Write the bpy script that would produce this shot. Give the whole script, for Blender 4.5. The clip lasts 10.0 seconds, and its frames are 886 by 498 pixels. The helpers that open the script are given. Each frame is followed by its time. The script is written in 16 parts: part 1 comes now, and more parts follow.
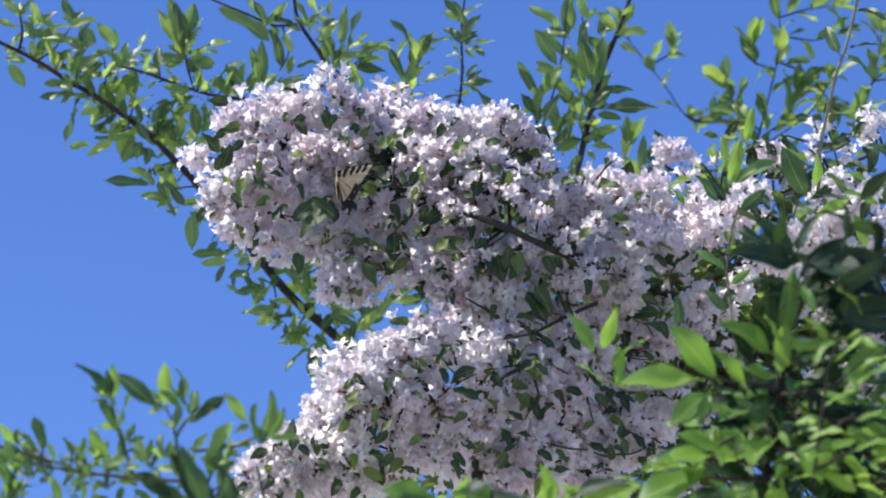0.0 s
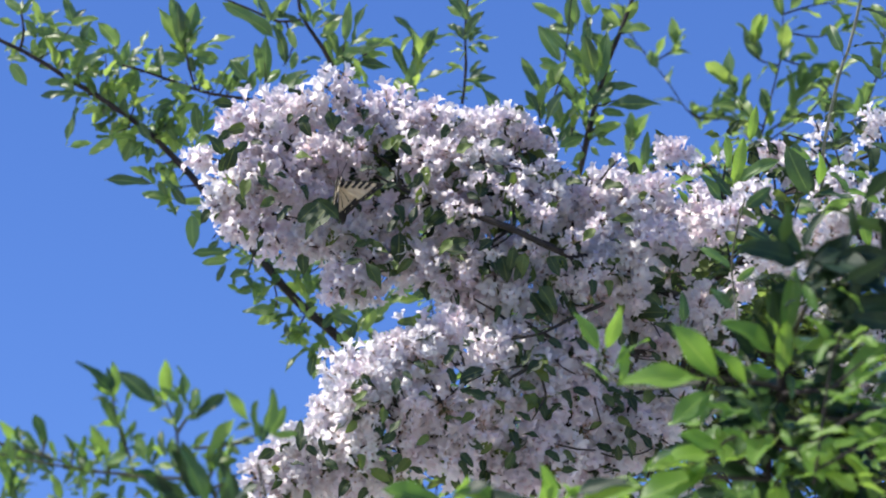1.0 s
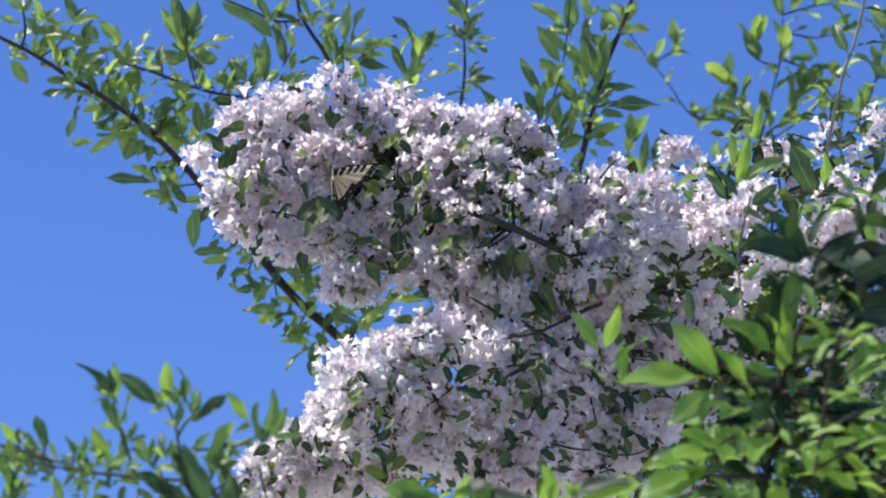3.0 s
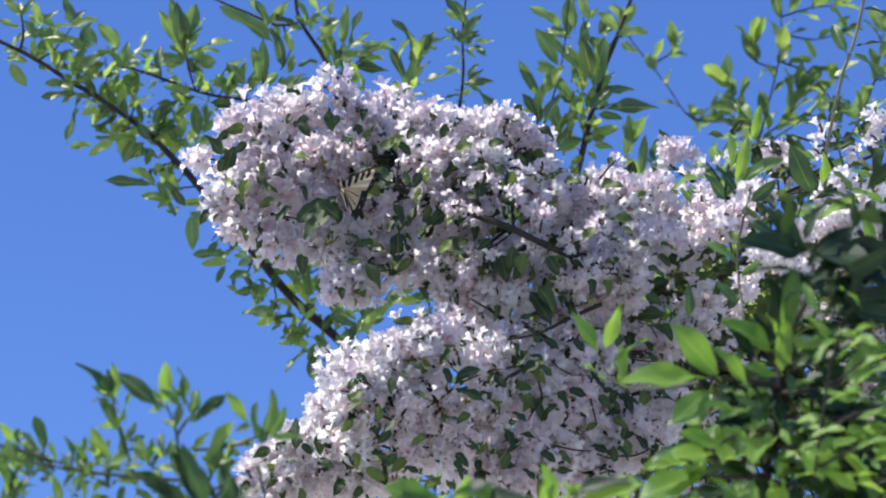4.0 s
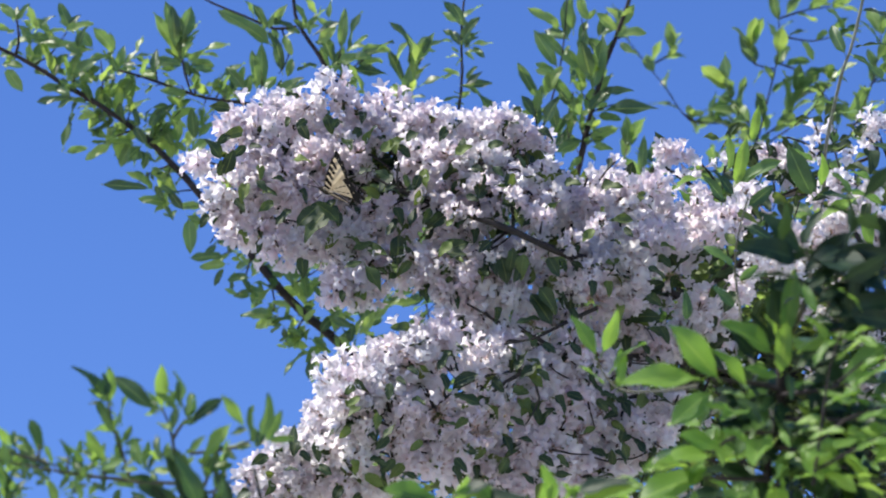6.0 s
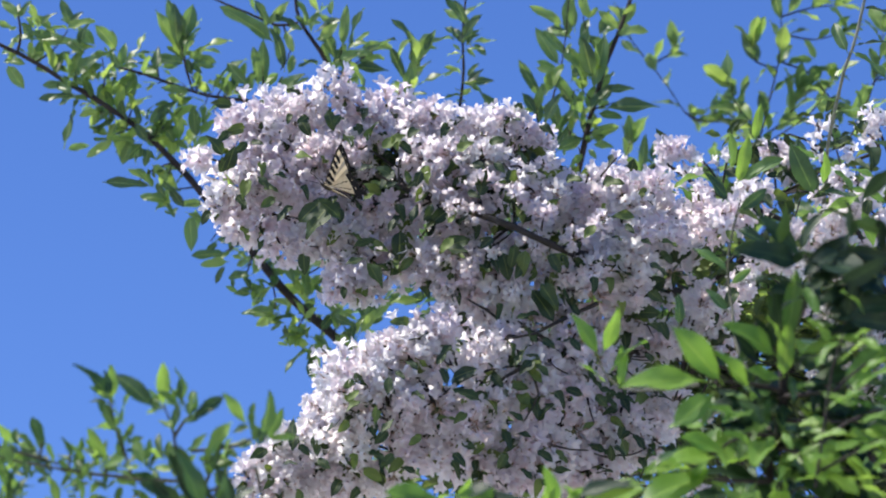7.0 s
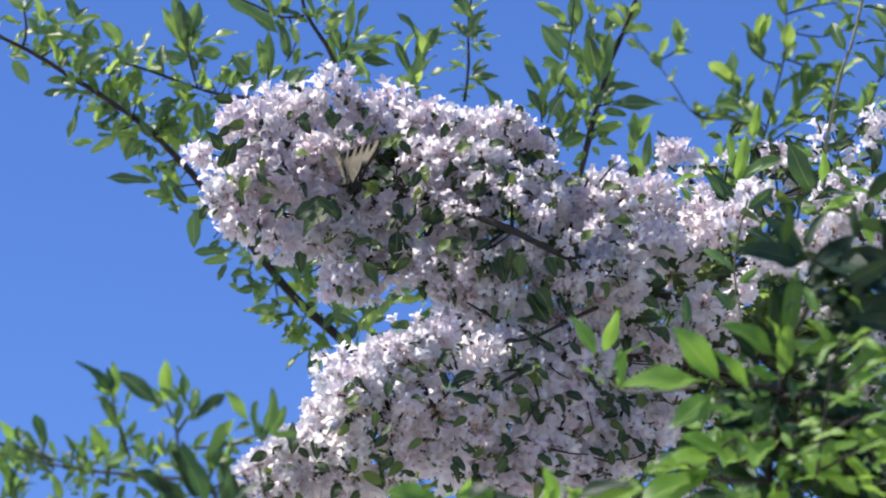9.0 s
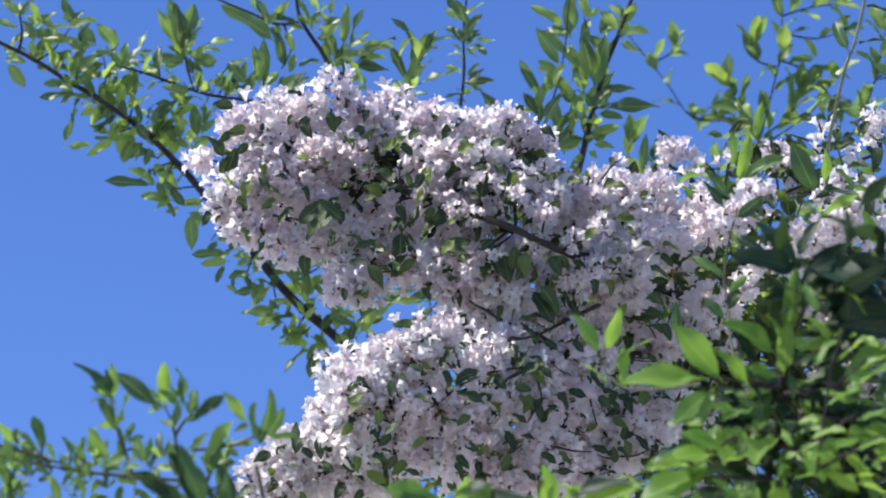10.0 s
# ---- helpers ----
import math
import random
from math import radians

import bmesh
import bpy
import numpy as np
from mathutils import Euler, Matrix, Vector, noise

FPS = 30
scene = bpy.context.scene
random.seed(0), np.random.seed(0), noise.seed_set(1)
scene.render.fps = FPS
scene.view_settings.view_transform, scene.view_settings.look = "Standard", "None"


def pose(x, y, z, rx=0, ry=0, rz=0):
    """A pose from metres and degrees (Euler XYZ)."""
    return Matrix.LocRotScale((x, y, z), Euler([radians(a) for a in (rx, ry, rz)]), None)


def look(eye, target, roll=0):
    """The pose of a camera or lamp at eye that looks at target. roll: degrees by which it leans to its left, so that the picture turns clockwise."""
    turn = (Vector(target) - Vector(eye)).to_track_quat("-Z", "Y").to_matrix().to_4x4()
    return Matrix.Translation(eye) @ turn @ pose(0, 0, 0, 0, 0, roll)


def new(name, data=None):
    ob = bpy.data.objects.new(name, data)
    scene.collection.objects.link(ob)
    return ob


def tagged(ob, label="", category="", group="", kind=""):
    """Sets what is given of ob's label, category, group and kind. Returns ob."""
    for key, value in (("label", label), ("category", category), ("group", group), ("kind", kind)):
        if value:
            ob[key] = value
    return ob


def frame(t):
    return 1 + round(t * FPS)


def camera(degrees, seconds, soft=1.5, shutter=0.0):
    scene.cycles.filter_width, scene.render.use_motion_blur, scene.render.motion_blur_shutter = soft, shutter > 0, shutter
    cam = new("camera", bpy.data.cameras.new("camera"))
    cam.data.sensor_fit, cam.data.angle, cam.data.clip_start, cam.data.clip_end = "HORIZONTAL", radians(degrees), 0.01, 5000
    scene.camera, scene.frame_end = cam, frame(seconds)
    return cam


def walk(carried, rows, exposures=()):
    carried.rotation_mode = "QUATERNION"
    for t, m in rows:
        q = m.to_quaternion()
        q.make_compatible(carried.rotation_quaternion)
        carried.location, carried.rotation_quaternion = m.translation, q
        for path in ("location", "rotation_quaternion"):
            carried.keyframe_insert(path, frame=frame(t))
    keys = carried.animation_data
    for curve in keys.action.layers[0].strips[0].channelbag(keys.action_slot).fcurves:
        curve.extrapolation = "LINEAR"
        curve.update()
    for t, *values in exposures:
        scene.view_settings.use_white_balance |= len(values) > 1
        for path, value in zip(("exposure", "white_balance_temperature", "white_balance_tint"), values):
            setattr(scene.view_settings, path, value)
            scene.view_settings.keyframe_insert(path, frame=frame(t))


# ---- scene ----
# The camera stands still on a tripod and looks up into the shrub.
cam = camera(12.0, 10.0, soft=2.05, shutter=0.5)
walk(cam, [(0.0, pose(0, 0, 1.6, 110, 0, 0)), (10.0, pose(0, 0, 1.6, 110, 0, 0))],
     exposures=((0.0, 0.70, 6620, 9), (10.0, 0.70, 6620, 9)))
cam.data.dof.use_dof = True
cam.data.dof.focus_distance = 4.95
cam.data.dof.aperture_fstop = 11.5

# ---- sky and sun ----
SUN_TO = Vector((-0.57, -0.12, 0.79)).normalized()
world = bpy.data.worlds.new("sky")
scene.world = world
world.use_nodes = True
nt = world.node_tree
sky = nt.nodes.new("ShaderNodeTexSky")
sky.sky_type = "NISHITA"
sky.sun_disc = False
sky.sun_elevation = math.asin(SUN_TO.z)
sky.sun_rotation = math.atan2(SUN_TO.x, SUN_TO.y)
sky.altitude = 2000
sky.air_density, sky.dust_density, sky.ozone_density = 1.0, 0.0, 3.0
clear = nt.nodes.new("ShaderNodeHueSaturation")
clear.inputs["Hue"].default_value = 0.517
clear.inputs["Saturation"].default_value = 1.23
nt.links.new(sky.outputs["Color"], clear.inputs["Color"])
nt.links.new(clear.outputs["Color"], nt.nodes["Background"].inputs["Color"])
nt.nodes["Background"].inputs["Strength"].default_value = 0.128

sun_data = bpy.data.lights.new("sun", "SUN")
sun_data.energy, sun_data.angle, sun_data.color = 3.8, radians(0.53), (1.0, 0.94, 0.86)
sun = new("sun", sun_data)
sun.matrix_world = look(SUN_TO * 20, (0, 0, 0))


# ---- materials ----
def material(name):
    m = bpy.data.materials.new(name)
    m.use_nodes = True
    nodes, links = m.node_tree.nodes, m.node_tree.links
    return m, nodes, links, nodes["Principled BSDF"], nodes["Material Output"]


def ramp(nodes, stops):
    r = nodes.new("ShaderNodeValToRGB")
    while len(r.color_ramp.elements) < len(stops):
        r.color_ramp.elements.new(0.5)
    for e, (at, col) in zip(r.color_ramp.elements, stops):
        e.position, e.color = at, (*col, 1)
    return r


def thin(m, nodes, links, bsdf, out, colour_socket, tint, share):
    """Mixes light that shines through a thin blade into the surface."""
    trans = nodes.new("ShaderNodeBsdfTranslucent")
    mul = nodes.new("ShaderNodeMixRGB")
    mul.blend_type = "MULTIPLY"
    mul.inputs["Fac"].default_value = 1.0
    mul.inputs["Color2"].default_value = (*tint, 1)
    links.new(colour_socket, mul.inputs["Color1"])
    links.new(mul.outputs["Color"], trans.inputs["Color"])
    mix = nodes.new("ShaderNodeMixShader")
    mix.inputs["Fac"].default_value = share
    links.new(bsdf.outputs["BSDF"], mix.inputs[1])
    links.new(trans.outputs["BSDF"], mix.inputs[2])
    links.new(mix.outputs["Shader"], out.inputs["Surface"])


def leaf_material(name, dark, mid, light, rough, share, glow, gloss=0.6):
    m, nodes, links, bsdf, out = material(name)
    info = nodes.new("ShaderNodeObjectInfo")
    geo = nodes.new("ShaderNodeNewGeometry")
    add = nodes.new("ShaderNodeMath")
    add.operation = "ADD"
    links.new(info.outputs["Random"], add.inputs[0])
    links.new(geo.outputs["Random Per Island"], add.inputs[1])
    frac = nodes.new("ShaderNodeMath")
    frac.operation = "FRACT"
    links.new(add.outputs[0], frac.inputs[0])
    tone = ramp(nodes, ((0.0, dark), (0.62, mid), (1.0, light)))
    links.new(frac.outputs[0], tone.inputs["Fac"])
    uv = nodes.new("ShaderNodeUVMap")
    sep = nodes.new("ShaderNodeSeparateXYZ")
    links.new(uv.outputs["UV"], sep.inputs[0])
    side = nodes.new("ShaderNodeMath")
    side.operation = "ABSOLUTE"
    links.new(sep.outputs["X"], side.inputs[0])
    # side veins slant forward from the midrib
    slant = nodes.new("ShaderNodeMath")
    slant.operation = "MULTIPLY_ADD"
    slant.inputs[1].default_value = -0.35
    links.new(side.outputs[0], slant.inputs[0])
    links.new(sep.outputs["Y"], slant.inputs[2])
    wave = nodes.new("ShaderNodeMath")
    wave.operation = "MULTIPLY"
    wave.inputs[1].default_value = 50.0
    links.new(slant.outputs[0], wave.inputs[0])
    sine = nodes.new("ShaderNodeMath")
    sine.operation = "SINE"
    links.new(wave.outputs[0], sine.inputs[0])
    rib = nodes.new("ShaderNodeMapRange")
    rib.inputs["From Min"].default_value, rib.inputs["From Max"].default_value = 0.0, 0.10
    rib.inputs["To Min"].default_value, rib.inputs["To Max"].default_value = 1.0, 0.0
    links.new(side.outputs[0], rib.inputs["Value"])
    vein = nodes.new("ShaderNodeMixRGB")
    vein.inputs["Color2"].default_value = (light[0] * 1.5, light[1] * 1.3, light[2] * 1.6, 1)
    half = nodes.new("ShaderNodeMath")
    half.operation = "MULTIPLY"
    half.inputs[1].default_value = 0.55
    links.new(rib.outputs["Result"], half.inputs[0])
    links.new(half.outputs[0], vein.inputs["Fac"])
    spots = nodes.new("ShaderNodeTexNoise")
    spots.inputs["Scale"].default_value = 90.0
    spots.inputs["Detail"].default_value = 3.0
    patch = nodes.new("ShaderNodeMixRGB")
    patch.blend_type = "OVERLAY"
    patch.inputs["Fac"].default_value = 0.25
    links.new(tone.outputs["Color"], patch.inputs["Color1"])
    links.new(spots.outputs["Fac"], patch.inputs["Color2"])
    links.new(patch.outputs["Color"], vein.inputs["Color1"])
    links.new(vein.outputs["Color"], bsdf.inputs["Base Color"])
    bsdf.inputs["Roughness"].default_value = rough
    bsdf.inputs["Specular IOR Level"].default_value = gloss
    bump = nodes.new("ShaderNodeBump")
    bump.inputs["Strength"].default_value = 0.12
    bump.inputs["Distance"].default_value = 0.0006
    links.new(sine.outputs[0], bump.inputs["Height"])
    links.new(bump.outputs["Normal"], bsdf.inputs["Normal"])
    thin(m, nodes, links, bsdf, out, vein.outputs["Color"], glow, share)
    return m


def petal_material():
    m, nodes, links, bsdf, out = material("petal")
    geo = nodes.new("ShaderNodeNewGeometry")
    info = nodes.new("ShaderNodeObjectInfo")
    uv = nodes.new("ShaderNodeUVMap")
    sep = nodes.new("ShaderNodeSeparateXYZ")
    links.new(uv.outputs["UV"], sep.inputs[0])
    along = ramp(nodes, ((0.0, (0.83, 0.70, 0.68)), (0.4, (0.795, 0.80, 0.80)), (0.7, (0.80, 0.825, 0.82))))
    links.new(sep.outputs["Y"], along.inputs["Fac"])
    mixed = nodes.new("ShaderNodeMixRGB")
    mixed.blend_type = "MULTIPLY"
    vary = ramp(nodes, ((0.0, (1.0, 0.93, 0.96)), (0.45, (1.0, 0.99, 1.0)), (1.0, (0.97, 0.97, 1.0))))
    links.new(geo.outputs["Random Per Island"], vary.inputs["Fac"])
    mixed.inputs["Fac"].default_value = 1.0
    links.new(along.outputs["Color"], mixed.inputs["Color1"])
    links.new(vary.outputs["Color"], mixed.inputs["Color2"])
    whole = nodes.new("ShaderNodeMixRGB")
    whole.blend_type = "MULTIPLY"
    whole.inputs["Fac"].default_value = 1.0
    per = ramp(nodes, ((0.0, (1.0, 0.94, 0.97)), (1.0, (1.0, 1.0, 1.0))))
    links.new(info.outputs["Random"], per.inputs["Fac"])
    links.new(mixed.outputs["Color"], whole.inputs["Color1"])
    links.new(per.outputs["Color"], whole.inputs["Color2"])
    links.new(whole.outputs["Color"], bsdf.inputs["Base Color"])
    bsdf.inputs["Roughness"].default_value = 0.55
    bsdf.inputs["Specular IOR Level"].default_value = 0.12
    thin(m, nodes, links, bsdf, out, whole.outputs["Color"], (1.12, 1.09, 1.08), 0.74)
    return m


def bark_material(name, a, b, scale):
    m, nodes, links, bsdf, out = material(name)
    co = nodes.new("ShaderNodeTexCoord")
    n = nodes.new("ShaderNodeTexNoise")
    n.inputs["Scale"].default_value, n.inputs["Detail"].default_value = scale, 6.0
    links.new(co.outputs["Object"], n.inputs["Vector"])
    r = ramp(nodes, ((0.35, a), (0.65, b)))
    links.new(n.outputs["Fac"], r.inputs["Fac"])
    links.new(r.outputs["Color"], bsdf.inputs["Base Color"])
    bsdf.inputs["Roughness"].default_value = 0.85
    bump = nodes.new("ShaderNodeBump")
    bump.inputs["Strength"].default_value, bump.inputs["Distance"].default_value = 0.6, 0.002
    links.new(n.outputs["Fac"], bump.inputs["Height"])
    links.new(bump.outputs["Normal"], bsdf.inputs["Normal"])
    return m


def plain_material(name, a, b, scale, rough, share=0.0):
    m, nodes, links, bsdf, out = material(name)
    n = nodes.new("ShaderNodeTexNoise")
    n.inputs["Scale"].default_value, n.inputs["Detail"].default_value = scale, 4.0
    co = nodes.new("ShaderNodeTexCoord")
    links.new(co.outputs["Object"], n.inputs["Vector"])
    r = ramp(nodes, ((0.3, a), (0.7, b)))
    links.new(n.outputs["Fac"], r.inputs["Fac"])
    links.new(r.outputs["Color"], bsdf.inputs["Base Color"])
    bsdf.inputs["Roughness"].default_value = rough
    if share:
        thin(m, nodes, links, bsdf, out, r.outputs["Color"], (1, 1, 1), share)
    return m


PETAL = petal_material()
CALYX = plain_material("calyx", (0.30, 0.27, 0.14), (0.42, 0.25, 0.20), 300, 0.7)
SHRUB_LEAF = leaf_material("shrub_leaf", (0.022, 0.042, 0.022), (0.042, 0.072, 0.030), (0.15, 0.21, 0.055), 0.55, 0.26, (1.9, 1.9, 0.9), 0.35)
TREE_LEAF = leaf_material("tree_leaf", (0.05, 0.095, 0.055), (0.14, 0.23, 0.09), (0.27, 0.37, 0.12), 0.34, 0.60, (1.8, 1.8, 0.95), 0.8)
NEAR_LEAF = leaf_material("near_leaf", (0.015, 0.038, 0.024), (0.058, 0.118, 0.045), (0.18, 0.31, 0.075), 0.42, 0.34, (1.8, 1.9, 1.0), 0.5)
SAPLING_LEAF = leaf_material("sapling_leaf", (0.03, 0.068, 0.036), (0.10, 0.18, 0.06), (0.22, 0.34, 0.085), 0.42, 0.48, (1.8, 1.9, 1.0), 0.5)
# the near leaf again, with shade put into a darker colour
SHADE_LEAF = leaf_material("shade_leaf", (0.012, 0.028, 0.015), (0.022, 0.048, 0.024), (0.06, 0.115, 0.04), 0.50, 0.14, (1.8, 1.9, 1.0), 0.28)
# the near leaf again, with sunlight put into a lighter green
SUNLIT_LEAF = leaf_material("sunlit_leaf", (0.12, 0.24, 0.055), (0.18, 0.33, 0.07), (0.25, 0.41, 0.085), 0.45, 0.50, (1.55, 1.5, 0.85), 0.45)
STALK_SKIN = bark_material("stalk_skin", (0.13, 0.15, 0.12), (0.24, 0.26, 0.21), 80)
SHRUB_BARK = bark_material("shrub_bark", (0.014, 0.012, 0.010), (0.038, 0.031, 0.026), 120)
TREE_BARK = bark_material("tree_bark", (0.014, 0.012, 0.012), (0.045, 0.034, 0.032), 90)
GREEN_STEM = bark_material("green_stem", (0.045, 0.05, 0.03), (0.09, 0.09, 0.055), 80)
WING_YELLOW = plain_material("wing_yellow", (0.60, 0.50, 0.32), (0.70, 0.61, 0.42), 120, 0.6, 0.45)
WING_BLACK = plain_material("wing_black", (0.008, 0.007, 0.007), (0.018, 0.016, 0.015), 200, 0.95)
FUR = plain_material("insect_fur", (0.012, 0.011, 0.010), (0.06, 0.05, 0.03), 500, 0.9)
# unseen ground, its warm pale colour added to brighten the flowers from below
BOUNCE_GROUND = plain_material("bounce_ground", (0.32, 0.30, 0.25), (0.44, 0.41, 0.34), 40.0, 0.9)


# ---- mesh tools ----
class Shape:
    """Collects vertices, faces, texture coordinates and material numbers of one mesh."""

    def __init__(self):
        self.v, self.f, self.uv, self.mat = [], [], [], []

    def add(self, other, m):
        base = len(self.v)
        self.v.extend((m @ Vector(p))[:] for p in other.v)
        self.f.extend(tuple(i + base for i in q) for q in other.f)
        self.uv.extend(other.uv)
        self.mat.extend(other.mat)

    def mesh(self, name, materials):
        me = bpy.data.meshes.new(name)
        me.from_pydata(self.v, [], self.f)
        layer = me.uv_layers.new(name="UVMap")
        flat = [c for i in (j for q in self.f for j in q) for c in self.uv[i]]
        layer.data.foreach_set("uv", flat)
        me.polygons.foreach_set("material_index", self.mat)
        me.polygons.foreach_set("use_smooth", [True] * len(self.f))
        for m in materials:
            me.materials.append(m)
        me.update()
        return me


def grid_faces(shape, rows, cols, base, mat=0, closed=False):
    for r in range(rows - 1):
        for c in range(cols if closed else cols - 1):
            d = (c + 1) % cols
            shape.f.append((base + r * cols + c, base + r * cols + d, base + (r + 1) * cols + d, base + (r + 1) * cols + c))
            shape.mat.append(mat)


def smooth_path(points, step):
    """A curve through the points, with their radii as the fourth number."""
    pts = [Vector(p) for p in points]
    pts = [pts[0] * 2 - pts[1]] + pts + [pts[-1] * 2 - pts[-2]]
    made = []
    for i in range(1, len(pts) - 2):
        a, b, c, d = pts[i - 1:i + 3]
        n = max(2, int((c - b).length / step))
        for k in range(n):
            t = k / n
            made.append(0.5 * (2 * b + (c - a) * t + (2 * a - 5 * b + 4 * c - d) * t * t + (3 * b - a - 3 * c + d) * t ** 3))
    made.append(pts[-2])
    return made


def tube(shape, points, r0, r1, sides=7, step=0.03, rough=0.12, mat=0):
    """A tapered, slightly knotty stem through the points; returns its axis."""
    axis = smooth_path(points, step)
    for i in range(1, len(axis) - 1):
        axis[i] = axis[i] + noise.noise_vector(axis[i] * 14) * min(0.006, r0 * 1.1)
    base, n = len(shape.v), len(axis)
    up = Vector((0.3, 0.2, 0.93))
    for i, p in enumerate(axis):
        d = (axis[min(i + 1, n - 1)] - axis[max(i - 1, 0)]).normalized()
        s = d.cross(up).normalized()
        u = s.cross(d)
        r = r0 + (r1 - r0) * i / (n - 1)
        r *= 1 + rough * noise.noise(p * 60) + (0.25 if i % 5 == 2 else 0) * rough * 3
        for k in range(sides):
            a = 2 * math.pi * k / sides
            shape.v.append((p + r * (math.cos(a) * s + math.sin(a) * u))[:])
            shape.uv.append((k / sides, i / n))
    grid_faces(shape, n, sides, base, mat, closed=True)
    tip = len(shape.v)
    shape.v.append((axis[-1] + (axis[-1] - axis[-2]).normalized() * r1)[:])
    shape.uv.append((0.5, 1))
    for k in range(sides):
        shape.f.append((tip - sides + k, tip - sides + (k + 1) % sides, tip))
        shape.mat.append(mat)
    return axis


def leaf_shape(width, fold, curl, wave, belly, seed, rows=8, full=0.68):
    """A blade one unit long along y, its upper face towards z, with a short stalk."""
    s = Shape()
    rng = random.Random(seed)
    ph = rng.uniform(0, 6)
    for r in range(rows):
        t = r / (rows - 1)
        w = width * (math.sin(math.pi * t ** belly) ** full + 0.02) * (1 - 0.2 * max(0.0, t - 0.75) / 0.25)
        bend = -curl * t * t
        for c in range(5):
            q = (c - 2) / 2
            x = q * w * 0.5
            z = bend + abs(x) * fold + wave * 0.05 * math.sin(9 * t + ph + q * 1.3) * abs(q)
            s.v.append((x, 0.10 + 0.90 * t * (1 - 0.10 * curl), z))
            s.uv.append((q, t))
    grid_faces(s, rows, 5, 0)
    base = len(s.v)
    for r in range(2):
        for c in range(3):
            a = 2 * math.pi * c / 3
            s.v.append((0.011 * math.cos(a), 0.14 * r, 0.011 * math.sin(a)))
            s.uv.append((0.0, 0.0))
    grid_faces(s, 2, 3, base, 0, closed=True)
    return s


SHRUB_LEAVES = [leaf_shape(0.42 + 0.05 * (i % 3), 0.30 + 0.2 * (i % 2), 0.12 + 0.13 * (i % 4), 1.6, 0.72, i) for i in range(5)]
TREE_LEAVES = [leaf_shape(0.31 + 0.045 * (i % 3), 0.28 + 0.15 * (i % 2), 0.06 + 0.09 * (i % 4), 1.0, 0.95, 20 + i, full=0.64) for i in range(6)]
NEAR_LEAVES = [leaf_shape(0.26 + 0.035 * (i % 3), 0.28 + 0.15 * (i % 2), 0.08 + 0.08 * (i % 4), 0.9, 0.90, 40 + i, full=0.52) for i in range(5)]
SAPLING_LEAVES = [leaf_shape(0.27 + 0.035 * (i % 3), 0.25 + 0.15 * (i % 2), 0.05 + 0.07 * (i % 4), 0.8, 1.15, 60 + i, full=0.62) for i in range(5)]
WIDE_LEAVES = [leaf_shape(0.42 + 0.05 * (i % 3), 0.25 + 0.1 * (i % 2), 0.10 + 0.08 * (i % 3), 1.2, 0.80, 90 + i) for i in range(5)]
WIDE_LEAF_MESH = [(s, s.mesh("leaf", [SHRUB_LEAF])) for s in WIDE_LEAVES]
SHRUB_LEAF_MESH = [(s, s.mesh("leaf", [SHRUB_LEAF])) for s in SHRUB_LEAVES]
TREE_LEAF_MESH = [(s, s.mesh("leaf", [TREE_LEAF])) for s in TREE_LEAVES]
BROAD_LEAVES = [leaf_shape(0.38 + 0.04 * (i % 3), 0.22 + 0.1 * (i % 2), 0.06 + 0.05 * (i % 4), 0.8, 0.95, 80 + i, full=0.48) for i in range(4)]
BROAD_LEAF_MESH = [(s, s.mesh("leaf", [SUNLIT_LEAF])) for s in BROAD_LEAVES]
SLIM_LEAVES = [leaf_shape(0.22 + 0.03 * (i % 3), 0.30 + 0.12 * (i % 2), 0.08 + 0.07 * (i % 3), 1.0, 0.95, 110 + i, full=0.62) for i in range(4)]
SLIM_LEAF_MESH = [(s, s.mesh("leaf", [TREE_LEAF])) for s in SLIM_LEAVES]
SUNLIT_LEAF_MESH = [(s, s.mesh("leaf", [SUNLIT_LEAF])) for s in NEAR_LEAVES]
SHADE_LEAF_MESH = [(s, s.mesh("leaf", [SHADE_LEAF])) for s in NEAR_LEAVES]
SAPLING_LEAF_MESH = [(s, s.mesh("leaf", [SAPLING_LEAF])) for s in SAPLING_LEAVES]
NEAR_LEAF_MESH = [(s, s.mesh("leaf", [NEAR_LEAF])) for s in NEAR_LEAVES]


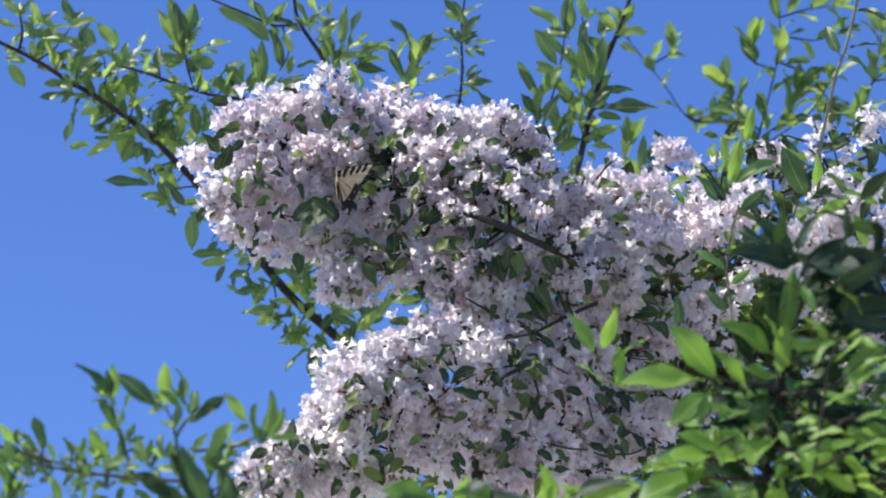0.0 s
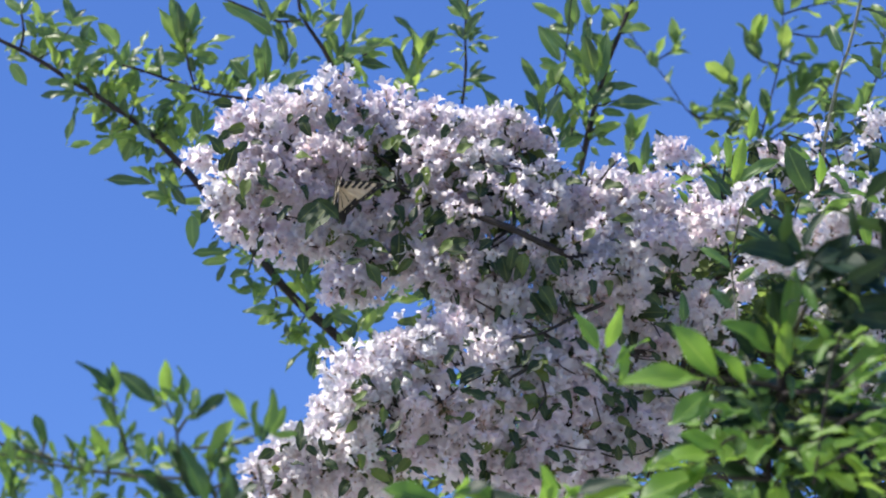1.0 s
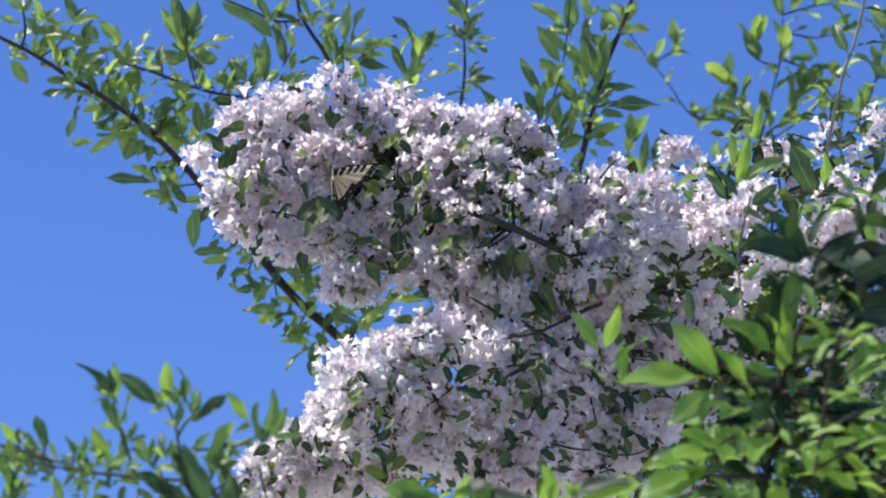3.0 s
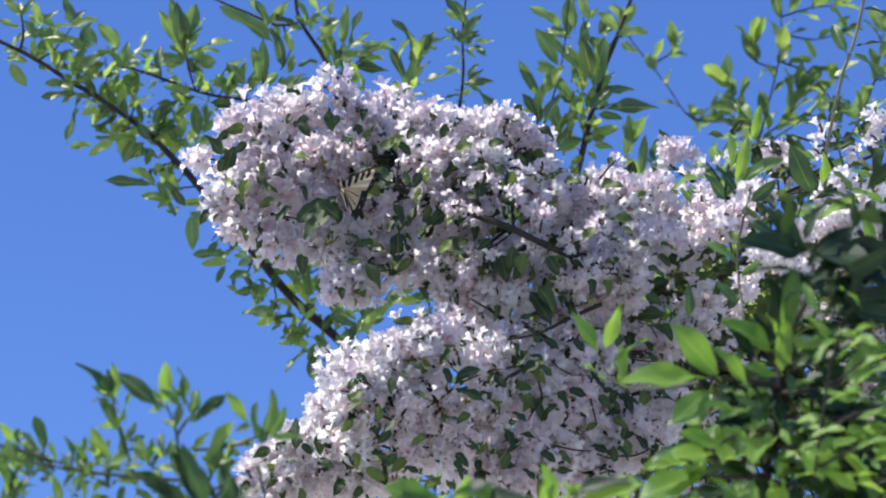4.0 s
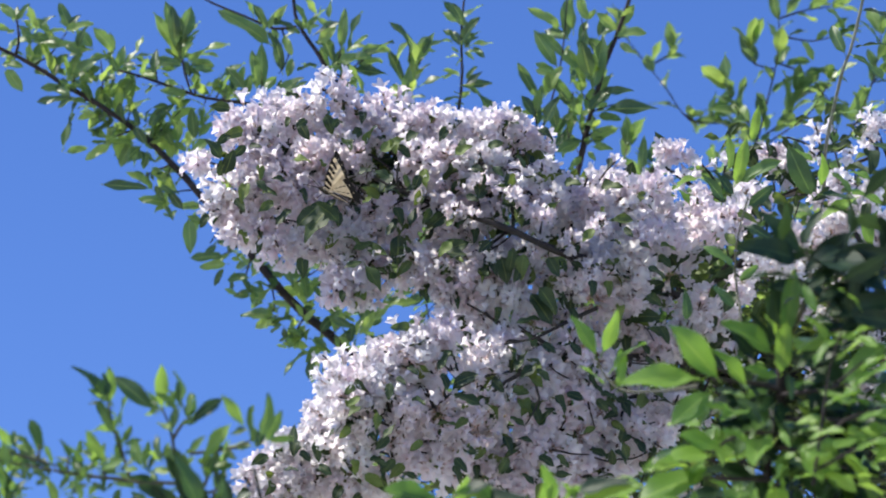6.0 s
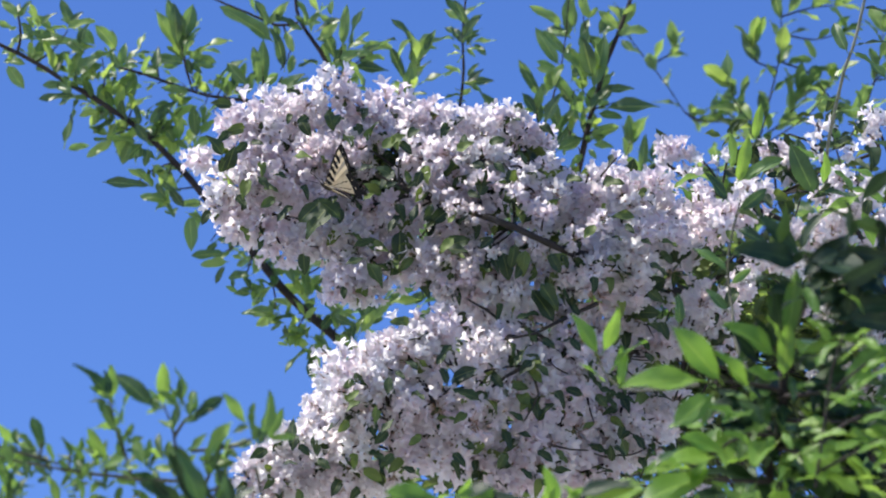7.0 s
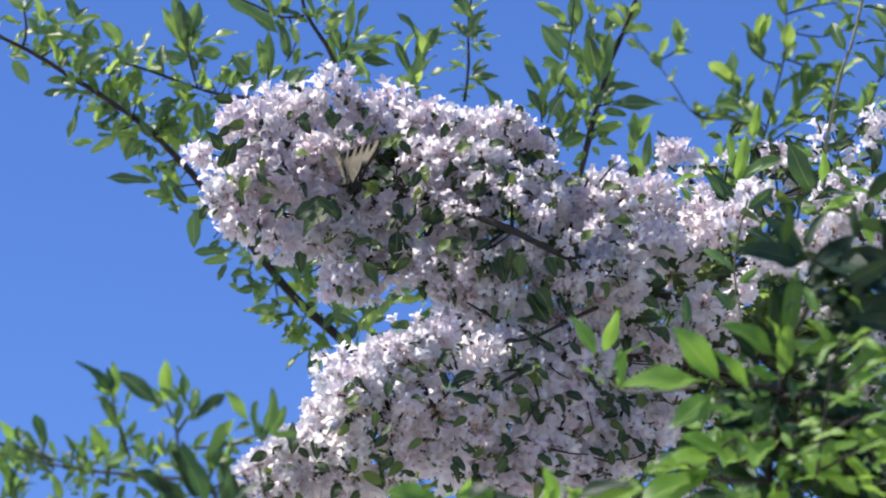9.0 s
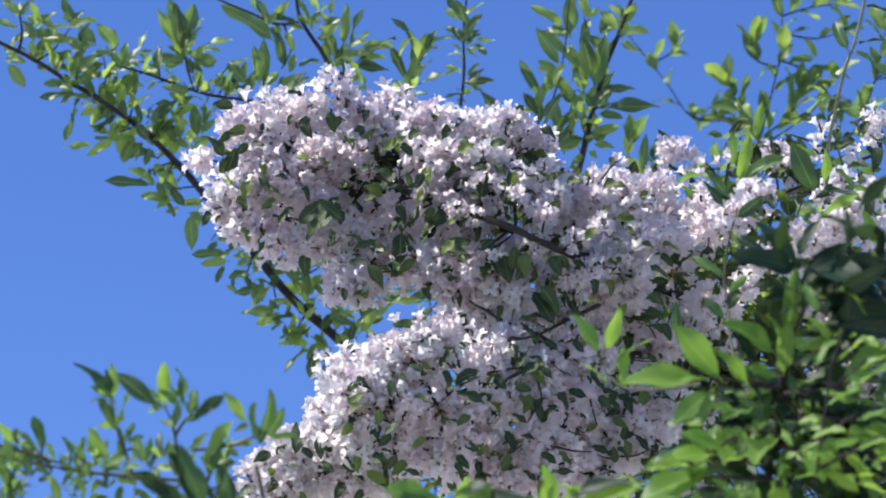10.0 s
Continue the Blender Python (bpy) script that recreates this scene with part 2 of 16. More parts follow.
def flower_shape(seed):
    """A slim bell along z, one unit long, that opens into five pointed lobes, on a small calyx."""
    s = Shape()
    rng = random.Random(seed)
    cols = 20
    turn = rng.uniform(0, 6)
    flare = rng.uniform(0.8, 1.15)
    lobes = [(rng.uniform(0.85, 1.15), rng.uniform(-0.10, 0.10)) for _ in range(5)]
    prof = ((0.10, 0.055), (0.34, 0.12), (0.60, 0.20), (0.80, 0.31), (0.93, 0.54 * flare))
    for i, (z, r) in enumerate(prof):
        for c in range(cols):
            a = 2 * math.pi * c / cols
            reach, lift = lobes[c // 4]
            e = (0.10, 0.74, 1.0, 0.74)[c % 4]
            zz, rr = z, r
            if i == 4:
                zz, rr = 0.76 + (0.17 + lift) * e, 0.29 + (r * reach - 0.29) * e
            elif i == 3:
                zz, rr = 0.72 + (0.09 + 0.4 * lift) * e, 0.25 + 0.07 * e
            if i >= 3:
                zz += 0.05 * math.sin(3 * a + seed) + rng.uniform(-0.03, 0.03)
                rr *= 1 + rng.uniform(-0.06, 0.06)
            s.v.append((rr * math.cos(a + turn), rr * math.sin(a + turn), zz))
            s.uv.append((c / cols, z))
    grid_faces(s, 5, cols, 0, 0, closed=True)
    base = len(s.v)
    for z, r in ((-0.25, 0.018), (0.02, 0.025), (0.08, 0.062), (0.20, 0.095)):
        for c in range(5):
            a = 2 * math.pi * c / 5
            s.v.append((r * math.cos(a), r * math.sin(a), z))
            s.uv.append((c / 5, z))
    grid_faces(s, 4, 5, base, 1, closed=True)
    return s


FLOWERS = [flower_shape(i) for i in range(6)]
FLOWER_MESH = [s.mesh("flower", [PETAL, CALYX]) for s in FLOWERS]


def aim(direction, spin=0.0):
    """The turn that takes z to the direction."""
    return Vector(direction).to_track_quat("Z", "Y").to_matrix().to_4x4() @ Matrix.Rotation(spin, 4, "Z")


def head_layout(seed, count, spread):
    """Where the flowers of one head sit: they open outwards from z, a few of them standing clear."""
    rng = random.Random(seed)
    made = []
    for k in range(count):
        cz = 1 - 1.45 * (k + 0.5) / count
        a = k * 2.39996 + rng.uniform(-0.3, 0.3)
        rad = math.sqrt(max(0.0, 1 - cz * cz))
        d = Vector((rad * math.cos(a), rad * math.sin(a), cz)) + Vector([rng.uniform(-0.25, 0.25) for _ in range(3)])
        d.normalize()
        size = 0.0158 * rng.uniform(0.8, 1.15)
        at = d * spread * (rng.uniform(0.25, 1.0) if k % 8 else 1.35)
        turn = aim(d + Vector([rng.uniform(-0.45, 0.45) for _ in range(3)]), rng.uniform(0, 6))
        made.append((rng.randrange(len(FLOWERS)), Matrix.Translation(at) @ turn @ Matrix.Scale(size, 4)))
    return made


def head_shape(layout):
    s = Shape()
    for i, m in layout:
        s.add(FLOWERS[i], m)
    return s


# three sizes of head: a few flowers, a small head and a full one
LAYOUTS = [[head_layout(100 + 10 * k + i, count + i % 4, spread) for i in range(6)] for k, (count, spread) in enumerate(((3, 0.003), (12, 0.008), (32, 0.016)))]
HEADS = [[(None, head_shape(h).mesh("flower_head", [PETAL, CALYX])) for h in row] for row in LAYOUTS]


# ---- plants ----
def plant(name, base, label, category):
    ob = new(name)
    ob.location = base
    ob.empty_display_size = 0.1
    return tagged(ob, label, category)


def part(name, mesh, parent, m, label=""):
    """Links a mesh as one object under a thing or a part, at a pose in its parent's space."""
    ob = new(name, mesh)
    ob.parent = parent
    ob.matrix_basis = m
    return tagged(ob, label)


LEAVES = {}


class Branch:
    """A limb with its twigs in one mesh, whose origin is the point about which it sways, and with leaves and flowers on it."""

    def __init__(self, owner, name, pivot, bark, seed, label=""):
        self.owner, self.name, self.pivot, self.bark, self.label = owner, name, Vector(pivot), bark, label
        self.wood, self.rng, self.axes, self.kids = Shape(), random.Random(seed), [], []

    def stem(self, points, r0, r1, **kw):
        axis = tube(self.wood, points, r0, r1, **kw)
        self.axes.append(axis)
        return axis

    def twig(self, to, r=0.0011):
        """A thin twig from the nearest place on the wood so far."""
        to = Vector(to)
        near = min((p for axis in self.axes for p in axis), key=lambda p: (p - to).length + 0.3 * max(0.0, p.z - to.z))
        mid = near.lerp(to, 0.55) + Vector((0, 0, 0.12 * (to - near).length))
        tube(self.wood, [near, mid, to], r * 1.5, r, sides=5, step=0.02)
        return near

    def leaf(self, meshes, at, direction, size, face=(0, 0, 1), jitter=0.35):
        d = Vector(direction).normalized()
        n = Vector(face) + Vector([self.rng.uniform(-jitter, jitter) for _ in range(3)])
        x = d.cross(n)
        if x.length < 0.05:
            x = d.cross(Vector((0.3, -0.9, 0.2)))
        x.normalize()
        z = x.cross(d)
        m = Matrix((x, d, z)).transposed().to_4x4()
        m.translation = Vector(at)
        self.kids.append(("leaf", self.rng.choice(meshes), m @ Matrix.Scale(size, 4)))

    def blade(self, meshes, base, tip, face=(0, 0, 1)):
        """One leaf from its foot to its tip."""
        b, t = Vector(base), Vector(tip)
        self.leaf(meshes, b, t - b, (t - b).length, face, 0.15)

    def shoot(self, meshes, points, count, size, r0=0.0016, r1=0.0008, spread=0.9, start=0.0, rosette=4, face=(0, 0, 1)):
        """A leafy twig: leaves in a spiral along it and a tuft at its tip."""
        axis = self.stem(points, r0, r1, sides=6, step=0.015)
        n = len(axis)
        for k in range(count + rosette):
            t = min(1.0, start + (1 - start) * (k + 0.5) / count)
            i = min(n - 2, int(t * (n - 1)))
            p = axis[i].lerp(axis[i + 1], t * (n - 1) - i) if t < 1 else axis[-1]
            d = (axis[i + 1] - axis[i]).normalized()
            side = d.cross(Vector((0.2, 0.9, 0.3))).normalized()
            a = 2.4 * k + self.rng.uniform(-0.4, 0.4)
            out = math.cos(a) * side + math.sin(a) * side.cross(d)
            lean = spread * self.rng.uniform(0.5, 1.2) * (0.55 if t >= 0.97 else 1.0)
            self.leaf(meshes, p, d + out * lean + Vector((0, 0, self.rng.uniform(-0.2, 0.4))), size * self.rng.uniform(0.65, 1.15), face=Vector(face) + d * 0.6, jitter=0.5)

    def cluster(self, at, toward, full=2, size=1.0):
        """A flower head of one of three sizes on its own twig; the flowers of the smallest are single."""
        at = Vector(at)
        near = self.twig(at)
        d = (at - near).normalized() * 0.8 + Vector(toward)
        d += Vector([self.rng.uniform(-0.35, 0.35) for _ in range(3)])
        for k in range(self.rng.choice((0, 1, 1, 2)) if full else 0):
            b = near.lerp(at, self.rng.uniform(0.4, 0.8))
            o = Vector([self.rng.uniform(-1, 1) for _ in range(3)])
            self.leaf(SHRUB_LEAF_MESH, b, (at - near).normalized() * 0.5 + o + Vector((0, -0.2, -0.3)), self.rng.uniform(0.026, 0.040), jitter=0.6)
        if self.rng.random() < 0.3 * full:
            o = Vector((self.rng.uniform(-1, 1), -0.9, self.rng.uniform(-1, 0.6)))
            self.leaf(SHRUB_LEAF_MESH, at + o.normalized() * 0.018 * size, o + Vector((0, 0.5, -0.3)), self.rng.uniform(0.018, 0.030), face=(0.2, -0.8, 0.4), jitter=0.5)
        m = Matrix.Translation(at - d.normalized() * (0.008, 0.008, 0.011)[full]) @ aim(d, self.rng.uniform(0, 6)) @ Matrix.Scale(size, 4)
        i = self.rng.randrange(6)
        if full:
            self.kids.append(("flower_head", HEADS[full][i], m))
        else:
            for k, f in LAYOUTS[0][i]:
                self.kids.append(("flower", (None, FLOWER_MESH[k]), m @ f))

    def sprinkle(self, meshes, stem, start, end, count, size):
        """Leaves on short spurs along a stretch of one of the stems."""
        axis = self.axes[stem]
        for k in range(count):
            i = int((start + (end - start) * self.rng.random()) * (len(axis) - 2))
            p, d = axis[i], (axis[i + 1] - axis[i]).normalized()
            side = d.cross(Vector((0.2, 0.9, 0.3))).normalized()
            a = self.rng.uniform(0, 2 * math.pi)
            out = math.cos(a) * side + math.sin(a) * side.cross(d)
            q = p + out * self.rng.uniform(0.004, 0.028) + d * self.rng.uniform(-0.01, 0.02)
            tube(self.wood, [p, p.lerp(q, 0.5) + Vector((0, 0, 0.001)), q], 0.0010, 0.0007, sides=5, step=0.01)
            for j in range(self.rng.choice((1, 2, 3))):
                turn = Vector([self.rng.uniform(-0.8, 0.8) for _ in range(3)])
                self.leaf(meshes, q, out + d * 0.4 + turn + Vector((0, 0, 0.25)), size * self.rng.uniform(0.6, 1.15), face=d * 0.5 + Vector((0, -0.2, 0.8)), jitter=0.7)

    def thicket(self, meshes, centre, radii, count, size):
        """Short leafy twigs all through a part of the bush."""
        for k in range(count):
            while True:
                o = Vector([self.rng.uniform(-1, 1) for _ in range(3)])
                if o.length < 1:
                    break
            p = Vector(centre) + Vector([o[i] * radii[i] for i in range(3)])
            d = (o + Vector((0, 0, 0.6)) + Vector([self.rng.uniform(-0.6, 0.6) for _ in range(3)])).normalized()
            q = p + d * size * 1.1
            tube(self.wood, [p - d * size * 1.5, p, q], 0.0014, 0.0007, sides=5, step=0.02)
            for j in range(6):
                a = 2.4 * j + k
                out = Vector((math.cos(a), math.sin(a) * 0.8, math.sin(a * 1.7) * 0.5))
                self.leaf(meshes, p.lerp(q, j / 5), d * 0.6 + out, size * self.rng.uniform(0.7, 1.15), jitter=0.6)

    def done(self):
        home = Vector(self.owner.location)
        shift = Matrix.Translation(-self.pivot)
        wood = Shape()
        wood.add(self.wood, shift)
        self.ob = part(self.name, wood.mesh(self.name, [self.bark]), self.owner, Matrix.Translation(self.pivot - home), self.label)
        rest = {}
        for name, (shape, mesh), m in self.kids:
            count = LEAVES.setdefault(self.owner.name, 0)
            if name == "leaf" and count >= 300:
                rest.setdefault(mesh.materials[0].name, Shape()).add(shape, shift @ m)
            else:
                part(name, mesh, self.ob, shift @ m)
                LEAVES[self.owner.name] += name == "leaf"
        for skin, shape in rest.items():
            tagged(part("foliage", shape.mesh("foliage", [bpy.data.materials[skin]]), self.ob, Matrix()), kind="stuff")
        return self


# ---- ground ----
bm = bmesh.new()
size, n = 400.0, 40
for i in range(n + 1):
    for j in range(n + 1):
        x = math.copysign(abs(2 * i / n - 1) ** 2.2, 2 * i / n - 1) * size
        y = math.copysign(abs(2 * j / n - 1) ** 2.2, 2 * j / n - 1) * size + 4
        bm.verts.new((x, y, 0.04 * noise.noise((x * 0.3, y * 0.3, 0)) - 0.02))
bm.verts.ensure_lookup_table()
for i in range(n):
    for j in range(n):
        bm.faces.new([bm.verts[k] for k in (i * (n + 1) + j, (i + 1) * (n + 1) + j, (i + 1) * (n + 1) + j + 1, i * (n + 1) + j + 1)])
me = bpy.data.meshes.new("ground")
bm.to_mesh(me)
me.materials.append(BOUNCE_GROUND)
tagged(new("ground", me), "unseen ground under the shrubs, made pale to bounce light up", "ground", kind="structure")

# ---- flowering shrub ----
SHRUB_BASE = (0.62, 5.05, 0.0)
shrub = plant("flowering_shrub", SHRUB_BASE, "arching shrub full of pale pink bell flowers in bloom", "shrub")
SIDE = (-0.35, -0.35, 0.35)
HANG = (-0.15, -0.45, -0.75)

trunk = Branch(shrub, "trunk", SHRUB_BASE, SHRUB_BARK, 1)
for k, (dx, dy, top) in enumerate(((0.0, 0.0, (0.4874, 5.0482, 3.2264)), (0.07, 0.05, (0.5135, 5.14, 3.1205)), (-0.05, 0.08, (0.6164, 5.2336, 3.3017)))):
    a = Vector((SHRUB_BASE[0] + dx, SHRUB_BASE[1] + dy, -0.05))
    trunk.stem([a, a.lerp(Vector(top), 0.5) + Vector((0.08 - 0.07 * k, 0.03 * k, 0)), top], 0.022, 0.010, sides=10, step=0.08)
trunk.done()

upper = Branch(shrub, "branch", (0.2686, 4.7732, 3.2803), SHRUB_BARK, 2, "arching branch hung with pale pink flowers")
upper.stem([(0.4874, 5.0482, 3.2264), (0.3494, 4.8722, 3.2712), (0.2478, 4.7603, 3.2865), (0.1477, 4.5835, 3.2606), (0.0754, 4.5484, 3.2838), (0.0105, 4.564, 3.314), (-0.0555, 4.6065, 3.3582), (-0.1228, 4.6456, 3.3967), (-0.1896, 4.6452, 3.398), (-0.2363, 4.652, 3.3792)], 0.0080, 0.0015, sides=9)
upper.stem([(0.0432, 4.5779, 3.3052), (0.0422, 4.5982, 3.3515), (0.0375, 4.657, 3.4241), (0.004, 4.6652, 3.4599)], 0.0022, 0.001)
upper.stem([(0.0791, 4.5718, 3.2925), (0.0793, 4.5702, 3.3409), (0.0708, 4.6383, 3.4168)], 0.0022, 0.001)
upper.stem([(-0.0422, 4.5987, 3.3503), (-0.0555, 4.6008, 3.3737), (-0.0628, 4.6338, 3.4294), (-0.0965, 4.6409, 3.4682)], 0.0028, 0.001)
upper.stem([(0.0759, 4.577, 3.293), (0.03, 4.5772, 3.2632), (-0.0287, 4.5828, 3.2478), (-0.0944, 4.6038, 3.2485)], 0.002, 0.001)
upper.stem([(0.1485, 4.6076, 3.2673), (0.185, 4.6845, 3.3485), (0.2275, 4.7221, 3.3915)], 0.003, 0.001)
upper.stem([(-0.1495, 4.6452, 3.398), (-0.177, 4.6501, 3.443), (-0.2046, 4.6595, 3.4757)], 0.0022, 0.001)
upper.stem([(-0.1495, 4.6452, 3.398), (-0.1888, 4.6402, 3.3533), (-0.2154, 4.6516, 3.322)], 0.0022, 0.001)
upper.stem([(0.141, 4.578, 3.26), (0.1489, 4.5837, 3.2482), (0.1475, 4.5933, 3.217)], 0.0012, 0.00072)
upper.stem([(0.0432, 4.5713, 3.3028), (0.0398, 4.5541, 3.3277), (0.0431, 4.5429, 3.3584)], 0.0012, 0.00072)
upper.stem([(0.0789, 4.5614, 3.2852), (0.0757, 4.5528, 3.3272), (0.0725, 4.5439, 3.3518)], 0.0014, 0.00084)
upper.stem([(0.0495, 4.5658, 3.2625), (0.0692, 4.5735, 3.2792), (0.0789, 4.5614, 3.2852)], 0.0012, 0.00072)
upper.stem([(0.1516, 4.6042, 3.266), (0.1549, 4.5986, 3.2814), (0.153, 4.6328, 3.3151)], 0.0012, 0.00072)
upper.cluster((-0.2346, 4.5909, 3.4409), SIDE, 2, 1.15)
upper.cluster((-0.2046, 4.6241, 3.4773), SIDE, 2, 0.85)
upper.cluster((-0.2416, 4.5797, 3.4151), SIDE, 2, 0.85)
upper.cluster((-0.2492, 4.5904, 3.4422), SIDE, 1, 0.95)
upper.cluster((-0.2172, 4.5793, 3.4164), SIDE, 2, 1.06)
upper.cluster((-0.1753, 4.5987, 3.4498), SIDE, 2, 0.85)
upper.cluster((-0.1563, 4.5821, 3.4516), SIDE, 2, 0.85)
upper.cluster((-0.1419, 4.5763, 3.4908), SIDE, 0, 0.86)
upper.cluster((-0.1232, 4.5694, 3.4865), SIDE, 0, 0.85)
upper.cluster((-0.143, 4.5757, 3.4691), SIDE, 1, 1.05)
upper.cluster((-0.1192, 4.5789, 3.4604), SIDE, 1, 0.95)
upper.cluster((-0.0954, 4.5866, 3.4449), SIDE, 2, 1.03)
upper.cluster((-0.068, 4.617, 3.4622), SIDE, 2, 1.15)
upper.cluster((-0.082, 4.5832, 3.425), SIDE, 2, 0.91)
upper.cluster((-0.0411, 4.5889, 3.4366), SIDE, 2, 0.91)
upper.cluster((-0.0126, 4.5932, 3.4404), SIDE, 2, 0.85)
upper.cluster((0.0106, 4.5791, 3.4276), SIDE, 2, 0.85)
upper.cluster((0.037, 4.5819, 3.4266), SIDE, 2, 0.91)
upper.cluster((0.0648, 4.5801, 3.4316), SIDE, 2, 0.85)
upper.cluster((0.0809, 4.5912, 3.4425), SIDE, 1, 0.85)
upper.cluster((0.0982, 4.6003, 3.4247), SIDE, 2, 0.85)
upper.cluster((0.1181, 4.604, 3.4147), SIDE, 1, 0.85)
upper.cluster((-0.2906, 4.6016, 3.3939), SIDE, 1, 1.05)
upper.cluster((-0.2833, 4.6057, 3.3827), SIDE, 0, 1.00)
upper.cluster((-0.2525, 4.5847, 3.345), HANG, 2, 1.03)
upper.cluster((-0.265, 4.6025, 3.332), HANG, 2, 0.85)
upper.cluster((-0.2262, 4.5781, 3.3621), HANG, 2, 0.85)
upper.cluster((-0.2184, 4.5726, 3.3812), SIDE, 2, 0.85)
upper.cluster((-0.2464, 4.6047, 3.3152), HANG, 2, 1.09)
upper.cluster((-0.2163, 4.5985, 3.301), HANG, 2, 1.09)
upper.cluster((-0.193, 4.5978, 3.2826), SIDE, 2, 0.97)
upper.cluster((-0.1667, 4.5984, 3.28), HANG, 2, 0.97)
upper.cluster((-0.1431, 4.5984, 3.28), HANG, 2, 0.85)
upper.cluster((-0.1867, 4.574, 3.3704), SIDE, 2, 1.03)
upper.cluster((-0.1593, 4.5726, 3.3967), SIDE, 2, 0.85)
upper.cluster((-0.1398, 4.5814, 3.3931), SIDE, 2, 1.03)
upper.cluster((-0.12, 4.5777, 3.403), SIDE, 2, 0.85)
upper.cluster((-0.1435, 4.5839, 3.3658), SIDE, 2, 0.97)
upper.cluster((-0.1722, 4.5819, 3.3439), SIDE, 2, 0.91)
upper.cluster((-0.1459, 4.5838, 3.3376), SIDE, 2, 0.85)
upper.cluster((-0.113, 4.5951, 3.2997), SIDE, 2, 0.85)
upper.cluster((-0.1306, 4.5894, 3.3046), SIDE, 2, 0.97)
upper.cluster((-0.1999, 4.5829, 3.3527), SIDE, 2, 0.85)
upper.cluster((-0.2196, 4.5862, 3.3399), HANG, 2, 0.85)
upper.cluster((-0.0256, 4.5665, 3.3746), SIDE, 2, 1.15)
upper.cluster((-0.0013, 4.5611, 3.3823), SIDE, 2, 0.85)
upper.cluster((-0.0158, 4.5759, 3.3486), SIDE, 2, 1.09)
upper.cluster((0.0105, 4.565, 3.3445), SIDE, 2, 1.03)
upper.cluster((0.0367, 4.5589, 3.3787), SIDE, 2, 0.85)
upper.cluster((0.0577, 4.5594, 3.3774), SIDE, 2, 0.85)
upper.cluster((0.0204, 4.595, 3.3011), SIDE, 2, 0.91)
upper.cluster((0.0007, 4.5846, 3.2916), SIDE, 2, 0.85)
upper.cluster((-0.0408, 4.5671, 3.3903), SIDE, 1, 1.14)
upper.cluster((-0.0873, 4.6227, 3.3311), SIDE, 2, 0.85)
upper.cluster((-0.067, 4.5883, 3.3224), SIDE, 1, 1.05)
upper.cluster((-0.0407, 4.5844, 3.3098), SIDE, 1, 0.86)
upper.cluster((0.0563, 4.5689, 3.3124), SIDE, 1, 0.95)
upper.cluster((0.1023, 4.5726, 3.3333), SIDE, 2, 1.03)
upper.cluster((0.1304, 4.5903, 3.3471), SIDE, 2, 0.85)
upper.cluster((0.1088, 4.579, 3.3078), SIDE, 2, 0.91)
upper.cluster((0.1447, 4.6365, 3.3342), SIDE, 2, 0.97)
upper.cluster((0.1707, 4.6156, 3.3496), SIDE, 2, 1.03)
upper.cluster((0.1982, 4.636, 3.3716), SIDE, 2, 0.85)
upper.cluster((0.1812, 4.6238, 3.3202), SIDE, 2, 1.03)
upper.cluster((0.2105, 4.6177, 3.3469), SIDE, 2, 1.03)
upper.cluster((0.2318, 4.644, 3.3676), SIDE, 2, 0.85)
upper.cluster((0.2518, 4.644, 3.3676), SIDE, 1, 1.05)
upper.cluster((0.1686, 4.6134, 3.2904), SIDE, 1, 1.05)
upper.cluster((0.1857, 4.6135, 3.2834), SIDE, 2, 1.03)
upper.cluster((0.2094, 4.6128, 3.2852), SIDE, 2, 1.09)
upper.cluster((0.1824, 4.6093, 3.249), SIDE, 2, 1.03)
upper.cluster((0.2159, 4.6241, 3.2543), SIDE, 2, 1.09)
upper.cluster((0.1698, 4.6302, 3.2286), SIDE, 2, 1.03)
upper.cluster((0.1968, 4.6466, 3.2343), SIDE, 2, 1.15)
upper.cluster((0.2225, 4.6315, 3.2339), SIDE, 2, 0.85)
upper.cluster((0.1303, 4.6212, 3.4015), SIDE, 0, 0.86)
upper.cluster((0.2011, 4.6004, 3.3849), SIDE, 0, 0.85)
upper.cluster((0.1694, 4.6074, 3.372), SIDE, 0, 0.86)
upper.cluster((0.1225, 4.5808, 3.3731), SIDE, 1, 0.85)
upper.cluster((0.1472, 4.6183, 3.3762), SIDE, 0, 0.86)
upper.cluster((0.2293, 4.6107, 3.3055), SIDE, 2, 0.85)
upper.cluster((0.2574, 4.643, 3.3118), SIDE, 2, 0.85)
upper.cluster((0.276, 4.6457, 3.3043), SIDE, 1, 1.05)
upper.cluster((0.0791, 4.5577, 3.3431), SIDE, 1, 0.86)
upper.cluster((0.089, 4.5532, 3.3554), SIDE, 1, 0.85)
upper.cluster((-0.0811, 4.589, 3.264), HANG, 2, 0.85)
upper.cluster((-0.0655, 4.5967, 3.2584), HANG, 2, 0.85)
upper.cluster((-0.0405, 4.5904, 3.2464), HANG, 2, 1.03)
upper.cluster((-0.0209, 4.5917, 3.2427), HANG, 2, 0.85)
upper.cluster((-0.0275, 4.5846, 3.2624), HANG, 2, 0.85)
upper.cluster((-0.0013, 4.5831, 3.248), HANG, 2, 0.91)
upper.cluster((0.0313, 4.5749, 3.245), HANG, 2, 0.97)
upper.cluster((0.0118, 4.5898, 3.2296), HANG, 2, 0.85)
upper.cluster((0.0013, 4.5947, 3.2161), HANG, 2, 0.85)
upper.cluster((0.0315, 4.6154, 3.2233), HANG, 2, 1.15)
upper.cluster((0.0574, 4.5957, 3.2095), HANG, 2, 1.15)
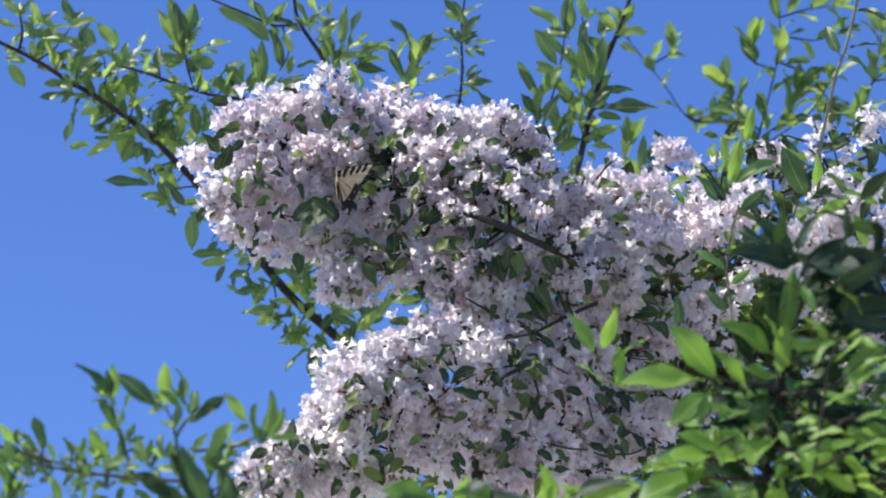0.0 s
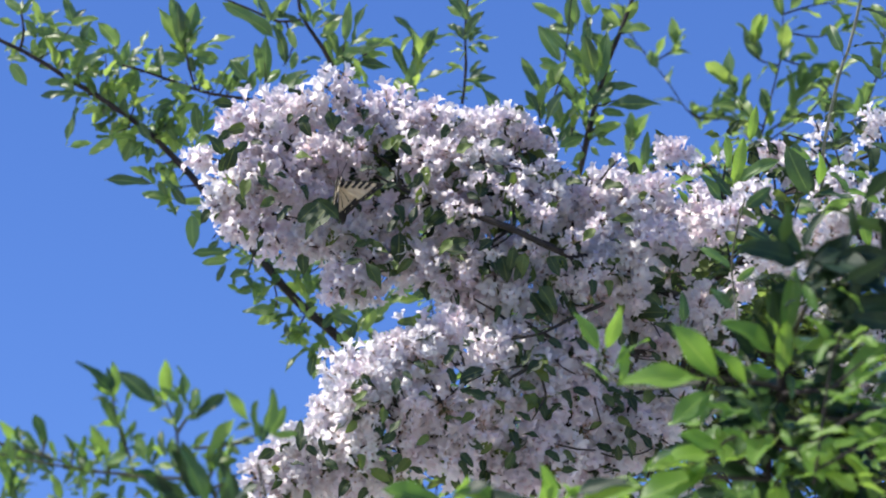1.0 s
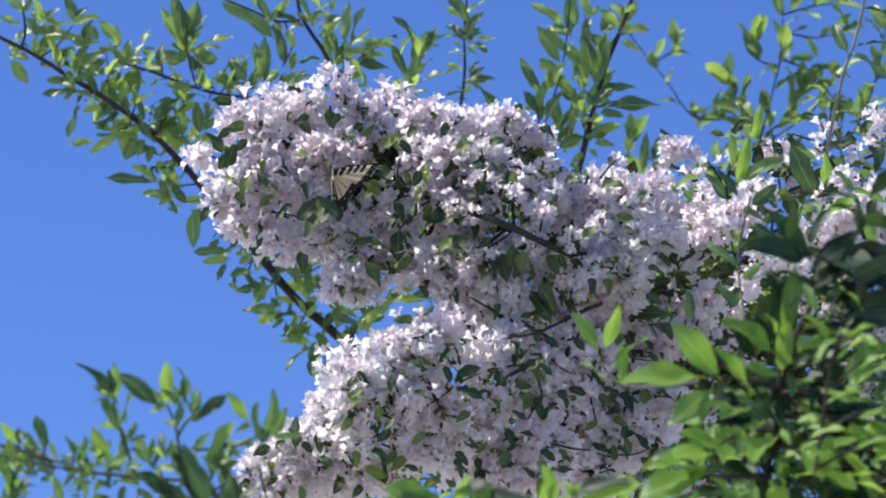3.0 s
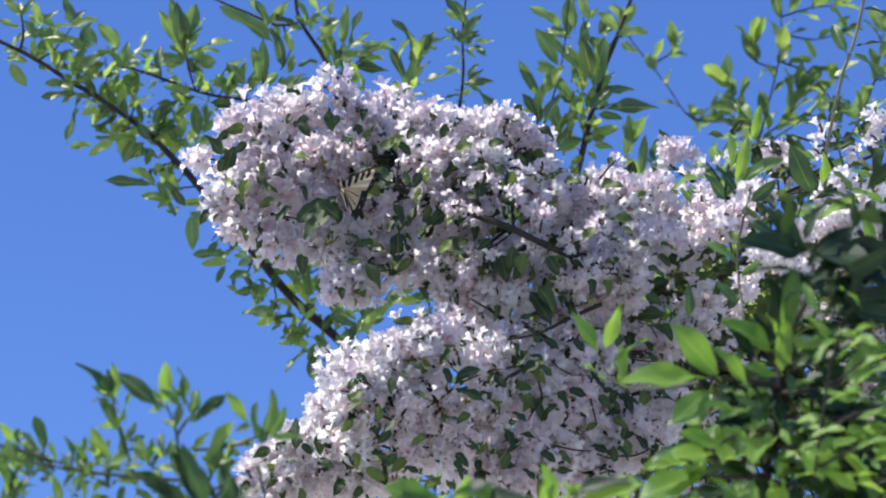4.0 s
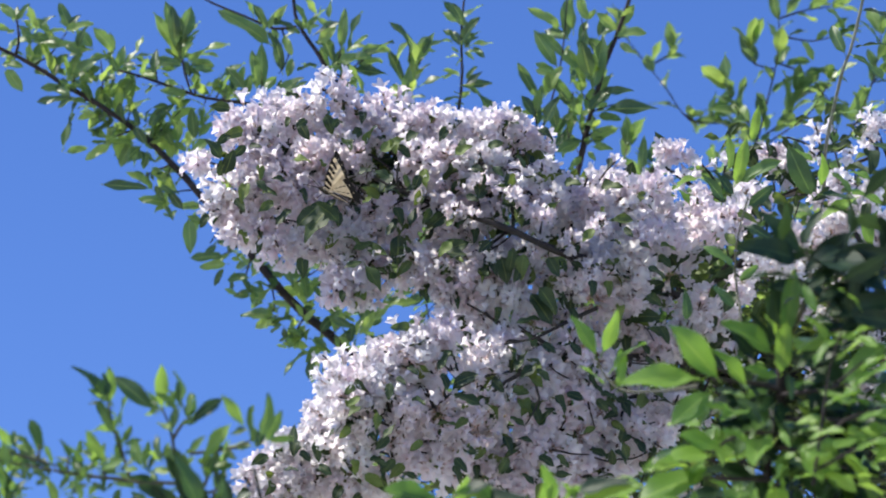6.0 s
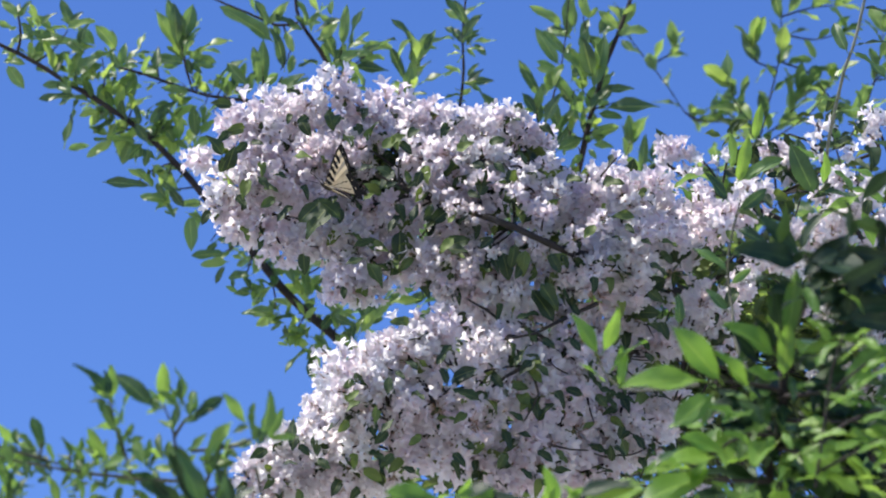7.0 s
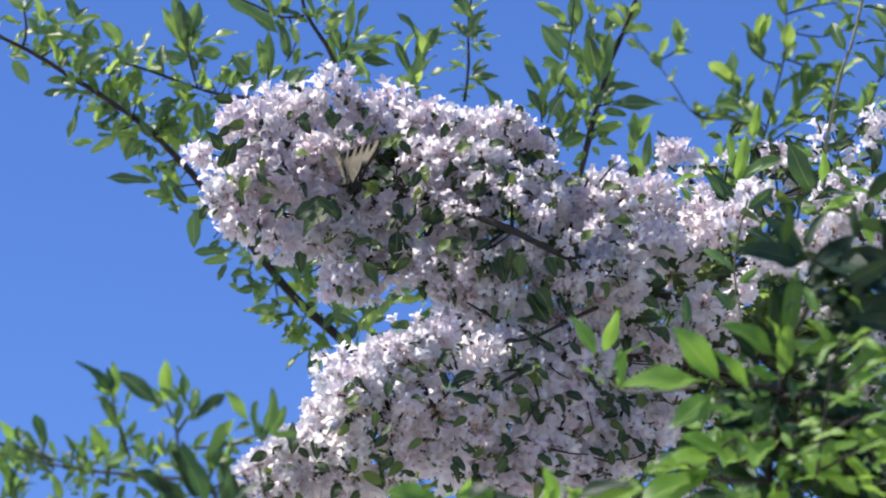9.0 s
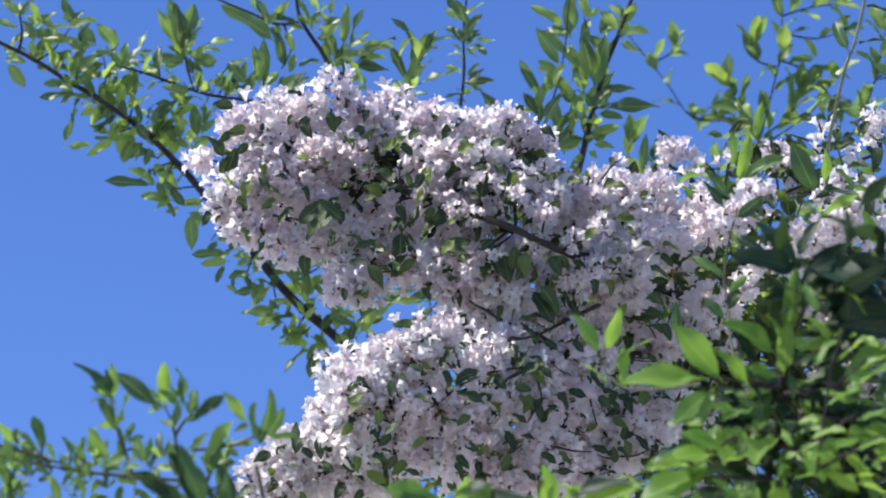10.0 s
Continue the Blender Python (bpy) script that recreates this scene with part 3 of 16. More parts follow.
upper.cluster((0.0446, 4.6269, 3.1996), HANG, 2, 0.91)
upper.cluster((0.0769, 4.5834, 3.2121), HANG, 2, 0.97)
upper.cluster((0.0638, 4.5763, 3.2317), HANG, 2, 0.85)
upper.cluster((0.116, 4.5796, 3.2363), SIDE, 2, 0.85)
upper.cluster((0.09, 4.5814, 3.239), HANG, 1, 0.85)
upper.cluster((0.1413, 4.5983, 3.2326), SIDE, 2, 0.85)
upper.cluster((-0.1177, 4.5951, 3.2384), HANG, 2, 1.03)
upper.cluster((-0.1034, 4.6068, 3.2217), HANG, 2, 0.91)
upper.cluster((-0.1269, 4.5991, 3.2273), HANG, 1, 1.14)
upper.cluster((-0.1106, 4.6024, 3.234), HANG, 2, 0.91)
upper.cluster((-0.1981, 4.7025, 3.4964), SIDE, 2, 0.95)
upper.cluster((-0.2184, 4.6657, 3.4474), SIDE, 2, 0.95)
upper.cluster((-0.175, 4.6726, 3.4617), SIDE, 2, 0.95)
upper.cluster((-0.1524, 4.6401, 3.4605), SIDE, 2, 0.95)
upper.cluster((-0.0887, 4.6713, 3.4667), SIDE, 2, 0.95)
upper.cluster((-0.0755, 4.6958, 3.4782), SIDE, 2, 0.95)
upper.cluster((-0.0891, 4.6561, 3.4401), SIDE, 2, 0.95)
upper.cluster((-0.0366, 4.6824, 3.4606), SIDE, 2, 0.95)
upper.cluster((-0.0106, 4.6864, 3.4672), SIDE, 2, 0.95)
upper.cluster((0.0262, 4.6754, 3.4572), SIDE, 2, 0.95)
upper.cluster((0.0605, 4.6528, 3.4523), SIDE, 2, 0.95)
upper.cluster((0.0879, 4.6771, 3.4453), SIDE, 2, 0.95)
upper.cluster((-0.2059, 4.6682, 3.4095), SIDE, 2, 0.95)
upper.cluster((-0.2161, 4.69, 3.3369), SIDE, 2, 0.95)
upper.cluster((-0.1596, 4.6806, 3.322), SIDE, 2, 0.95)
upper.cluster((-0.1439, 4.6811, 3.3239), SIDE, 2, 0.95)
upper.cluster((-0.1501, 4.628, 3.4128), SIDE, 2, 0.95)
upper.cluster((-0.1319, 4.6332, 3.4033), SIDE, 2, 0.95)
upper.cluster((-0.125, 4.6428, 3.4189), SIDE, 2, 0.95)
upper.cluster((-0.134, 4.6332, 3.3595), SIDE, 2, 0.95)
upper.cluster((-0.1186, 4.6581, 3.3326), SIDE, 2, 0.95)
upper.cluster((-0.134, 4.6736, 3.3464), SIDE, 2, 0.95)
upper.cluster((-0.1866, 4.649, 3.3726), SIDE, 2, 0.95)
upper.cluster((-0.2128, 4.661, 3.3675), SIDE, 2, 0.95)
upper.cluster((-0.0259, 4.6397, 3.3937), SIDE, 2, 0.95)
upper.cluster((-0.0011, 4.6225, 3.4039), SIDE, 2, 0.95)
upper.cluster((0.0074, 4.6295, 3.374), SIDE, 2, 0.95)
upper.cluster((0.0241, 4.637, 3.4027), SIDE, 2, 0.95)
upper.cluster((0.0539, 4.6391, 3.4039), SIDE, 2, 0.95)
upper.cluster((0.0193, 4.6418, 3.3217), SIDE, 2, 0.95)
upper.cluster((0.0001, 4.6428, 3.3145), SIDE, 2, 0.95)
upper.cluster((-0.0851, 4.6847, 3.36), SIDE, 2, 0.95)
upper.cluster((0.092, 4.6334, 3.3563), SIDE, 2, 0.95)
upper.cluster((0.1255, 4.6618, 3.3799), SIDE, 2, 0.95)
upper.cluster((0.0977, 4.6611, 3.346), SIDE, 2, 0.95)
upper.cluster((0.1299, 4.7145, 3.368), SIDE, 2, 0.95)
upper.cluster((0.1572, 4.7004, 3.3847), SIDE, 2, 0.95)
upper.cluster((0.1912, 4.6974, 3.3982), SIDE, 2, 0.95)
upper.cluster((0.1753, 4.6795, 3.3465), SIDE, 2, 0.95)
upper.cluster((0.1985, 4.7006, 3.3833), SIDE, 2, 0.95)
upper.cluster((0.2133, 4.7276, 3.4021), SIDE, 2, 0.95)
upper.cluster((0.1781, 4.6631, 3.3122), SIDE, 2, 0.95)
upper.cluster((0.2008, 4.6724, 3.3183), SIDE, 2, 0.95)
upper.cluster((0.1702, 4.6952, 3.2937), SIDE, 2, 0.95)
upper.cluster((0.1955, 4.71, 3.293), SIDE, 2, 0.95)
upper.cluster((0.1911, 4.7005, 3.2648), SIDE, 2, 0.95)
upper.cluster((0.2144, 4.6986, 3.2715), SIDE, 2, 0.95)
upper.cluster((0.212, 4.6579, 3.3322), SIDE, 2, 0.95)
upper.cluster((0.2377, 4.691, 3.3328), SIDE, 2, 0.95)
upper.cluster((-0.0594, 4.6839, 3.2966), SIDE, 2, 0.95)
upper.cluster((-0.0496, 4.6425, 3.2747), SIDE, 2, 0.95)
upper.cluster((-0.0207, 4.6543, 3.2777), SIDE, 2, 0.95)
upper.cluster((-0.0071, 4.666, 3.2924), SIDE, 2, 0.95)
upper.cluster((0.0309, 4.627, 3.2772), SIDE, 2, 0.95)
upper.cluster((0.013, 4.6684, 3.2756), SIDE, 2, 0.95)
upper.cluster((0.0319, 4.6852, 3.2697), SIDE, 2, 0.95)
upper.cluster((0.0356, 4.6919, 3.2443), SIDE, 2, 0.95)
upper.cluster((0.0692, 4.6265, 3.2402), SIDE, 2, 0.95)
upper.cluster((0.0514, 4.6209, 3.2652), SIDE, 2, 0.95)
upper.cluster((-0.1155, 4.652, 3.2742), SIDE, 2, 0.95)
upper.cluster((-0.0996, 4.6662, 3.2577), SIDE, 2, 0.95)
upper.cluster((-0.1117, 4.6697, 3.2766), SIDE, 2, 0.95)
upper.blade(WIDE_LEAF_MESH, (-0.1681, 4.5486, 3.4197), (-0.1565, 4.5447, 3.3954), (-0.4, -0.8, 0.3))
upper.blade(WIDE_LEAF_MESH, (-0.1561, 4.5448, 3.4196), (-0.1702, 4.5355, 3.4099), (0.3, -0.9, 0.1))
upper.blade(WIDE_LEAF_MESH, (-0.1374, 4.5523, 3.4311), (-0.1276, 4.5488, 3.4057), (0, -0.7, 0.6))
upper.blade(WIDE_LEAF_MESH, (-0.1208, 4.5463, 3.4231), (-0.1288, 4.5399, 3.4055), (0.5, -0.7, 0.3))
upper.blade(WIDE_LEAF_MESH, (-0.0444, 4.5352, 3.3932), (-0.0598, 4.5289, 3.3753), (-0.4, -0.8, 0.3))
upper.blade(WIDE_LEAF_MESH, (-0.0549, 4.5383, 3.3846), (-0.0381, 4.5309, 3.3698), (0.3, -0.9, 0.1))
upper.blade(WIDE_LEAF_MESH, (-0.1253, 4.5529, 3.3203), (-0.1681, 4.5545, 3.2807), (0, -0.7, 0.6))
upper.blade(WIDE_LEAF_MESH, (-0.1176, 4.5628, 3.3087), (-0.1527, 4.5466, 3.318), (0.5, -0.7, 0.3))
upper.blade(WIDE_LEAF_MESH, (-0.1232, 4.5729, 3.3335), (-0.1485, 4.5712, 3.3031), (-0.4, -0.8, 0.3))
upper.blade(WIDE_LEAF_MESH, (-0.1957, 4.5523, 3.3229), (-0.213, 4.5448, 3.3082), (0.3, -0.9, 0.1))
upper.blade(WIDE_LEAF_MESH, (-0.1747, 4.552, 3.313), (-0.1953, 4.5468, 3.2921), (0, -0.7, 0.6))
upper.blade(WIDE_LEAF_MESH, (-0.1227, 4.5562, 3.3111), (-0.1201, 4.5507, 3.2913), (0.5, -0.7, 0.3))
upper.blade(WIDE_LEAF_MESH, (-0.0785, 4.58, 3.2788), (-0.1082, 4.5702, 3.2705), (-0.4, -0.8, 0.3))
upper.blade(WIDE_LEAF_MESH, (-0.0941, 4.5759, 3.2745), (-0.0661, 4.5681, 3.261), (0.3, -0.9, 0.1))
upper.blade(WIDE_LEAF_MESH, (-0.0535, 4.5661, 3.2876), (-0.0534, 4.5678, 3.2481), (0, -0.7, 0.6))
upper.blade(WIDE_LEAF_MESH, (-0.0587, 4.5564, 3.3174), (-0.0464, 4.5527, 3.2924), (0.5, -0.7, 0.3))
upper.blade(WIDE_LEAF_MESH, (-0.0934, 4.5495, 3.2455), (-0.1163, 4.5401, 3.2363), (-0.4, -0.8, 0.3))
upper.blade(WIDE_LEAF_MESH, (-0.0934, 4.55, 3.2443), (-0.0723, 4.5496, 3.2103), (0.3, -0.9, 0.1))
upper.blade(WIDE_LEAF_MESH, (0.0635, 4.5436, 3.2503), (0.0721, 4.5432, 3.2162), (0, -0.7, 0.6))
upper.blade(WIDE_LEAF_MESH, (0.0894, 4.5431, 3.2418), (0.0793, 4.5401, 3.2151), (0.5, -0.7, 0.3))
upper.blade(WIDE_LEAF_MESH, (0.1178, 4.5384, 3.247), (0.1296, 4.5358, 3.2192), (-0.4, -0.8, 0.3))
upper.blade(WIDE_LEAF_MESH, (0.1442, 4.5591, 3.238), (0.1185, 4.5433, 3.2463), (0.3, -0.9, 0.1))
upper.blade(WIDE_LEAF_MESH, (0.0946, 4.5551, 3.209), (0.1251, 4.5562, 3.1709), (0, -0.7, 0.6))
upper.blade(WIDE_LEAF_MESH, (0.1234, 4.5671, 3.216), (0.1418, 4.5603, 3.1996), (0.5, -0.7, 0.3))
upper.blade(WIDE_LEAF_MESH, (0.1429, 4.5742, 3.1965), (0.1513, 4.5678, 3.179), (-0.4, -0.8, 0.3))
upper.blade(WIDE_LEAF_MESH, (0.0442, 4.5209, 3.3457), (0.0402, 4.5195, 3.3145), (0.3, -0.9, 0.1))
upper.blade(WIDE_LEAF_MESH, (0.0545, 4.5179, 3.3501), (0.0687, 4.5112, 3.3334), (0, -0.7, 0.6))
upper.blade(WIDE_LEAF_MESH, (0.0701, 4.5308, 3.3147), (0.0678, 4.5267, 3.2908), (0.5, -0.7, 0.3))
upper.blade(WIDE_LEAF_MESH, (0.0236, 4.5429, 3.3963), (0.0191, 4.5386, 3.3731), (-0.4, -0.8, 0.3))
upper.blade(WIDE_LEAF_MESH, (0.0495, 4.5232, 3.3745), (0.067, 4.5098, 3.3764), (0.3, -0.9, 0.1))
upper.blade(WIDE_LEAF_MESH, (-0.0574, 4.5435, 3.353), (-0.0772, 4.5391, 3.33), (0, -0.7, 0.6))
upper.blade(WIDE_LEAF_MESH, (-0.0509, 4.5463, 3.3276), (-0.0673, 4.5313, 3.3337), (0.5, -0.7, 0.3))
upper.blade(WIDE_LEAF_MESH, (-0.0313, 4.5512, 3.3141), (-0.0412, 4.5483, 3.287), (-0.4, -0.8, 0.3))
upper.blade(WIDE_LEAF_MESH, (0.0312, 4.5531, 3.269), (-0.0097, 4.5448, 3.2565), (0.3, -0.9, 0.1))
upper.blade(WIDE_LEAF_MESH, (0.0377, 4.5531, 3.2717), (0.0531, 4.5468, 3.2541), (0, -0.7, 0.6))
upper.blade(WIDE_LEAF_MESH, (-0.2281, 4.5508, 3.3924), (-0.2431, 4.5445, 3.3744), (0.5, -0.7, 0.3))
upper.blade(WIDE_LEAF_MESH, (-0.2268, 4.5512, 3.3911), (-0.2107, 4.5404, 3.3857), (-0.4, -0.8, 0.3))
upper.blade(WIDE_LEAF_MESH, (-0.2098, 4.5737, 3.4227), (-0.1947, 4.5637, 3.4151), (0.3, -0.9, 0.1))
upper.blade(WIDE_LEAF_MESH, (-0.218, 4.5458, 3.3483), (-0.2031, 4.5403, 3.3284), (0, -0.7, 0.6))
upper.blade(WIDE_LEAF_MESH, (-0.1815, 4.5463, 3.3443), (-0.1954, 4.5328, 3.3462), (0.5, -0.7, 0.3))
upper.blade(WIDE_LEAF_MESH, (-0.0812, 4.5646, 3.3317), (-0.0954, 4.5557, 3.3212), (-0.4, -0.8, 0.3))
upper.blade(WIDE_LEAF_MESH, (0.0299, 4.528, 3.3526), (0.0464, 4.5187, 3.3431), (0.3, -0.9, 0.1))
upper.blade(WIDE_LEAF_MESH, (0.0786, 4.5205, 3.3428), (0.0701, 4.515, 3.3229), (0, -0.7, 0.6))
upper.blade(WIDE_LEAF_MESH, (0.082, 4.5254, 3.3656), (0.0956, 4.518, 3.3508), (0.5, -0.7, 0.3))
upper.blade(WIDE_LEAF_MESH, (0.0851, 4.5339, 3.3062), (0.0711, 4.5198, 3.3097), (-0.4, -0.8, 0.3))
upper.blade(WIDE_LEAF_MESH, (0.1667, 4.5705, 3.2434), (0.1773, 4.5583, 3.242), (0.3, -0.9, 0.1))
upper.blade(WIDE_LEAF_MESH, (0.1482, 4.5919, 3.286), (0.1534, 4.5883, 3.2609), (0, -0.7, 0.6))
upper.blade(WIDE_LEAF_MESH, (-0.0156, 4.5517, 3.3129), (-0.0239, 4.5471, 3.2905), (0.5, -0.7, 0.3))
upper.blade(WIDE_LEAF_MESH, (0.2068, 4.5775, 3.2946), (0.2174, 4.57, 3.28), (-0.4, -0.8, 0.3))
upper.blade(WIDE_LEAF_MESH, (0.2486, 4.6366, 3.2812), (0.2648, 4.6291, 3.2666), (0.3, -0.9, 0.1))
upper.blade(WIDE_LEAF_MESH, (0.2327, 4.5884, 3.2499), (0.2543, 4.5809, 3.2354), (0, -0.7, 0.6))
upper.blade(WIDE_LEAF_MESH, (0.2476, 4.613, 3.2867), (0.2693, 4.6036, 3.2773), (0.5, -0.7, 0.3))
upper.blade(WIDE_LEAF_MESH, (0.0234, 4.5307, 3.3188), (0.0398, 4.5217, 3.3084), (-0.4, -0.8, 0.3))
upper.blade(WIDE_LEAF_MESH, (-0.0026, 4.5435, 3.2544), (0.0249, 4.5334, 3.2472), (0.3, -0.9, 0.1))
upper.blade(WIDE_LEAF_MESH, (0.0752, 4.5368, 3.2796), (0.0888, 4.5199, 3.2909), (0, -0.7, 0.6))
upper.blade(WIDE_LEAF_MESH, (-0.1078, 4.5865, 3.333), (-0.0964, 4.5801, 3.3157), (0.5, -0.7, 0.3))
upper.blade(WIDE_LEAF_MESH, (-0.1008, 4.5566, 3.3567), (-0.0839, 4.5435, 3.3576), (-0.4, -0.8, 0.3))
upper.blade(WIDE_LEAF_MESH, (-0.0321, 4.5408, 3.4032), (-0.0431, 4.5325, 3.391), (0.3, -0.9, 0.1))
upper.blade(WIDE_LEAF_MESH, (-0.0877, 4.5589, 3.3436), (-0.0653, 4.5496, 3.3341), (0, -0.7, 0.6))
upper.cluster((0.038, 4.7268, 3.4078), SIDE, 2, 1.0)
upper.cluster((0.0583, 4.7326, 3.3918), SIDE, 2, 1.0)
upper.cluster((0.0821, 4.7221, 3.4205), SIDE, 2, 1.0)
upper.cluster((0.099, 4.7163, 3.4364), SIDE, 2, 1.0)
upper.cluster((-0.057, 4.7198, 3.4269), SIDE, 2, 1.0)
upper.cluster((-0.0875, 4.7221, 3.4205), SIDE, 2, 1.0)
upper.cluster((0.0516, 4.7511, 3.3408), SIDE, 2, 1.0)
upper.cluster((0.0821, 4.7546, 3.3313), SIDE, 2, 1.0)
upper.cluster((-0.0163, 4.7384, 3.3759), SIDE, 2, 1.0)
upper.cluster((0.038, 4.7372, 3.3791), SIDE, 2, 1.0)
upper.cluster((0.1126, 4.7546, 3.3313), SIDE, 2, 1.0)
upper.cluster((-0.0638, 4.75, 3.344), SIDE, 2, 1.0)
upper.cluster((0.0651, 4.7129, 3.446), SIDE, 2, 1.0)
upper.cluster((-0.0977, 4.75, 3.344), SIDE, 2, 1.0)
upper.cluster((-0.2062, 4.7152, 3.4396), SIDE, 2, 1.0)
upper.cluster((-0.1655, 4.7221, 3.4205), SIDE, 2, 1.0)
upper.cluster((-0.1248, 4.7291, 3.4014), SIDE, 2, 1.0)
upper.cluster((0.1465, 4.7546, 3.3313), SIDE, 2, 1.0)
upper.cluster((-0.057, 4.7384, 3.3759), SIDE, 2, 1.0)
upper.cluster((-0.1791, 4.7082, 3.4587), SIDE, 2, 1.0)
upper.cluster((0.0244, 4.7105, 3.4524), SIDE, 2, 1.0)
upper.cluster((-0.1248, 4.7059, 3.4651), SIDE, 2, 1.0)
upper.cluster((0.1533, 4.7361, 3.3823), SIDE, 2, 1.0)
upper.cluster((-0.152, 4.7407, 3.3695), SIDE, 2, 1.0)
upper.cluster((-0.1927, 4.7407, 3.3695), SIDE, 2, 1.0)
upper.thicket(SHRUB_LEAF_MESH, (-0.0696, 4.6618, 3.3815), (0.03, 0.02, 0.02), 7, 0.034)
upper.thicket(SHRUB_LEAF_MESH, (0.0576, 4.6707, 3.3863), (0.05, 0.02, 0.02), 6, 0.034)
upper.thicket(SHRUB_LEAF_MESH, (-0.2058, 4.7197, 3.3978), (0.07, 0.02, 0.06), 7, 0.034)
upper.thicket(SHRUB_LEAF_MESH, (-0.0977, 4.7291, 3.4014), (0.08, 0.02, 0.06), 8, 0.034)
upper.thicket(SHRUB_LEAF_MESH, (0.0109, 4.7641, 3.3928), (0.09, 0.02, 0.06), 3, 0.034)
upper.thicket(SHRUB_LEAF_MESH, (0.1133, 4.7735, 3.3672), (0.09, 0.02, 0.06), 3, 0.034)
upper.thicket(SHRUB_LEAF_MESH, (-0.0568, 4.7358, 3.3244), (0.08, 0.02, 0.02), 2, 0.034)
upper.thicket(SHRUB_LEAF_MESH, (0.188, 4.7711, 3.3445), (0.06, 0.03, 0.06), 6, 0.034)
upper.blade(WIDE_LEAF_MESH, (-0.2554, 4.5301, 3.3632), (-0.2692, 4.511, 3.3865), (0.3, -0.8, 0.4))
upper.blade(WIDE_LEAF_MESH, (-0.2528, 4.5355, 3.3485), (-0.2419, 4.5168, 3.3706), (0.3, -0.8, 0.4))
upper.blade(WIDE_LEAF_MESH, (-0.2606, 4.5364, 3.3461), (-0.251, 4.5208, 3.3596), (0.3, -0.8, 0.4))
upper.cluster((-0.1064, 4.5643, 3.3864), SIDE, 1, 0.8)
upper.cluster((-0.0884, 4.5788, 3.4048), SIDE, 1, 0.85)
upper.cluster((-0.0952, 4.5986, 3.3799), SIDE, 1, 0.7)
upper.cluster((0.025, 4.5769, 3.3518), SIDE, 1, 0.85)
upper.cluster((0.0486, 4.5728, 3.3629), SIDE, 1, 0.8)
upper.cluster((0.0355, 4.5829, 3.3352), SIDE, 1, 0.7)
upper.blade(WIDE_LEAF_MESH, (-0.0743, 4.4529, 3.3414), (-0.0487, 4.4421, 3.3565), (0.2, -0.85, 0.3))
upper.blade(WIDE_LEAF_MESH, (-0.0538, 4.4543, 3.3378), (-0.0602, 4.4426, 3.3553), (0.2, -0.85, 0.3))
upper.blade(WIDE_LEAF_MESH, (-0.0436, 4.449, 3.3523), (-0.0294, 4.44, 3.3625), (0.2, -0.85, 0.3))
upper.blade(WIDE_LEAF_MESH, (-0.0602, 4.463, 3.3137), (-0.0781, 4.4544, 3.3228), (0.2, -0.85, 0.3))
upper.blade(WIDE_LEAF_MESH, (-0.0538, 4.4656, 3.3065), (-0.0691, 4.4627, 3.2999), (0.2, -0.85, 0.3))
upper.blade(WIDE_LEAF_MESH, (-0.0461, 4.4608, 3.3198), (-0.0397, 4.4619, 3.3023), (0.2, -0.85, 0.3))
upper.blade(WIDE_LEAF_MESH, (-0.0314, 4.4648, 3.3089), (-0.0435, 4.4632, 3.2987), (0.2, -0.85, 0.3))
upper.blade(WIDE_LEAF_MESH, (-0.0269, 4.4608, 3.3198), (-0.0346, 4.4627, 3.2999), (0.2, -0.85, 0.3))
upper.blade(WIDE_LEAF_MESH, (0.0103, 4.4543, 3.3378), (0.0307, 4.4452, 3.348), (0.2, -0.85, 0.3))
upper.blade(WIDE_LEAF_MESH, (-0.1692, 4.4816, 3.2626), (-0.1434, 4.4675, 3.2867), (0.2, -0.85, 0.3))
upper.blade(WIDE_LEAF_MESH, (-0.1461, 4.4722, 3.2884), (-0.1178, 4.4732, 3.271), (0.2, -0.85, 0.3))
upper.stem([(-0.0796, 4.4715, 3.3197), (-0.0604, 4.4754, 3.3089), (-0.0385, 4.4776, 3.3028)], 0.0016, 0.001)
upper.stem([(-0.0514, 4.4662, 3.3342), (-0.0527, 4.4724, 3.3173), (-0.0501, 4.4776, 3.3028)], 0.0014, 0.0009)
upper.cluster((0.0052, 4.5609, 3.308), SIDE, 1, 0.7)
upper.cluster((0.0313, 4.564, 3.2994), SIDE, 1, 0.7)
upper.cluster((0.0402, 4.5217, 3.3279), SIDE, 1, 0.85)
upper.cluster((0.0785, 4.5268, 3.3139), SIDE, 1, 0.85)
upper.cluster((0.1142, 4.5328, 3.2974), SIDE, 1, 0.85)
upper.cluster((0.0947, 4.5461, 3.2609), SIDE, 1, 0.85)
upper.cluster((0.0558, 4.5501, 3.2499), SIDE, 1, 0.85)
upper.cluster((0.1466, 4.5435, 3.2682), SIDE, 1, 0.85)
upper.cluster((0.0234, 4.5557, 3.2346), SIDE, 1, 0.85)
upper.cluster((0.1304, 4.559, 3.2255), SIDE, 1, 0.85)
upper.cluster((0.1791, 4.5379, 3.2834), SIDE, 1, 0.85)
upper.cluster((0.0753, 4.5656, 3.2072), SIDE, 1, 0.85)
upper.cluster((0.1661, 4.5568, 3.2316), SIDE, 1, 0.85)
upper.cluster((0.0091, 4.5212, 3.3), SIDE, 1, 0.7)
upper.cluster((0.0272, 4.5243, 3.2915), SIDE, 1, 0.7)
upper.stem([(0.0428, 4.5308, 3.2884), (0.0751, 4.5296, 3.2769), (0.1107, 4.5363, 3.2587), (0.143, 4.56, 3.2521)], 0.0042, 0.0036)
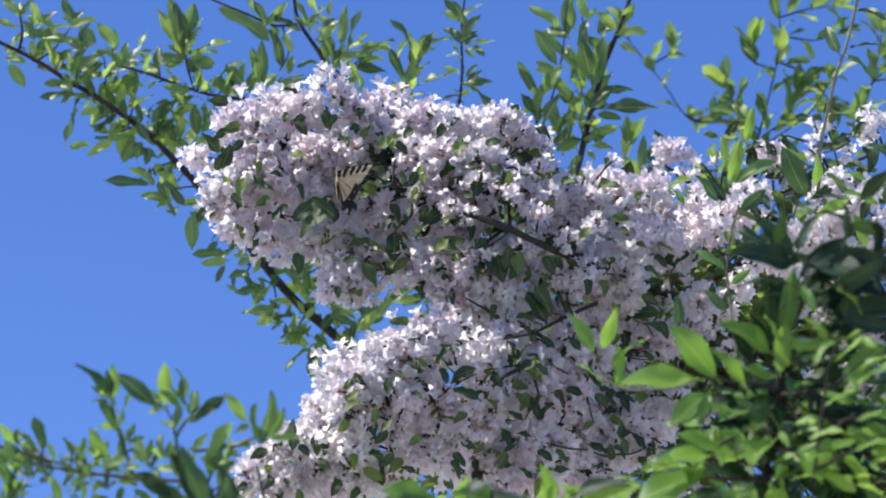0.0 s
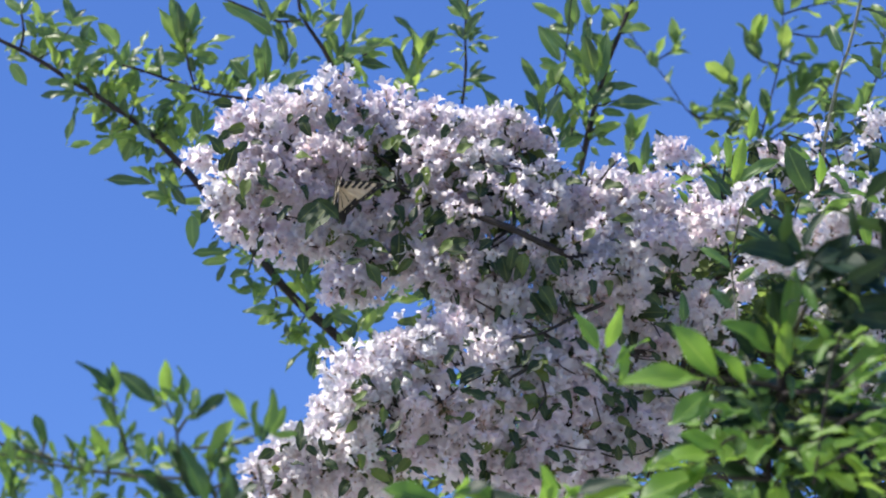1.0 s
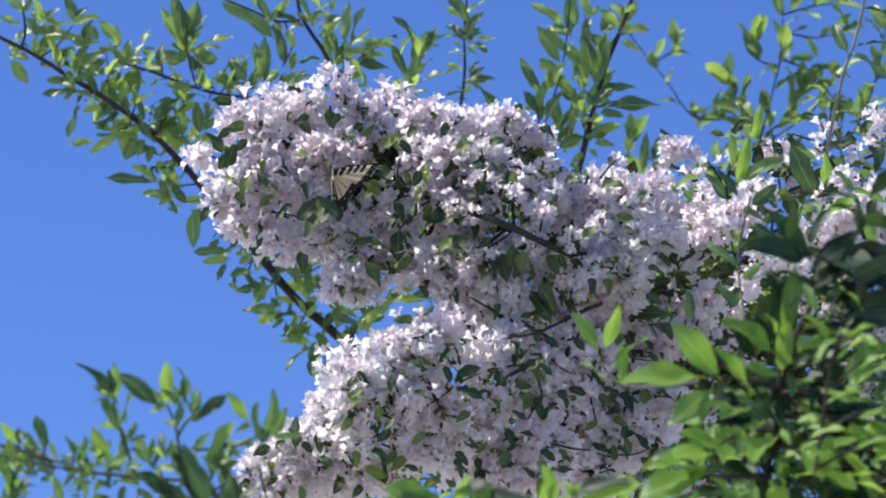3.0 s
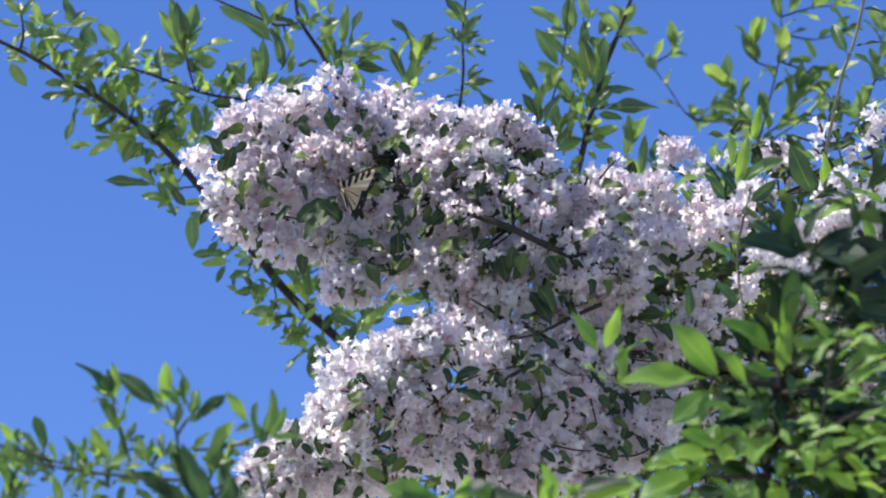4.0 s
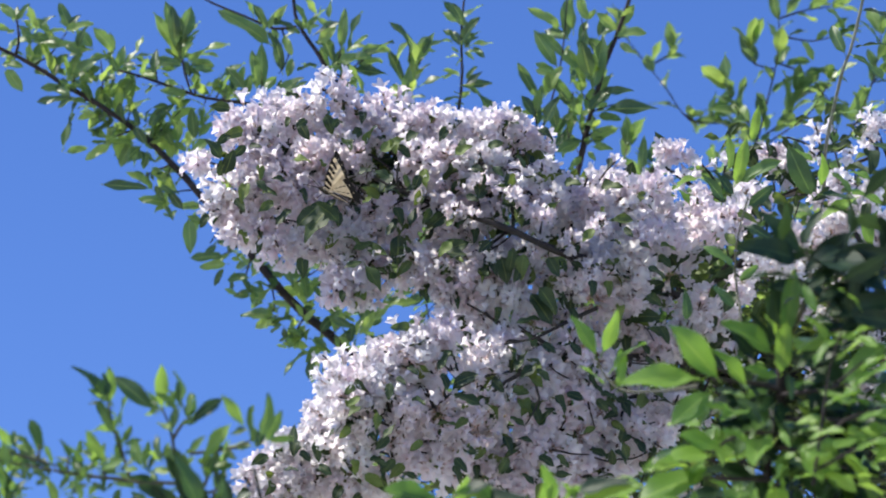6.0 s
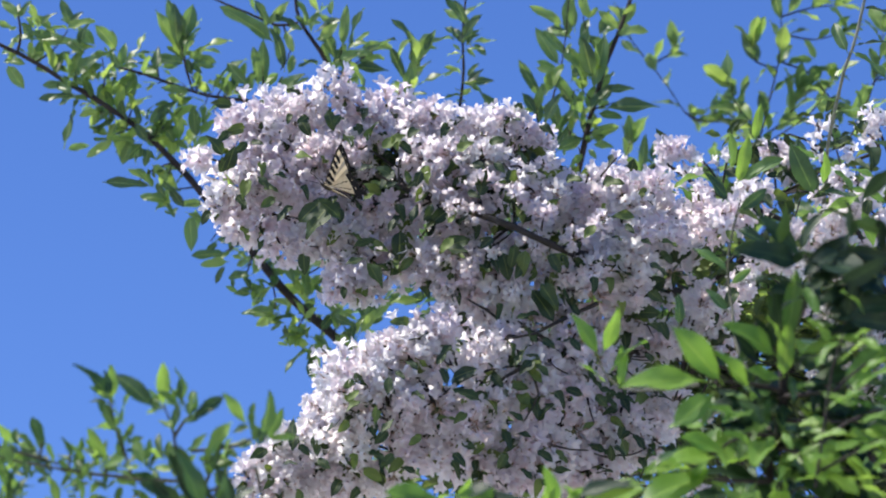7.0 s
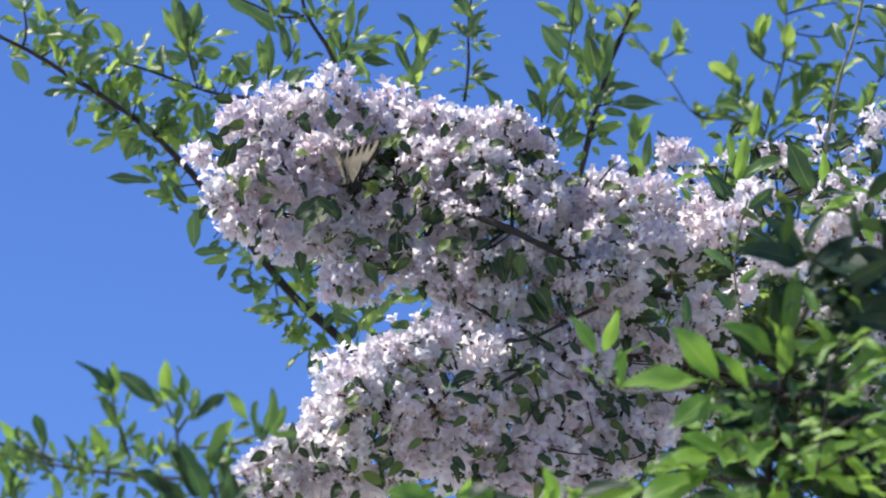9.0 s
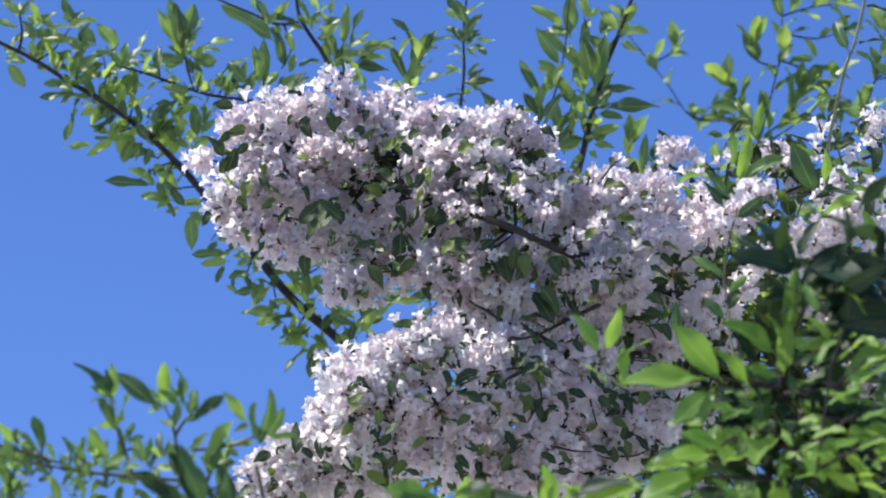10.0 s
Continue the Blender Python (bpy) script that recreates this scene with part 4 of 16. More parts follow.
upper.blade(WIDE_LEAF_MESH, (0.0783, 4.5316, 3.2569), (0.075, 4.5379, 3.2249), (0.3, -0.85, 0.3))
upper.blade(WIDE_LEAF_MESH, (0.0912, 4.5338, 3.2509), (0.0846, 4.5406, 3.2176), (-0.2, -0.85, 0.3))
upper.blade(WIDE_LEAF_MESH, (0.0556, 4.5294, 3.263), (0.0375, 4.5291, 3.2491), (0.2, -0.85, 0.3))
upper.blade(WIDE_LEAF_MESH, (0.0103, 4.5294, 3.263), (-0.009, 4.5304, 3.2455), (0.1, -0.85, 0.3))
upper.blade(WIDE_LEAF_MESH, (0.13, 4.5365, 3.2436), (0.1396, 4.5375, 3.2261), (0.2, -0.85, 0.3))
upper.blade(WIDE_LEAF_MESH, (0.1041, 4.5471, 3.2144), (0.1299, 4.5534, 3.1824), (0.1, -0.85, 0.3))
upper.done()

lower = Branch(shrub, "branch", (0.2686, 4.801, 3.2038), SHRUB_BARK, 3, "lower branch heavy with pale pink flowers")
lower.stem([(0.4874, 5.0482, 3.2264), (0.3391, 4.8413, 3.21), (0.2243, 4.7228, 3.1847), (0.1418, 4.6439, 3.1617), (0.0884, 4.6053, 3.1247), (0.0363, 4.5916, 3.1065), (-0.0091, 4.5885, 3.0919), (-0.0801, 4.5998, 3.0548), (-0.158, 4.6249, 3.0153), (-0.2163, 4.6337, 2.9909)], 0.0058, 0.0015, sides=9)
lower.stem([(0.0949, 4.6051, 3.128), (0.0755, 4.5922, 3.1752), (0.0299, 4.5745, 3.2034)], 0.003, 0.001)
lower.stem([(0.0427, 4.5926, 3.1068), (0.0296, 4.583, 3.063), (0.0426, 4.6001, 3.0279)], 0.002, 0.001)
lower.stem([(0.1418, 4.6439, 3.1617), (0.1476, 4.6386, 3.0945), (0.1144, 4.6354, 3.0389)], 0.003, 0.001)
lower.stem([(0.1479, 4.6302, 3.1467), (0.1142, 4.5815, 3.1578), (0.0879, 4.5569, 3.1699)], 0.002, 0.001)
lower.stem([(0.2243, 4.7228, 3.1847), (0.208, 4.6812, 3.0944), (0.1944, 4.6919, 3.0358)], 0.003, 0.001)
lower.stem([(0.1813, 4.6267, 3.2148), (0.1404, 4.5851, 3.183), (0.1073, 4.5627, 3.1568), (0.0714, 4.546, 3.1443)], 0.0028, 0.001)
lower.stem([(0.141, 4.6196, 3.1466), (0.0974, 4.566, 3.1185), (0.0551, 4.5463, 3.0849), (0.0345, 4.5438, 3.0626)], 0.0030, 0.001)
lower.stem([(0.1006, 4.566, 3.1185), (0.1098, 4.558, 3.082), (0.0936, 4.5584, 3.0518)], 0.0020, 0.0008)
lower.stem([(0.1813, 4.6492, 3.1531), (0.1668, 4.6224, 3.1098), (0.1743, 4.6262, 3.07)], 0.0022, 0.0008)
lower.stem([(-0.0154, 4.5675, 3.0851), (-0.0408, 4.5393, 3.0457), (-0.0535, 4.5417, 3.0098)], 0.0020, 0.0008)
lower.stem([(0.0038, 4.5055, 3.0683), (0.0422, 4.5302, 3.0998), (0.1138, 4.5791, 3.1262)], 0.0016, 0.00096)
lower.stem([(0.1138, 4.5791, 3.1262), (0.0944, 4.5821, 3.117), (0.0847, 4.5777, 3.1292)], 0.001, 0.0006)
lower.stem([(0.0756, 4.5947, 3.1829), (0.1141, 4.5782, 3.1601), (0.1536, 4.6075, 3.1391)], 0.0014, 0.00084)
lower.stem([(0.14, 4.5837, 3.1448), (0.1542, 4.6213, 3.1506), (0.1574, 4.6246, 3.1379)], 0.001, 0.0006)
lower.stem([(-0.0532, 4.5083, 3.0325), (-0.0279, 4.5011, 3.0435), (0.0102, 4.5087, 3.0726)], 0.0014, 0.00084)
lower.stem([(0.0391, 4.5423, 3.0971), (0.0389, 4.5321, 3.0668), (0.0293, 4.5323, 3.0468)], 0.001, 0.0006)
lower.stem([(0.2041, 4.7015, 3.2268), (0.2375, 4.7047, 3.2208), (0.2497, 4.6904, 3.1948)], 0.0012, 0.00072)
lower.stem([(0.1012, 4.5983, 3.1087), (0.0977, 4.5821, 3.117), (0.0847, 4.5799, 3.1231)], 0.001, 0.0006)
lower.stem([(0.1881, 4.6729, 3.1055), (0.2082, 4.6911, 3.0837), (0.2218, 4.7007, 3.0798)], 0.001, 0.0006)
lower.cluster((-0.1358, 4.5501, 3.1349), SIDE, 0, 0.93)
lower.cluster((-0.1142, 4.5134, 3.1131), SIDE, 1, 1.05)
lower.cluster((-0.0916, 4.4927, 3.1249), SIDE, 0, 1.00)
lower.cluster((-0.1301, 4.5191, 3.0962), SIDE, 2, 0.85)
lower.cluster((-0.1039, 4.4901, 3.0852), SIDE, 2, 1.03)
lower.cluster((-0.0785, 4.481, 3.0955), SIDE, 2, 1.03)
lower.cluster((-0.0647, 4.4862, 3.1174), SIDE, 2, 0.91)
lower.cluster((-0.0459, 4.498, 3.1348), SIDE, 2, 1.03)
lower.cluster((-0.0242, 4.4901, 3.1388), SIDE, 2, 0.91)
lower.cluster((-0.0013, 4.4952, 3.1473), SIDE, 2, 0.91)
lower.cluster((-0.0394, 4.4893, 3.109), SIDE, 2, 1.03)
lower.cluster((-0.014, 4.5001, 3.1153), SIDE, 2, 1.03)
lower.cluster((-0.0646, 4.4875, 3.0777), SIDE, 2, 0.85)
lower.cluster((-0.1162, 4.4805, 3.0621), SIDE, 2, 0.85)
lower.cluster((-0.0909, 4.4783, 3.068), SIDE, 2, 0.85)
lower.cluster((-0.14, 4.5638, 3.069), SIDE, 2, 0.85)
lower.cluster((-0.1167, 4.5072, 3.0481), SIDE, 1, 1.05)
lower.cluster((-0.1438, 4.5691, 3.0438), SIDE, 2, 0.85)
lower.cluster((-0.1238, 4.5436, 3.029), SIDE, 2, 1.09)
lower.cluster((-0.1028, 4.5234, 3.0094), SIDE, 2, 0.85)
lower.cluster((-0.091, 4.4938, 3.0372), SIDE, 1, 1.05)
lower.cluster((-0.1633, 4.5788, 3.0455), SIDE, 1, 1.05)
lower.cluster((-0.1819, 4.5933, 3.0514), SIDE, 1, 0.86)
lower.cluster((-0.1893, 4.591, 3.0304), SIDE, 2, 0.85)
lower.cluster((-0.2087, 4.5957, 3.0184), SIDE, 2, 0.85)
lower.cluster((-0.2267, 4.6001, 3.0063), SIDE, 1, 1.14)
lower.cluster((-0.1951, 4.5876, 2.9958), SIDE, 2, 1.03)
lower.cluster((-0.1697, 4.5952, 2.9914), SIDE, 2, 1.03)
lower.cluster((-0.1426, 4.5908, 3.0008), SIDE, 2, 0.85)
lower.cluster((-0.1101, 4.5764, 2.9857), SIDE, 2, 0.85)
lower.cluster((-0.0844, 4.5751, 2.9813), SIDE, 2, 0.85)
lower.cluster((-0.0267, 4.5187, 3.0612), SIDE, 2, 1.15)
lower.cluster((-0.0429, 4.4829, 3.0563), SIDE, 2, 0.85)
lower.cluster((-0.0076, 4.5209, 3.0552), SIDE, 2, 1.03)
lower.cluster((-0.0584, 4.5191, 3.0213), SIDE, 2, 0.85)
lower.cluster((-0.0343, 4.5345, 3.0062), SIDE, 2, 0.85)
lower.cluster((-0.0013, 4.5377, 3.0072), SIDE, 2, 1.09)
lower.cluster((0.0102, 4.5376, 3.0205), SIDE, 2, 0.85)
lower.cluster((-0.2151, 4.6085, 2.9833), SIDE, 2, 0.91)
lower.cluster((-0.171, 4.6377, 2.982), SIDE, 2, 0.91)
lower.cluster((-0.1191, 4.6371, 2.9818), SIDE, 2, 0.91)
lower.cluster((-0.0599, 4.5584, 2.9816), SIDE, 1, 1.14)
lower.cluster((0.0374, 4.559, 3.1352), SIDE, 2, 0.97)
lower.cluster((0.0569, 4.5716, 3.1394), SIDE, 2, 0.85)
lower.cluster((0.0699, 4.5728, 3.1535), SIDE, 1, 1.05)
lower.cluster((0.0307, 4.5329, 3.1129), SIDE, 2, 0.85)
lower.cluster((0.1283, 4.588, 3.1312), SIDE, 2, 1.09)
lower.cluster((0.1487, 4.6219, 3.1288), SIDE, 2, 0.97)
lower.cluster((0.1089, 4.5921, 3.1189), SIDE, 2, 0.85)
lower.cluster((0.0762, 4.5813, 3.0882), SIDE, 2, 1.09)
lower.cluster((0.1024, 4.6038, 3.0819), SIDE, 2, 1.15)
lower.cluster((0.1353, 4.6184, 3.0934), SIDE, 2, 1.15)
lower.cluster((0.0568, 4.5867, 3.0629), SIDE, 2, 1.15)
lower.cluster((0.0892, 4.6044, 3.0481), SIDE, 2, 1.15)
lower.cluster((0.1221, 4.6282, 3.0489), SIDE, 2, 1.15)
lower.cluster((0.1562, 4.6712, 3.076), SIDE, 2, 1.15)
lower.cluster((0.1832, 4.6829, 3.1073), SIDE, 2, 1.15)
lower.cluster((0.1966, 4.6999, 3.0782), SIDE, 2, 1.15)
lower.cluster((0.2166, 4.6966, 3.0979), SIDE, 2, 0.97)
lower.cluster((0.1834, 4.708, 3.0531), SIDE, 2, 1.15)
lower.cluster((0.1494, 4.6793, 3.0374), SIDE, 2, 1.15)
lower.cluster((0.1152, 4.6231, 3.0134), SIDE, 2, 1.15)
lower.cluster((0.0825, 4.6065, 3.0083), SIDE, 2, 0.97)
lower.cluster((0.0567, 4.5939, 3.0246), SIDE, 2, 0.85)
lower.cluster((0.0424, 4.5867, 2.9982), SIDE, 1, 1.05)
lower.cluster((0.2233, 4.7114, 3.0611), SIDE, 2, 0.85)
lower.cluster((0.2642, 4.7204, 3.1055), SIDE, 1, 1.05)
lower.cluster((0.2761, 4.7136, 3.1242), SIDE, 1, 1.05)
lower.cluster((0.1977, 4.7013, 3.1551), SIDE, 2, 0.85)
lower.cluster((0.1754, 4.629, 3.1587), SIDE, 2, 1.09)
lower.cluster((0.1546, 4.587, 3.1651), SIDE, 2, 0.97)
lower.cluster((0.1837, 4.6633, 3.1982), SIDE, 2, 0.97)
lower.cluster((0.2119, 4.7047, 3.2053), SIDE, 2, 0.85)
lower.cluster((0.2318, 4.7184, 3.1607), SIDE, 1, 1.05)
lower.cluster((0.2566, 4.7144, 3.0703), SIDE, 1, 1.05)
lower.cluster((0.0423, 4.5456, 3.078), SIDE, 2, 0.91)
lower.cluster((0.0294, 4.5455, 3.0377), SIDE, 2, 0.91)
lower.cluster((0.2429, 4.7109, 3.1317), SIDE, 2, 0.85)
lower.cluster((0.0756, 4.6004, 3.178), SIDE, 2, 0.85)
lower.cluster((0.0359, 4.5773, 3.0208), SIDE, 2, 0.85)
lower.cluster((0.2446, 4.7256, 3.1927), SIDE, 2, 0.85)
lower.cluster((0.0748, 4.6149, 2.9853), SIDE, 2, 1.03)
lower.cluster((0.1289, 4.7064, 3.0114), SIDE, 2, 1.03)
lower.cluster((0.1821, 4.7211, 3.0158), SIDE, 2, 1.03)
lower.cluster((-0.1243, 4.5757, 3.1129), SIDE, 2, 0.95)
lower.cluster((-0.0961, 4.5587, 3.0985), SIDE, 2, 0.95)
lower.cluster((-0.0716, 4.5485, 3.1108), SIDE, 2, 0.95)
lower.cluster((-0.0574, 4.5696, 3.1359), SIDE, 2, 0.95)
lower.cluster((-0.0464, 4.5823, 3.151), SIDE, 2, 0.95)
lower.cluster((-0.0229, 4.583, 3.1585), SIDE, 2, 0.95)
lower.cluster((-0.03, 4.5532, 3.118), SIDE, 2, 0.95)
lower.cluster((-0.0178, 4.5831, 3.1302), SIDE, 2, 0.95)
lower.cluster((-0.1071, 4.5569, 3.0806), SIDE, 2, 0.95)
lower.cluster((-0.0838, 4.5324, 3.0864), SIDE, 2, 0.95)
lower.cluster((-0.1388, 4.6152, 3.0885), SIDE, 2, 0.95)
lower.cluster((-0.1237, 4.5975, 3.0449), SIDE, 2, 0.95)
lower.cluster((-0.0945, 4.6165, 3.039), SIDE, 2, 0.95)
lower.cluster((-0.1751, 4.6724, 3.0652), SIDE, 2, 0.95)
lower.cluster((-0.1949, 4.676, 3.0535), SIDE, 2, 0.95)
lower.cluster((-0.1639, 4.6801, 3.0256), SIDE, 2, 0.95)
lower.cluster((-0.14, 4.6647, 3.0339), SIDE, 2, 0.95)
lower.cluster((-0.1053, 4.6399, 3.0155), SIDE, 2, 0.95)
lower.cluster((-0.0805, 4.6424, 3.0158), SIDE, 2, 0.95)
lower.cluster((-0.0359, 4.5632, 3.0829), SIDE, 2, 0.95)
lower.cluster((-0.0032, 4.5921, 3.0765), SIDE, 2, 0.95)
lower.cluster((-0.048, 4.5693, 3.0435), SIDE, 2, 0.95)
lower.cluster((-0.0249, 4.6019, 3.0319), SIDE, 2, 0.95)
lower.cluster((-0.0047, 4.5926, 3.0317), SIDE, 2, 0.95)
lower.cluster((0.0083, 4.6163, 3.0514), SIDE, 2, 0.95)
lower.cluster((-0.1591, 4.7224, 3.0202), SIDE, 2, 0.95)
lower.cluster((-0.1154, 4.6813, 3.0099), SIDE, 2, 0.95)
lower.cluster((0.0505, 4.637, 3.1532), SIDE, 2, 0.95)
lower.cluster((0.1318, 4.6664, 3.1495), SIDE, 2, 0.95)
lower.cluster((0.1216, 4.6989, 3.0694), SIDE, 2, 0.95)
lower.cluster((0.1465, 4.7513, 3.1008), SIDE, 2, 0.95)
lower.cluster((0.2025, 4.7523, 3.1185), SIDE, 2, 0.95)
lower.cluster((0.0859, 4.6715, 3.0377), SIDE, 2, 0.95)
lower.cluster((0.2075, 4.7727, 3.0815), SIDE, 2, 0.95)
lower.cluster((0.1905, 4.7519, 3.1632), SIDE, 2, 0.95)
lower.cluster((0.1674, 4.6895, 3.1694), SIDE, 2, 0.95)
lower.cluster((0.2039, 4.7677, 3.2185), SIDE, 2, 0.95)
lower.cluster((0.0353, 4.5988, 3.0517), SIDE, 2, 0.95)
lower.cluster((0.0778, 4.667, 3.1845), SIDE, 2, 0.95)
lower.cluster((0.1287, 4.7848, 3.0408), SIDE, 2, 0.95)
lower.blade(WIDE_LEAF_MESH, (0.1135, 4.5783, 3.0886), (0.0968, 4.5734, 3.0669), (-0.4, -0.8, 0.3))
lower.blade(WIDE_LEAF_MESH, (0.1675, 4.6478, 3.0974), (0.1504, 4.6421, 3.0781), (0.3, -0.9, 0.1))
lower.blade(WIDE_LEAF_MESH, (0.0743, 4.5541, 3.0605), (0.0931, 4.5454, 3.0492), (0, -0.7, 0.6))
lower.blade(WIDE_LEAF_MESH, (0.1407, 4.6374, 3.0667), (0.1569, 4.6316, 3.0475), (0.5, -0.7, 0.3))
lower.blade(WIDE_LEAF_MESH, (0.1939, 4.6593, 3.0874), (0.2101, 4.6516, 3.0733), (-0.4, -0.8, 0.3))
lower.blade(WIDE_LEAF_MESH, (0.1067, 4.586, 3.0235), (0.1256, 4.5774, 3.0123), (0.3, -0.9, 0.1))
lower.blade(WIDE_LEAF_MESH, (0.174, 4.6734, 3.0233), (0.1957, 4.66, 3.025), (0, -0.7, 0.6))
lower.blade(WIDE_LEAF_MESH, (0.0742, 4.5634, 3.0165), (0.0632, 4.5584, 2.9951), (0.5, -0.7, 0.3))
lower.blade(WIDE_LEAF_MESH, (0.0551, 4.5374, 3.1022), (0.0685, 4.5315, 3.0831), (-0.4, -0.8, 0.3))
lower.blade(WIDE_LEAF_MESH, (0.1458, 4.5556, 3.149), (0.1591, 4.5489, 3.1323), (0.3, -0.9, 0.1))
lower.blade(WIDE_LEAF_MESH, (0.2011, 4.6614, 3.1225), (0.1894, 4.6557, 3.1031), (0, -0.7, 0.6))
lower.blade(WIDE_LEAF_MESH, (0.2206, 4.6768, 3.0723), (0.2368, 4.6711, 3.053), (0.5, -0.7, 0.3))
lower.blade(WIDE_LEAF_MESH, (0.1276, 4.651, 3.0165), (0.1438, 4.6433, 3.0026), (-0.4, -0.8, 0.3))
lower.blade(WIDE_LEAF_MESH, (0.2418, 4.6839, 3.1368), (0.258, 4.6763, 3.1225), (0.3, -0.9, 0.1))
lower.blade(WIDE_LEAF_MESH, (0.2022, 4.67, 3.1809), (0.2185, 4.6628, 3.1655), (0, -0.7, 0.6))
lower.blade(WIDE_LEAF_MESH, (0.0871, 4.5725, 2.9992), (0.1031, 4.5647, 2.9855), (0.5, -0.7, 0.3))
lower.blade(WIDE_LEAF_MESH, (0.0127, 4.4758, 3.1165), (-0.0067, 4.4725, 3.0904), (-0.4, -0.8, 0.3))
lower.blade(WIDE_LEAF_MESH, (-0.0527, 4.4474, 3.075), (-0.0409, 4.4389, 3.0633), (0.3, -0.9, 0.1))
lower.blade(WIDE_LEAF_MESH, (-0.0591, 4.4526, 3.0715), (-0.06, 4.4484, 3.0477), (0, -0.7, 0.6))
lower.blade(WIDE_LEAF_MESH, (-0.0727, 4.4523, 3.0371), (-0.0746, 4.4482, 3.0134), (0.5, -0.7, 0.3))
lower.blade(WIDE_LEAF_MESH, (-0.089, 4.4506, 3.0418), (-0.1068, 4.4417, 3.0311), (-0.4, -0.8, 0.3))
lower.blade(WIDE_LEAF_MESH, (0.0101, 4.481, 3.0756), (0.038, 4.4652, 3.0839), (0.3, -0.9, 0.1))
lower.blade(WIDE_LEAF_MESH, (0.0088, 4.484, 3.0646), (0.0442, 4.4752, 3.0538), (0, -0.7, 0.6))
lower.blade(WIDE_LEAF_MESH, (-0.0088, 4.4919, 3.0326), (0.0137, 4.4797, 3.031), (0.5, -0.7, 0.3))
lower.blade(WIDE_LEAF_MESH, (-0.1673, 4.5393, 3.0517), (-0.1712, 4.5382, 3.0196), (-0.4, -0.8, 0.3))
lower.blade(WIDE_LEAF_MESH, (-0.1632, 4.5451, 3.0201), (-0.1499, 4.5365, 3.0084), (0.3, -0.9, 0.1))
lower.blade(WIDE_LEAF_MESH, (-0.1453, 4.5366, 3.0308), (-0.1395, 4.5336, 3.0039), (0, -0.7, 0.6))
lower.blade(WIDE_LEAF_MESH, (-0.1169, 4.5295, 3.0073), (-0.095, 4.5239, 2.9876), (0.5, -0.7, 0.3))
lower.blade(WIDE_LEAF_MESH, (-0.0913, 4.5261, 2.9864), (-0.0674, 4.519, 2.9707), (-0.4, -0.8, 0.3))
lower.blade(WIDE_LEAF_MESH, (-0.0454, 4.5034, 2.9807), (-0.0303, 4.4937, 2.9722), (0.3, -0.9, 0.1))
lower.blade(WIDE_LEAF_MESH, (0.1151, 4.559, 3.1788), (0.0852, 4.5484, 3.1728), (0, -0.7, 0.6))
lower.blade(WIDE_LEAF_MESH, (0.0764, 4.5713, 3.1557), (0.0685, 4.5682, 3.1291), (0.5, -0.7, 0.3))
lower.blade(WIDE_LEAF_MESH, (0.0952, 4.5499, 3.1334), (0.0819, 4.5445, 3.1132), (-0.4, -0.8, 0.3))
lower.blade(WIDE_LEAF_MESH, (-0.0592, 4.4866, 3.019), (-0.0751, 4.4806, 3.0003), (0.3, -0.9, 0.1))
lower.blade(WIDE_LEAF_MESH, (-0.0844, 4.4917, 2.9942), (-0.0628, 4.482, 2.9857), (0, -0.7, 0.6))
lower.blade(WIDE_LEAF_MESH, (-0.053, 4.4977, 2.9961), (-0.0678, 4.4918, 2.9775), (0.5, -0.7, 0.3))
lower.blade(WIDE_LEAF_MESH, (0.0617, 4.554, 3.1145), (0.0452, 4.5482, 3.0953), (-0.4, -0.8, 0.3))
lower.blade(WIDE_LEAF_MESH, (0.0939, 4.5562, 3.1152), (0.1155, 4.5504, 3.096), (0.3, -0.9, 0.1))
lower.blade(WIDE_LEAF_MESH, (0.055, 4.5335, 3.0807), (0.0331, 4.5276, 3.0617), (0, -0.7, 0.6))
lower.blade(WIDE_LEAF_MESH, (0.1599, 4.5999, 3.1366), (0.176, 4.5941, 3.1172), (0.5, -0.7, 0.3))
lower.blade(WIDE_LEAF_MESH, (0.1135, 4.5556, 3.149), (0.1296, 4.548, 3.1348), (-0.4, -0.8, 0.3))
lower.blade(WIDE_LEAF_MESH, (0.1397, 4.5885, 3.0987), (0.1613, 4.5789, 3.0898), (0.3, -0.9, 0.1))
lower.blade(WIDE_LEAF_MESH, (0.1798, 4.6224, 3.1098), (0.2015, 4.6129, 3.1009), (0, -0.7, 0.6))
lower.blade(WIDE_LEAF_MESH, (0.0679, 4.5607, 3.0425), (0.0786, 4.5566, 3.0184), (0.5, -0.7, 0.3))
lower.blade(WIDE_LEAF_MESH, (0.14, 4.6227, 3.0349), (0.1287, 4.6187, 3.0107), (-0.4, -0.8, 0.3))
lower.blade(WIDE_LEAF_MESH, (0.1676, 4.668, 3.0558), (0.1894, 4.6584, 3.047), (0.3, -0.9, 0.1))
lower.blade(WIDE_LEAF_MESH, (0.2076, 4.6636, 3.1163), (0.2183, 4.6598, 3.0917), (0, -0.7, 0.6))
lower.blade(WIDE_LEAF_MESH, (0.0292, 4.5062, 3.0452), (0.013, 4.4985, 3.0314), (0.5, -0.7, 0.3))
lower.blade(WIDE_LEAF_MESH, (0.1003, 4.5634, 3.0905), (0.0783, 4.5501, 3.0919), (-0.4, -0.8, 0.3))
lower.blade(WIDE_LEAF_MESH, (0.0485, 4.5486, 3.0253), (0.0322, 4.5427, 3.0064), (0.3, -0.9, 0.1))
lower.blade(WIDE_LEAF_MESH, (0.2231, 4.6819, 3.22), (0.2451, 4.6725, 3.2108), (0, -0.7, 0.6))
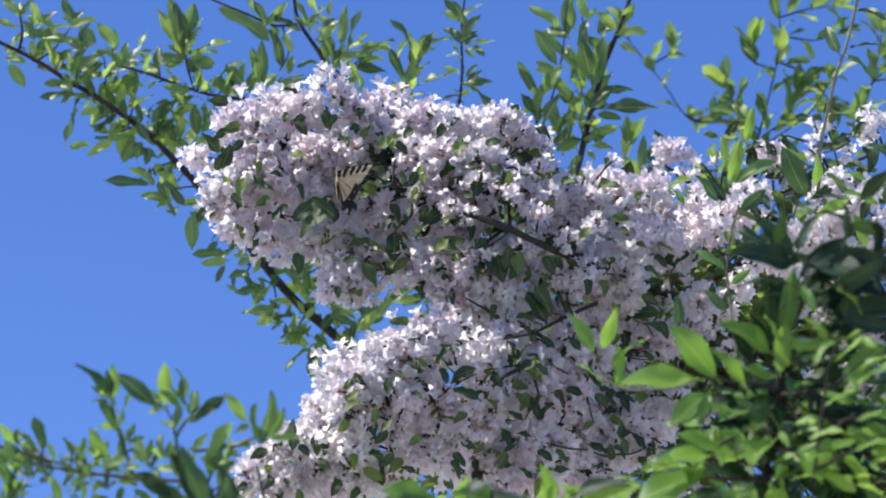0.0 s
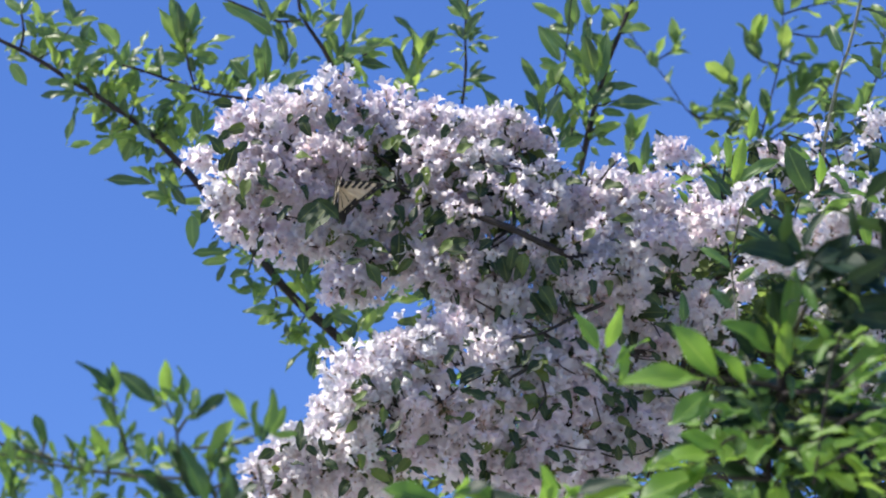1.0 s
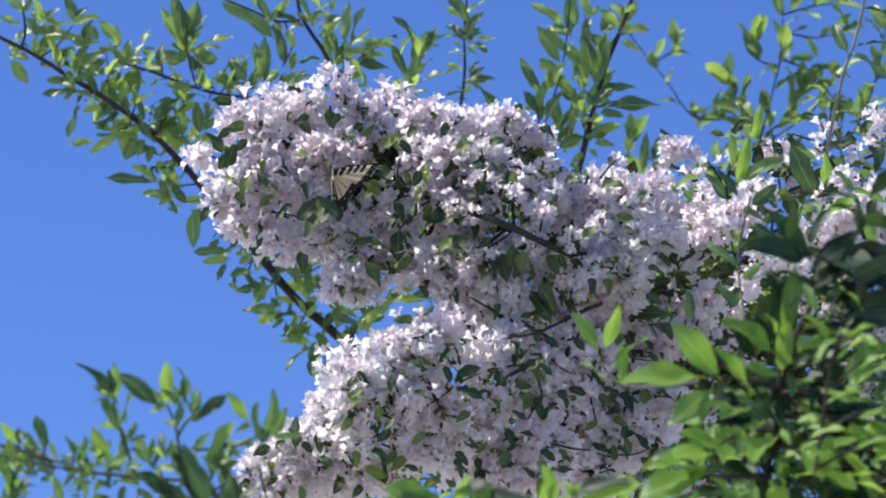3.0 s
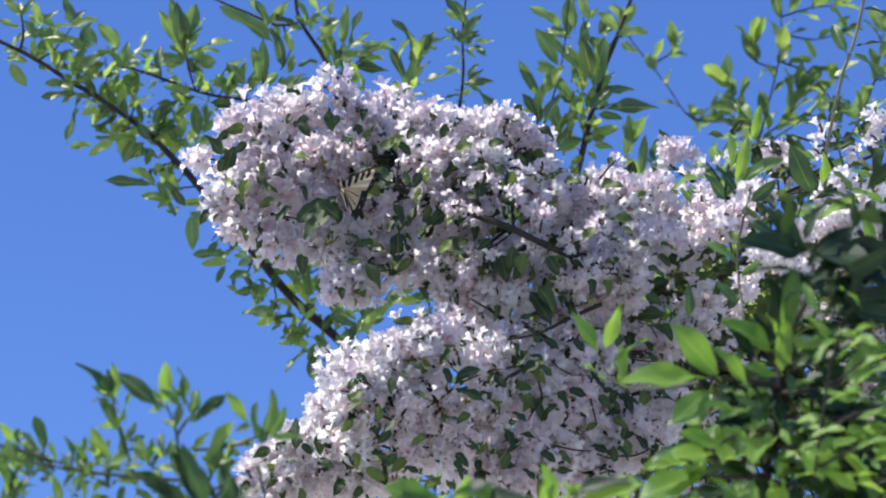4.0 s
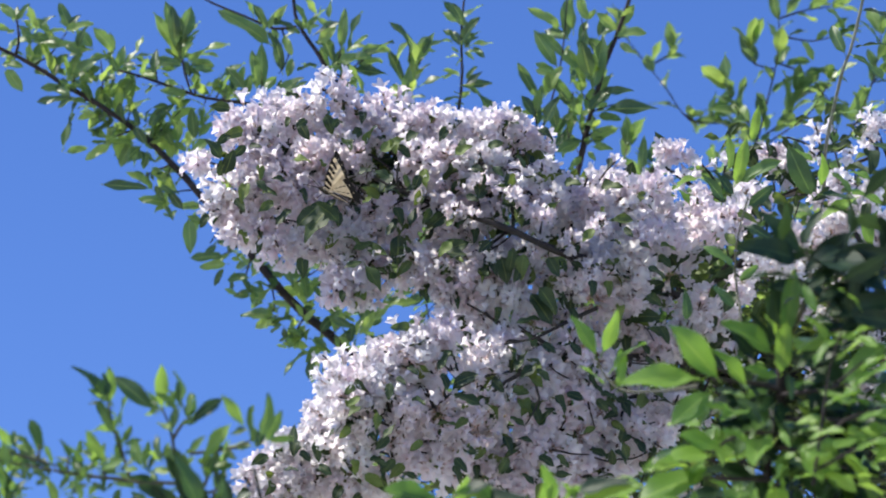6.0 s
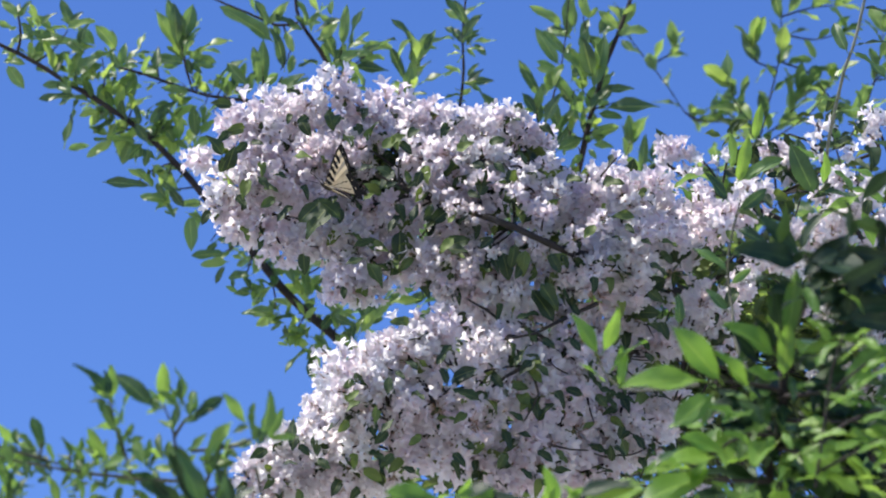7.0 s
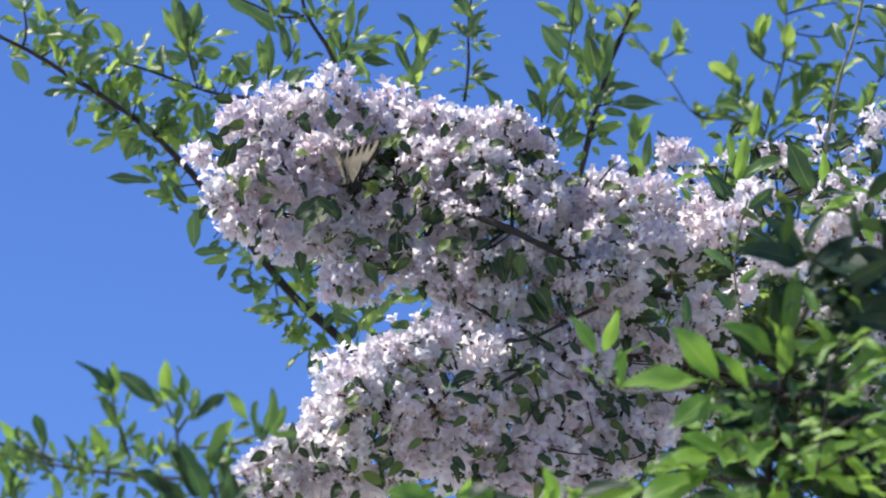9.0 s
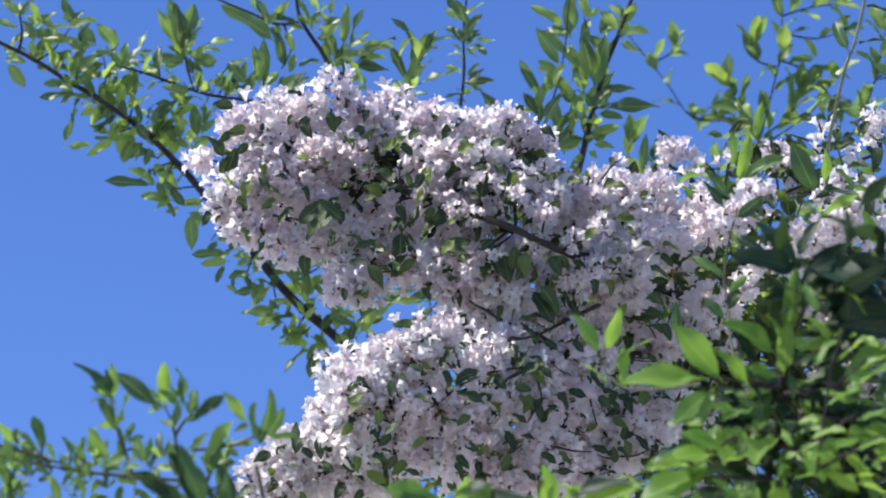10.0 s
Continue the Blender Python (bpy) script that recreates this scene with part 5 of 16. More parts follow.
lower.blade(WIDE_LEAF_MESH, (0.2296, 4.6879, 3.194), (0.2459, 4.6804, 3.1795), (0.5, -0.7, 0.3))
lower.blade(WIDE_LEAF_MESH, (0.2165, 4.6819, 3.22), (0.2554, 4.6683, 3.2224), (-0.4, -0.8, 0.3))
lower.blade(WIDE_LEAF_MESH, (0.2622, 4.6749, 3.1965), (0.2447, 4.6601, 3.2022), (0.3, -0.9, 0.1))
lower.blade(WIDE_LEAF_MESH, (0.255, 4.66, 3.2054), (0.2656, 4.6563, 3.1804), (0, -0.7, 0.6))
lower.blade(WIDE_LEAF_MESH, (-0.0214, 4.4859, 3.0122), (-0.0374, 4.4781, 2.9986), (0.5, -0.7, 0.3))
lower.blade(WIDE_LEAF_MESH, (-0.0903, 4.4467, 3.0524), (-0.1049, 4.4386, 3.0397), (-0.4, -0.8, 0.3))
lower.blade(WIDE_LEAF_MESH, (-0.1424, 4.5359, 3.0013), (-0.1259, 4.5281, 2.9877), (0.3, -0.9, 0.1))
lower.blade(WIDE_LEAF_MESH, (-0.181, 4.5493, 2.9988), (-0.1643, 4.5369, 2.9978), (0, -0.7, 0.6))
lower.blade(WIDE_LEAF_MESH, (0.2024, 4.6802, 3.1634), (0.2187, 4.6707, 3.1543), (0.5, -0.7, 0.3))
lower.blade(WIDE_LEAF_MESH, (0.0814, 4.579, 3.1092), (0.0648, 4.5657, 3.1106), (-0.4, -0.8, 0.3))
lower.blade(WIDE_LEAF_MESH, (0.0228, 4.4938, 3.0878), (0.012, 4.4879, 3.0688), (0.3, -0.9, 0.1))
lower.blade(WIDE_LEAF_MESH, (-0.0025, 4.4727, 3.0874), (0.0082, 4.4668, 3.0685), (0, -0.7, 0.6))
lower.blade(WIDE_LEAF_MESH, (0.0944, 4.5638, 3.1654), (0.1106, 4.5581, 3.1461), (0.5, -0.7, 0.3))
lower.blade(WIDE_LEAF_MESH, (-0.0527, 4.4613, 3.0242), (-0.0685, 4.4553, 3.0055), (-0.4, -0.8, 0.3))
lower.blade(WIDE_LEAF_MESH, (0.0101, 4.5081, 2.9993), (0.0262, 4.5021, 2.9807), (0.3, -0.9, 0.1))
lower.blade(WIDE_LEAF_MESH, (-0.0403, 4.4591, 3.0896), (-0.0269, 4.4496, 3.0807), (0, -0.7, 0.6))
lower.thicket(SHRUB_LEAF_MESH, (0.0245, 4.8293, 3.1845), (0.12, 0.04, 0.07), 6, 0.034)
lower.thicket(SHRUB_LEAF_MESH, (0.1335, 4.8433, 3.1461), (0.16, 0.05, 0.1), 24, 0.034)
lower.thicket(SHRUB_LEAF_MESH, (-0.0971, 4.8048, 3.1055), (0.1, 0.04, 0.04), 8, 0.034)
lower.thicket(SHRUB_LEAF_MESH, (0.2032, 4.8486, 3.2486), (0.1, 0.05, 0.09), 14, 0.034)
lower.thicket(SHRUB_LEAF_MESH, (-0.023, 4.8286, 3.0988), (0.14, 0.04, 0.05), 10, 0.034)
lower.cluster((0.0108, 4.7412, 3.2512), SIDE, 2, 1.0)
lower.cluster((0.0377, 4.7446, 3.2417), SIDE, 2, 1.0)
lower.cluster((0.004, 4.7493, 3.229), SIDE, 2, 1.0)
lower.cluster((0.0983, 4.7446, 3.2417), SIDE, 2, 1.0)
lower.cluster((0.1319, 4.7446, 3.2417), SIDE, 2, 1.0)
lower.cluster((0.2261, 4.7446, 3.2417), SIDE, 2, 1.0)
lower.cluster((0.0511, 4.7539, 3.2164), SIDE, 2, 1.0)
lower.cluster((0.2665, 4.7539, 3.2164), SIDE, 2, 1.0)
lower.cluster((0.1454, 4.7562, 3.2101), SIDE, 2, 1.0)
lower.cluster((0.2329, 4.7608, 3.1974), SIDE, 2, 1.0)
lower.blade(SHRUB_LEAF_MESH, (0.2052, 4.6343, 3.1315), (0.1951, 4.6312, 3.1167), (0.27, -0.8, 0.4))
lower.blade(WIDE_LEAF_MESH, (0.2193, 4.6685, 3.0739), (0.2068, 4.6639, 3.0633), (-0.01, -0.8, 0.4))
lower.blade(WIDE_LEAF_MESH, (0.1053, 4.5459, 3.1152), (0.123, 4.5427, 3.1007), (0.24, -0.8, 0.4))
lower.blade(WIDE_LEAF_MESH, (0.2058, 4.6487, 3.0933), (0.1857, 4.6424, 3.0873), (0.24, -0.8, 0.4))
lower.blade(WIDE_LEAF_MESH, (0.1522, 4.5759, 3.154), (0.1315, 4.5678, 3.1529), (0.25, -0.8, 0.4))
lower.blade(SHRUB_LEAF_MESH, (0.1032, 4.5755, 3.0339), (0.088, 4.5636, 3.0431), (-0.02, -0.8, 0.4))
lower.blade(SHRUB_LEAF_MESH, (0.1984, 4.6379, 3.104), (0.2216, 4.6294, 3.1041), (0.05, -0.8, 0.4))
lower.blade(WIDE_LEAF_MESH, (0.1085, 4.5462, 3.1194), (0.0865, 4.5429, 3.1051), (0.14, -0.8, 0.4))
lower.blade(WIDE_LEAF_MESH, (0.1727, 4.6094, 3.1156), (0.1849, 4.6041, 3.1069), (0.09, -0.8, 0.4))
lower.blade(WIDE_LEAF_MESH, (0.2212, 4.6893, 3.0217), (0.1988, 4.6862, 3.0068), (-0.18, -0.8, 0.4))
lower.blade(WIDE_LEAF_MESH, (0.2002, 4.6201, 3.1577), (0.2003, 4.605, 3.1756), (0.32, -0.8, 0.4))
lower.blade(WIDE_LEAF_MESH, (0.1962, 4.662, 3.032), (0.1943, 4.6472, 3.0493), (-0.01, -0.8, 0.4))
lower.blade(WIDE_LEAF_MESH, (0.1127, 4.5484, 3.1247), (0.1, 4.5474, 3.1041), (-0.09, -0.8, 0.4))
lower.blade(WIDE_LEAF_MESH, (0.1006, 4.5588, 3.0799), (0.1097, 4.5577, 3.0596), (0.33, -0.8, 0.4))
lower.blade(SHRUB_LEAF_MESH, (0.1856, 4.6264, 3.1025), (0.2024, 4.6235, 3.087), (0.15, -0.8, 0.4))
lower.blade(WIDE_LEAF_MESH, (0.2386, 4.6626, 3.1395), (0.2519, 4.6584, 3.1276), (0.24, -0.8, 0.4))
lower.blade(WIDE_LEAF_MESH, (0.1108, 4.595, 2.9914), (0.1267, 4.5902, 2.9812), (-0.22, -0.8, 0.4))
lower.blade(SHRUB_LEAF_MESH, (0.1087, 4.5708, 3.0524), (0.1201, 4.5559, 3.0698), (-0.07, -0.8, 0.4))
lower.blade(WIDE_LEAF_MESH, (0.1319, 4.5862, 3.0721), (0.1185, 4.5754, 3.0782), (-0.18, -0.8, 0.4))
lower.blade(WIDE_LEAF_MESH, (0.1845, 4.6597, 3.0081), (0.1893, 4.6562, 2.9942), (-0.16, -0.8, 0.4))
lower.blade(WIDE_LEAF_MESH, (0.1774, 4.6298, 3.0716), (0.1613, 4.6246, 3.0626), (0.12, -0.8, 0.4))
lower.blade(SHRUB_LEAF_MESH, (0.1965, 4.6559, 3.0499), (0.2141, 4.6507, 3.0406), (0.37, -0.8, 0.4))
lower.blade(WIDE_LEAF_MESH, (0.1441, 4.6182, 3.0164), (0.1286, 4.6038, 3.0325), (0.31, -0.8, 0.4))
lower.blade(SHRUB_LEAF_MESH, (0.1859, 4.6509, 3.0359), (0.1925, 4.6395, 3.0439), (-0.27, -0.8, 0.4))
lower.blade(WIDE_LEAF_MESH, (0.1128, 4.5503, 3.1198), (0.102, 4.5395, 3.1261), (0.19, -0.8, 0.4))
lower.blade(SHRUB_LEAF_MESH, (0.2145, 4.6755, 3.0424), (0.2083, 4.6595, 3.063), (0.1, -0.8, 0.4))
lower.blade(WIDE_LEAF_MESH, (0.2359, 4.6517, 3.1626), (0.2467, 4.647, 3.1522), (-0.14, -0.8, 0.4))
lower.blade(WIDE_LEAF_MESH, (0.1239, 4.603, 3.0045), (0.1463, 4.5947, 3.0038), (-0.08, -0.8, 0.4))
lower.blade(WIDE_LEAF_MESH, (0.1757, 4.6173, 3.1017), (0.1908, 4.6145, 3.0861), (-0.29, -0.8, 0.4))
lower.blade(WIDE_LEAF_MESH, (0.1006, 4.5582, 3.0814), (0.0882, 4.557, 3.0614), (0.21, -0.8, 0.4))
lower.blade(WIDE_LEAF_MESH, (0.2009, 4.634, 3.1215), (0.2149, 4.6308, 3.1069), (0.2, -0.8, 0.4))
lower.blade(SHRUB_LEAF_MESH, (0.127, 4.5738, 3.0932), (0.1423, 4.5727, 3.0728), (0.16, -0.8, 0.4))
lower.blade(WIDE_LEAF_MESH, (0.2106, 4.6587, 3.0786), (0.2053, 4.6568, 3.0604), (0.02, -0.8, 0.4))
lower.blade(WIDE_LEAF_MESH, (0.107, 4.5609, 3.0752), (0.1084, 4.5605, 3.0527), (-0.28, -0.8, 0.4))
lower.stem([(0.217, 4.6708, 3.0899), (0.2324, 4.6815, 3.0897), (0.2483, 4.6999, 3.0976)], 0.0012, 0.0008)
lower.stem([(0.2027, 4.6737, 3.0451), (0.2202, 4.6828, 3.0494), (0.2383, 4.6996, 3.0616)], 0.0012, 0.0008)
lower.stem([(0.1213, 4.5665, 3.1265), (0.1331, 4.5797, 3.1194), (0.1453, 4.6007, 3.1202)], 0.0012, 0.0008)
lower.stem([(0.1989, 4.6293, 3.157), (0.2211, 4.6416, 3.1526), (0.244, 4.6615, 3.1563)], 0.0012, 0.0008)
lower.stem([(0.2055, 4.6377, 3.1511), (0.2158, 4.652, 3.1411), (0.2265, 4.674, 3.1392)], 0.0012, 0.0008)
lower.stem([(0.198, 4.6282, 3.158), (0.2206, 4.64, 3.155), (0.2438, 4.6594, 3.16)], 0.0012, 0.0008)
lower.stem([(0.1745, 4.6489, 3.0399), (0.188, 4.6599, 3.0391), (0.2021, 4.6786, 3.0461)], 0.0012, 0.0008)
lower.stem([(0.1247, 4.6028, 3.0358), (0.1461, 4.6144, 3.0333), (0.1678, 4.6337, 3.0387)], 0.0012, 0.0008)
lower.stem([(0.2138, 4.6734, 3.0744), (0.2322, 4.686, 3.0692), (0.2512, 4.7063, 3.0719)], 0.0012, 0.0008)
lower.done()

side = Branch(shrub, "branch", (0.5514, 5.0239, 3.2932), SHRUB_BARK, 4, "far branch with scattered pale pink flowers")
side.stem([(0.5135, 5.14, 3.1205), (0.582, 5.0501, 3.2795), (0.5372, 4.9898, 3.3867), (0.436, 4.9517, 3.4331), (0.3491, 4.9115, 3.4558), (0.2787, 4.897, 3.4955)], 0.008, 0.0018, sides=8)
side.stem([(0.5372, 4.9898, 3.3867), (0.5087, 4.9583, 3.4735), (0.4732, 4.9364, 3.5336), (0.4377, 4.9315, 3.5469)], 0.004, 0.001)
side.stem([(0.5585, 5.0093, 3.3333), (0.5798, 4.9655, 3.4534), (0.5585, 4.9364, 3.5336), (0.5407, 4.9194, 3.5803)], 0.004, 0.001)
side.stem([(0.275, 4.8674, 3.3723), (0.3109, 4.8826, 3.389), (0.3597, 4.873, 3.4152), (0.4451, 4.8786, 3.4583), (0.5462, 4.8922, 3.5087)], 0.0014, 0.0022)
side.stem([(0.436, 4.9517, 3.4331), (0.3597, 4.8957, 3.353), (0.3109, 4.9076, 3.3202)], 0.003, 0.001)
side.stem([(0.4874, 5.0482, 3.2264), (0.527, 4.9482, 3.2088), (0.5479, 4.9338, 3.2481)], 0.003, 0.001)
side.stem([(0.4874, 5.0482, 3.2264), (0.3737, 4.9529, 3.1957), (0.2844, 4.8647, 3.1458)], 0.003, 0.001)
side.cluster((0.282, 4.85, 3.496), SIDE, 1, 1.05)
side.cluster((0.2987, 4.8512, 3.4927), SIDE, 1, 1.05)
side.cluster((0.3194, 4.8099, 3.4647), SIDE, 0, 1.00)
side.cluster((0.3592, 4.857, 3.4964), SIDE, 0, 0.85)
side.cluster((0.4138, 4.8595, 3.4922), SIDE, 2, 0.85)
side.cluster((0.4244, 4.8568, 3.4784), SIDE, 2, 0.85)
side.cluster((0.4054, 4.856, 3.5021), SIDE, 1, 0.85)
side.cluster((0.4672, 4.8644, 3.5355), SIDE, 0, 1.00)
side.cluster((0.4701, 4.8576, 3.5102), SIDE, 0, 0.85)
side.cluster((0.54, 4.8732, 3.5465), SIDE, 2, 0.85)
side.cluster((0.5297, 4.8627, 3.5197), SIDE, 0, 0.86)
side.cluster((0.5083, 4.8659, 3.5022), SIDE, 0, 1.00)
side.cluster((0.4576, 4.8475, 3.495), SIDE, 0, 0.85)
side.cluster((0.4836, 4.7733, 3.4241), SIDE, 2, 0.85)
side.cluster((0.4699, 4.778, 3.4112), SIDE, 1, 1.05)
side.cluster((0.488, 4.7482, 3.3781), SIDE, 2, 0.85)
side.cluster((0.4744, 4.7515, 3.3692), SIDE, 1, 1.05)
side.cluster((0.5179, 4.7412, 3.3973), SIDE, 1, 1.05)
side.cluster((0.522, 4.7505, 3.3717), SIDE, 1, 1.05)
side.cluster((0.5247, 4.7575, 3.3526), SIDE, 1, 1.05)
side.cluster((0.2522, 4.809, 3.4156), SIDE, 2, 0.97)
side.cluster((0.2329, 4.8161, 3.3962), SIDE, 2, 0.97)
side.cluster((0.2674, 4.8138, 3.4027), SIDE, 1, 1.05)
side.cluster((0.3119, 4.7705, 3.4084), SIDE, 1, 0.95)
side.cluster((0.3174, 4.6983, 3.3594), SIDE, 2, 0.97)
side.cluster((0.3385, 4.6756, 3.3438), SIDE, 2, 0.97)
side.cluster((0.3011, 4.7213, 3.3536), SIDE, 1, 1.05)
side.cluster((0.3298, 4.652, 3.3208), SIDE, 1, 1.05)
side.cluster((0.3661, 4.7626, 3.4127), SIDE, 1, 0.95)
side.cluster((0.3792, 4.74, 3.3968), SIDE, 1, 1.14)
side.cluster((0.3556, 4.7048, 3.3619), SIDE, 1, 1.14)
side.cluster((0.2693, 4.7385, 3.3384), SIDE, 2, 0.85)
side.cluster((0.2439, 4.7734, 3.3439), SIDE, 1, 1.05)
side.cluster((0.2928, 4.6862, 3.3049), SIDE, 1, 1.05)
side.cluster((0.3062, 4.6839, 3.3112), SIDE, 1, 1.05)
side.cluster((0.4248, 4.735, 3.3443), SIDE, 1, 1.05)
side.cluster((0.4438, 4.7209, 3.3391), SIDE, 2, 0.85)
side.cluster((0.446, 4.8267, 3.3487), SIDE, 1, 1.05)
side.cluster((0.4703, 4.7575, 3.3526), SIDE, 1, 1.05)
side.cluster((0.4039, 4.6584, 3.2877), SIDE, 1, 1.05)
side.cluster((0.4186, 4.6789, 3.281), SIDE, 1, 0.85)
side.cluster((0.3689, 4.6368, 3.2799), SIDE, 1, 1.05)
side.cluster((0.3839, 4.6607, 3.2815), SIDE, 1, 0.85)
side.cluster((0.3073, 4.6831, 3.2401), SIDE, 2, 0.97)
side.cluster((0.3209, 4.7328, 3.2362), SIDE, 2, 0.85)
side.cluster((0.3303, 4.742, 3.2109), SIDE, 0, 1.00)
side.cluster((0.3415, 4.6391, 3.2317), SIDE, 1, 1.05)
side.cluster((0.3547, 4.6345, 3.244), SIDE, 1, 0.85)
side.cluster((0.341, 4.7305, 3.2425), SIDE, 1, 0.85)
side.cluster((0.4926, 4.9009, 3.3533), SIDE, 0, 0.86)
side.cluster((0.2618, 4.796, 3.1367), SIDE, 1, 0.86)
side.cluster((0.2673, 4.7793, 3.1144), SIDE, 1, 0.85)
side.cluster((0.3045, 4.7896, 3.1318), SIDE, 1, 0.85)
side.cluster((0.5331, 4.923, 3.2138), SIDE, 2, 0.97)
side.cluster((0.5313, 4.922, 3.2427), SIDE, 1, 1.14)
side.cluster((0.5049, 4.9212, 3.2059), SIDE, 1, 0.85)
side.cluster((0.5382, 4.9893, 3.1766), SIDE, 1, 1.05)
side.cluster((0.4504, 4.8468, 3.2104), SIDE, 0, 0.86)
side.cluster((0.4815, 4.8828, 3.2296), SIDE, 1, 0.86)
side.cluster((0.301, 4.874, 3.0616), SIDE, 1, 0.86)
side.cluster((0.5266, 4.9078, 3.2673), SIDE, 1, 0.86)
side.cluster((0.3037, 4.7891, 3.2269), SIDE, 1, 1.05)
side.cluster((0.2626, 4.8618, 3.4744), SIDE, 0, 1.00)
side.cluster((0.2984, 4.8101, 3.4507), SIDE, 0, 1.00)
side.cluster((0.2746, 4.7492, 3.3005), SIDE, 1, 1.05)
side.cluster((0.2628, 4.7908, 3.2865), SIDE, 1, 0.86)
side.cluster((0.2893, 4.7901, 3.2502), SIDE, 1, 1.14)
side.cluster((0.2497, 4.7889, 3.3219), SIDE, 1, 1.14)
side.cluster((0.3499, 4.7942, 3.2158), SIDE, 1, 0.85)
side.cluster((0.4687, 4.888, 3.2913), SIDE, 1, 0.86)
side.cluster((0.4353, 4.8209, 3.2826), SIDE, 1, 0.85)
side.cluster((0.4199, 4.9362, 3.5154), SIDE, 2, 0.9)
side.cluster((0.5007, 4.8268, 3.3959), SIDE, 2, 0.9)
side.cluster((0.2698, 4.8878, 3.4331), SIDE, 2, 0.9)
side.cluster((0.2516, 4.8919, 3.4218), SIDE, 2, 0.9)
side.cluster((0.33, 4.7767, 3.3779), SIDE, 2, 0.9)
side.cluster((0.3013, 4.7591, 3.2655), SIDE, 2, 0.9)
side.blade(SHRUB_LEAF_MESH, (0.2981, 4.7992, 3.3257), (0.319, 4.7898, 3.3049), (0.35, -0.9, 0.0))
side.blade(SHRUB_LEAF_MESH, (0.2708, 4.7945, 3.3385), (0.2481, 4.7832, 3.3228), (0.35, -0.9, 0.0))
side.blade(SHRUB_LEAF_MESH, (0.2844, 4.8016, 3.3192), (0.2781, 4.7939, 3.2934), (0.35, -0.93, 0.0))
side.blade(SHRUB_LEAF_MESH, (0.3806, 4.8528, 3.4709), (0.3666, 4.8249, 3.4305), (0.35, -0.93, 0.0))
side.blade(SHRUB_LEAF_MESH, (0.3597, 4.8528, 3.4709), (0.3764, 4.8432, 3.4971), (0.35, -0.9, 0.0))
side.blade(SHRUB_LEAF_MESH, (0.3179, 4.8671, 3.4316), (0.332, 4.8344, 3.4045), (0.35, -0.9, 0.0))
side.blade(SHRUB_LEAF_MESH, (0.2621, 4.8695, 3.425), (0.2656, 4.8377, 3.3954), (0.35, -0.93, 0.0))
side.blade(SHRUB_LEAF_MESH, (0.4294, 4.8432, 3.4971), (0.4483, 4.8136, 3.4617), (0.35, -0.9, 0.0))
side.blade(SHRUB_LEAF_MESH, (0.4155, 4.848, 3.484), (0.4043, 4.8404, 3.5049), (0.35, -0.9, 0.0))
side.blade(SHRUB_LEAF_MESH, (0.527, 4.8432, 3.4971), (0.534, 4.8136, 3.4617), (0.35, -0.9, 0.0))
side.blade(SHRUB_LEAF_MESH, (0.4852, 4.8719, 3.4185), (0.5147, 4.8325, 3.4097), (0.35, -0.9, 0.0))
side.blade(SHRUB_LEAF_MESH, (0.4852, 4.8766, 3.4054), (0.4593, 4.8353, 3.4019), (0.35, -0.9, 0.0))
side.blade(SHRUB_LEAF_MESH, (0.2708, 4.8132, 3.2871), (0.2481, 4.8, 3.2767), (0.35, -0.9, 0.0))
side.blade(SHRUB_LEAF_MESH, (0.3049, 4.8016, 3.3192), (0.3312, 4.7828, 3.3241), (0.35, -0.9, 0.0))
side.blade(SHRUB_LEAF_MESH, (0.2571, 4.8062, 3.3064), (0.2508, 4.8005, 3.2754), (0.35, -0.93, 0.0))
side.blade(SHRUB_LEAF_MESH, (0.3186, 4.7899, 3.3514), (0.3449, 4.773, 3.351), (0.35, -0.9, 0.0))
side.blade(SHRUB_LEAF_MESH, (0.4991, 4.8528, 3.4709), (0.523, 4.8117, 3.4669), (0.35, -0.9, 0.0))
side.blade(SHRUB_LEAF_MESH, (0.346, 4.8016, 3.3192), (0.3667, 4.7939, 3.2934), (0.35, -0.9, 0.0))
side.blade(SHRUB_LEAF_MESH, (0.2981, 4.8203, 3.2678), (0.3135, 4.8107, 3.2472), (0.35, -0.9, 0.0))
side.blade(SHRUB_LEAF_MESH, (0.3701, 4.8392, 3.3621), (0.3946, 4.7997, 3.3535), (0.35, -0.9, 0.0))
side.blade(SHRUB_LEAF_MESH, (0.4323, 4.8185, 3.448), (0.4481, 4.8015, 3.448), (-0.4, -0.8, 0.3))
side.blade(SHRUB_LEAF_MESH, (0.3832, 4.8164, 3.4539), (0.3843, 4.7937, 3.4694), (0.3, -0.9, 0.1))
side.blade(SHRUB_LEAF_MESH, (0.4268, 4.8076, 3.4779), (0.4205, 4.7846, 3.4944), (0, -0.5, 0.8))
side.blade(SHRUB_LEAF_MESH, (0.3438, 4.8157, 3.4558), (0.3676, 4.8042, 3.4407), (-0.7, -0.5, 0.4))
side.blade(SHRUB_LEAF_MESH, (0.404, 4.8102, 3.4708), (0.4022, 4.7865, 3.4893), (0.6, -0.7, 0.3))
side.blade(SHRUB_LEAF_MESH, (0.4074, 4.8188, 3.4474), (0.4178, 4.7995, 3.4536), (-0.4, -0.8, 0.3))
side.blade(SHRUB_LEAF_MESH, (0.4351, 4.8311, 3.4136), (0.436, 4.8097, 3.4256), (0.3, -0.9, 0.1))
side.blade(SHRUB_LEAF_MESH, (0.368, 4.8036, 3.489), (0.3426, 4.7872, 3.4873), (0, -0.5, 0.8))
side.blade(SHRUB_LEAF_MESH, (0.4981, 4.8313, 3.4129), (0.5219, 4.8178, 3.4032), (-0.7, -0.5, 0.4))
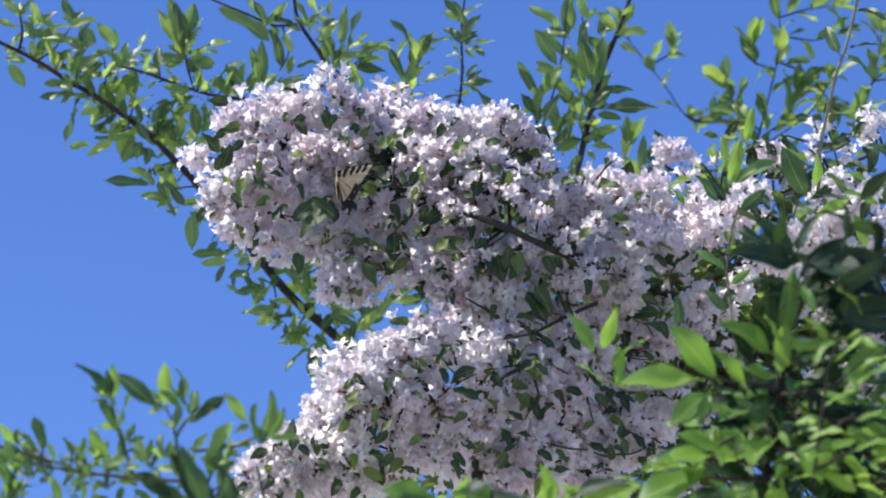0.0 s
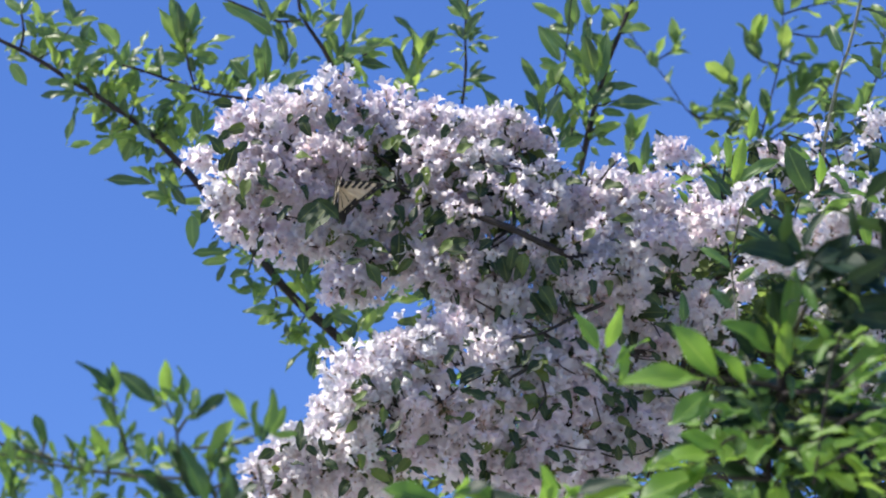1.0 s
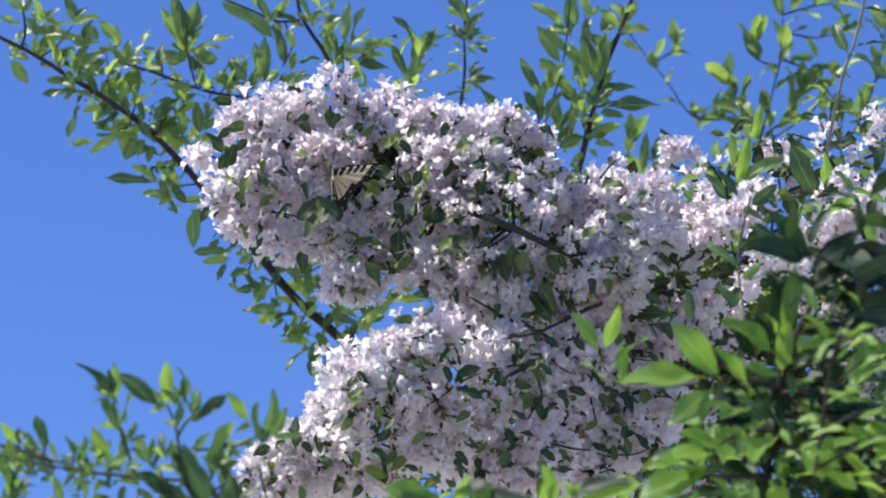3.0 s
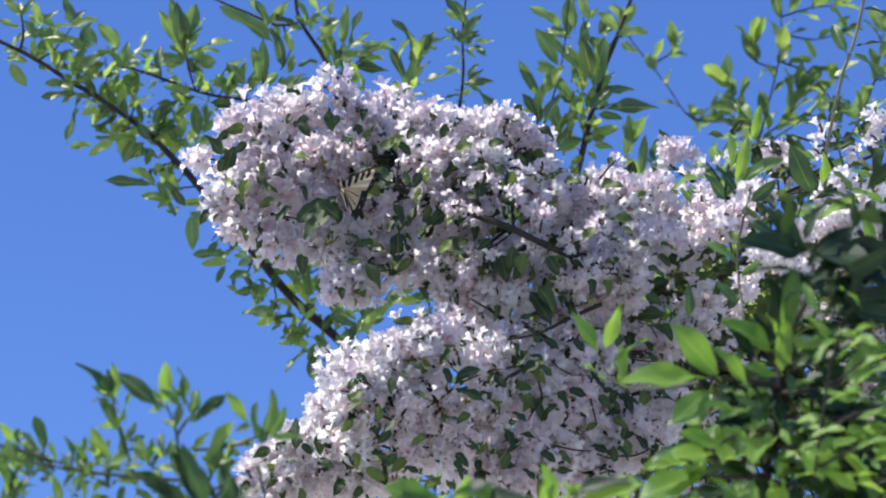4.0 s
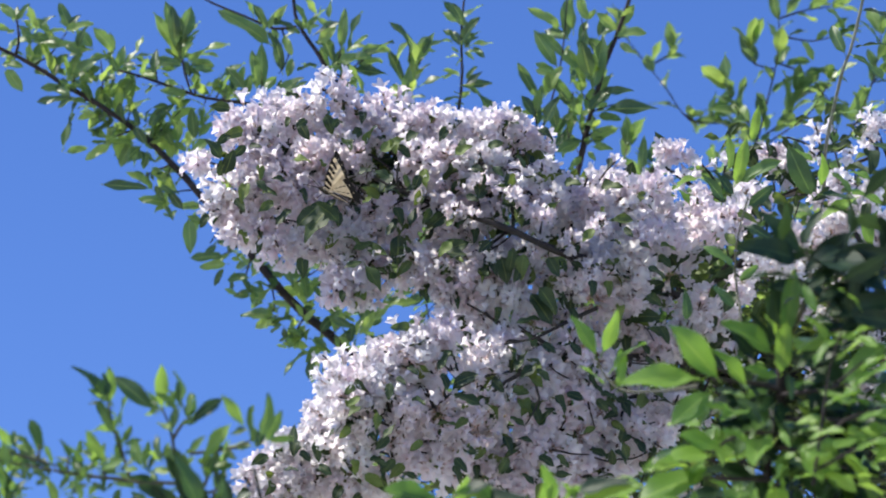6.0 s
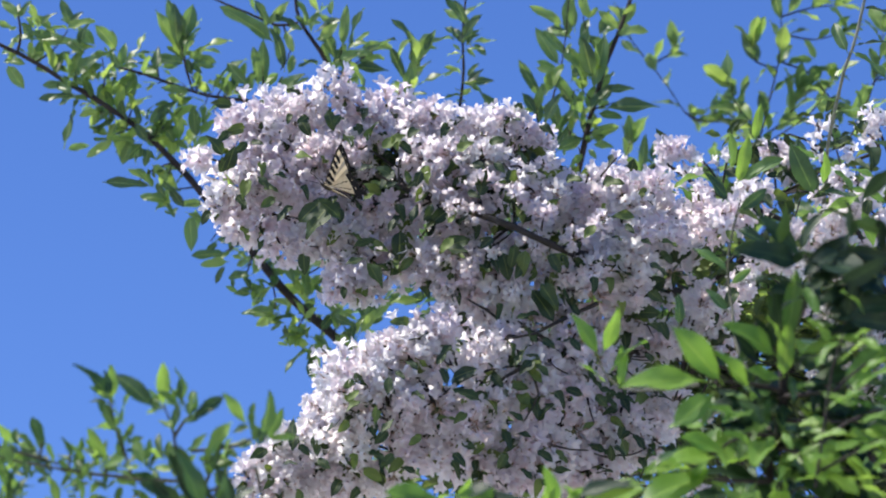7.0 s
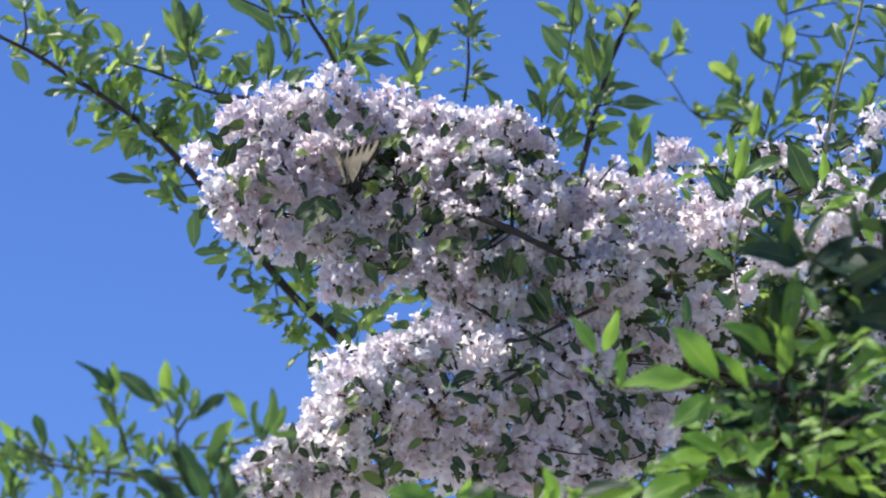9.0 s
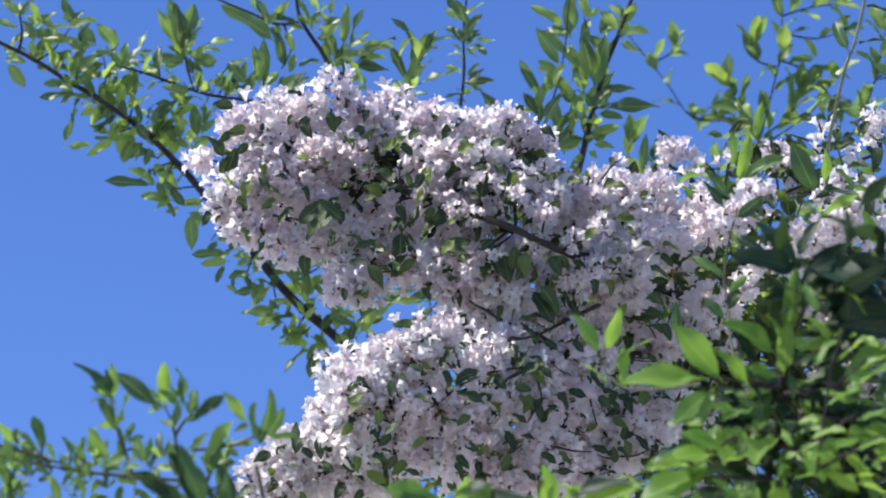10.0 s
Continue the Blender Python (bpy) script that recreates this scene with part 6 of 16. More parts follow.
side.blade(SHRUB_LEAF_MESH, (0.4178, 4.8188, 3.4474), (0.3989, 4.8029, 3.4442), (0.6, -0.7, 0.3))
side.blade(SHRUB_LEAF_MESH, (0.5064, 4.8036, 3.489), (0.4794, 4.7897, 3.4805), (-0.4, -0.8, 0.3))
side.blade(SHRUB_LEAF_MESH, (0.3805, 4.8152, 3.4571), (0.3854, 4.7918, 3.4747), (0.3, -0.9, 0.1))
side.blade(SHRUB_LEAF_MESH, (0.386, 4.8199, 3.4441), (0.3683, 4.8061, 3.4353), (0, -0.5, 0.8))
side.blade(SHRUB_LEAF_MESH, (0.4856, 4.8308, 3.4142), (0.504, 4.8119, 3.4195), (-0.7, -0.5, 0.4))
side.blade(SHRUB_LEAF_MESH, (0.4856, 4.8072, 3.4792), (0.4654, 4.7889, 3.4827), (0.6, -0.7, 0.3))
side.blade(SHRUB_LEAF_MESH, (0.3549, 4.802, 3.4935), (0.3543, 4.7812, 3.5037), (-0.4, -0.8, 0.3))
side.blade(SHRUB_LEAF_MESH, (0.4697, 4.8249, 3.4305), (0.4958, 4.81, 3.4248), (0.3, -0.9, 0.1))
side.blade(SHRUB_LEAF_MESH, (0.5161, 4.8022, 3.4929), (0.4996, 4.78, 3.5072), (0, -0.5, 0.8))
side.blade(SHRUB_LEAF_MESH, (0.3763, 4.8076, 3.4779), (0.3878, 4.7888, 3.483), (-0.7, -0.5, 0.4))
side.blade(SHRUB_LEAF_MESH, (0.5147, 4.8202, 3.4435), (0.4882, 4.8064, 3.4347), (0.6, -0.7, 0.3))
side.blade(SHRUB_LEAF_MESH, (0.3431, 4.8024, 3.4922), (0.3249, 4.7851, 3.4931), (-0.4, -0.8, 0.3))
side.blade(SHRUB_LEAF_MESH, (0.3521, 4.7994, 3.5007), (0.372, 4.7805, 3.5057), (0.3, -0.9, 0.1))
side.blade(SHRUB_LEAF_MESH, (0.5077, 4.8058, 3.4831), (0.4786, 4.7899, 3.4799), (0, -0.5, 0.8))
side.blade(SHRUB_LEAF_MESH, (0.3791, 4.8069, 3.4799), (0.3939, 4.789, 3.4823), (-0.7, -0.5, 0.4))
side.blade(SHRUB_LEAF_MESH, (0.3735, 4.8086, 3.4753), (0.3884, 4.7926, 3.4726), (0.6, -0.7, 0.3))
side.blade(SHRUB_LEAF_MESH, (0.4254, 4.8292, 3.4188), (0.3998, 4.8097, 3.4256), (-0.4, -0.8, 0.3))
side.blade(SHRUB_LEAF_MESH, (0.3225, 4.7052, 3.233), (0.3289, 4.6832, 3.2468), (-0.4, -0.8, 0.3))
side.blade(SHRUB_LEAF_MESH, (0.3265, 4.6762, 3.3127), (0.3281, 4.6543, 3.3262), (0.3, -0.9, 0.1))
side.blade(SHRUB_LEAF_MESH, (0.3165, 4.6863, 3.2851), (0.3351, 4.6658, 3.2947), (0, -0.5, 0.8))
side.blade(SHRUB_LEAF_MESH, (0.227, 4.7048, 3.2343), (0.2273, 4.684, 3.2445), (-0.7, -0.5, 0.4))
side.blade(SHRUB_LEAF_MESH, (0.3498, 4.6785, 3.3064), (0.3689, 4.667, 3.2914), (0.6, -0.7, 0.3))
side.blade(SHRUB_LEAF_MESH, (0.2423, 4.7, 3.2474), (0.257, 4.6829, 3.2476), (-0.4, -0.8, 0.3))
side.blade(SHRUB_LEAF_MESH, (0.2964, 4.6799, 3.3026), (0.3184, 4.6652, 3.2962), (0.3, -0.9, 0.1))
side.blade(SHRUB_LEAF_MESH, (0.2724, 4.697, 3.2556), (0.2497, 4.6816, 3.2513), (0, -0.5, 0.8))
side.blade(SHRUB_LEAF_MESH, (0.3639, 4.6936, 3.265), (0.3861, 4.676, 3.2666), (-0.7, -0.5, 0.4))
side.blade(SHRUB_LEAF_MESH, (0.2971, 4.6849, 3.2888), (0.3164, 4.6644, 3.2984), (0.6, -0.7, 0.3))
side.blade(SHRUB_LEAF_MESH, (0.239, 4.7009, 3.2449), (0.2553, 4.6792, 3.2576), (-0.4, -0.8, 0.3))
side.blade(SHRUB_LEAF_MESH, (0.3565, 4.6865, 3.2844), (0.3325, 4.674, 3.272), (0.3, -0.9, 0.1))
side.blade(SHRUB_LEAF_MESH, (0.3405, 4.6982, 3.2524), (0.317, 4.6862, 3.2386), (0, -0.5, 0.8))
side.blade(SHRUB_LEAF_MESH, (0.3358, 4.7009, 3.2449), (0.3438, 4.6791, 3.2581), (-0.7, -0.5, 0.4))
side.blade(SHRUB_LEAF_MESH, (0.2677, 4.6922, 3.2688), (0.2424, 4.6799, 3.2559), (0.6, -0.7, 0.3))
side.blade(SHRUB_LEAF_MESH, (0.3445, 4.6883, 3.2794), (0.3248, 4.6742, 3.2715), (-0.4, -0.8, 0.3))
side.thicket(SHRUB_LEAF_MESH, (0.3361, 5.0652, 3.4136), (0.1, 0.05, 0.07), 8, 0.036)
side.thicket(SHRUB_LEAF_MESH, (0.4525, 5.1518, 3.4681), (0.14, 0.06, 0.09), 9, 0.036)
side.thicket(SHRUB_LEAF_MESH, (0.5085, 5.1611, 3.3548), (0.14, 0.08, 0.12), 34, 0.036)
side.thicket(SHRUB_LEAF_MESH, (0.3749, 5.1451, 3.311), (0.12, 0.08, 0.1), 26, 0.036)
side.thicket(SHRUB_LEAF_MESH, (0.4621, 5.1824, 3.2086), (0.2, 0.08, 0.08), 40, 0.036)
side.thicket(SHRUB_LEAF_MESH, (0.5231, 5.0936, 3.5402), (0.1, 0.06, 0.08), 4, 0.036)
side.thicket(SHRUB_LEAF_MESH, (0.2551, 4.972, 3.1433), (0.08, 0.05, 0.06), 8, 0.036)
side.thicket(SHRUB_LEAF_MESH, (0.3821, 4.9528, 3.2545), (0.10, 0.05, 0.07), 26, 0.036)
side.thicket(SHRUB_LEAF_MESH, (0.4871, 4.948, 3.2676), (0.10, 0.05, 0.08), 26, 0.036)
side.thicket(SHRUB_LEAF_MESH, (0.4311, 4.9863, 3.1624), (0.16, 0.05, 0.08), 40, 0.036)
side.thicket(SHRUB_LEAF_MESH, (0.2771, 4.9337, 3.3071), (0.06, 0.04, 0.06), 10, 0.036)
side.done()

stalk = Branch(shrub, "branch", (0.4417, 4.8109, 3.2935), STALK_SKIN, 5, "straight young grey-green shoot")
stalk.stem([(0.4732, 4.9826, 3.4067), (0.4633, 4.8203, 3.414), (0.4571, 4.6524, 3.4367), (0.4695, 4.5901, 3.4907), (0.4785, 4.5714, 3.5131), (0.4937, 4.5514, 3.568), (0.5017, 4.5378, 3.6054)], 0.0024, 0.0018, sides=9)
stalk.blade(NEAR_LEAF_MESH, (0.4785, 4.5723, 3.5106), (0.515, 4.5346, 3.4679), (0.2, -0.5, 0.8))
stalk.blade(NEAR_LEAF_MESH, (0.4818, 4.5695, 3.5181), (0.5249, 4.5673, 3.5243), (0.2, -0.3, 0.9))
stalk.blade(NEAR_LEAF_MESH, (0.4738, 4.5732, 3.5081), (0.4557, 4.578, 3.5534), (-0.6, -0.5, 0.4))
stalk.blade(NEAR_LEAF_MESH, (0.4911, 4.5546, 3.5593), (0.525, 4.5283, 3.5437), (0.1, -0.4, 0.9))
stalk.blade(NEAR_LEAF_MESH, (0.4937, 4.5514, 3.568), (0.4791, 4.5473, 3.5792), (0, -0.5, 0.8))
stalk.blade(NEAR_LEAF_MESH, (0.4624, 4.6108, 3.4633), (0.4322, 4.571, 3.4557), (0, -0.5, 0.8))
stalk.blade(NEAR_LEAF_MESH, (0.4584, 4.6154, 3.4507), (0.4864, 4.5759, 3.442), (0, -0.5, 0.8))
stalk.blade(NEAR_LEAF_MESH, (0.4464, 4.6753, 3.3737), (0.4894, 4.639, 3.3564), (0, -0.5, 0.8))
stalk.blade(NEAR_LEAF_MESH, (0.4464, 4.6765, 3.3706), (0.4129, 4.6547, 3.4304), (-0.5, -0.6, 0.5))
stalk.blade(SUNLIT_LEAF_MESH, (0.3196, 4.3174, 3.2459), (0.3342, 4.2815, 3.2863), (0.3, -0.8, 0.4))
stalk.blade(NEAR_LEAF_MESH, (0.3221, 4.3162, 3.2494), (0.3663, 4.2874, 3.2701), (0.3, -0.8, 0.4))
stalk.blade(NEAR_LEAF_MESH, (0.3096, 4.3051, 3.2214), (0.2849, 4.275, 3.2455), (-0.3, -0.8, 0.4))
stalk.blade(NEAR_LEAF_MESH, (0.4058, 4.3034, 3.226), (0.3745, 4.2658, 3.2709), (-0.3, -0.8, 0.4))
stalk.blade(SUNLIT_LEAF_MESH, (0.4209, 4.3931, 3.272), (0.4254, 4.3611, 3.3015), (0.3, -0.8, 0.4))
stalk.blade(SUNLIT_LEAF_MESH, (0.465, 4.3957, 3.2649), (0.4166, 4.3847, 3.2366), (-0.3, -0.8, 0.4))
stalk.blade(SUNLIT_LEAF_MESH, (0.4559, 4.4398, 3.2898), (0.4946, 4.4254, 3.2708), (0.3, -0.8, 0.4))
stalk.blade(SUNLIT_LEAF_MESH, (0.391, 4.4237, 3.3341), (0.4172, 4.4094, 3.3149), (0.3, -0.8, 0.4))
stalk.blade(NEAR_LEAF_MESH, (0.4322, 4.3862, 3.291), (0.4555, 4.3739, 3.2661), (0.3, -0.8, 0.4))
stalk.blade(SUNLIT_LEAF_MESH, (0.344, 4.3754, 3.3206), (0.352, 4.3439, 3.3486), (0.3, -0.8, 0.4))
stalk.blade(NEAR_LEAF_MESH, (0.3188, 4.3862, 3.291), (0.3237, 4.3546, 3.3192), (0.3, -0.8, 0.4))
stalk.blade(SUNLIT_LEAF_MESH, (0.4607, 4.4795, 3.327), (0.4877, 4.4619, 3.3168), (0.3, -0.8, 0.4))
stalk.blade(NEAR_LEAF_MESH, (0.4763, 4.3754, 3.3206), (0.512, 4.3594, 3.3062), (0.3, -0.8, 0.4))
stalk.blade(SUNLIT_LEAF_MESH, (0.4736, 4.4949, 3.2846), (0.4909, 4.4893, 3.2415), (0.3, -0.8, 0.4))
stalk.blade(SUNLIT_LEAF_MESH, (0.2788, 4.673, 3.38), (0.2944, 4.6593, 3.3591), (0.3, -0.8, 0.4))
stalk.blade(SUNLIT_LEAF_MESH, (0.3057, 4.6684, 3.3926), (0.2711, 4.6516, 3.3804), (-0.3, -0.8, 0.4))
stalk.done()

# ---- tree behind ----
TREE_BASE = (0.35, 6.6, 0.0)
tree = plant("fruit_tree", TREE_BASE, "slender fruit tree with glossy fresh green leaves", "tree")
bole = Branch(tree, "trunk", TREE_BASE, TREE_BARK, 11)
bole.stem([(0.35, 6.6, -0.05), (0.33, 6.45, 0.8), (0.36, 6.2, 1.7), (0.1818, 5.7644, 3.3052)], 0.05, 0.026, sides=12, step=0.1)
bole.done()

limb = Branch(tree, "branch", (-0.019, 5.6278, 3.3883), TREE_BARK, 12, "long dark limb with leafy spurs")
limb.stem([(0.1818, 5.7644, 3.3052), (0.0603, 5.6686, 3.3347), (-0.0348, 5.6237, 3.3994), (-0.1293, 5.5731, 3.48), (-0.1917, 5.5353, 3.5252), (-0.2463, 5.5044, 3.5809), (-0.3129, 5.4795, 3.6495), (-0.3717, 5.4554, 3.7158), (-0.4337, 5.4259, 3.7673), (-0.5199, 5.4072, 3.8188), (-0.6138, 5.3898, 3.8667), (-0.6764, 5.3777, 3.8998)], 0.0092, 0.0024, sides=9, step=0.03)
limb.stem([(-0.2223, 5.4195, 3.785), (-0.2767, 5.4076, 3.7886), (-0.322, 5.4054, 3.7945), (-0.3533, 5.4022, 3.8033), (-0.408, 5.3953, 3.8224), (-0.4439, 5.3918, 3.8319)], 0.0026, 0.0016)
limb.stem([(-0.3429, 5.4126, 3.8041), (-0.3523, 5.4024, 3.8321), (-0.3586, 5.389, 3.8689), (-0.368, 5.3751, 3.9071)], 0.0018, 0.0012)
limb.stem([(-0.5872, 5.3938, 3.8556), (-0.5825, 5.3847, 3.8806), (-0.5856, 5.3751, 3.9071)], 0.0022, 0.0014)
limb.stem([(-0.5678, 5.4079, 3.8462), (-0.5404, 5.4031, 3.8595), (-0.5168, 5.3923, 3.889)], 0.0014, 0.0008)
limb.stem([(-0.4737, 5.4272, 3.7932), (-0.4674, 5.4165, 3.8226), (-0.4698, 5.4057, 3.8521)], 0.0014, 0.0008)
limb.stem([(-0.509, 5.4191, 3.8153), (-0.5066, 5.4124, 3.8337)], 0.0014, 0.0008)
limb.stem([(-0.4345, 5.4352, 3.7711), (-0.4266, 5.4272, 3.7932), (-0.4266, 5.4191, 3.8153)], 0.0014, 0.0008)
limb.stem([(-0.4031, 5.4446, 3.7453), (-0.3796, 5.4366, 3.7674), (-0.36, 5.4299, 3.7858)], 0.0014, 0.0008)
limb.stem([(-0.3717, 5.4554, 3.7158), (-0.4031, 5.4594, 3.7047), (-0.4227, 5.4647, 3.69)], 0.0014, 0.0008)
limb.stem([(-0.3443, 5.4674, 3.6826), (-0.3796, 5.4688, 3.6789)], 0.0014, 0.0008)
limb.stem([(-0.4894, 5.4245, 3.8005), (-0.5168, 5.4224, 3.8064)], 0.0014, 0.0008)
limb.stem([(-0.4541, 5.4312, 3.7821), (-0.4737, 5.4312, 3.7821)], 0.0014, 0.0008)
limb.stem([(-0.4306, 5.4393, 3.76), (-0.4541, 5.4419, 3.7526)], 0.0014, 0.0008)
limb.stem([(-0.2776, 5.4929, 3.6126), (-0.3012, 5.4983, 3.5979)], 0.0014, 0.0008)
limb.stem([(-0.2619, 5.4983, 3.5979), (-0.2698, 5.5077, 3.5721), (-0.2776, 5.5103, 3.5647)], 0.0014, 0.0008)
limb.stem([(-0.2384, 5.5077, 3.5721), (-0.2306, 5.5211, 3.5352), (-0.2345, 5.5259, 3.522)], 0.0014, 0.0008)
limb.stem([(-0.207, 5.513, 3.5573), (-0.1757, 5.5071, 3.5736), (-0.1561, 5.5018, 3.5883)], 0.0014, 0.0008)
limb.stem([(-0.1874, 5.527, 3.519), (-0.1992, 5.5331, 3.5021), (-0.2031, 5.5399, 3.4836)], 0.0014, 0.0008)
limb.stem([(-0.1561, 5.5372, 3.491), (-0.1365, 5.5318, 3.5057)], 0.0014, 0.0008)
limb.stem([(-0.1443, 5.5399, 3.4836), (-0.1051, 5.5305, 3.5094), (-0.0737, 5.5211, 3.5352), (-0.0424, 5.5144, 3.5537)], 0.0014, 0.0008)
limb.stem([(-0.3012, 5.4835, 3.6384), (-0.3208, 5.4929, 3.6126)], 0.0014, 0.0008)
limb.stem([(-0.3129, 5.425, 3.7991), (-0.3012, 5.4191, 3.8153)], 0.0014, 0.0008)
limb.stem([(-0.3913, 5.4165, 3.8226), (-0.3929, 5.4098, 3.8411)], 0.0014, 0.0008)
limb.blade(TREE_LEAF_MESH, (-0.5896, 5.3692, 3.881), (-0.6137, 5.3533, 3.8865), (0.3, -0.9, 0.1))
limb.blade(TREE_LEAF_MESH, (-0.5854, 5.3834, 3.8893), (-0.5993, 5.3838, 3.8868), (0.3, -0.9, 0.1))
limb.blade(TREE_LEAF_MESH, (-0.581, 5.3557, 3.8941), (-0.6078, 5.3594, 3.9203), (-0.55, -0.7, 0.4))
limb.blade(TREE_LEAF_MESH, (-0.5858, 5.3711, 3.9016), (-0.5857, 5.3728, 3.9237), (-0.2, -0.9, 0.2))
limb.blade(TREE_LEAF_MESH, (-0.5853, 5.3865, 3.9034), (-0.5698, 5.3738, 3.9267), (-0.2, -0.9, 0.2))
limb.blade(TREE_LEAF_MESH, (-0.582, 5.4116, 3.9157), (-0.5639, 5.4008, 3.9104), (0, -0.6, 0.7))
limb.blade(TREE_LEAF_MESH, (-0.5909, 5.4064, 3.911), (-0.5927, 5.3892, 3.9254), (0.1, -0.95, 0.1))
limb.blade(TREE_LEAF_MESH, (-0.5645, 5.3786, 3.885), (-0.5791, 5.3696, 3.8935), (0.5, -0.75, 0.3))
limb.blade(TREE_LEAF_MESH, (-0.5629, 5.3859, 3.8882), (-0.5699, 5.37, 3.8977), (0.5, -0.75, 0.3))
limb.blade(TREE_LEAF_MESH, (-0.5561, 5.3655, 3.8795), (-0.5644, 5.3426, 3.9086), (0.1, -0.95, 0.1))
limb.blade(TREE_LEAF_MESH, (-0.5507, 5.3679, 3.8873), (-0.5689, 5.3553, 3.9033), (0, -0.6, 0.7))
limb.blade(TREE_LEAF_MESH, (-0.5552, 5.3749, 3.8861), (-0.5375, 5.3507, 3.9013), (-0.4, -0.8, 0.3))
limb.blade(TREE_LEAF_MESH, (-0.5365, 5.3849, 3.8864), (-0.5618, 5.3758, 3.9052), (-0.55, -0.7, 0.4))
limb.blade(TREE_LEAF_MESH, (-0.537, 5.4241, 3.9025), (-0.5539, 5.4158, 3.8957), (-0.2, -0.9, 0.2))
limb.blade(TREE_LEAF_MESH, (-0.5338, 5.4119, 3.8943), (-0.5595, 5.4297, 3.9027), (0.1, -0.95, 0.1))
limb.blade(TREE_LEAF_MESH, (-0.5112, 5.3935, 3.8907), (-0.5267, 5.3831, 3.9316), (0.3, -0.9, 0.1))
limb.blade(TREE_LEAF_MESH, (-0.5081, 5.4296, 3.9022), (-0.5291, 5.4111, 3.9158), (0, -0.6, 0.7))
limb.blade(TREE_LEAF_MESH, (-0.5183, 5.4151, 3.9), (-0.5391, 5.3964, 3.8999), (-0.4, -0.8, 0.3))
limb.blade(TREE_LEAF_MESH, (-0.5186, 5.3583, 3.8759), (-0.4779, 5.3508, 3.8891), (0.5, -0.75, 0.3))
limb.blade(TREE_LEAF_MESH, (-0.5129, 5.3634, 3.8852), (-0.4961, 5.3521, 3.9007), (-0.2, -0.9, 0.2))
limb.blade(SLIM_LEAF_MESH, (-0.4818, 5.4015, 3.8667), (-0.5694, 5.3982, 3.8839), (-0.4, -0.8, 0.3))
limb.blade(TREE_LEAF_MESH, (-0.4799, 5.4139, 3.8722), (-0.5054, 5.4085, 3.9024), (-0.2, -0.9, 0.2))
limb.blade(TREE_LEAF_MESH, (-0.4805, 5.421, 3.8763), (-0.5182, 5.4208, 3.8691), (-0.2, -0.9, 0.2))
limb.blade(TREE_LEAF_MESH, (-0.535, 5.3859, 3.875), (-0.5693, 5.3763, 3.8792), (-0.2, -0.9, 0.2))
limb.blade(TREE_LEAF_MESH, (-0.5365, 5.4125, 3.8904), (-0.5469, 5.3931, 3.8971), (-0.2, -0.9, 0.2))
limb.blade(TREE_LEAF_MESH, (-0.536, 5.4159, 3.887), (-0.5553, 5.4227, 3.8867), (0, -0.6, 0.7))
limb.blade(TREE_LEAF_MESH, (-0.5353, 5.419, 3.8382), (-0.5485, 5.3845, 3.871), (0.3, -0.9, 0.1))
limb.blade(TREE_LEAF_MESH, (-0.5402, 5.4471, 3.85), (-0.5364, 5.421, 3.8648), (0.1, -0.95, 0.1))
limb.blade(TREE_LEAF_MESH, (-0.5401, 5.4266, 3.8413), (-0.5663, 5.4418, 3.8535), (-0.55, -0.7, 0.4))
limb.blade(TREE_LEAF_MESH, (-0.5381, 5.4245, 3.8325), (-0.5211, 5.4222, 3.8748), (-0.4, -0.8, 0.3))
limb.blade(TREE_LEAF_MESH, (-0.5415, 5.4297, 3.8393), (-0.5238, 5.4242, 3.8527), (-0.55, -0.7, 0.4))
limb.blade(TREE_LEAF_MESH, (-0.5102, 5.3991, 3.8228), (-0.519, 5.3709, 3.8479), (0.5, -0.75, 0.3))
limb.blade(TREE_LEAF_MESH, (-0.5177, 5.4378, 3.8413), (-0.5307, 5.4244, 3.8494), (-0.4, -0.8, 0.3))
limb.blade(TREE_LEAF_MESH, (-0.5195, 5.4274, 3.8402), (-0.5366, 5.4236, 3.8509), (-0.55, -0.7, 0.4))
limb.blade(TREE_LEAF_MESH, (-0.5105, 5.4154, 3.8332), (-0.4997, 5.3999, 3.8616), (-0.2, -0.9, 0.2))
limb.blade(TREE_LEAF_MESH, (-0.5195, 5.4521, 3.8475), (-0.5011, 5.4553, 3.865), (0, -0.6, 0.7))
limb.blade(TREE_LEAF_MESH, (-0.5067, 5.3909, 3.8199), (-0.4744, 5.3582, 3.839), (0.1, -0.95, 0.1))
limb.blade(TREE_LEAF_MESH, (-0.5044, 5.4026, 3.8202), (-0.4738, 5.4121, 3.8328), (0.5, -0.75, 0.3))
limb.blade(TREE_LEAF_MESH, (-0.5143, 5.4263, 3.8372), (-0.5029, 5.4009, 3.8573), (0.1, -0.95, 0.1))
limb.blade(TREE_LEAF_MESH, (-0.4985, 5.3933, 3.8171), (-0.4703, 5.3669, 3.8286), (-0.2, -0.9, 0.2))
limb.blade(TREE_LEAF_MESH, (-0.5064, 5.4326, 3.8367), (-0.4888, 5.4318, 3.8364), (-0.55, -0.7, 0.4))
limb.blade(TREE_LEAF_MESH, (-0.4966, 5.4077, 3.8269), (-0.4717, 5.4199, 3.8319), (-0.4, -0.8, 0.3))
limb.blade(TREE_LEAF_MESH, (-0.5891, 5.3939, 3.8611), (-0.6006, 5.4006, 3.8475), (0.3, -0.9, 0.1))
limb.blade(TREE_LEAF_MESH, (-0.5911, 5.4277, 3.8691), (-0.5956, 5.4455, 3.8616), (-0.2, -0.9, 0.2))
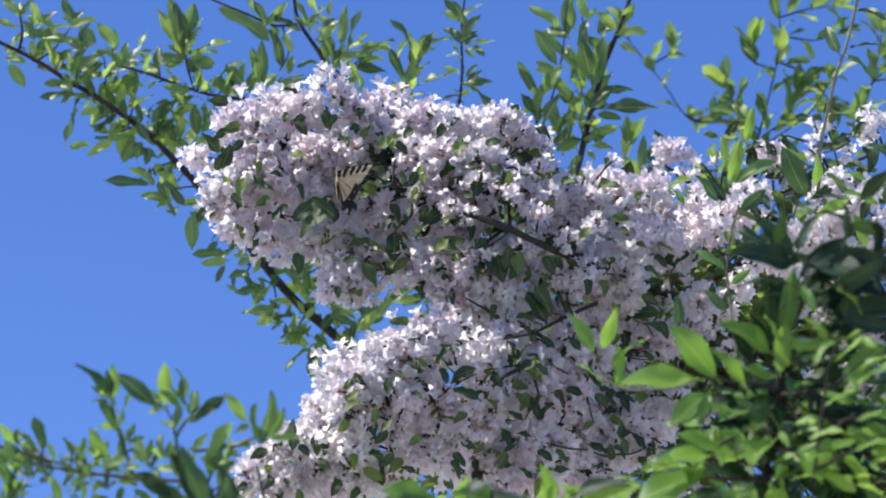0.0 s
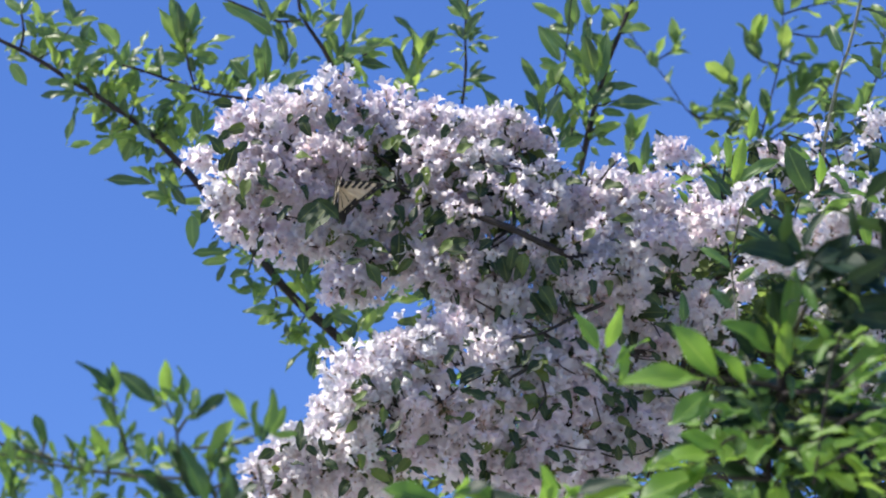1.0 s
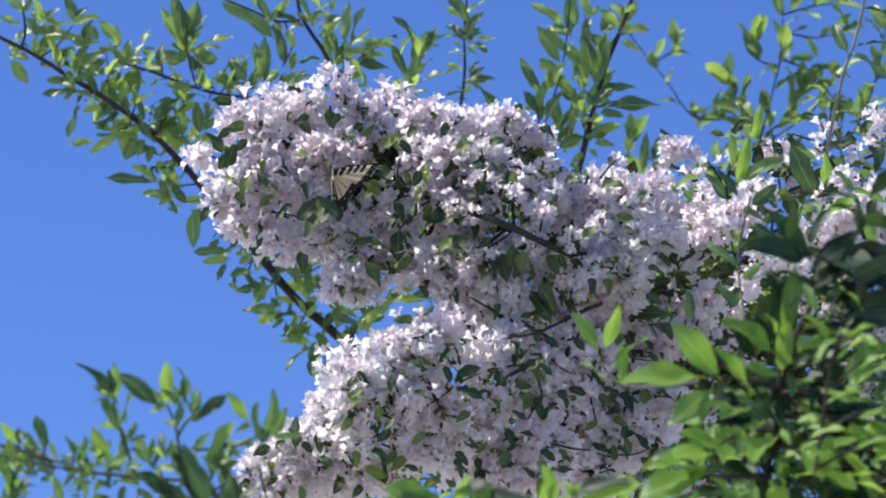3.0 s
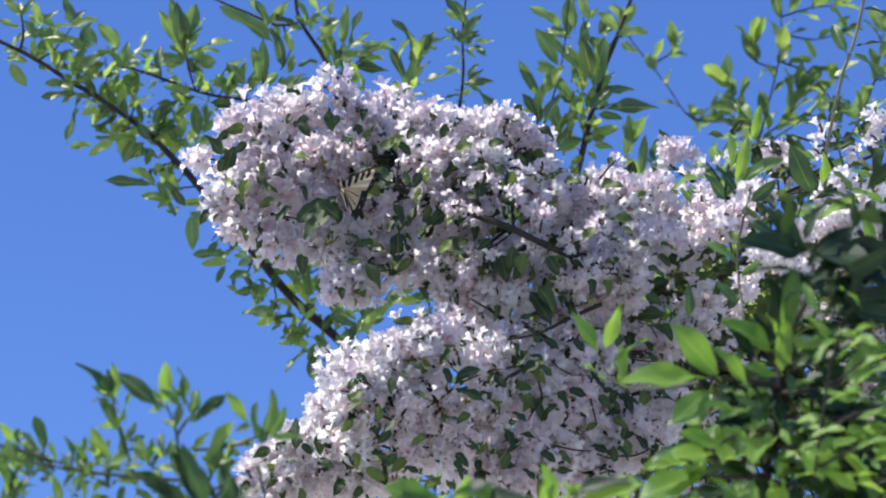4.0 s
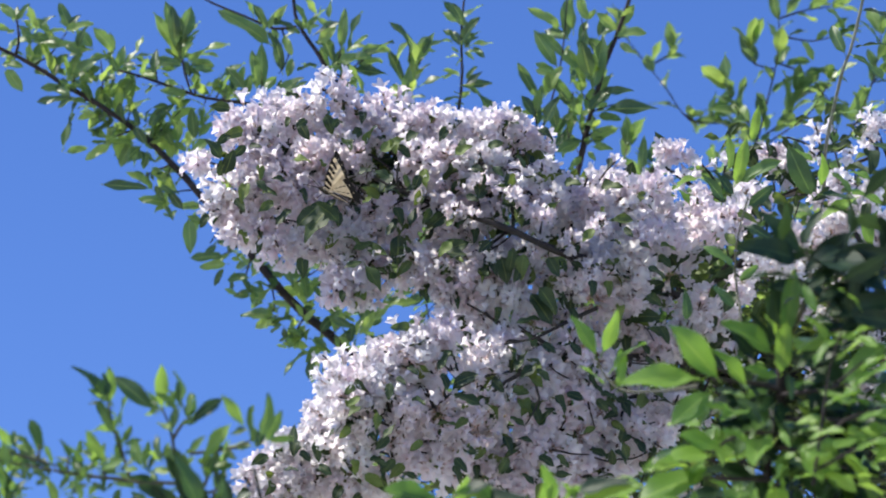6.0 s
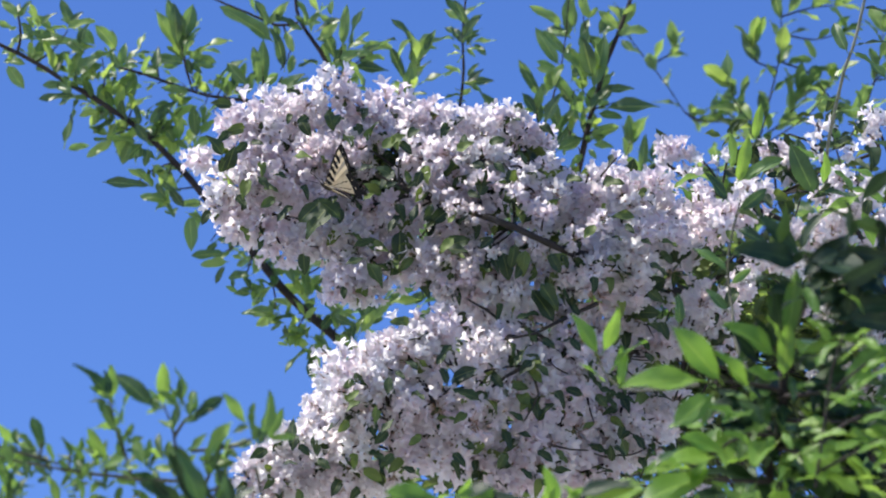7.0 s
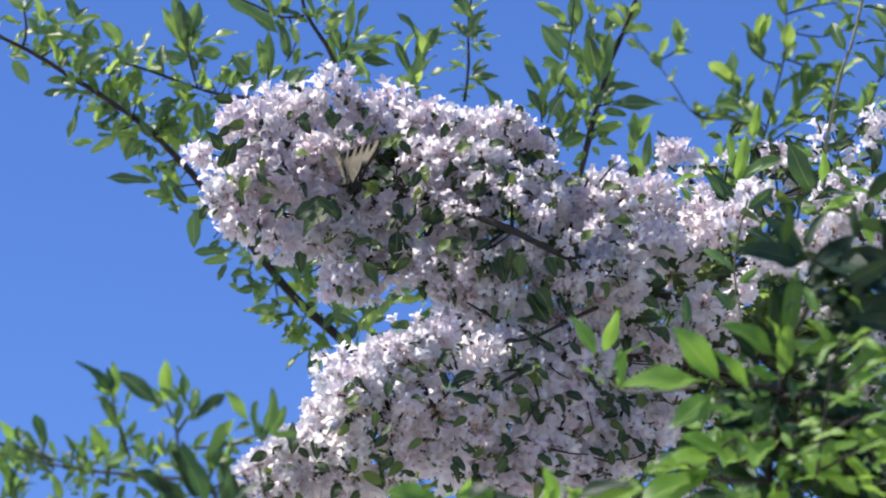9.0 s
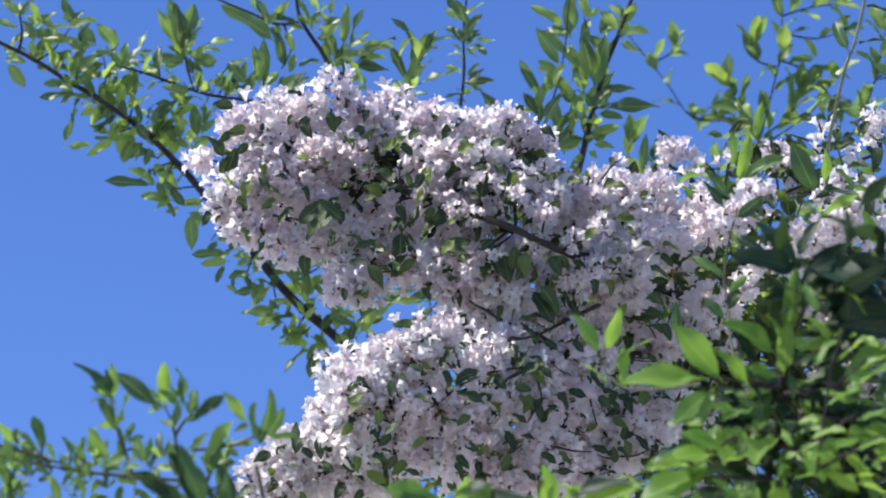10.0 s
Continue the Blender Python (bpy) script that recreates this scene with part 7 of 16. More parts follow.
limb.blade(TREE_LEAF_MESH, (-0.5832, 5.4023, 3.8595), (-0.6025, 5.395, 3.8547), (-0.55, -0.7, 0.4))
limb.blade(TREE_LEAF_MESH, (-0.6, 5.3945, 3.8399), (-0.579, 5.3858, 3.8016), (-0.55, -0.7, 0.4))
limb.blade(TREE_LEAF_MESH, (-0.6116, 5.4389, 3.8616), (-0.5805, 5.4242, 3.8556), (-0.55, -0.7, 0.4))
limb.blade(TREE_LEAF_MESH, (-0.6062, 5.425, 3.8452), (-0.5885, 5.428, 3.84), (-0.2, -0.9, 0.2))
limb.blade(TREE_LEAF_MESH, (-0.5622, 5.4027, 3.8451), (-0.5731, 5.4059, 3.8793), (-0.55, -0.7, 0.4))
limb.blade(TREE_LEAF_MESH, (-0.5697, 5.409, 3.8468), (-0.553, 5.3868, 3.8536), (0.5, -0.75, 0.3))
limb.blade(TREE_LEAF_MESH, (-0.5664, 5.4032, 3.8522), (-0.5863, 5.3979, 3.8652), (0, -0.6, 0.7))
limb.blade(TREE_LEAF_MESH, (-0.5624, 5.4258, 3.8513), (-0.5548, 5.3961, 3.8718), (0.1, -0.95, 0.1))
limb.blade(TREE_LEAF_MESH, (-0.5653, 5.4488, 3.8646), (-0.575, 5.4393, 3.875), (0, -0.6, 0.7))
limb.blade(TREE_LEAF_MESH, (-0.5632, 5.4316, 3.855), (-0.5806, 5.4399, 3.8738), (-0.4, -0.8, 0.3))
limb.blade(TREE_LEAF_MESH, (-0.472, 5.3792, 3.8118), (-0.4915, 5.3706, 3.8266), (0.1, -0.95, 0.1))
limb.blade(TREE_LEAF_MESH, (-0.4732, 5.3942, 3.8133), (-0.4742, 5.4018, 3.8323), (-0.4, -0.8, 0.3))
limb.blade(TREE_LEAF_MESH, (-0.4806, 5.4229, 3.8268), (-0.4946, 5.4324, 3.8326), (0.3, -0.9, 0.1))
limb.blade(TREE_LEAF_MESH, (-0.4678, 5.3709, 3.8038), (-0.4502, 5.3423, 3.8204), (0, -0.6, 0.7))
limb.blade(TREE_LEAF_MESH, (-0.4733, 5.4059, 3.8241), (-0.4486, 5.3943, 3.8201), (-0.4, -0.8, 0.3))
limb.blade(TREE_LEAF_MESH, (-0.4472, 5.3648, 3.8453), (-0.469, 5.3315, 3.871), (0.3, -0.9, 0.1))
limb.blade(TREE_LEAF_MESH, (-0.4533, 5.3836, 3.8471), (-0.4821, 5.3716, 3.8457), (-0.2, -0.9, 0.2))
limb.blade(TREE_LEAF_MESH, (-0.4535, 5.3997, 3.8603), (-0.4536, 5.3766, 3.8799), (0.3, -0.9, 0.1))
limb.blade(TREE_LEAF_MESH, (-0.4576, 5.3937, 3.8419), (-0.4526, 5.3929, 3.8703), (-0.55, -0.7, 0.4))
limb.blade(TREE_LEAF_MESH, (-0.464, 5.4044, 3.8513), (-0.4543, 5.3881, 3.8577), (-0.2, -0.9, 0.2))
limb.blade(TREE_LEAF_MESH, (-0.4593, 5.4007, 3.8484), (-0.4656, 5.3969, 3.8653), (0.5, -0.75, 0.3))
limb.blade(TREE_LEAF_MESH, (-0.4479, 5.4161, 3.8375), (-0.4374, 5.4015, 3.8746), (0.1, -0.95, 0.1))
limb.blade(TREE_LEAF_MESH, (-0.4544, 5.4528, 3.8503), (-0.4251, 5.4366, 3.8564), (-0.2, -0.9, 0.2))
limb.blade(TREE_LEAF_MESH, (-0.4358, 5.3996, 3.8409), (-0.4194, 5.3874, 3.8645), (-0.55, -0.7, 0.4))
limb.blade(TREE_LEAF_MESH, (-0.4354, 5.444, 3.8544), (-0.4485, 5.4517, 3.8786), (-0.2, -0.9, 0.2))
limb.blade(TREE_LEAF_MESH, (-0.4412, 5.4348, 3.8581), (-0.4243, 5.4165, 3.8534), (0.1, -0.95, 0.1))
limb.blade(TREE_LEAF_MESH, (-0.4419, 5.3826, 3.8218), (-0.4576, 5.3796, 3.8512), (-0.55, -0.7, 0.4))
limb.blade(TREE_LEAF_MESH, (-0.447, 5.4025, 3.8253), (-0.4658, 5.4111, 3.8333), (0.3, -0.9, 0.1))
limb.blade(TREE_LEAF_MESH, (-0.4488, 5.4229, 3.8384), (-0.4647, 5.4204, 3.8456), (-0.2, -0.9, 0.2))
limb.blade(TREE_LEAF_MESH, (-0.4257, 5.386, 3.8455), (-0.3901, 5.3863, 3.86), (0, -0.6, 0.7))
limb.blade(TREE_LEAF_MESH, (-0.4245, 5.4143, 3.8635), (-0.406, 5.418, 3.8547), (-0.4, -0.8, 0.3))
limb.blade(TREE_LEAF_MESH, (-0.4216, 5.4178, 3.8663), (-0.4134, 5.4225, 3.8981), (-0.55, -0.7, 0.4))
limb.blade(TREE_LEAF_MESH, (-0.392, 5.3688, 3.8127), (-0.3925, 5.361, 3.8542), (0, -0.6, 0.7))
limb.blade(TREE_LEAF_MESH, (-0.3938, 5.3955, 3.8283), (-0.4162, 5.3832, 3.8429), (0, -0.6, 0.7))
limb.blade(TREE_LEAF_MESH, (-0.3891, 5.3989, 3.8189), (-0.416, 5.4053, 3.8406), (0.1, -0.95, 0.1))
limb.blade(TREE_LEAF_MESH, (-0.4014, 5.4151, 3.8338), (-0.3858, 5.4136, 3.8619), (0.1, -0.95, 0.1))
limb.blade(TREE_LEAF_MESH, (-0.3966, 5.4479, 3.8449), (-0.3981, 5.4411, 3.8595), (0.1, -0.95, 0.1))
limb.blade(TREE_LEAF_MESH, (-0.3902, 5.4029, 3.8372), (-0.3639, 5.4064, 3.8397), (0.1, -0.95, 0.1))
limb.blade(TREE_LEAF_MESH, (-0.387, 5.4185, 3.84), (-0.3736, 5.4255, 3.8338), (0.5, -0.75, 0.3))
limb.blade(TREE_LEAF_MESH, (-0.3931, 5.4133, 3.8489), (-0.3809, 5.4074, 3.8534), (0.5, -0.75, 0.3))
limb.blade(TREE_LEAF_MESH, (-0.4677, 5.4411, 3.7964), (-0.4609, 5.416, 3.8261), (0, -0.6, 0.7))
limb.blade(TREE_LEAF_MESH, (-0.4731, 5.4694, 3.8036), (-0.4501, 5.4518, 3.8065), (0, -0.6, 0.7))
limb.blade(TREE_LEAF_MESH, (-0.4737, 5.4663, 3.8119), (-0.4519, 5.4531, 3.8264), (0.3, -0.9, 0.1))
limb.blade(TREE_LEAF_MESH, (-0.4758, 5.4249, 3.7856), (-0.4566, 5.4209, 3.8239), (0.5, -0.75, 0.3))
limb.blade(TREE_LEAF_MESH, (-0.4817, 5.4464, 3.7918), (-0.4843, 5.4527, 3.8237), (0.5, -0.75, 0.3))
limb.blade(TREE_LEAF_MESH, (-0.4747, 5.4554, 3.8017), (-0.4732, 5.4513, 3.8355), (0, -0.6, 0.7))
limb.blade(TREE_LEAF_MESH, (-0.4824, 5.4054, 3.7904), (-0.4937, 5.4028, 3.8292), (0.3, -0.9, 0.1))
limb.blade(TREE_LEAF_MESH, (-0.4787, 5.422, 3.8016), (-0.4931, 5.4026, 3.8092), (-0.55, -0.7, 0.4))
limb.blade(TREE_LEAF_MESH, (-0.4533, 5.4093, 3.8137), (-0.4227, 5.4158, 3.8236), (0, -0.6, 0.7))
limb.blade(TREE_LEAF_MESH, (-0.4603, 5.4331, 3.8305), (-0.441, 5.4268, 3.816), (-0.4, -0.8, 0.3))
limb.blade(TREE_LEAF_MESH, (-0.4584, 5.4192, 3.8137), (-0.4497, 5.4057, 3.8263), (0.5, -0.75, 0.3))
limb.blade(TREE_LEAF_MESH, (-0.4257, 5.4225, 3.796), (-0.4318, 5.4125, 3.8422), (-0.2, -0.9, 0.2))
limb.blade(TREE_LEAF_MESH, (-0.429, 5.4495, 3.81), (-0.4503, 5.4391, 3.8317), (-0.55, -0.7, 0.4))
limb.blade(TREE_LEAF_MESH, (-0.4319, 5.4571, 3.8148), (-0.458, 5.453, 3.8279), (-0.4, -0.8, 0.3))
limb.blade(TREE_LEAF_MESH, (-0.4517, 5.4337, 3.7857), (-0.4404, 5.412, 3.8106), (0.3, -0.9, 0.1))
limb.blade(TREE_LEAF_MESH, (-0.4558, 5.4579, 3.7895), (-0.4645, 5.4518, 3.8129), (0, -0.6, 0.7))
limb.blade(TREE_LEAF_MESH, (-0.4549, 5.4352, 3.79), (-0.4638, 5.4119, 3.8038), (-0.2, -0.9, 0.2))
limb.blade(TREE_LEAF_MESH, (-0.4257, 5.4282, 3.7797), (-0.4303, 5.4056, 3.8002), (0.3, -0.9, 0.1))
limb.blade(TREE_LEAF_MESH, (-0.4303, 5.4366, 3.7875), (-0.4159, 5.4304, 3.7985), (-0.55, -0.7, 0.4))
limb.blade(TREE_LEAF_MESH, (-0.4431, 5.437, 3.7779), (-0.4087, 5.4356, 3.8163), (-0.55, -0.7, 0.4))
limb.blade(TREE_LEAF_MESH, (-0.451, 5.471, 3.7983), (-0.4504, 5.4719, 3.8288), (-0.2, -0.9, 0.2))
limb.blade(TREE_LEAF_MESH, (-0.451, 5.4504, 3.7891), (-0.4529, 5.4446, 3.8141), (-0.4, -0.8, 0.3))
limb.blade(SLIM_LEAF_MESH, (-0.5011, 5.3886, 3.7897), (-0.5588, 5.4011, 3.7917), (0.3, -0.9, 0.1))
limb.blade(TREE_LEAF_MESH, (-0.5025, 5.4275, 3.8029), (-0.5234, 5.4554, 3.7716), (0, -0.6, 0.7))
limb.blade(TREE_LEAF_MESH, (-0.5148, 5.403, 3.8077), (-0.5483, 5.3857, 3.8087), (0.5, -0.75, 0.3))
limb.blade(TREE_LEAF_MESH, (-0.5114, 5.418, 3.8106), (-0.5201, 5.4101, 3.8324), (0.5, -0.75, 0.3))
limb.blade(TREE_LEAF_MESH, (-0.5054, 5.3829, 3.7876), (-0.5367, 5.3881, 3.8121), (-0.4, -0.8, 0.3))
limb.blade(TREE_LEAF_MESH, (-0.5096, 5.3965, 3.7995), (-0.5253, 5.3939, 3.8229), (0, -0.6, 0.7))
limb.blade(TREE_LEAF_MESH, (-0.5094, 5.4272, 3.8019), (-0.5367, 5.4485, 3.8019), (0.3, -0.9, 0.1))
limb.blade(TREE_LEAF_MESH, (-0.4823, 5.3965, 3.7817), (-0.5185, 5.4059, 3.7987), (0, -0.6, 0.7))
limb.blade(TREE_LEAF_MESH, (-0.4846, 5.4322, 3.8013), (-0.4982, 5.4355, 3.823), (0, -0.6, 0.7))
limb.blade(TREE_LEAF_MESH, (-0.4824, 5.4264, 3.7906), (-0.4888, 5.435, 3.8152), (0.3, -0.9, 0.1))
limb.blade(TREE_LEAF_MESH, (-0.4797, 5.4422, 3.7967), (-0.5048, 5.4439, 3.8045), (0, -0.6, 0.7))
limb.blade(TREE_LEAF_MESH, (-0.488, 5.4884, 3.8123), (-0.5035, 5.5037, 3.8143), (-0.2, -0.9, 0.2))
limb.blade(TREE_LEAF_MESH, (-0.4832, 5.4566, 3.805), (-0.5042, 5.4739, 3.8057), (0, -0.6, 0.7))
limb.blade(TREE_LEAF_MESH, (-0.4074, 5.447, 3.7744), (-0.4095, 5.4162, 3.7866), (-0.55, -0.7, 0.4))
limb.blade(TREE_LEAF_MESH, (-0.4123, 5.4747, 3.788), (-0.4055, 5.4529, 3.7923), (-0.55, -0.7, 0.4))
limb.blade(TREE_LEAF_MESH, (-0.4134, 5.4837, 3.7944), (-0.4232, 5.4893, 3.8108), (0.3, -0.9, 0.1))
limb.blade(TREE_LEAF_MESH, (-0.4035, 5.4106, 3.7512), (-0.3841, 5.4065, 3.7831), (0.1, -0.95, 0.1))
limb.blade(TREE_LEAF_MESH, (-0.4055, 5.4289, 3.7652), (-0.3855, 5.4205, 3.7668), (0.3, -0.9, 0.1))
limb.blade(TREE_LEAF_MESH, (-0.397, 5.4175, 3.7575), (-0.3709, 5.3972, 3.788), (-0.2, -0.9, 0.2))
limb.blade(TREE_LEAF_MESH, (-0.3966, 5.4624, 3.768), (-0.3634, 5.461, 3.7661), (0.3, -0.9, 0.1))
limb.blade(TREE_LEAF_MESH, (-0.4156, 5.4059, 3.7493), (-0.4218, 5.4021, 3.7813), (0.3, -0.9, 0.1))
limb.blade(TREE_LEAF_MESH, (-0.4172, 5.4075, 3.7534), (-0.4306, 5.4033, 3.7632), (0.3, -0.9, 0.1))
limb.blade(TREE_LEAF_MESH, (-0.4145, 5.4208, 3.7479), (-0.4023, 5.4121, 3.7633), (0, -0.6, 0.7))
limb.blade(SLIM_LEAF_MESH, (-0.5254, 5.4625, 3.739), (-0.5121, 5.4536, 3.7949), (-0.4, -0.8, 0.3))
limb.blade(TREE_LEAF_MESH, (-0.5265, 5.5082, 3.7559), (-0.4944, 5.506, 3.7631), (0.3, -0.9, 0.1))
limb.blade(TREE_LEAF_MESH, (-0.4709, 5.4143, 3.776), (-0.4983, 5.3948, 3.763), (0.5, -0.75, 0.3))
limb.blade(TREE_LEAF_MESH, (-0.4731, 5.4336, 3.7823), (-0.4855, 5.4537, 3.7775), (-0.2, -0.9, 0.2))
limb.blade(TREE_LEAF_MESH, (-0.4655, 5.4287, 3.7797), (-0.4812, 5.4414, 3.7932), (-0.2, -0.9, 0.2))
limb.blade(TREE_LEAF_MESH, (-0.4723, 5.434, 3.7915), (-0.488, 5.4504, 3.7653), (0.3, -0.9, 0.1))
limb.blade(TREE_LEAF_MESH, (-0.4774, 5.4386, 3.7941), (-0.4624, 5.4352, 3.7705), (-0.4, -0.8, 0.3))
limb.blade(TREE_LEAF_MESH, (-0.4611, 5.3913, 3.7675), (-0.4735, 5.4073, 3.7627), (0.1, -0.95, 0.1))
limb.blade(TREE_LEAF_MESH, (-0.4648, 5.424, 3.7877), (-0.4638, 5.4162, 3.7663), (0, -0.6, 0.7))
limb.blade(TREE_LEAF_MESH, (-0.4642, 5.3917, 3.7741), (-0.4771, 5.3875, 3.7699), (0.5, -0.75, 0.3))
limb.blade(TREE_LEAF_MESH, (-0.4519, 5.4324, 3.7684), (-0.4675, 5.448, 3.7389), (0, -0.6, 0.7))
limb.blade(TREE_LEAF_MESH, (-0.4503, 5.4365, 3.7765), (-0.4688, 5.4435, 3.7729), (-0.4, -0.8, 0.3))
limb.blade(TREE_LEAF_MESH, (-0.4547, 5.4519, 3.7812), (-0.4444, 5.4645, 3.7665), (-0.2, -0.9, 0.2))
limb.blade(TREE_LEAF_MESH, (-0.4443, 5.4355, 3.7677), (-0.4604, 5.4529, 3.7552), (-0.4, -0.8, 0.3))
limb.blade(TREE_LEAF_MESH, (-0.4418, 5.4381, 3.7702), (-0.4422, 5.4501, 3.7548), (0.1, -0.95, 0.1))
limb.blade(TREE_LEAF_MESH, (-0.4493, 5.4707, 3.7769), (-0.4676, 5.4782, 3.7797), (0.5, -0.75, 0.3))
limb.blade(TREE_LEAF_MESH, (-0.4525, 5.4171, 3.733), (-0.4893, 5.4133, 3.7092), (-0.2, -0.9, 0.2))
limb.blade(TREE_LEAF_MESH, (-0.4588, 5.4186, 3.735), (-0.4793, 5.3998, 3.7295), (-0.2, -0.9, 0.2))
limb.blade(TREE_LEAF_MESH, (-0.4611, 5.4597, 3.757), (-0.4882, 5.4456, 3.7673), (0.3, -0.9, 0.1))
limb.blade(TREE_LEAF_MESH, (-0.4215, 5.4433, 3.7422), (-0.4597, 5.4217, 3.7408), (-0.4, -0.8, 0.3))
limb.blade(TREE_LEAF_MESH, (-0.4288, 5.4788, 3.7505), (-0.4487, 5.4758, 3.7735), (0.3, -0.9, 0.1))
limb.blade(TREE_LEAF_MESH, (-0.4293, 5.4765, 3.7591), (-0.4543, 5.4737, 3.738), (0.1, -0.95, 0.1))
limb.blade(TREE_LEAF_MESH, (-0.4278, 5.4409, 3.7423), (-0.4483, 5.4595, 3.7139), (-0.2, -0.9, 0.2))
limb.blade(TREE_LEAF_MESH, (-0.4288, 5.4651, 3.7483), (-0.4481, 5.467, 3.7456), (-0.55, -0.7, 0.4))
limb.blade(TREE_LEAF_MESH, (-0.426, 5.4805, 3.7539), (-0.4513, 5.4849, 3.755), (-0.55, -0.7, 0.4))
limb.blade(TREE_LEAF_MESH, (-0.4145, 5.4087, 3.72), (-0.4249, 5.4175, 3.6982), (-0.55, -0.7, 0.4))
limb.blade(TREE_LEAF_MESH, (-0.4161, 5.4081, 3.7223), (-0.4045, 5.3986, 3.7009), (0.5, -0.75, 0.3))
limb.blade(TREE_LEAF_MESH, (-0.4037, 5.4129, 3.7223), (-0.4099, 5.4294, 3.6984), (0.1, -0.95, 0.1))
limb.blade(TREE_LEAF_MESH, (-0.4046, 5.424, 3.7216), (-0.4225, 5.4094, 3.7057), (-0.2, -0.9, 0.2))
limb.blade(TREE_LEAF_MESH, (-0.4066, 5.4522, 3.7341), (-0.4011, 5.4732, 3.7268), (-0.55, -0.7, 0.4))
limb.blade(TREE_LEAF_MESH, (-0.4007, 5.4415, 3.707), (-0.3784, 5.4277, 3.6815), (-0.2, -0.9, 0.2))
limb.blade(TREE_LEAF_MESH, (-0.4021, 5.4864, 3.7213), (-0.4011, 5.4951, 3.7054), (-0.55, -0.7, 0.4))
limb.blade(TREE_LEAF_MESH, (-0.4101, 5.4879, 3.7201), (-0.4067, 5.491, 3.7065), (0.3, -0.9, 0.1))
limb.blade(TREE_LEAF_MESH, (-0.3763, 5.4353, 3.7757), (-0.3399, 5.4244, 3.7887), (0.1, -0.95, 0.1))
limb.blade(TREE_LEAF_MESH, (-0.3815, 5.4784, 3.7996), (-0.3641, 5.4993, 3.7922), (-0.55, -0.7, 0.4))
limb.blade(TREE_LEAF_MESH, (-0.3769, 5.4534, 3.7867), (-0.3521, 5.4514, 3.772), (0.5, -0.75, 0.3))
limb.blade(TREE_LEAF_MESH, (-0.3395, 5.4404, 3.7432), (-0.3435, 5.4132, 3.7833), (0, -0.6, 0.7))
limb.blade(TREE_LEAF_MESH, (-0.3378, 5.4428, 3.7466), (-0.3158, 5.4159, 3.7688), (-0.4, -0.8, 0.3))
limb.blade(TREE_LEAF_MESH, (-0.3469, 5.4517, 3.749), (-0.3269, 5.4539, 3.7764), (-0.55, -0.7, 0.4))
limb.blade(TREE_LEAF_MESH, (-0.3641, 5.451, 3.7405), (-0.3651, 5.4376, 3.7801), (-0.4, -0.8, 0.3))
limb.blade(TREE_LEAF_MESH, (-0.3686, 5.452, 3.7396), (-0.3838, 5.4363, 3.7644), (-0.2, -0.9, 0.2))
limb.blade(TREE_LEAF_MESH, (-0.3761, 5.4395, 3.7461), (-0.4012, 5.4334, 3.7407), (-0.4, -0.8, 0.3))
limb.blade(TREE_LEAF_MESH, (-0.3757, 5.4464, 3.7563), (-0.387, 5.4402, 3.7698), (-0.4, -0.8, 0.3))
limb.blade(TREE_LEAF_MESH, (-0.3815, 5.4725, 3.7635), (-0.3908, 5.4501, 3.7675), (0.1, -0.95, 0.1))
limb.blade(TREE_LEAF_MESH, (-0.3715, 5.469, 3.7266), (-0.3823, 5.4598, 3.7669), (0.1, -0.95, 0.1))
limb.blade(TREE_LEAF_MESH, (-0.3764, 5.4944, 3.7398), (-0.3666, 5.4712, 3.7575), (-0.4, -0.8, 0.3))
limb.blade(TREE_LEAF_MESH, (-0.3699, 5.4792, 3.7362), (-0.354, 5.4568, 3.7581), (0, -0.6, 0.7))
limb.blade(TREE_LEAF_MESH, (-0.3494, 5.4484, 3.7301), (-0.3707, 5.4489, 3.7487), (0.1, -0.95, 0.1))
limb.blade(TREE_LEAF_MESH, (-0.3494, 5.4903, 3.7419), (-0.3509, 5.48, 3.7529), (-0.4, -0.8, 0.3))
limb.blade(TREE_LEAF_MESH, (-0.3447, 5.4609, 3.7411), (-0.3406, 5.4432, 3.7502), (-0.4, -0.8, 0.3))
limb.blade(TREE_LEAF_MESH, (-0.385, 5.4423, 3.7573), (-0.3728, 5.4248, 3.7686), (0.1, -0.95, 0.1))
limb.blade(TREE_LEAF_MESH, (-0.3839, 5.474, 3.7748), (-0.3903, 5.4829, 3.8002), (0.1, -0.95, 0.1))
limb.blade(TREE_LEAF_MESH, (-0.3924, 5.49, 3.7694), (-0.3785, 5.4841, 3.767), (-0.4, -0.8, 0.3))
limb.blade(TREE_LEAF_MESH, (-0.3525, 5.4227, 3.7874), (-0.3766, 5.3956, 3.7947), (0.1, -0.95, 0.1))
limb.blade(TREE_LEAF_MESH, (-0.3512, 5.4608, 3.8073), (-0.3658, 5.4583, 3.8007), (-0.55, -0.7, 0.4))
limb.blade(TREE_LEAF_MESH, (-0.3585, 5.4505, 3.7934), (-0.3599, 5.4434, 3.8162), (-0.4, -0.8, 0.3))
limb.blade(TREE_LEAF_MESH, (-0.3451, 5.3819, 3.7883), (-0.3786, 5.3575, 3.7916), (0.1, -0.95, 0.1))
limb.blade(TREE_LEAF_MESH, (-0.3437, 5.4254, 3.8019), (-0.3614, 5.4287, 3.7915), (0.3, -0.9, 0.1))
limb.blade(TREE_LEAF_MESH, (-0.3443, 5.4198, 3.8006), (-0.3681, 5.4292, 3.7887), (-0.4, -0.8, 0.3))
limb.blade(SLIM_LEAF_MESH, (-0.3978, 5.4277, 3.6697), (-0.4672, 5.4206, 3.6761), (-0.2, -0.9, 0.2))
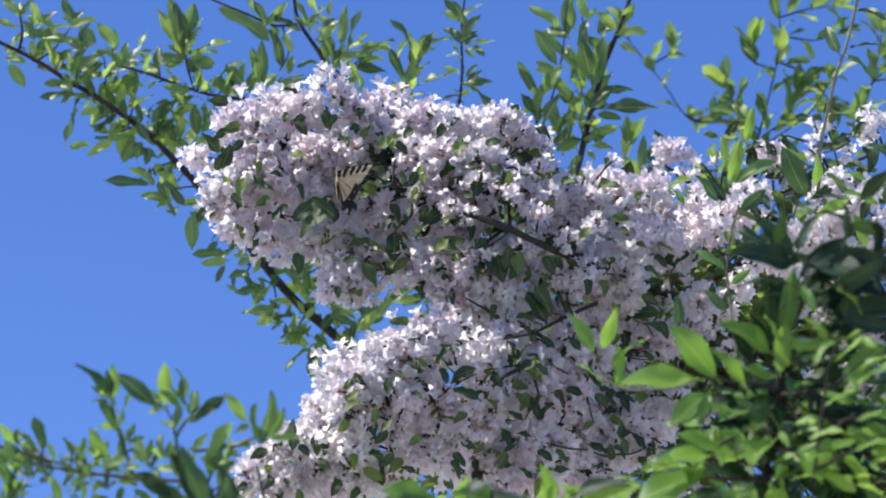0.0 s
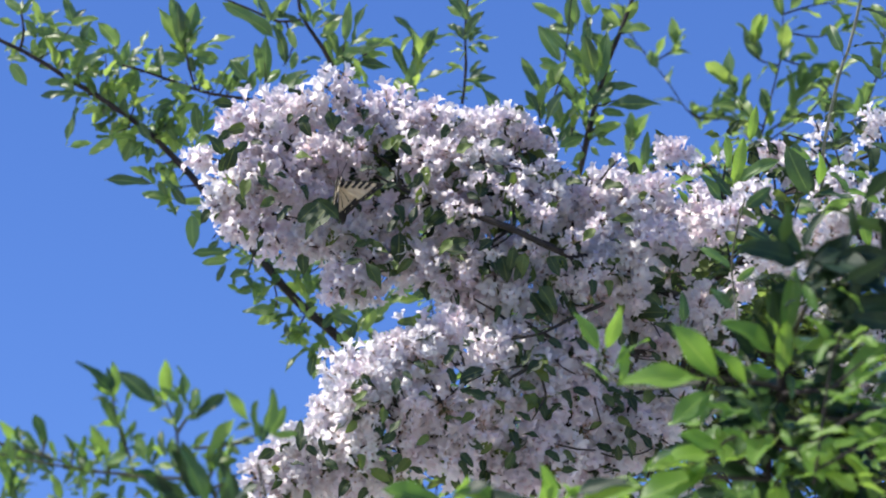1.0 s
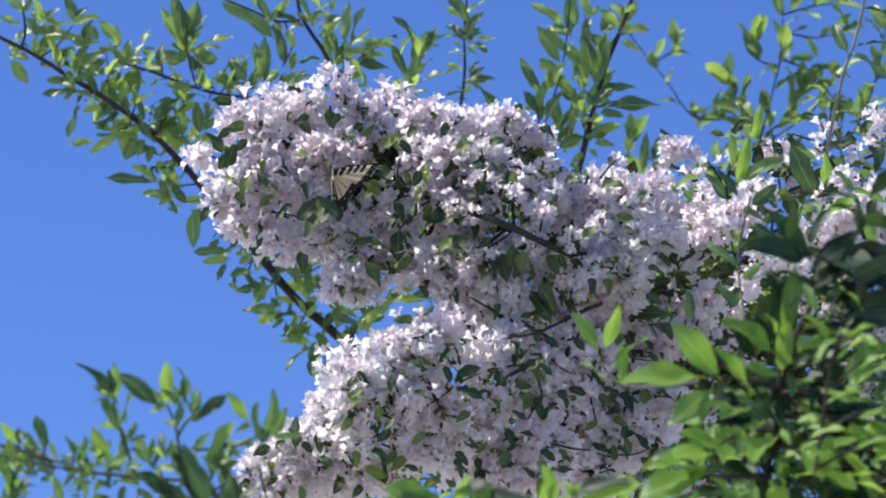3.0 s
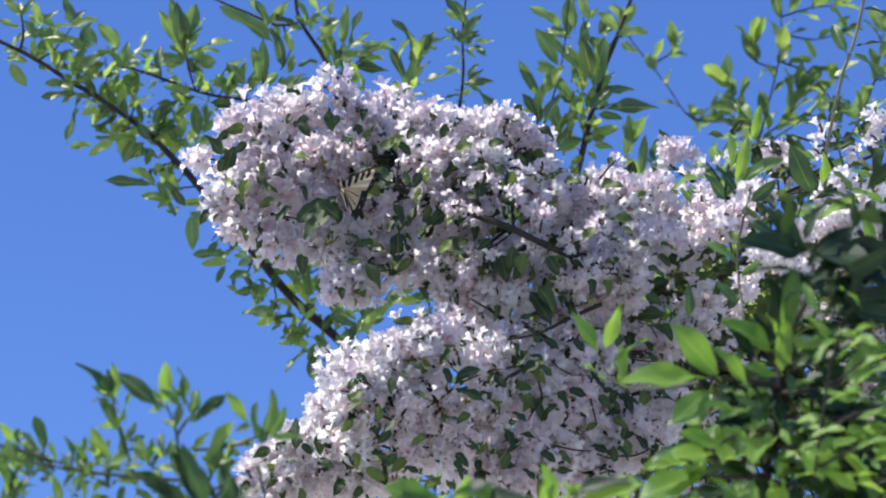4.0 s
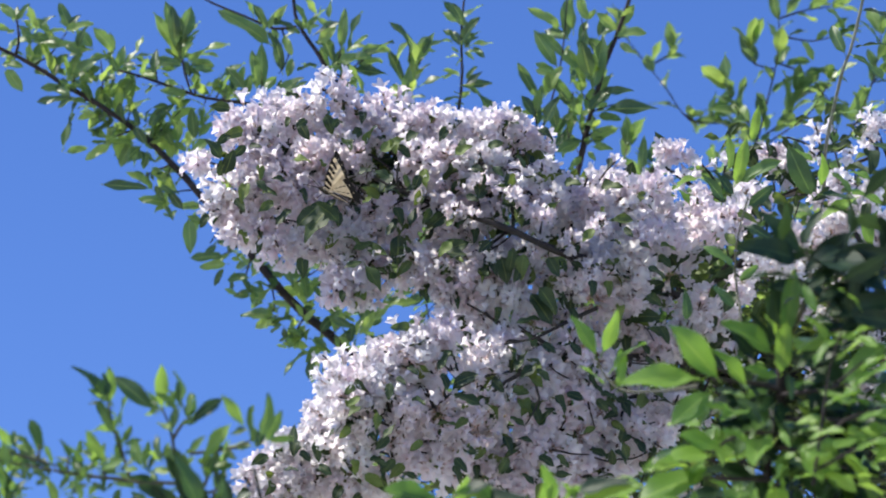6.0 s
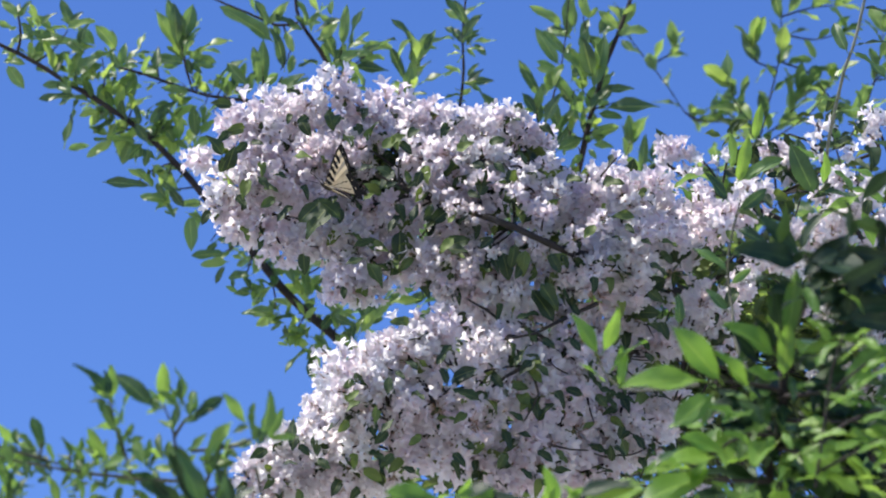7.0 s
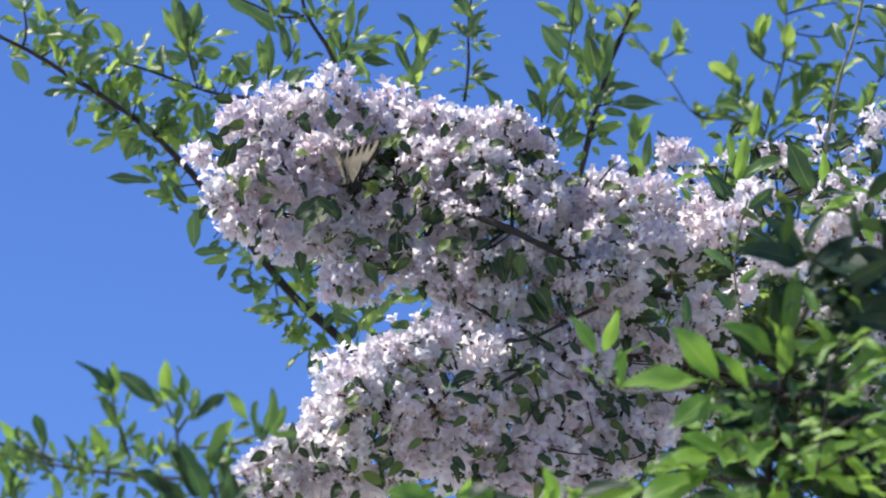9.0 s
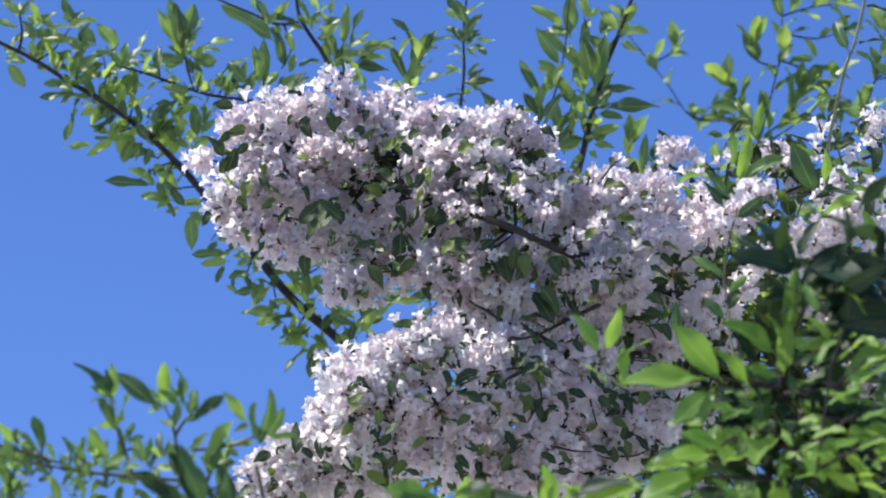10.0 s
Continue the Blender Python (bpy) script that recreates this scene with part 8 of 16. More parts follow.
limb.blade(TREE_LEAF_MESH, (-0.4016, 5.4517, 3.6818), (-0.4289, 5.4344, 3.7026), (0.3, -0.9, 0.1))
limb.blade(TREE_LEAF_MESH, (-0.3964, 5.4482, 3.6748), (-0.4193, 5.4203, 3.6942), (-0.55, -0.7, 0.4))
limb.blade(TREE_LEAF_MESH, (-0.3753, 5.4677, 3.6633), (-0.4196, 5.4742, 3.6739), (-0.4, -0.8, 0.3))
limb.blade(TREE_LEAF_MESH, (-0.3727, 5.4989, 3.6757), (-0.3997, 5.4869, 3.6601), (-0.4, -0.8, 0.3))
limb.blade(TREE_LEAF_MESH, (-0.3933, 5.4181, 3.6736), (-0.3819, 5.4246, 3.6509), (-0.4, -0.8, 0.3))
limb.blade(TREE_LEAF_MESH, (-0.3883, 5.4376, 3.6789), (-0.3715, 5.4286, 3.6652), (-0.55, -0.7, 0.4))
limb.blade(TREE_LEAF_MESH, (-0.3758, 5.4399, 3.6742), (-0.3589, 5.4361, 3.6425), (-0.55, -0.7, 0.4))
limb.blade(TREE_LEAF_MESH, (-0.3822, 5.4452, 3.6712), (-0.3604, 5.4426, 3.6709), (0, -0.6, 0.7))
limb.blade(TREE_LEAF_MESH, (-0.3793, 5.46, 3.6747), (-0.3894, 5.4798, 3.6637), (0, -0.6, 0.7))
limb.blade(TREE_LEAF_MESH, (-0.3701, 5.4768, 3.6396), (-0.3803, 5.4666, 3.6601), (0.3, -0.9, 0.1))
limb.blade(TREE_LEAF_MESH, (-0.3751, 5.515, 3.6583), (-0.3704, 5.5215, 3.6755), (-0.2, -0.9, 0.2))
limb.blade(TREE_LEAF_MESH, (-0.3732, 5.5204, 3.6605), (-0.3871, 5.5077, 3.6636), (-0.2, -0.9, 0.2))
limb.blade(TREE_LEAF_MESH, (-0.3919, 5.4769, 3.7136), (-0.3664, 5.4894, 3.6878), (0.3, -0.9, 0.1))
limb.blade(TREE_LEAF_MESH, (-0.3911, 5.4794, 3.72), (-0.3643, 5.4689, 3.7134), (-0.55, -0.7, 0.4))
limb.blade(TREE_LEAF_MESH, (-0.396, 5.5121, 3.72), (-0.3906, 5.5189, 3.6984), (0.5, -0.75, 0.3))
limb.blade(TREE_LEAF_MESH, (-0.3483, 5.4519, 3.6381), (-0.3441, 5.4464, 3.5839), (0, -0.6, 0.7))
limb.blade(TREE_LEAF_MESH, (-0.3547, 5.4807, 3.6514), (-0.3269, 5.4769, 3.6349), (-0.4, -0.8, 0.3))
limb.blade(TREE_LEAF_MESH, (-0.3089, 5.4572, 3.5968), (-0.3239, 5.445, 3.5813), (0.1, -0.95, 0.1))
limb.blade(TREE_LEAF_MESH, (-0.3049, 5.4814, 3.6109), (-0.3192, 5.4982, 3.6157), (0.3, -0.9, 0.1))
limb.blade(TREE_LEAF_MESH, (-0.2979, 5.4961, 3.5947), (-0.3473, 5.4827, 3.5888), (-0.2, -0.9, 0.2))
limb.blade(TREE_LEAF_MESH, (-0.2943, 5.5332, 3.613), (-0.3192, 5.5299, 3.595), (0.1, -0.95, 0.1))
limb.blade(TREE_LEAF_MESH, (-0.2931, 5.4782, 3.5769), (-0.335, 5.4857, 3.5756), (0.3, -0.9, 0.1))
limb.blade(TREE_LEAF_MESH, (-0.3, 5.4846, 3.5742), (-0.3159, 5.491, 3.5497), (0.1, -0.95, 0.1))
limb.blade(TREE_LEAF_MESH, (-0.2953, 5.5098, 3.6003), (-0.2833, 5.4876, 3.6266), (-0.4, -0.8, 0.3))
limb.blade(TREE_LEAF_MESH, (-0.2907, 5.529, 3.5999), (-0.2722, 5.5087, 3.6078), (0, -0.6, 0.7))
limb.blade(TREE_LEAF_MESH, (-0.2991, 5.5199, 3.6032), (-0.2788, 5.5282, 3.6226), (0, -0.6, 0.7))
limb.blade(TREE_LEAF_MESH, (-0.2764, 5.5171, 3.5938), (-0.2927, 5.5167, 3.6007), (0.3, -0.9, 0.1))
limb.blade(TREE_LEAF_MESH, (-0.2822, 5.5601, 3.6153), (-0.2903, 5.571, 3.6331), (0.3, -0.9, 0.1))
limb.blade(TREE_LEAF_MESH, (-0.2712, 5.5287, 3.5972), (-0.2819, 5.5339, 3.6114), (-0.2, -0.9, 0.2))
limb.blade(TREE_LEAF_MESH, (-0.2618, 5.478, 3.5603), (-0.2512, 5.464, 3.5844), (0.1, -0.95, 0.1))
limb.blade(TREE_LEAF_MESH, (-0.2655, 5.52, 3.5726), (-0.251, 5.5105, 3.5815), (0.5, -0.75, 0.3))
limb.blade(TREE_LEAF_MESH, (-0.2887, 5.506, 3.5454), (-0.2895, 5.4924, 3.5697), (-0.55, -0.7, 0.4))
limb.blade(TREE_LEAF_MESH, (-0.2833, 5.5178, 3.5454), (-0.2992, 5.5041, 3.5499), (0.3, -0.9, 0.1))
limb.blade(TREE_LEAF_MESH, (-0.2623, 5.4933, 3.5409), (-0.2823, 5.4862, 3.5675), (0.5, -0.75, 0.3))
limb.blade(TREE_LEAF_MESH, (-0.2585, 5.5001, 3.5426), (-0.2827, 5.5004, 3.5464), (0.1, -0.95, 0.1))
limb.blade(TREE_LEAF_MESH, (-0.2636, 5.5326, 3.5501), (-0.2891, 5.5244, 3.5471), (0.1, -0.95, 0.1))
limb.blade(TREE_LEAF_MESH, (-0.2418, 5.5034, 3.5327), (-0.2726, 5.5063, 3.5578), (0.3, -0.9, 0.1))
limb.blade(TREE_LEAF_MESH, (-0.248, 5.5334, 3.5452), (-0.2533, 5.5271, 3.5669), (0, -0.6, 0.7))
limb.blade(TREE_LEAF_MESH, (-0.2451, 5.5078, 3.5289), (-0.2679, 5.5238, 3.54), (-0.2, -0.9, 0.2))
limb.blade(TREE_LEAF_MESH, (-0.2552, 5.5069, 3.5244), (-0.2396, 5.4847, 3.5506), (0, -0.6, 0.7))
limb.blade(TREE_LEAF_MESH, (-0.262, 5.5071, 3.5266), (-0.2605, 5.5052, 3.5535), (0.1, -0.95, 0.1))
limb.blade(SLIM_LEAF_MESH, (-0.2244, 5.5099, 3.5113), (-0.2816, 5.5167, 3.5217), (-0.2, -0.9, 0.2))
limb.blade(TREE_LEAF_MESH, (-0.2274, 5.5548, 3.5249), (-0.2626, 5.5598, 3.5129), (0.3, -0.9, 0.1))
limb.blade(TREE_LEAF_MESH, (-0.2322, 5.5266, 3.5136), (-0.2697, 5.5346, 3.5254), (-0.4, -0.8, 0.3))
limb.blade(TREE_LEAF_MESH, (-0.2256, 5.5332, 3.5205), (-0.2487, 5.5552, 3.5108), (-0.2, -0.9, 0.2))
limb.blade(TREE_LEAF_MESH, (-0.2267, 5.5527, 3.5284), (-0.2414, 5.5404, 3.542), (-0.4, -0.8, 0.3))
limb.blade(TREE_LEAF_MESH, (-0.2234, 5.5471, 3.5076), (-0.2417, 5.5528, 3.5035), (0.1, -0.95, 0.1))
limb.blade(TREE_LEAF_MESH, (-0.2305, 5.5762, 3.5215), (-0.2468, 5.5839, 3.5262), (0.3, -0.9, 0.1))
limb.blade(TREE_LEAF_MESH, (-0.2213, 5.5869, 3.524), (-0.2398, 5.5794, 3.5225), (0.5, -0.75, 0.3))
limb.blade(TREE_LEAF_MESH, (-0.2319, 5.4918, 3.5237), (-0.2105, 5.4772, 3.5156), (0.3, -0.9, 0.1))
limb.blade(TREE_LEAF_MESH, (-0.2367, 5.5041, 3.5267), (-0.2218, 5.503, 3.5316), (-0.55, -0.7, 0.4))
limb.blade(TREE_LEAF_MESH, (-0.2303, 5.5198, 3.5336), (-0.2157, 5.5034, 3.5327), (0, -0.6, 0.7))
limb.blade(TREE_LEAF_MESH, (-0.2145, 5.5504, 3.482), (-0.22, 5.5354, 3.506), (-0.4, -0.8, 0.3))
limb.blade(TREE_LEAF_MESH, (-0.2153, 5.5895, 3.4907), (-0.2311, 5.5853, 3.4949), (0.3, -0.9, 0.1))
limb.blade(TREE_LEAF_MESH, (-0.1799, 5.5391, 3.4695), (-0.2258, 5.5313, 3.4459), (-0.55, -0.7, 0.4))
limb.blade(TREE_LEAF_MESH, (-0.1768, 5.5417, 3.4653), (-0.1876, 5.5378, 3.4299), (-0.4, -0.8, 0.3))
limb.blade(TREE_LEAF_MESH, (-0.1831, 5.5826, 3.4894), (-0.2217, 5.5705, 3.4935), (-0.4, -0.8, 0.3))
limb.blade(TREE_LEAF_MESH, (-0.1734, 5.5383, 3.4489), (-0.1883, 5.5216, 3.4723), (0, -0.6, 0.7))
limb.blade(TREE_LEAF_MESH, (-0.1808, 5.5568, 3.4509), (-0.1814, 5.5391, 3.4684), (0.3, -0.9, 0.1))
limb.blade(TREE_LEAF_MESH, (-0.1883, 5.5222, 3.482), (-0.2076, 5.4999, 3.4923), (-0.2, -0.9, 0.2))
limb.blade(TREE_LEAF_MESH, (-0.1883, 5.5408, 3.4836), (-0.1864, 5.5231, 3.4958), (-0.2, -0.9, 0.2))
limb.blade(TREE_LEAF_MESH, (-0.1909, 5.5487, 3.4917), (-0.1982, 5.541, 3.5033), (-0.4, -0.8, 0.3))
limb.blade(TREE_LEAF_MESH, (-0.2037, 5.4749, 3.5367), (-0.218, 5.4437, 3.5695), (0.5, -0.75, 0.3))
limb.blade(TREE_LEAF_MESH, (-0.2078, 5.517, 3.5586), (-0.1859, 5.5182, 3.585), (-0.55, -0.7, 0.4))
limb.blade(TREE_LEAF_MESH, (-0.2258, 5.5012, 3.5821), (-0.2005, 5.5191, 3.5562), (0, -0.6, 0.7))
limb.blade(TREE_LEAF_MESH, (-0.2221, 5.5258, 3.5871), (-0.1964, 5.5103, 3.5804), (0.3, -0.9, 0.1))
limb.blade(TREE_LEAF_MESH, (-0.2312, 5.5348, 3.5976), (-0.2246, 5.5561, 3.5808), (-0.55, -0.7, 0.4))
limb.blade(TREE_LEAF_MESH, (-0.1869, 5.5038, 3.5304), (-0.1867, 5.484, 3.5674), (0.3, -0.9, 0.1))
limb.blade(TREE_LEAF_MESH, (-0.1923, 5.5124, 3.5376), (-0.2041, 5.491, 3.5571), (0.3, -0.9, 0.1))
limb.blade(TREE_LEAF_MESH, (-0.1852, 5.5203, 3.5397), (-0.1765, 5.5202, 3.5601), (0.5, -0.75, 0.3))
limb.blade(TREE_LEAF_MESH, (-0.1774, 5.5224, 3.5615), (-0.1658, 5.5241, 3.5419), (-0.55, -0.7, 0.4))
limb.blade(TREE_LEAF_MESH, (-0.1714, 5.5284, 3.5659), (-0.1565, 5.5427, 3.571), (-0.4, -0.8, 0.3))
limb.blade(TREE_LEAF_MESH, (-0.173, 5.527, 3.5669), (-0.1611, 5.5447, 3.5662), (0, -0.6, 0.7))
limb.blade(TREE_LEAF_MESH, (-0.1662, 5.5117, 3.532), (-0.1449, 5.4964, 3.5126), (-0.4, -0.8, 0.3))
limb.blade(TREE_LEAF_MESH, (-0.1725, 5.5154, 3.5332), (-0.1594, 5.5298, 3.5449), (0.1, -0.95, 0.1))
limb.blade(TREE_LEAF_MESH, (-0.155, 5.4901, 3.4991), (-0.1226, 5.4731, 3.4843), (-0.2, -0.9, 0.2))
limb.blade(TREE_LEAF_MESH, (-0.153, 5.507, 3.5099), (-0.1449, 5.5175, 3.4886), (0.3, -0.9, 0.1))
limb.blade(TREE_LEAF_MESH, (-0.1559, 5.5032, 3.5), (-0.1414, 5.4875, 3.5102), (0.5, -0.75, 0.3))
limb.blade(TREE_LEAF_MESH, (-0.1705, 5.5375, 3.4943), (-0.1498, 5.5363, 3.522), (0.3, -0.9, 0.1))
limb.blade(TREE_LEAF_MESH, (-0.1749, 5.5765, 3.5148), (-0.1704, 5.5703, 3.5313), (0.5, -0.75, 0.3))
limb.blade(TREE_LEAF_MESH, (-0.1734, 5.5862, 3.5046), (-0.1511, 5.5939, 3.5158), (-0.2, -0.9, 0.2))
limb.blade(TREE_LEAF_MESH, (-0.1296, 5.5226, 3.4719), (-0.1183, 5.5165, 3.5038), (0.5, -0.75, 0.3))
limb.blade(TREE_LEAF_MESH, (-0.1356, 5.5304, 3.4733), (-0.1364, 5.5125, 3.4862), (0.1, -0.95, 0.1))
limb.blade(TREE_LEAF_MESH, (-0.131, 5.5332, 3.4752), (-0.1341, 5.5144, 3.4947), (0, -0.6, 0.7))
limb.blade(TREE_LEAF_MESH, (-0.1117, 5.5268, 3.5064), (-0.1212, 5.5183, 3.5376), (0.5, -0.75, 0.3))
limb.blade(TREE_LEAF_MESH, (-0.1188, 5.5494, 3.5143), (-0.1354, 5.5413, 3.5221), (0.1, -0.95, 0.1))
limb.blade(TREE_LEAF_MESH, (-0.1103, 5.5612, 3.5195), (-0.0988, 5.5569, 3.54), (0.5, -0.75, 0.3))
limb.blade(TREE_LEAF_MESH, (-0.1152, 5.4955, 3.4746), (-0.09, 5.4955, 3.5124), (0.3, -0.9, 0.1))
limb.blade(TREE_LEAF_MESH, (-0.118, 5.5276, 3.4891), (-0.1154, 5.5282, 3.5126), (0, -0.6, 0.7))
limb.blade(TREE_LEAF_MESH, (-0.1084, 5.4986, 3.4731), (-0.079, 5.4943, 3.4689), (0.3, -0.9, 0.1))
limb.blade(TREE_LEAF_MESH, (-0.1088, 5.5281, 3.5013), (-0.0786, 5.5342, 3.5155), (0.3, -0.9, 0.1))
limb.blade(TREE_LEAF_MESH, (-0.1142, 5.5632, 3.507), (-0.0938, 5.5805, 3.5027), (0.1, -0.95, 0.1))
limb.blade(TREE_LEAF_MESH, (-0.1063, 5.5529, 3.5029), (-0.0928, 5.5525, 3.5203), (-0.4, -0.8, 0.3))
limb.blade(TREE_LEAF_MESH, (-0.0959, 5.4971, 3.4963), (-0.0703, 5.477, 3.5222), (0.1, -0.95, 0.1))
limb.blade(TREE_LEAF_MESH, (-0.0945, 5.5394, 3.5118), (-0.0969, 5.5296, 3.5408), (0.1, -0.95, 0.1))
limb.blade(TREE_LEAF_MESH, (-0.1025, 5.5393, 3.5043), (-0.111, 5.5376, 3.5311), (-0.55, -0.7, 0.4))
limb.blade(TREE_LEAF_MESH, (-0.0796, 5.4968, 3.5199), (-0.0295, 5.4894, 3.5253), (-0.55, -0.7, 0.4))
limb.blade(TREE_LEAF_MESH, (-0.0764, 5.4989, 3.5147), (-0.0606, 5.5088, 3.5425), (0.1, -0.95, 0.1))
limb.blade(TREE_LEAF_MESH, (-0.0812, 5.5107, 3.5235), (-0.0687, 5.4997, 3.5451), (-0.55, -0.7, 0.4))
limb.blade(TREE_LEAF_MESH, (-0.0694, 5.489, 3.529), (-0.0383, 5.4893, 3.5421), (-0.2, -0.9, 0.2))
limb.blade(TREE_LEAF_MESH, (-0.0765, 5.5069, 3.5367), (-0.0604, 5.522, 3.5316), (-0.2, -0.9, 0.2))
limb.blade(TREE_LEAF_MESH, (-0.0636, 5.4988, 3.5322), (-0.0599, 5.4928, 3.5473), (-0.4, -0.8, 0.3))
limb.blade(TREE_LEAF_MESH, (-0.0772, 5.4904, 3.546), (-0.047, 5.4994, 3.5623), (-0.55, -0.7, 0.4))
limb.blade(TREE_LEAF_MESH, (-0.0796, 5.5322, 3.5542), (-0.0699, 5.5122, 3.5685), (0.5, -0.75, 0.3))
limb.blade(TREE_LEAF_MESH, (-0.0624, 5.4993, 3.5553), (-0.0264, 5.5047, 3.5542), (-0.2, -0.9, 0.2))
limb.blade(TREE_LEAF_MESH, (-0.0642, 5.5174, 3.5662), (-0.0461, 5.5303, 3.5837), (0.5, -0.75, 0.3))
limb.blade(TREE_LEAF_MESH, (-0.0583, 5.5349, 3.574), (-0.0368, 5.5177, 3.5748), (0.1, -0.95, 0.1))
limb.blade(TREE_LEAF_MESH, (-0.1467, 5.5068, 3.4815), (-0.121, 5.5038, 3.4605), (0.3, -0.9, 0.1))
limb.blade(TREE_LEAF_MESH, (-0.1421, 5.5372, 3.4849), (-0.1197, 5.5492, 3.4998), (-0.2, -0.9, 0.2))
limb.blade(TREE_LEAF_MESH, (-0.1492, 5.5285, 3.4878), (-0.1418, 5.549, 3.476), (0.1, -0.95, 0.1))
limb.blade(TREE_LEAF_MESH, (-0.1568, 5.5222, 3.465), (-0.1777, 5.5186, 3.4858), (-0.55, -0.7, 0.4))
limb.blade(TREE_LEAF_MESH, (-0.151, 5.5384, 3.467), (-0.1715, 5.5363, 3.4711), (0.5, -0.75, 0.3))
limb.blade(TREE_LEAF_MESH, (-0.1976, 5.5583, 3.4791), (-0.2141, 5.5354, 3.4914), (0.1, -0.95, 0.1))
limb.blade(TREE_LEAF_MESH, (-0.2046, 5.5819, 3.4847), (-0.2097, 5.5867, 3.5041), (0.5, -0.75, 0.3))
limb.blade(TREE_LEAF_MESH, (-0.1719, 5.4788, 3.5099), (-0.1904, 5.4753, 3.4938), (-0.2, -0.9, 0.2))
limb.blade(TREE_LEAF_MESH, (-0.1737, 5.4796, 3.5135), (-0.1915, 5.4899, 3.5247), (0, -0.6, 0.7))
limb.blade(TREE_LEAF_MESH, (-0.1425, 5.5301, 3.5103), (-0.157, 5.5312, 3.5358), (0.3, -0.9, 0.1))
limb.blade(TREE_LEAF_MESH, (-0.1442, 5.5304, 3.5133), (-0.1613, 5.5294, 3.5172), (0, -0.6, 0.7))
limb.blade(TREE_LEAF_MESH, (-0.1498, 5.56, 3.5234), (-0.1471, 5.5507, 3.5375), (-0.55, -0.7, 0.4))
limb.blade(SLIM_LEAF_MESH, (-0.3573, 5.3974, 3.846), (-0.3925, 5.3634, 3.9076), (0.1, -0.95, 0.1))
limb.blade(TREE_LEAF_MESH, (-0.3515, 5.4136, 3.8476), (-0.3796, 5.4053, 3.8703), (0.5, -0.75, 0.3))
limb.blade(TREE_LEAF_MESH, (-0.3536, 5.4007, 3.8403), (-0.3957, 5.3908, 3.8505), (-0.4, -0.8, 0.3))
limb.blade(SLIM_LEAF_MESH, (-0.3583, 5.389, 3.8497), (-0.3763, 5.3627, 3.9248), (0, -0.6, 0.7))
limb.blade(TREE_LEAF_MESH, (-0.3673, 5.4222, 3.8559), (-0.3542, 5.4232, 3.8894), (0.3, -0.9, 0.1))
limb.blade(SLIM_LEAF_MESH, (-0.3624, 5.3658, 3.851), (-0.3672, 5.3335, 3.9027), (0.1, -0.95, 0.1))
limb.blade(TREE_LEAF_MESH, (-0.3635, 5.4114, 3.8647), (-0.3558, 5.4074, 3.8955), (0, -0.6, 0.7))
limb.blade(TREE_LEAF_MESH, (-0.3677, 5.3922, 3.8624), (-0.3423, 5.374, 3.875), (0.5, -0.75, 0.3))
limb.blade(TREE_LEAF_MESH, (-0.3569, 5.381, 3.8671), (-0.3411, 5.3667, 3.9165), (0.3, -0.9, 0.1))
limb.blade(TREE_LEAF_MESH, (-0.3563, 5.3994, 3.881), (-0.3328, 5.399, 3.9087), (-0.55, -0.7, 0.4))
limb.blade(TREE_LEAF_MESH, (-0.351, 5.3852, 3.8657), (-0.3571, 5.3726, 3.898), (0.3, -0.9, 0.1))
limb.blade(TREE_LEAF_MESH, (-0.3547, 5.4138, 3.8574), (-0.3381, 5.3936, 3.888), (-0.55, -0.7, 0.4))
limb.blade(TREE_LEAF_MESH, (-0.3611, 5.4207, 3.8559), (-0.3703, 5.3946, 3.8705), (-0.4, -0.8, 0.3))
limb.blade(TREE_LEAF_MESH, (-0.3529, 5.4593, 3.8711), (-0.3297, 5.4559, 3.8883), (0.1, -0.95, 0.1))
limb.blade(TREE_LEAF_MESH, (-0.3561, 5.3876, 3.8437), (-0.3445, 5.3595, 3.8595), (-0.4, -0.8, 0.3))
limb.blade(TREE_LEAF_MESH, (-0.3598, 5.4082, 3.8592), (-0.3459, 5.4164, 3.8703), (0.3, -0.9, 0.1))
limb.blade(TREE_LEAF_MESH, (-0.3617, 5.4318, 3.8589), (-0.362, 5.4253, 3.8741), (0.1, -0.95, 0.1))
limb.blade(TREE_LEAF_MESH, (-0.3494, 5.3944, 3.8439), (-0.3338, 5.3971, 3.8594), (0.5, -0.75, 0.3))
limb.blade(TREE_LEAF_MESH, (-0.3573, 5.424, 3.8632), (-0.3419, 5.4295, 3.8705), (0.5, -0.75, 0.3))
limb.blade(TREE_LEAF_MESH, (-0.3495, 5.4231, 3.8496), (-0.3361, 5.4339, 3.8537), (-0.2, -0.9, 0.2))
limb.blade(TREE_LEAF_MESH, (-0.3506, 5.3581, 3.8609), (-0.3623, 5.3522, 3.8993), (-0.4, -0.8, 0.3))
limb.blade(TREE_LEAF_MESH, (-0.3492, 5.3783, 3.8649), (-0.3345, 5.3671, 3.8817), (-0.4, -0.8, 0.3))
limb.sprinkle(TREE_LEAF_MESH, 0, 0.2, 1.0, 36, 0.034)
limb.sprinkle(TREE_LEAF_MESH, 1, 0.2, 1.0, 16, 0.034)
limb.blade(TREE_LEAF_MESH, (-0.1959, 5.5298, 3.5648), (-0.1835, 5.5366, 3.6059), (0.3, -0.9, 0.1))
limb.blade(TREE_LEAF_MESH, (-0.2073, 5.5079, 3.5339), (-0.187, 5.5203, 3.5074), (0.5, -0.75, 0.3))
limb.blade(TREE_LEAF_MESH, (-0.2745, 5.4632, 3.6286), (-0.2539, 5.4683, 3.6667), (0.3, -0.9, 0.1))
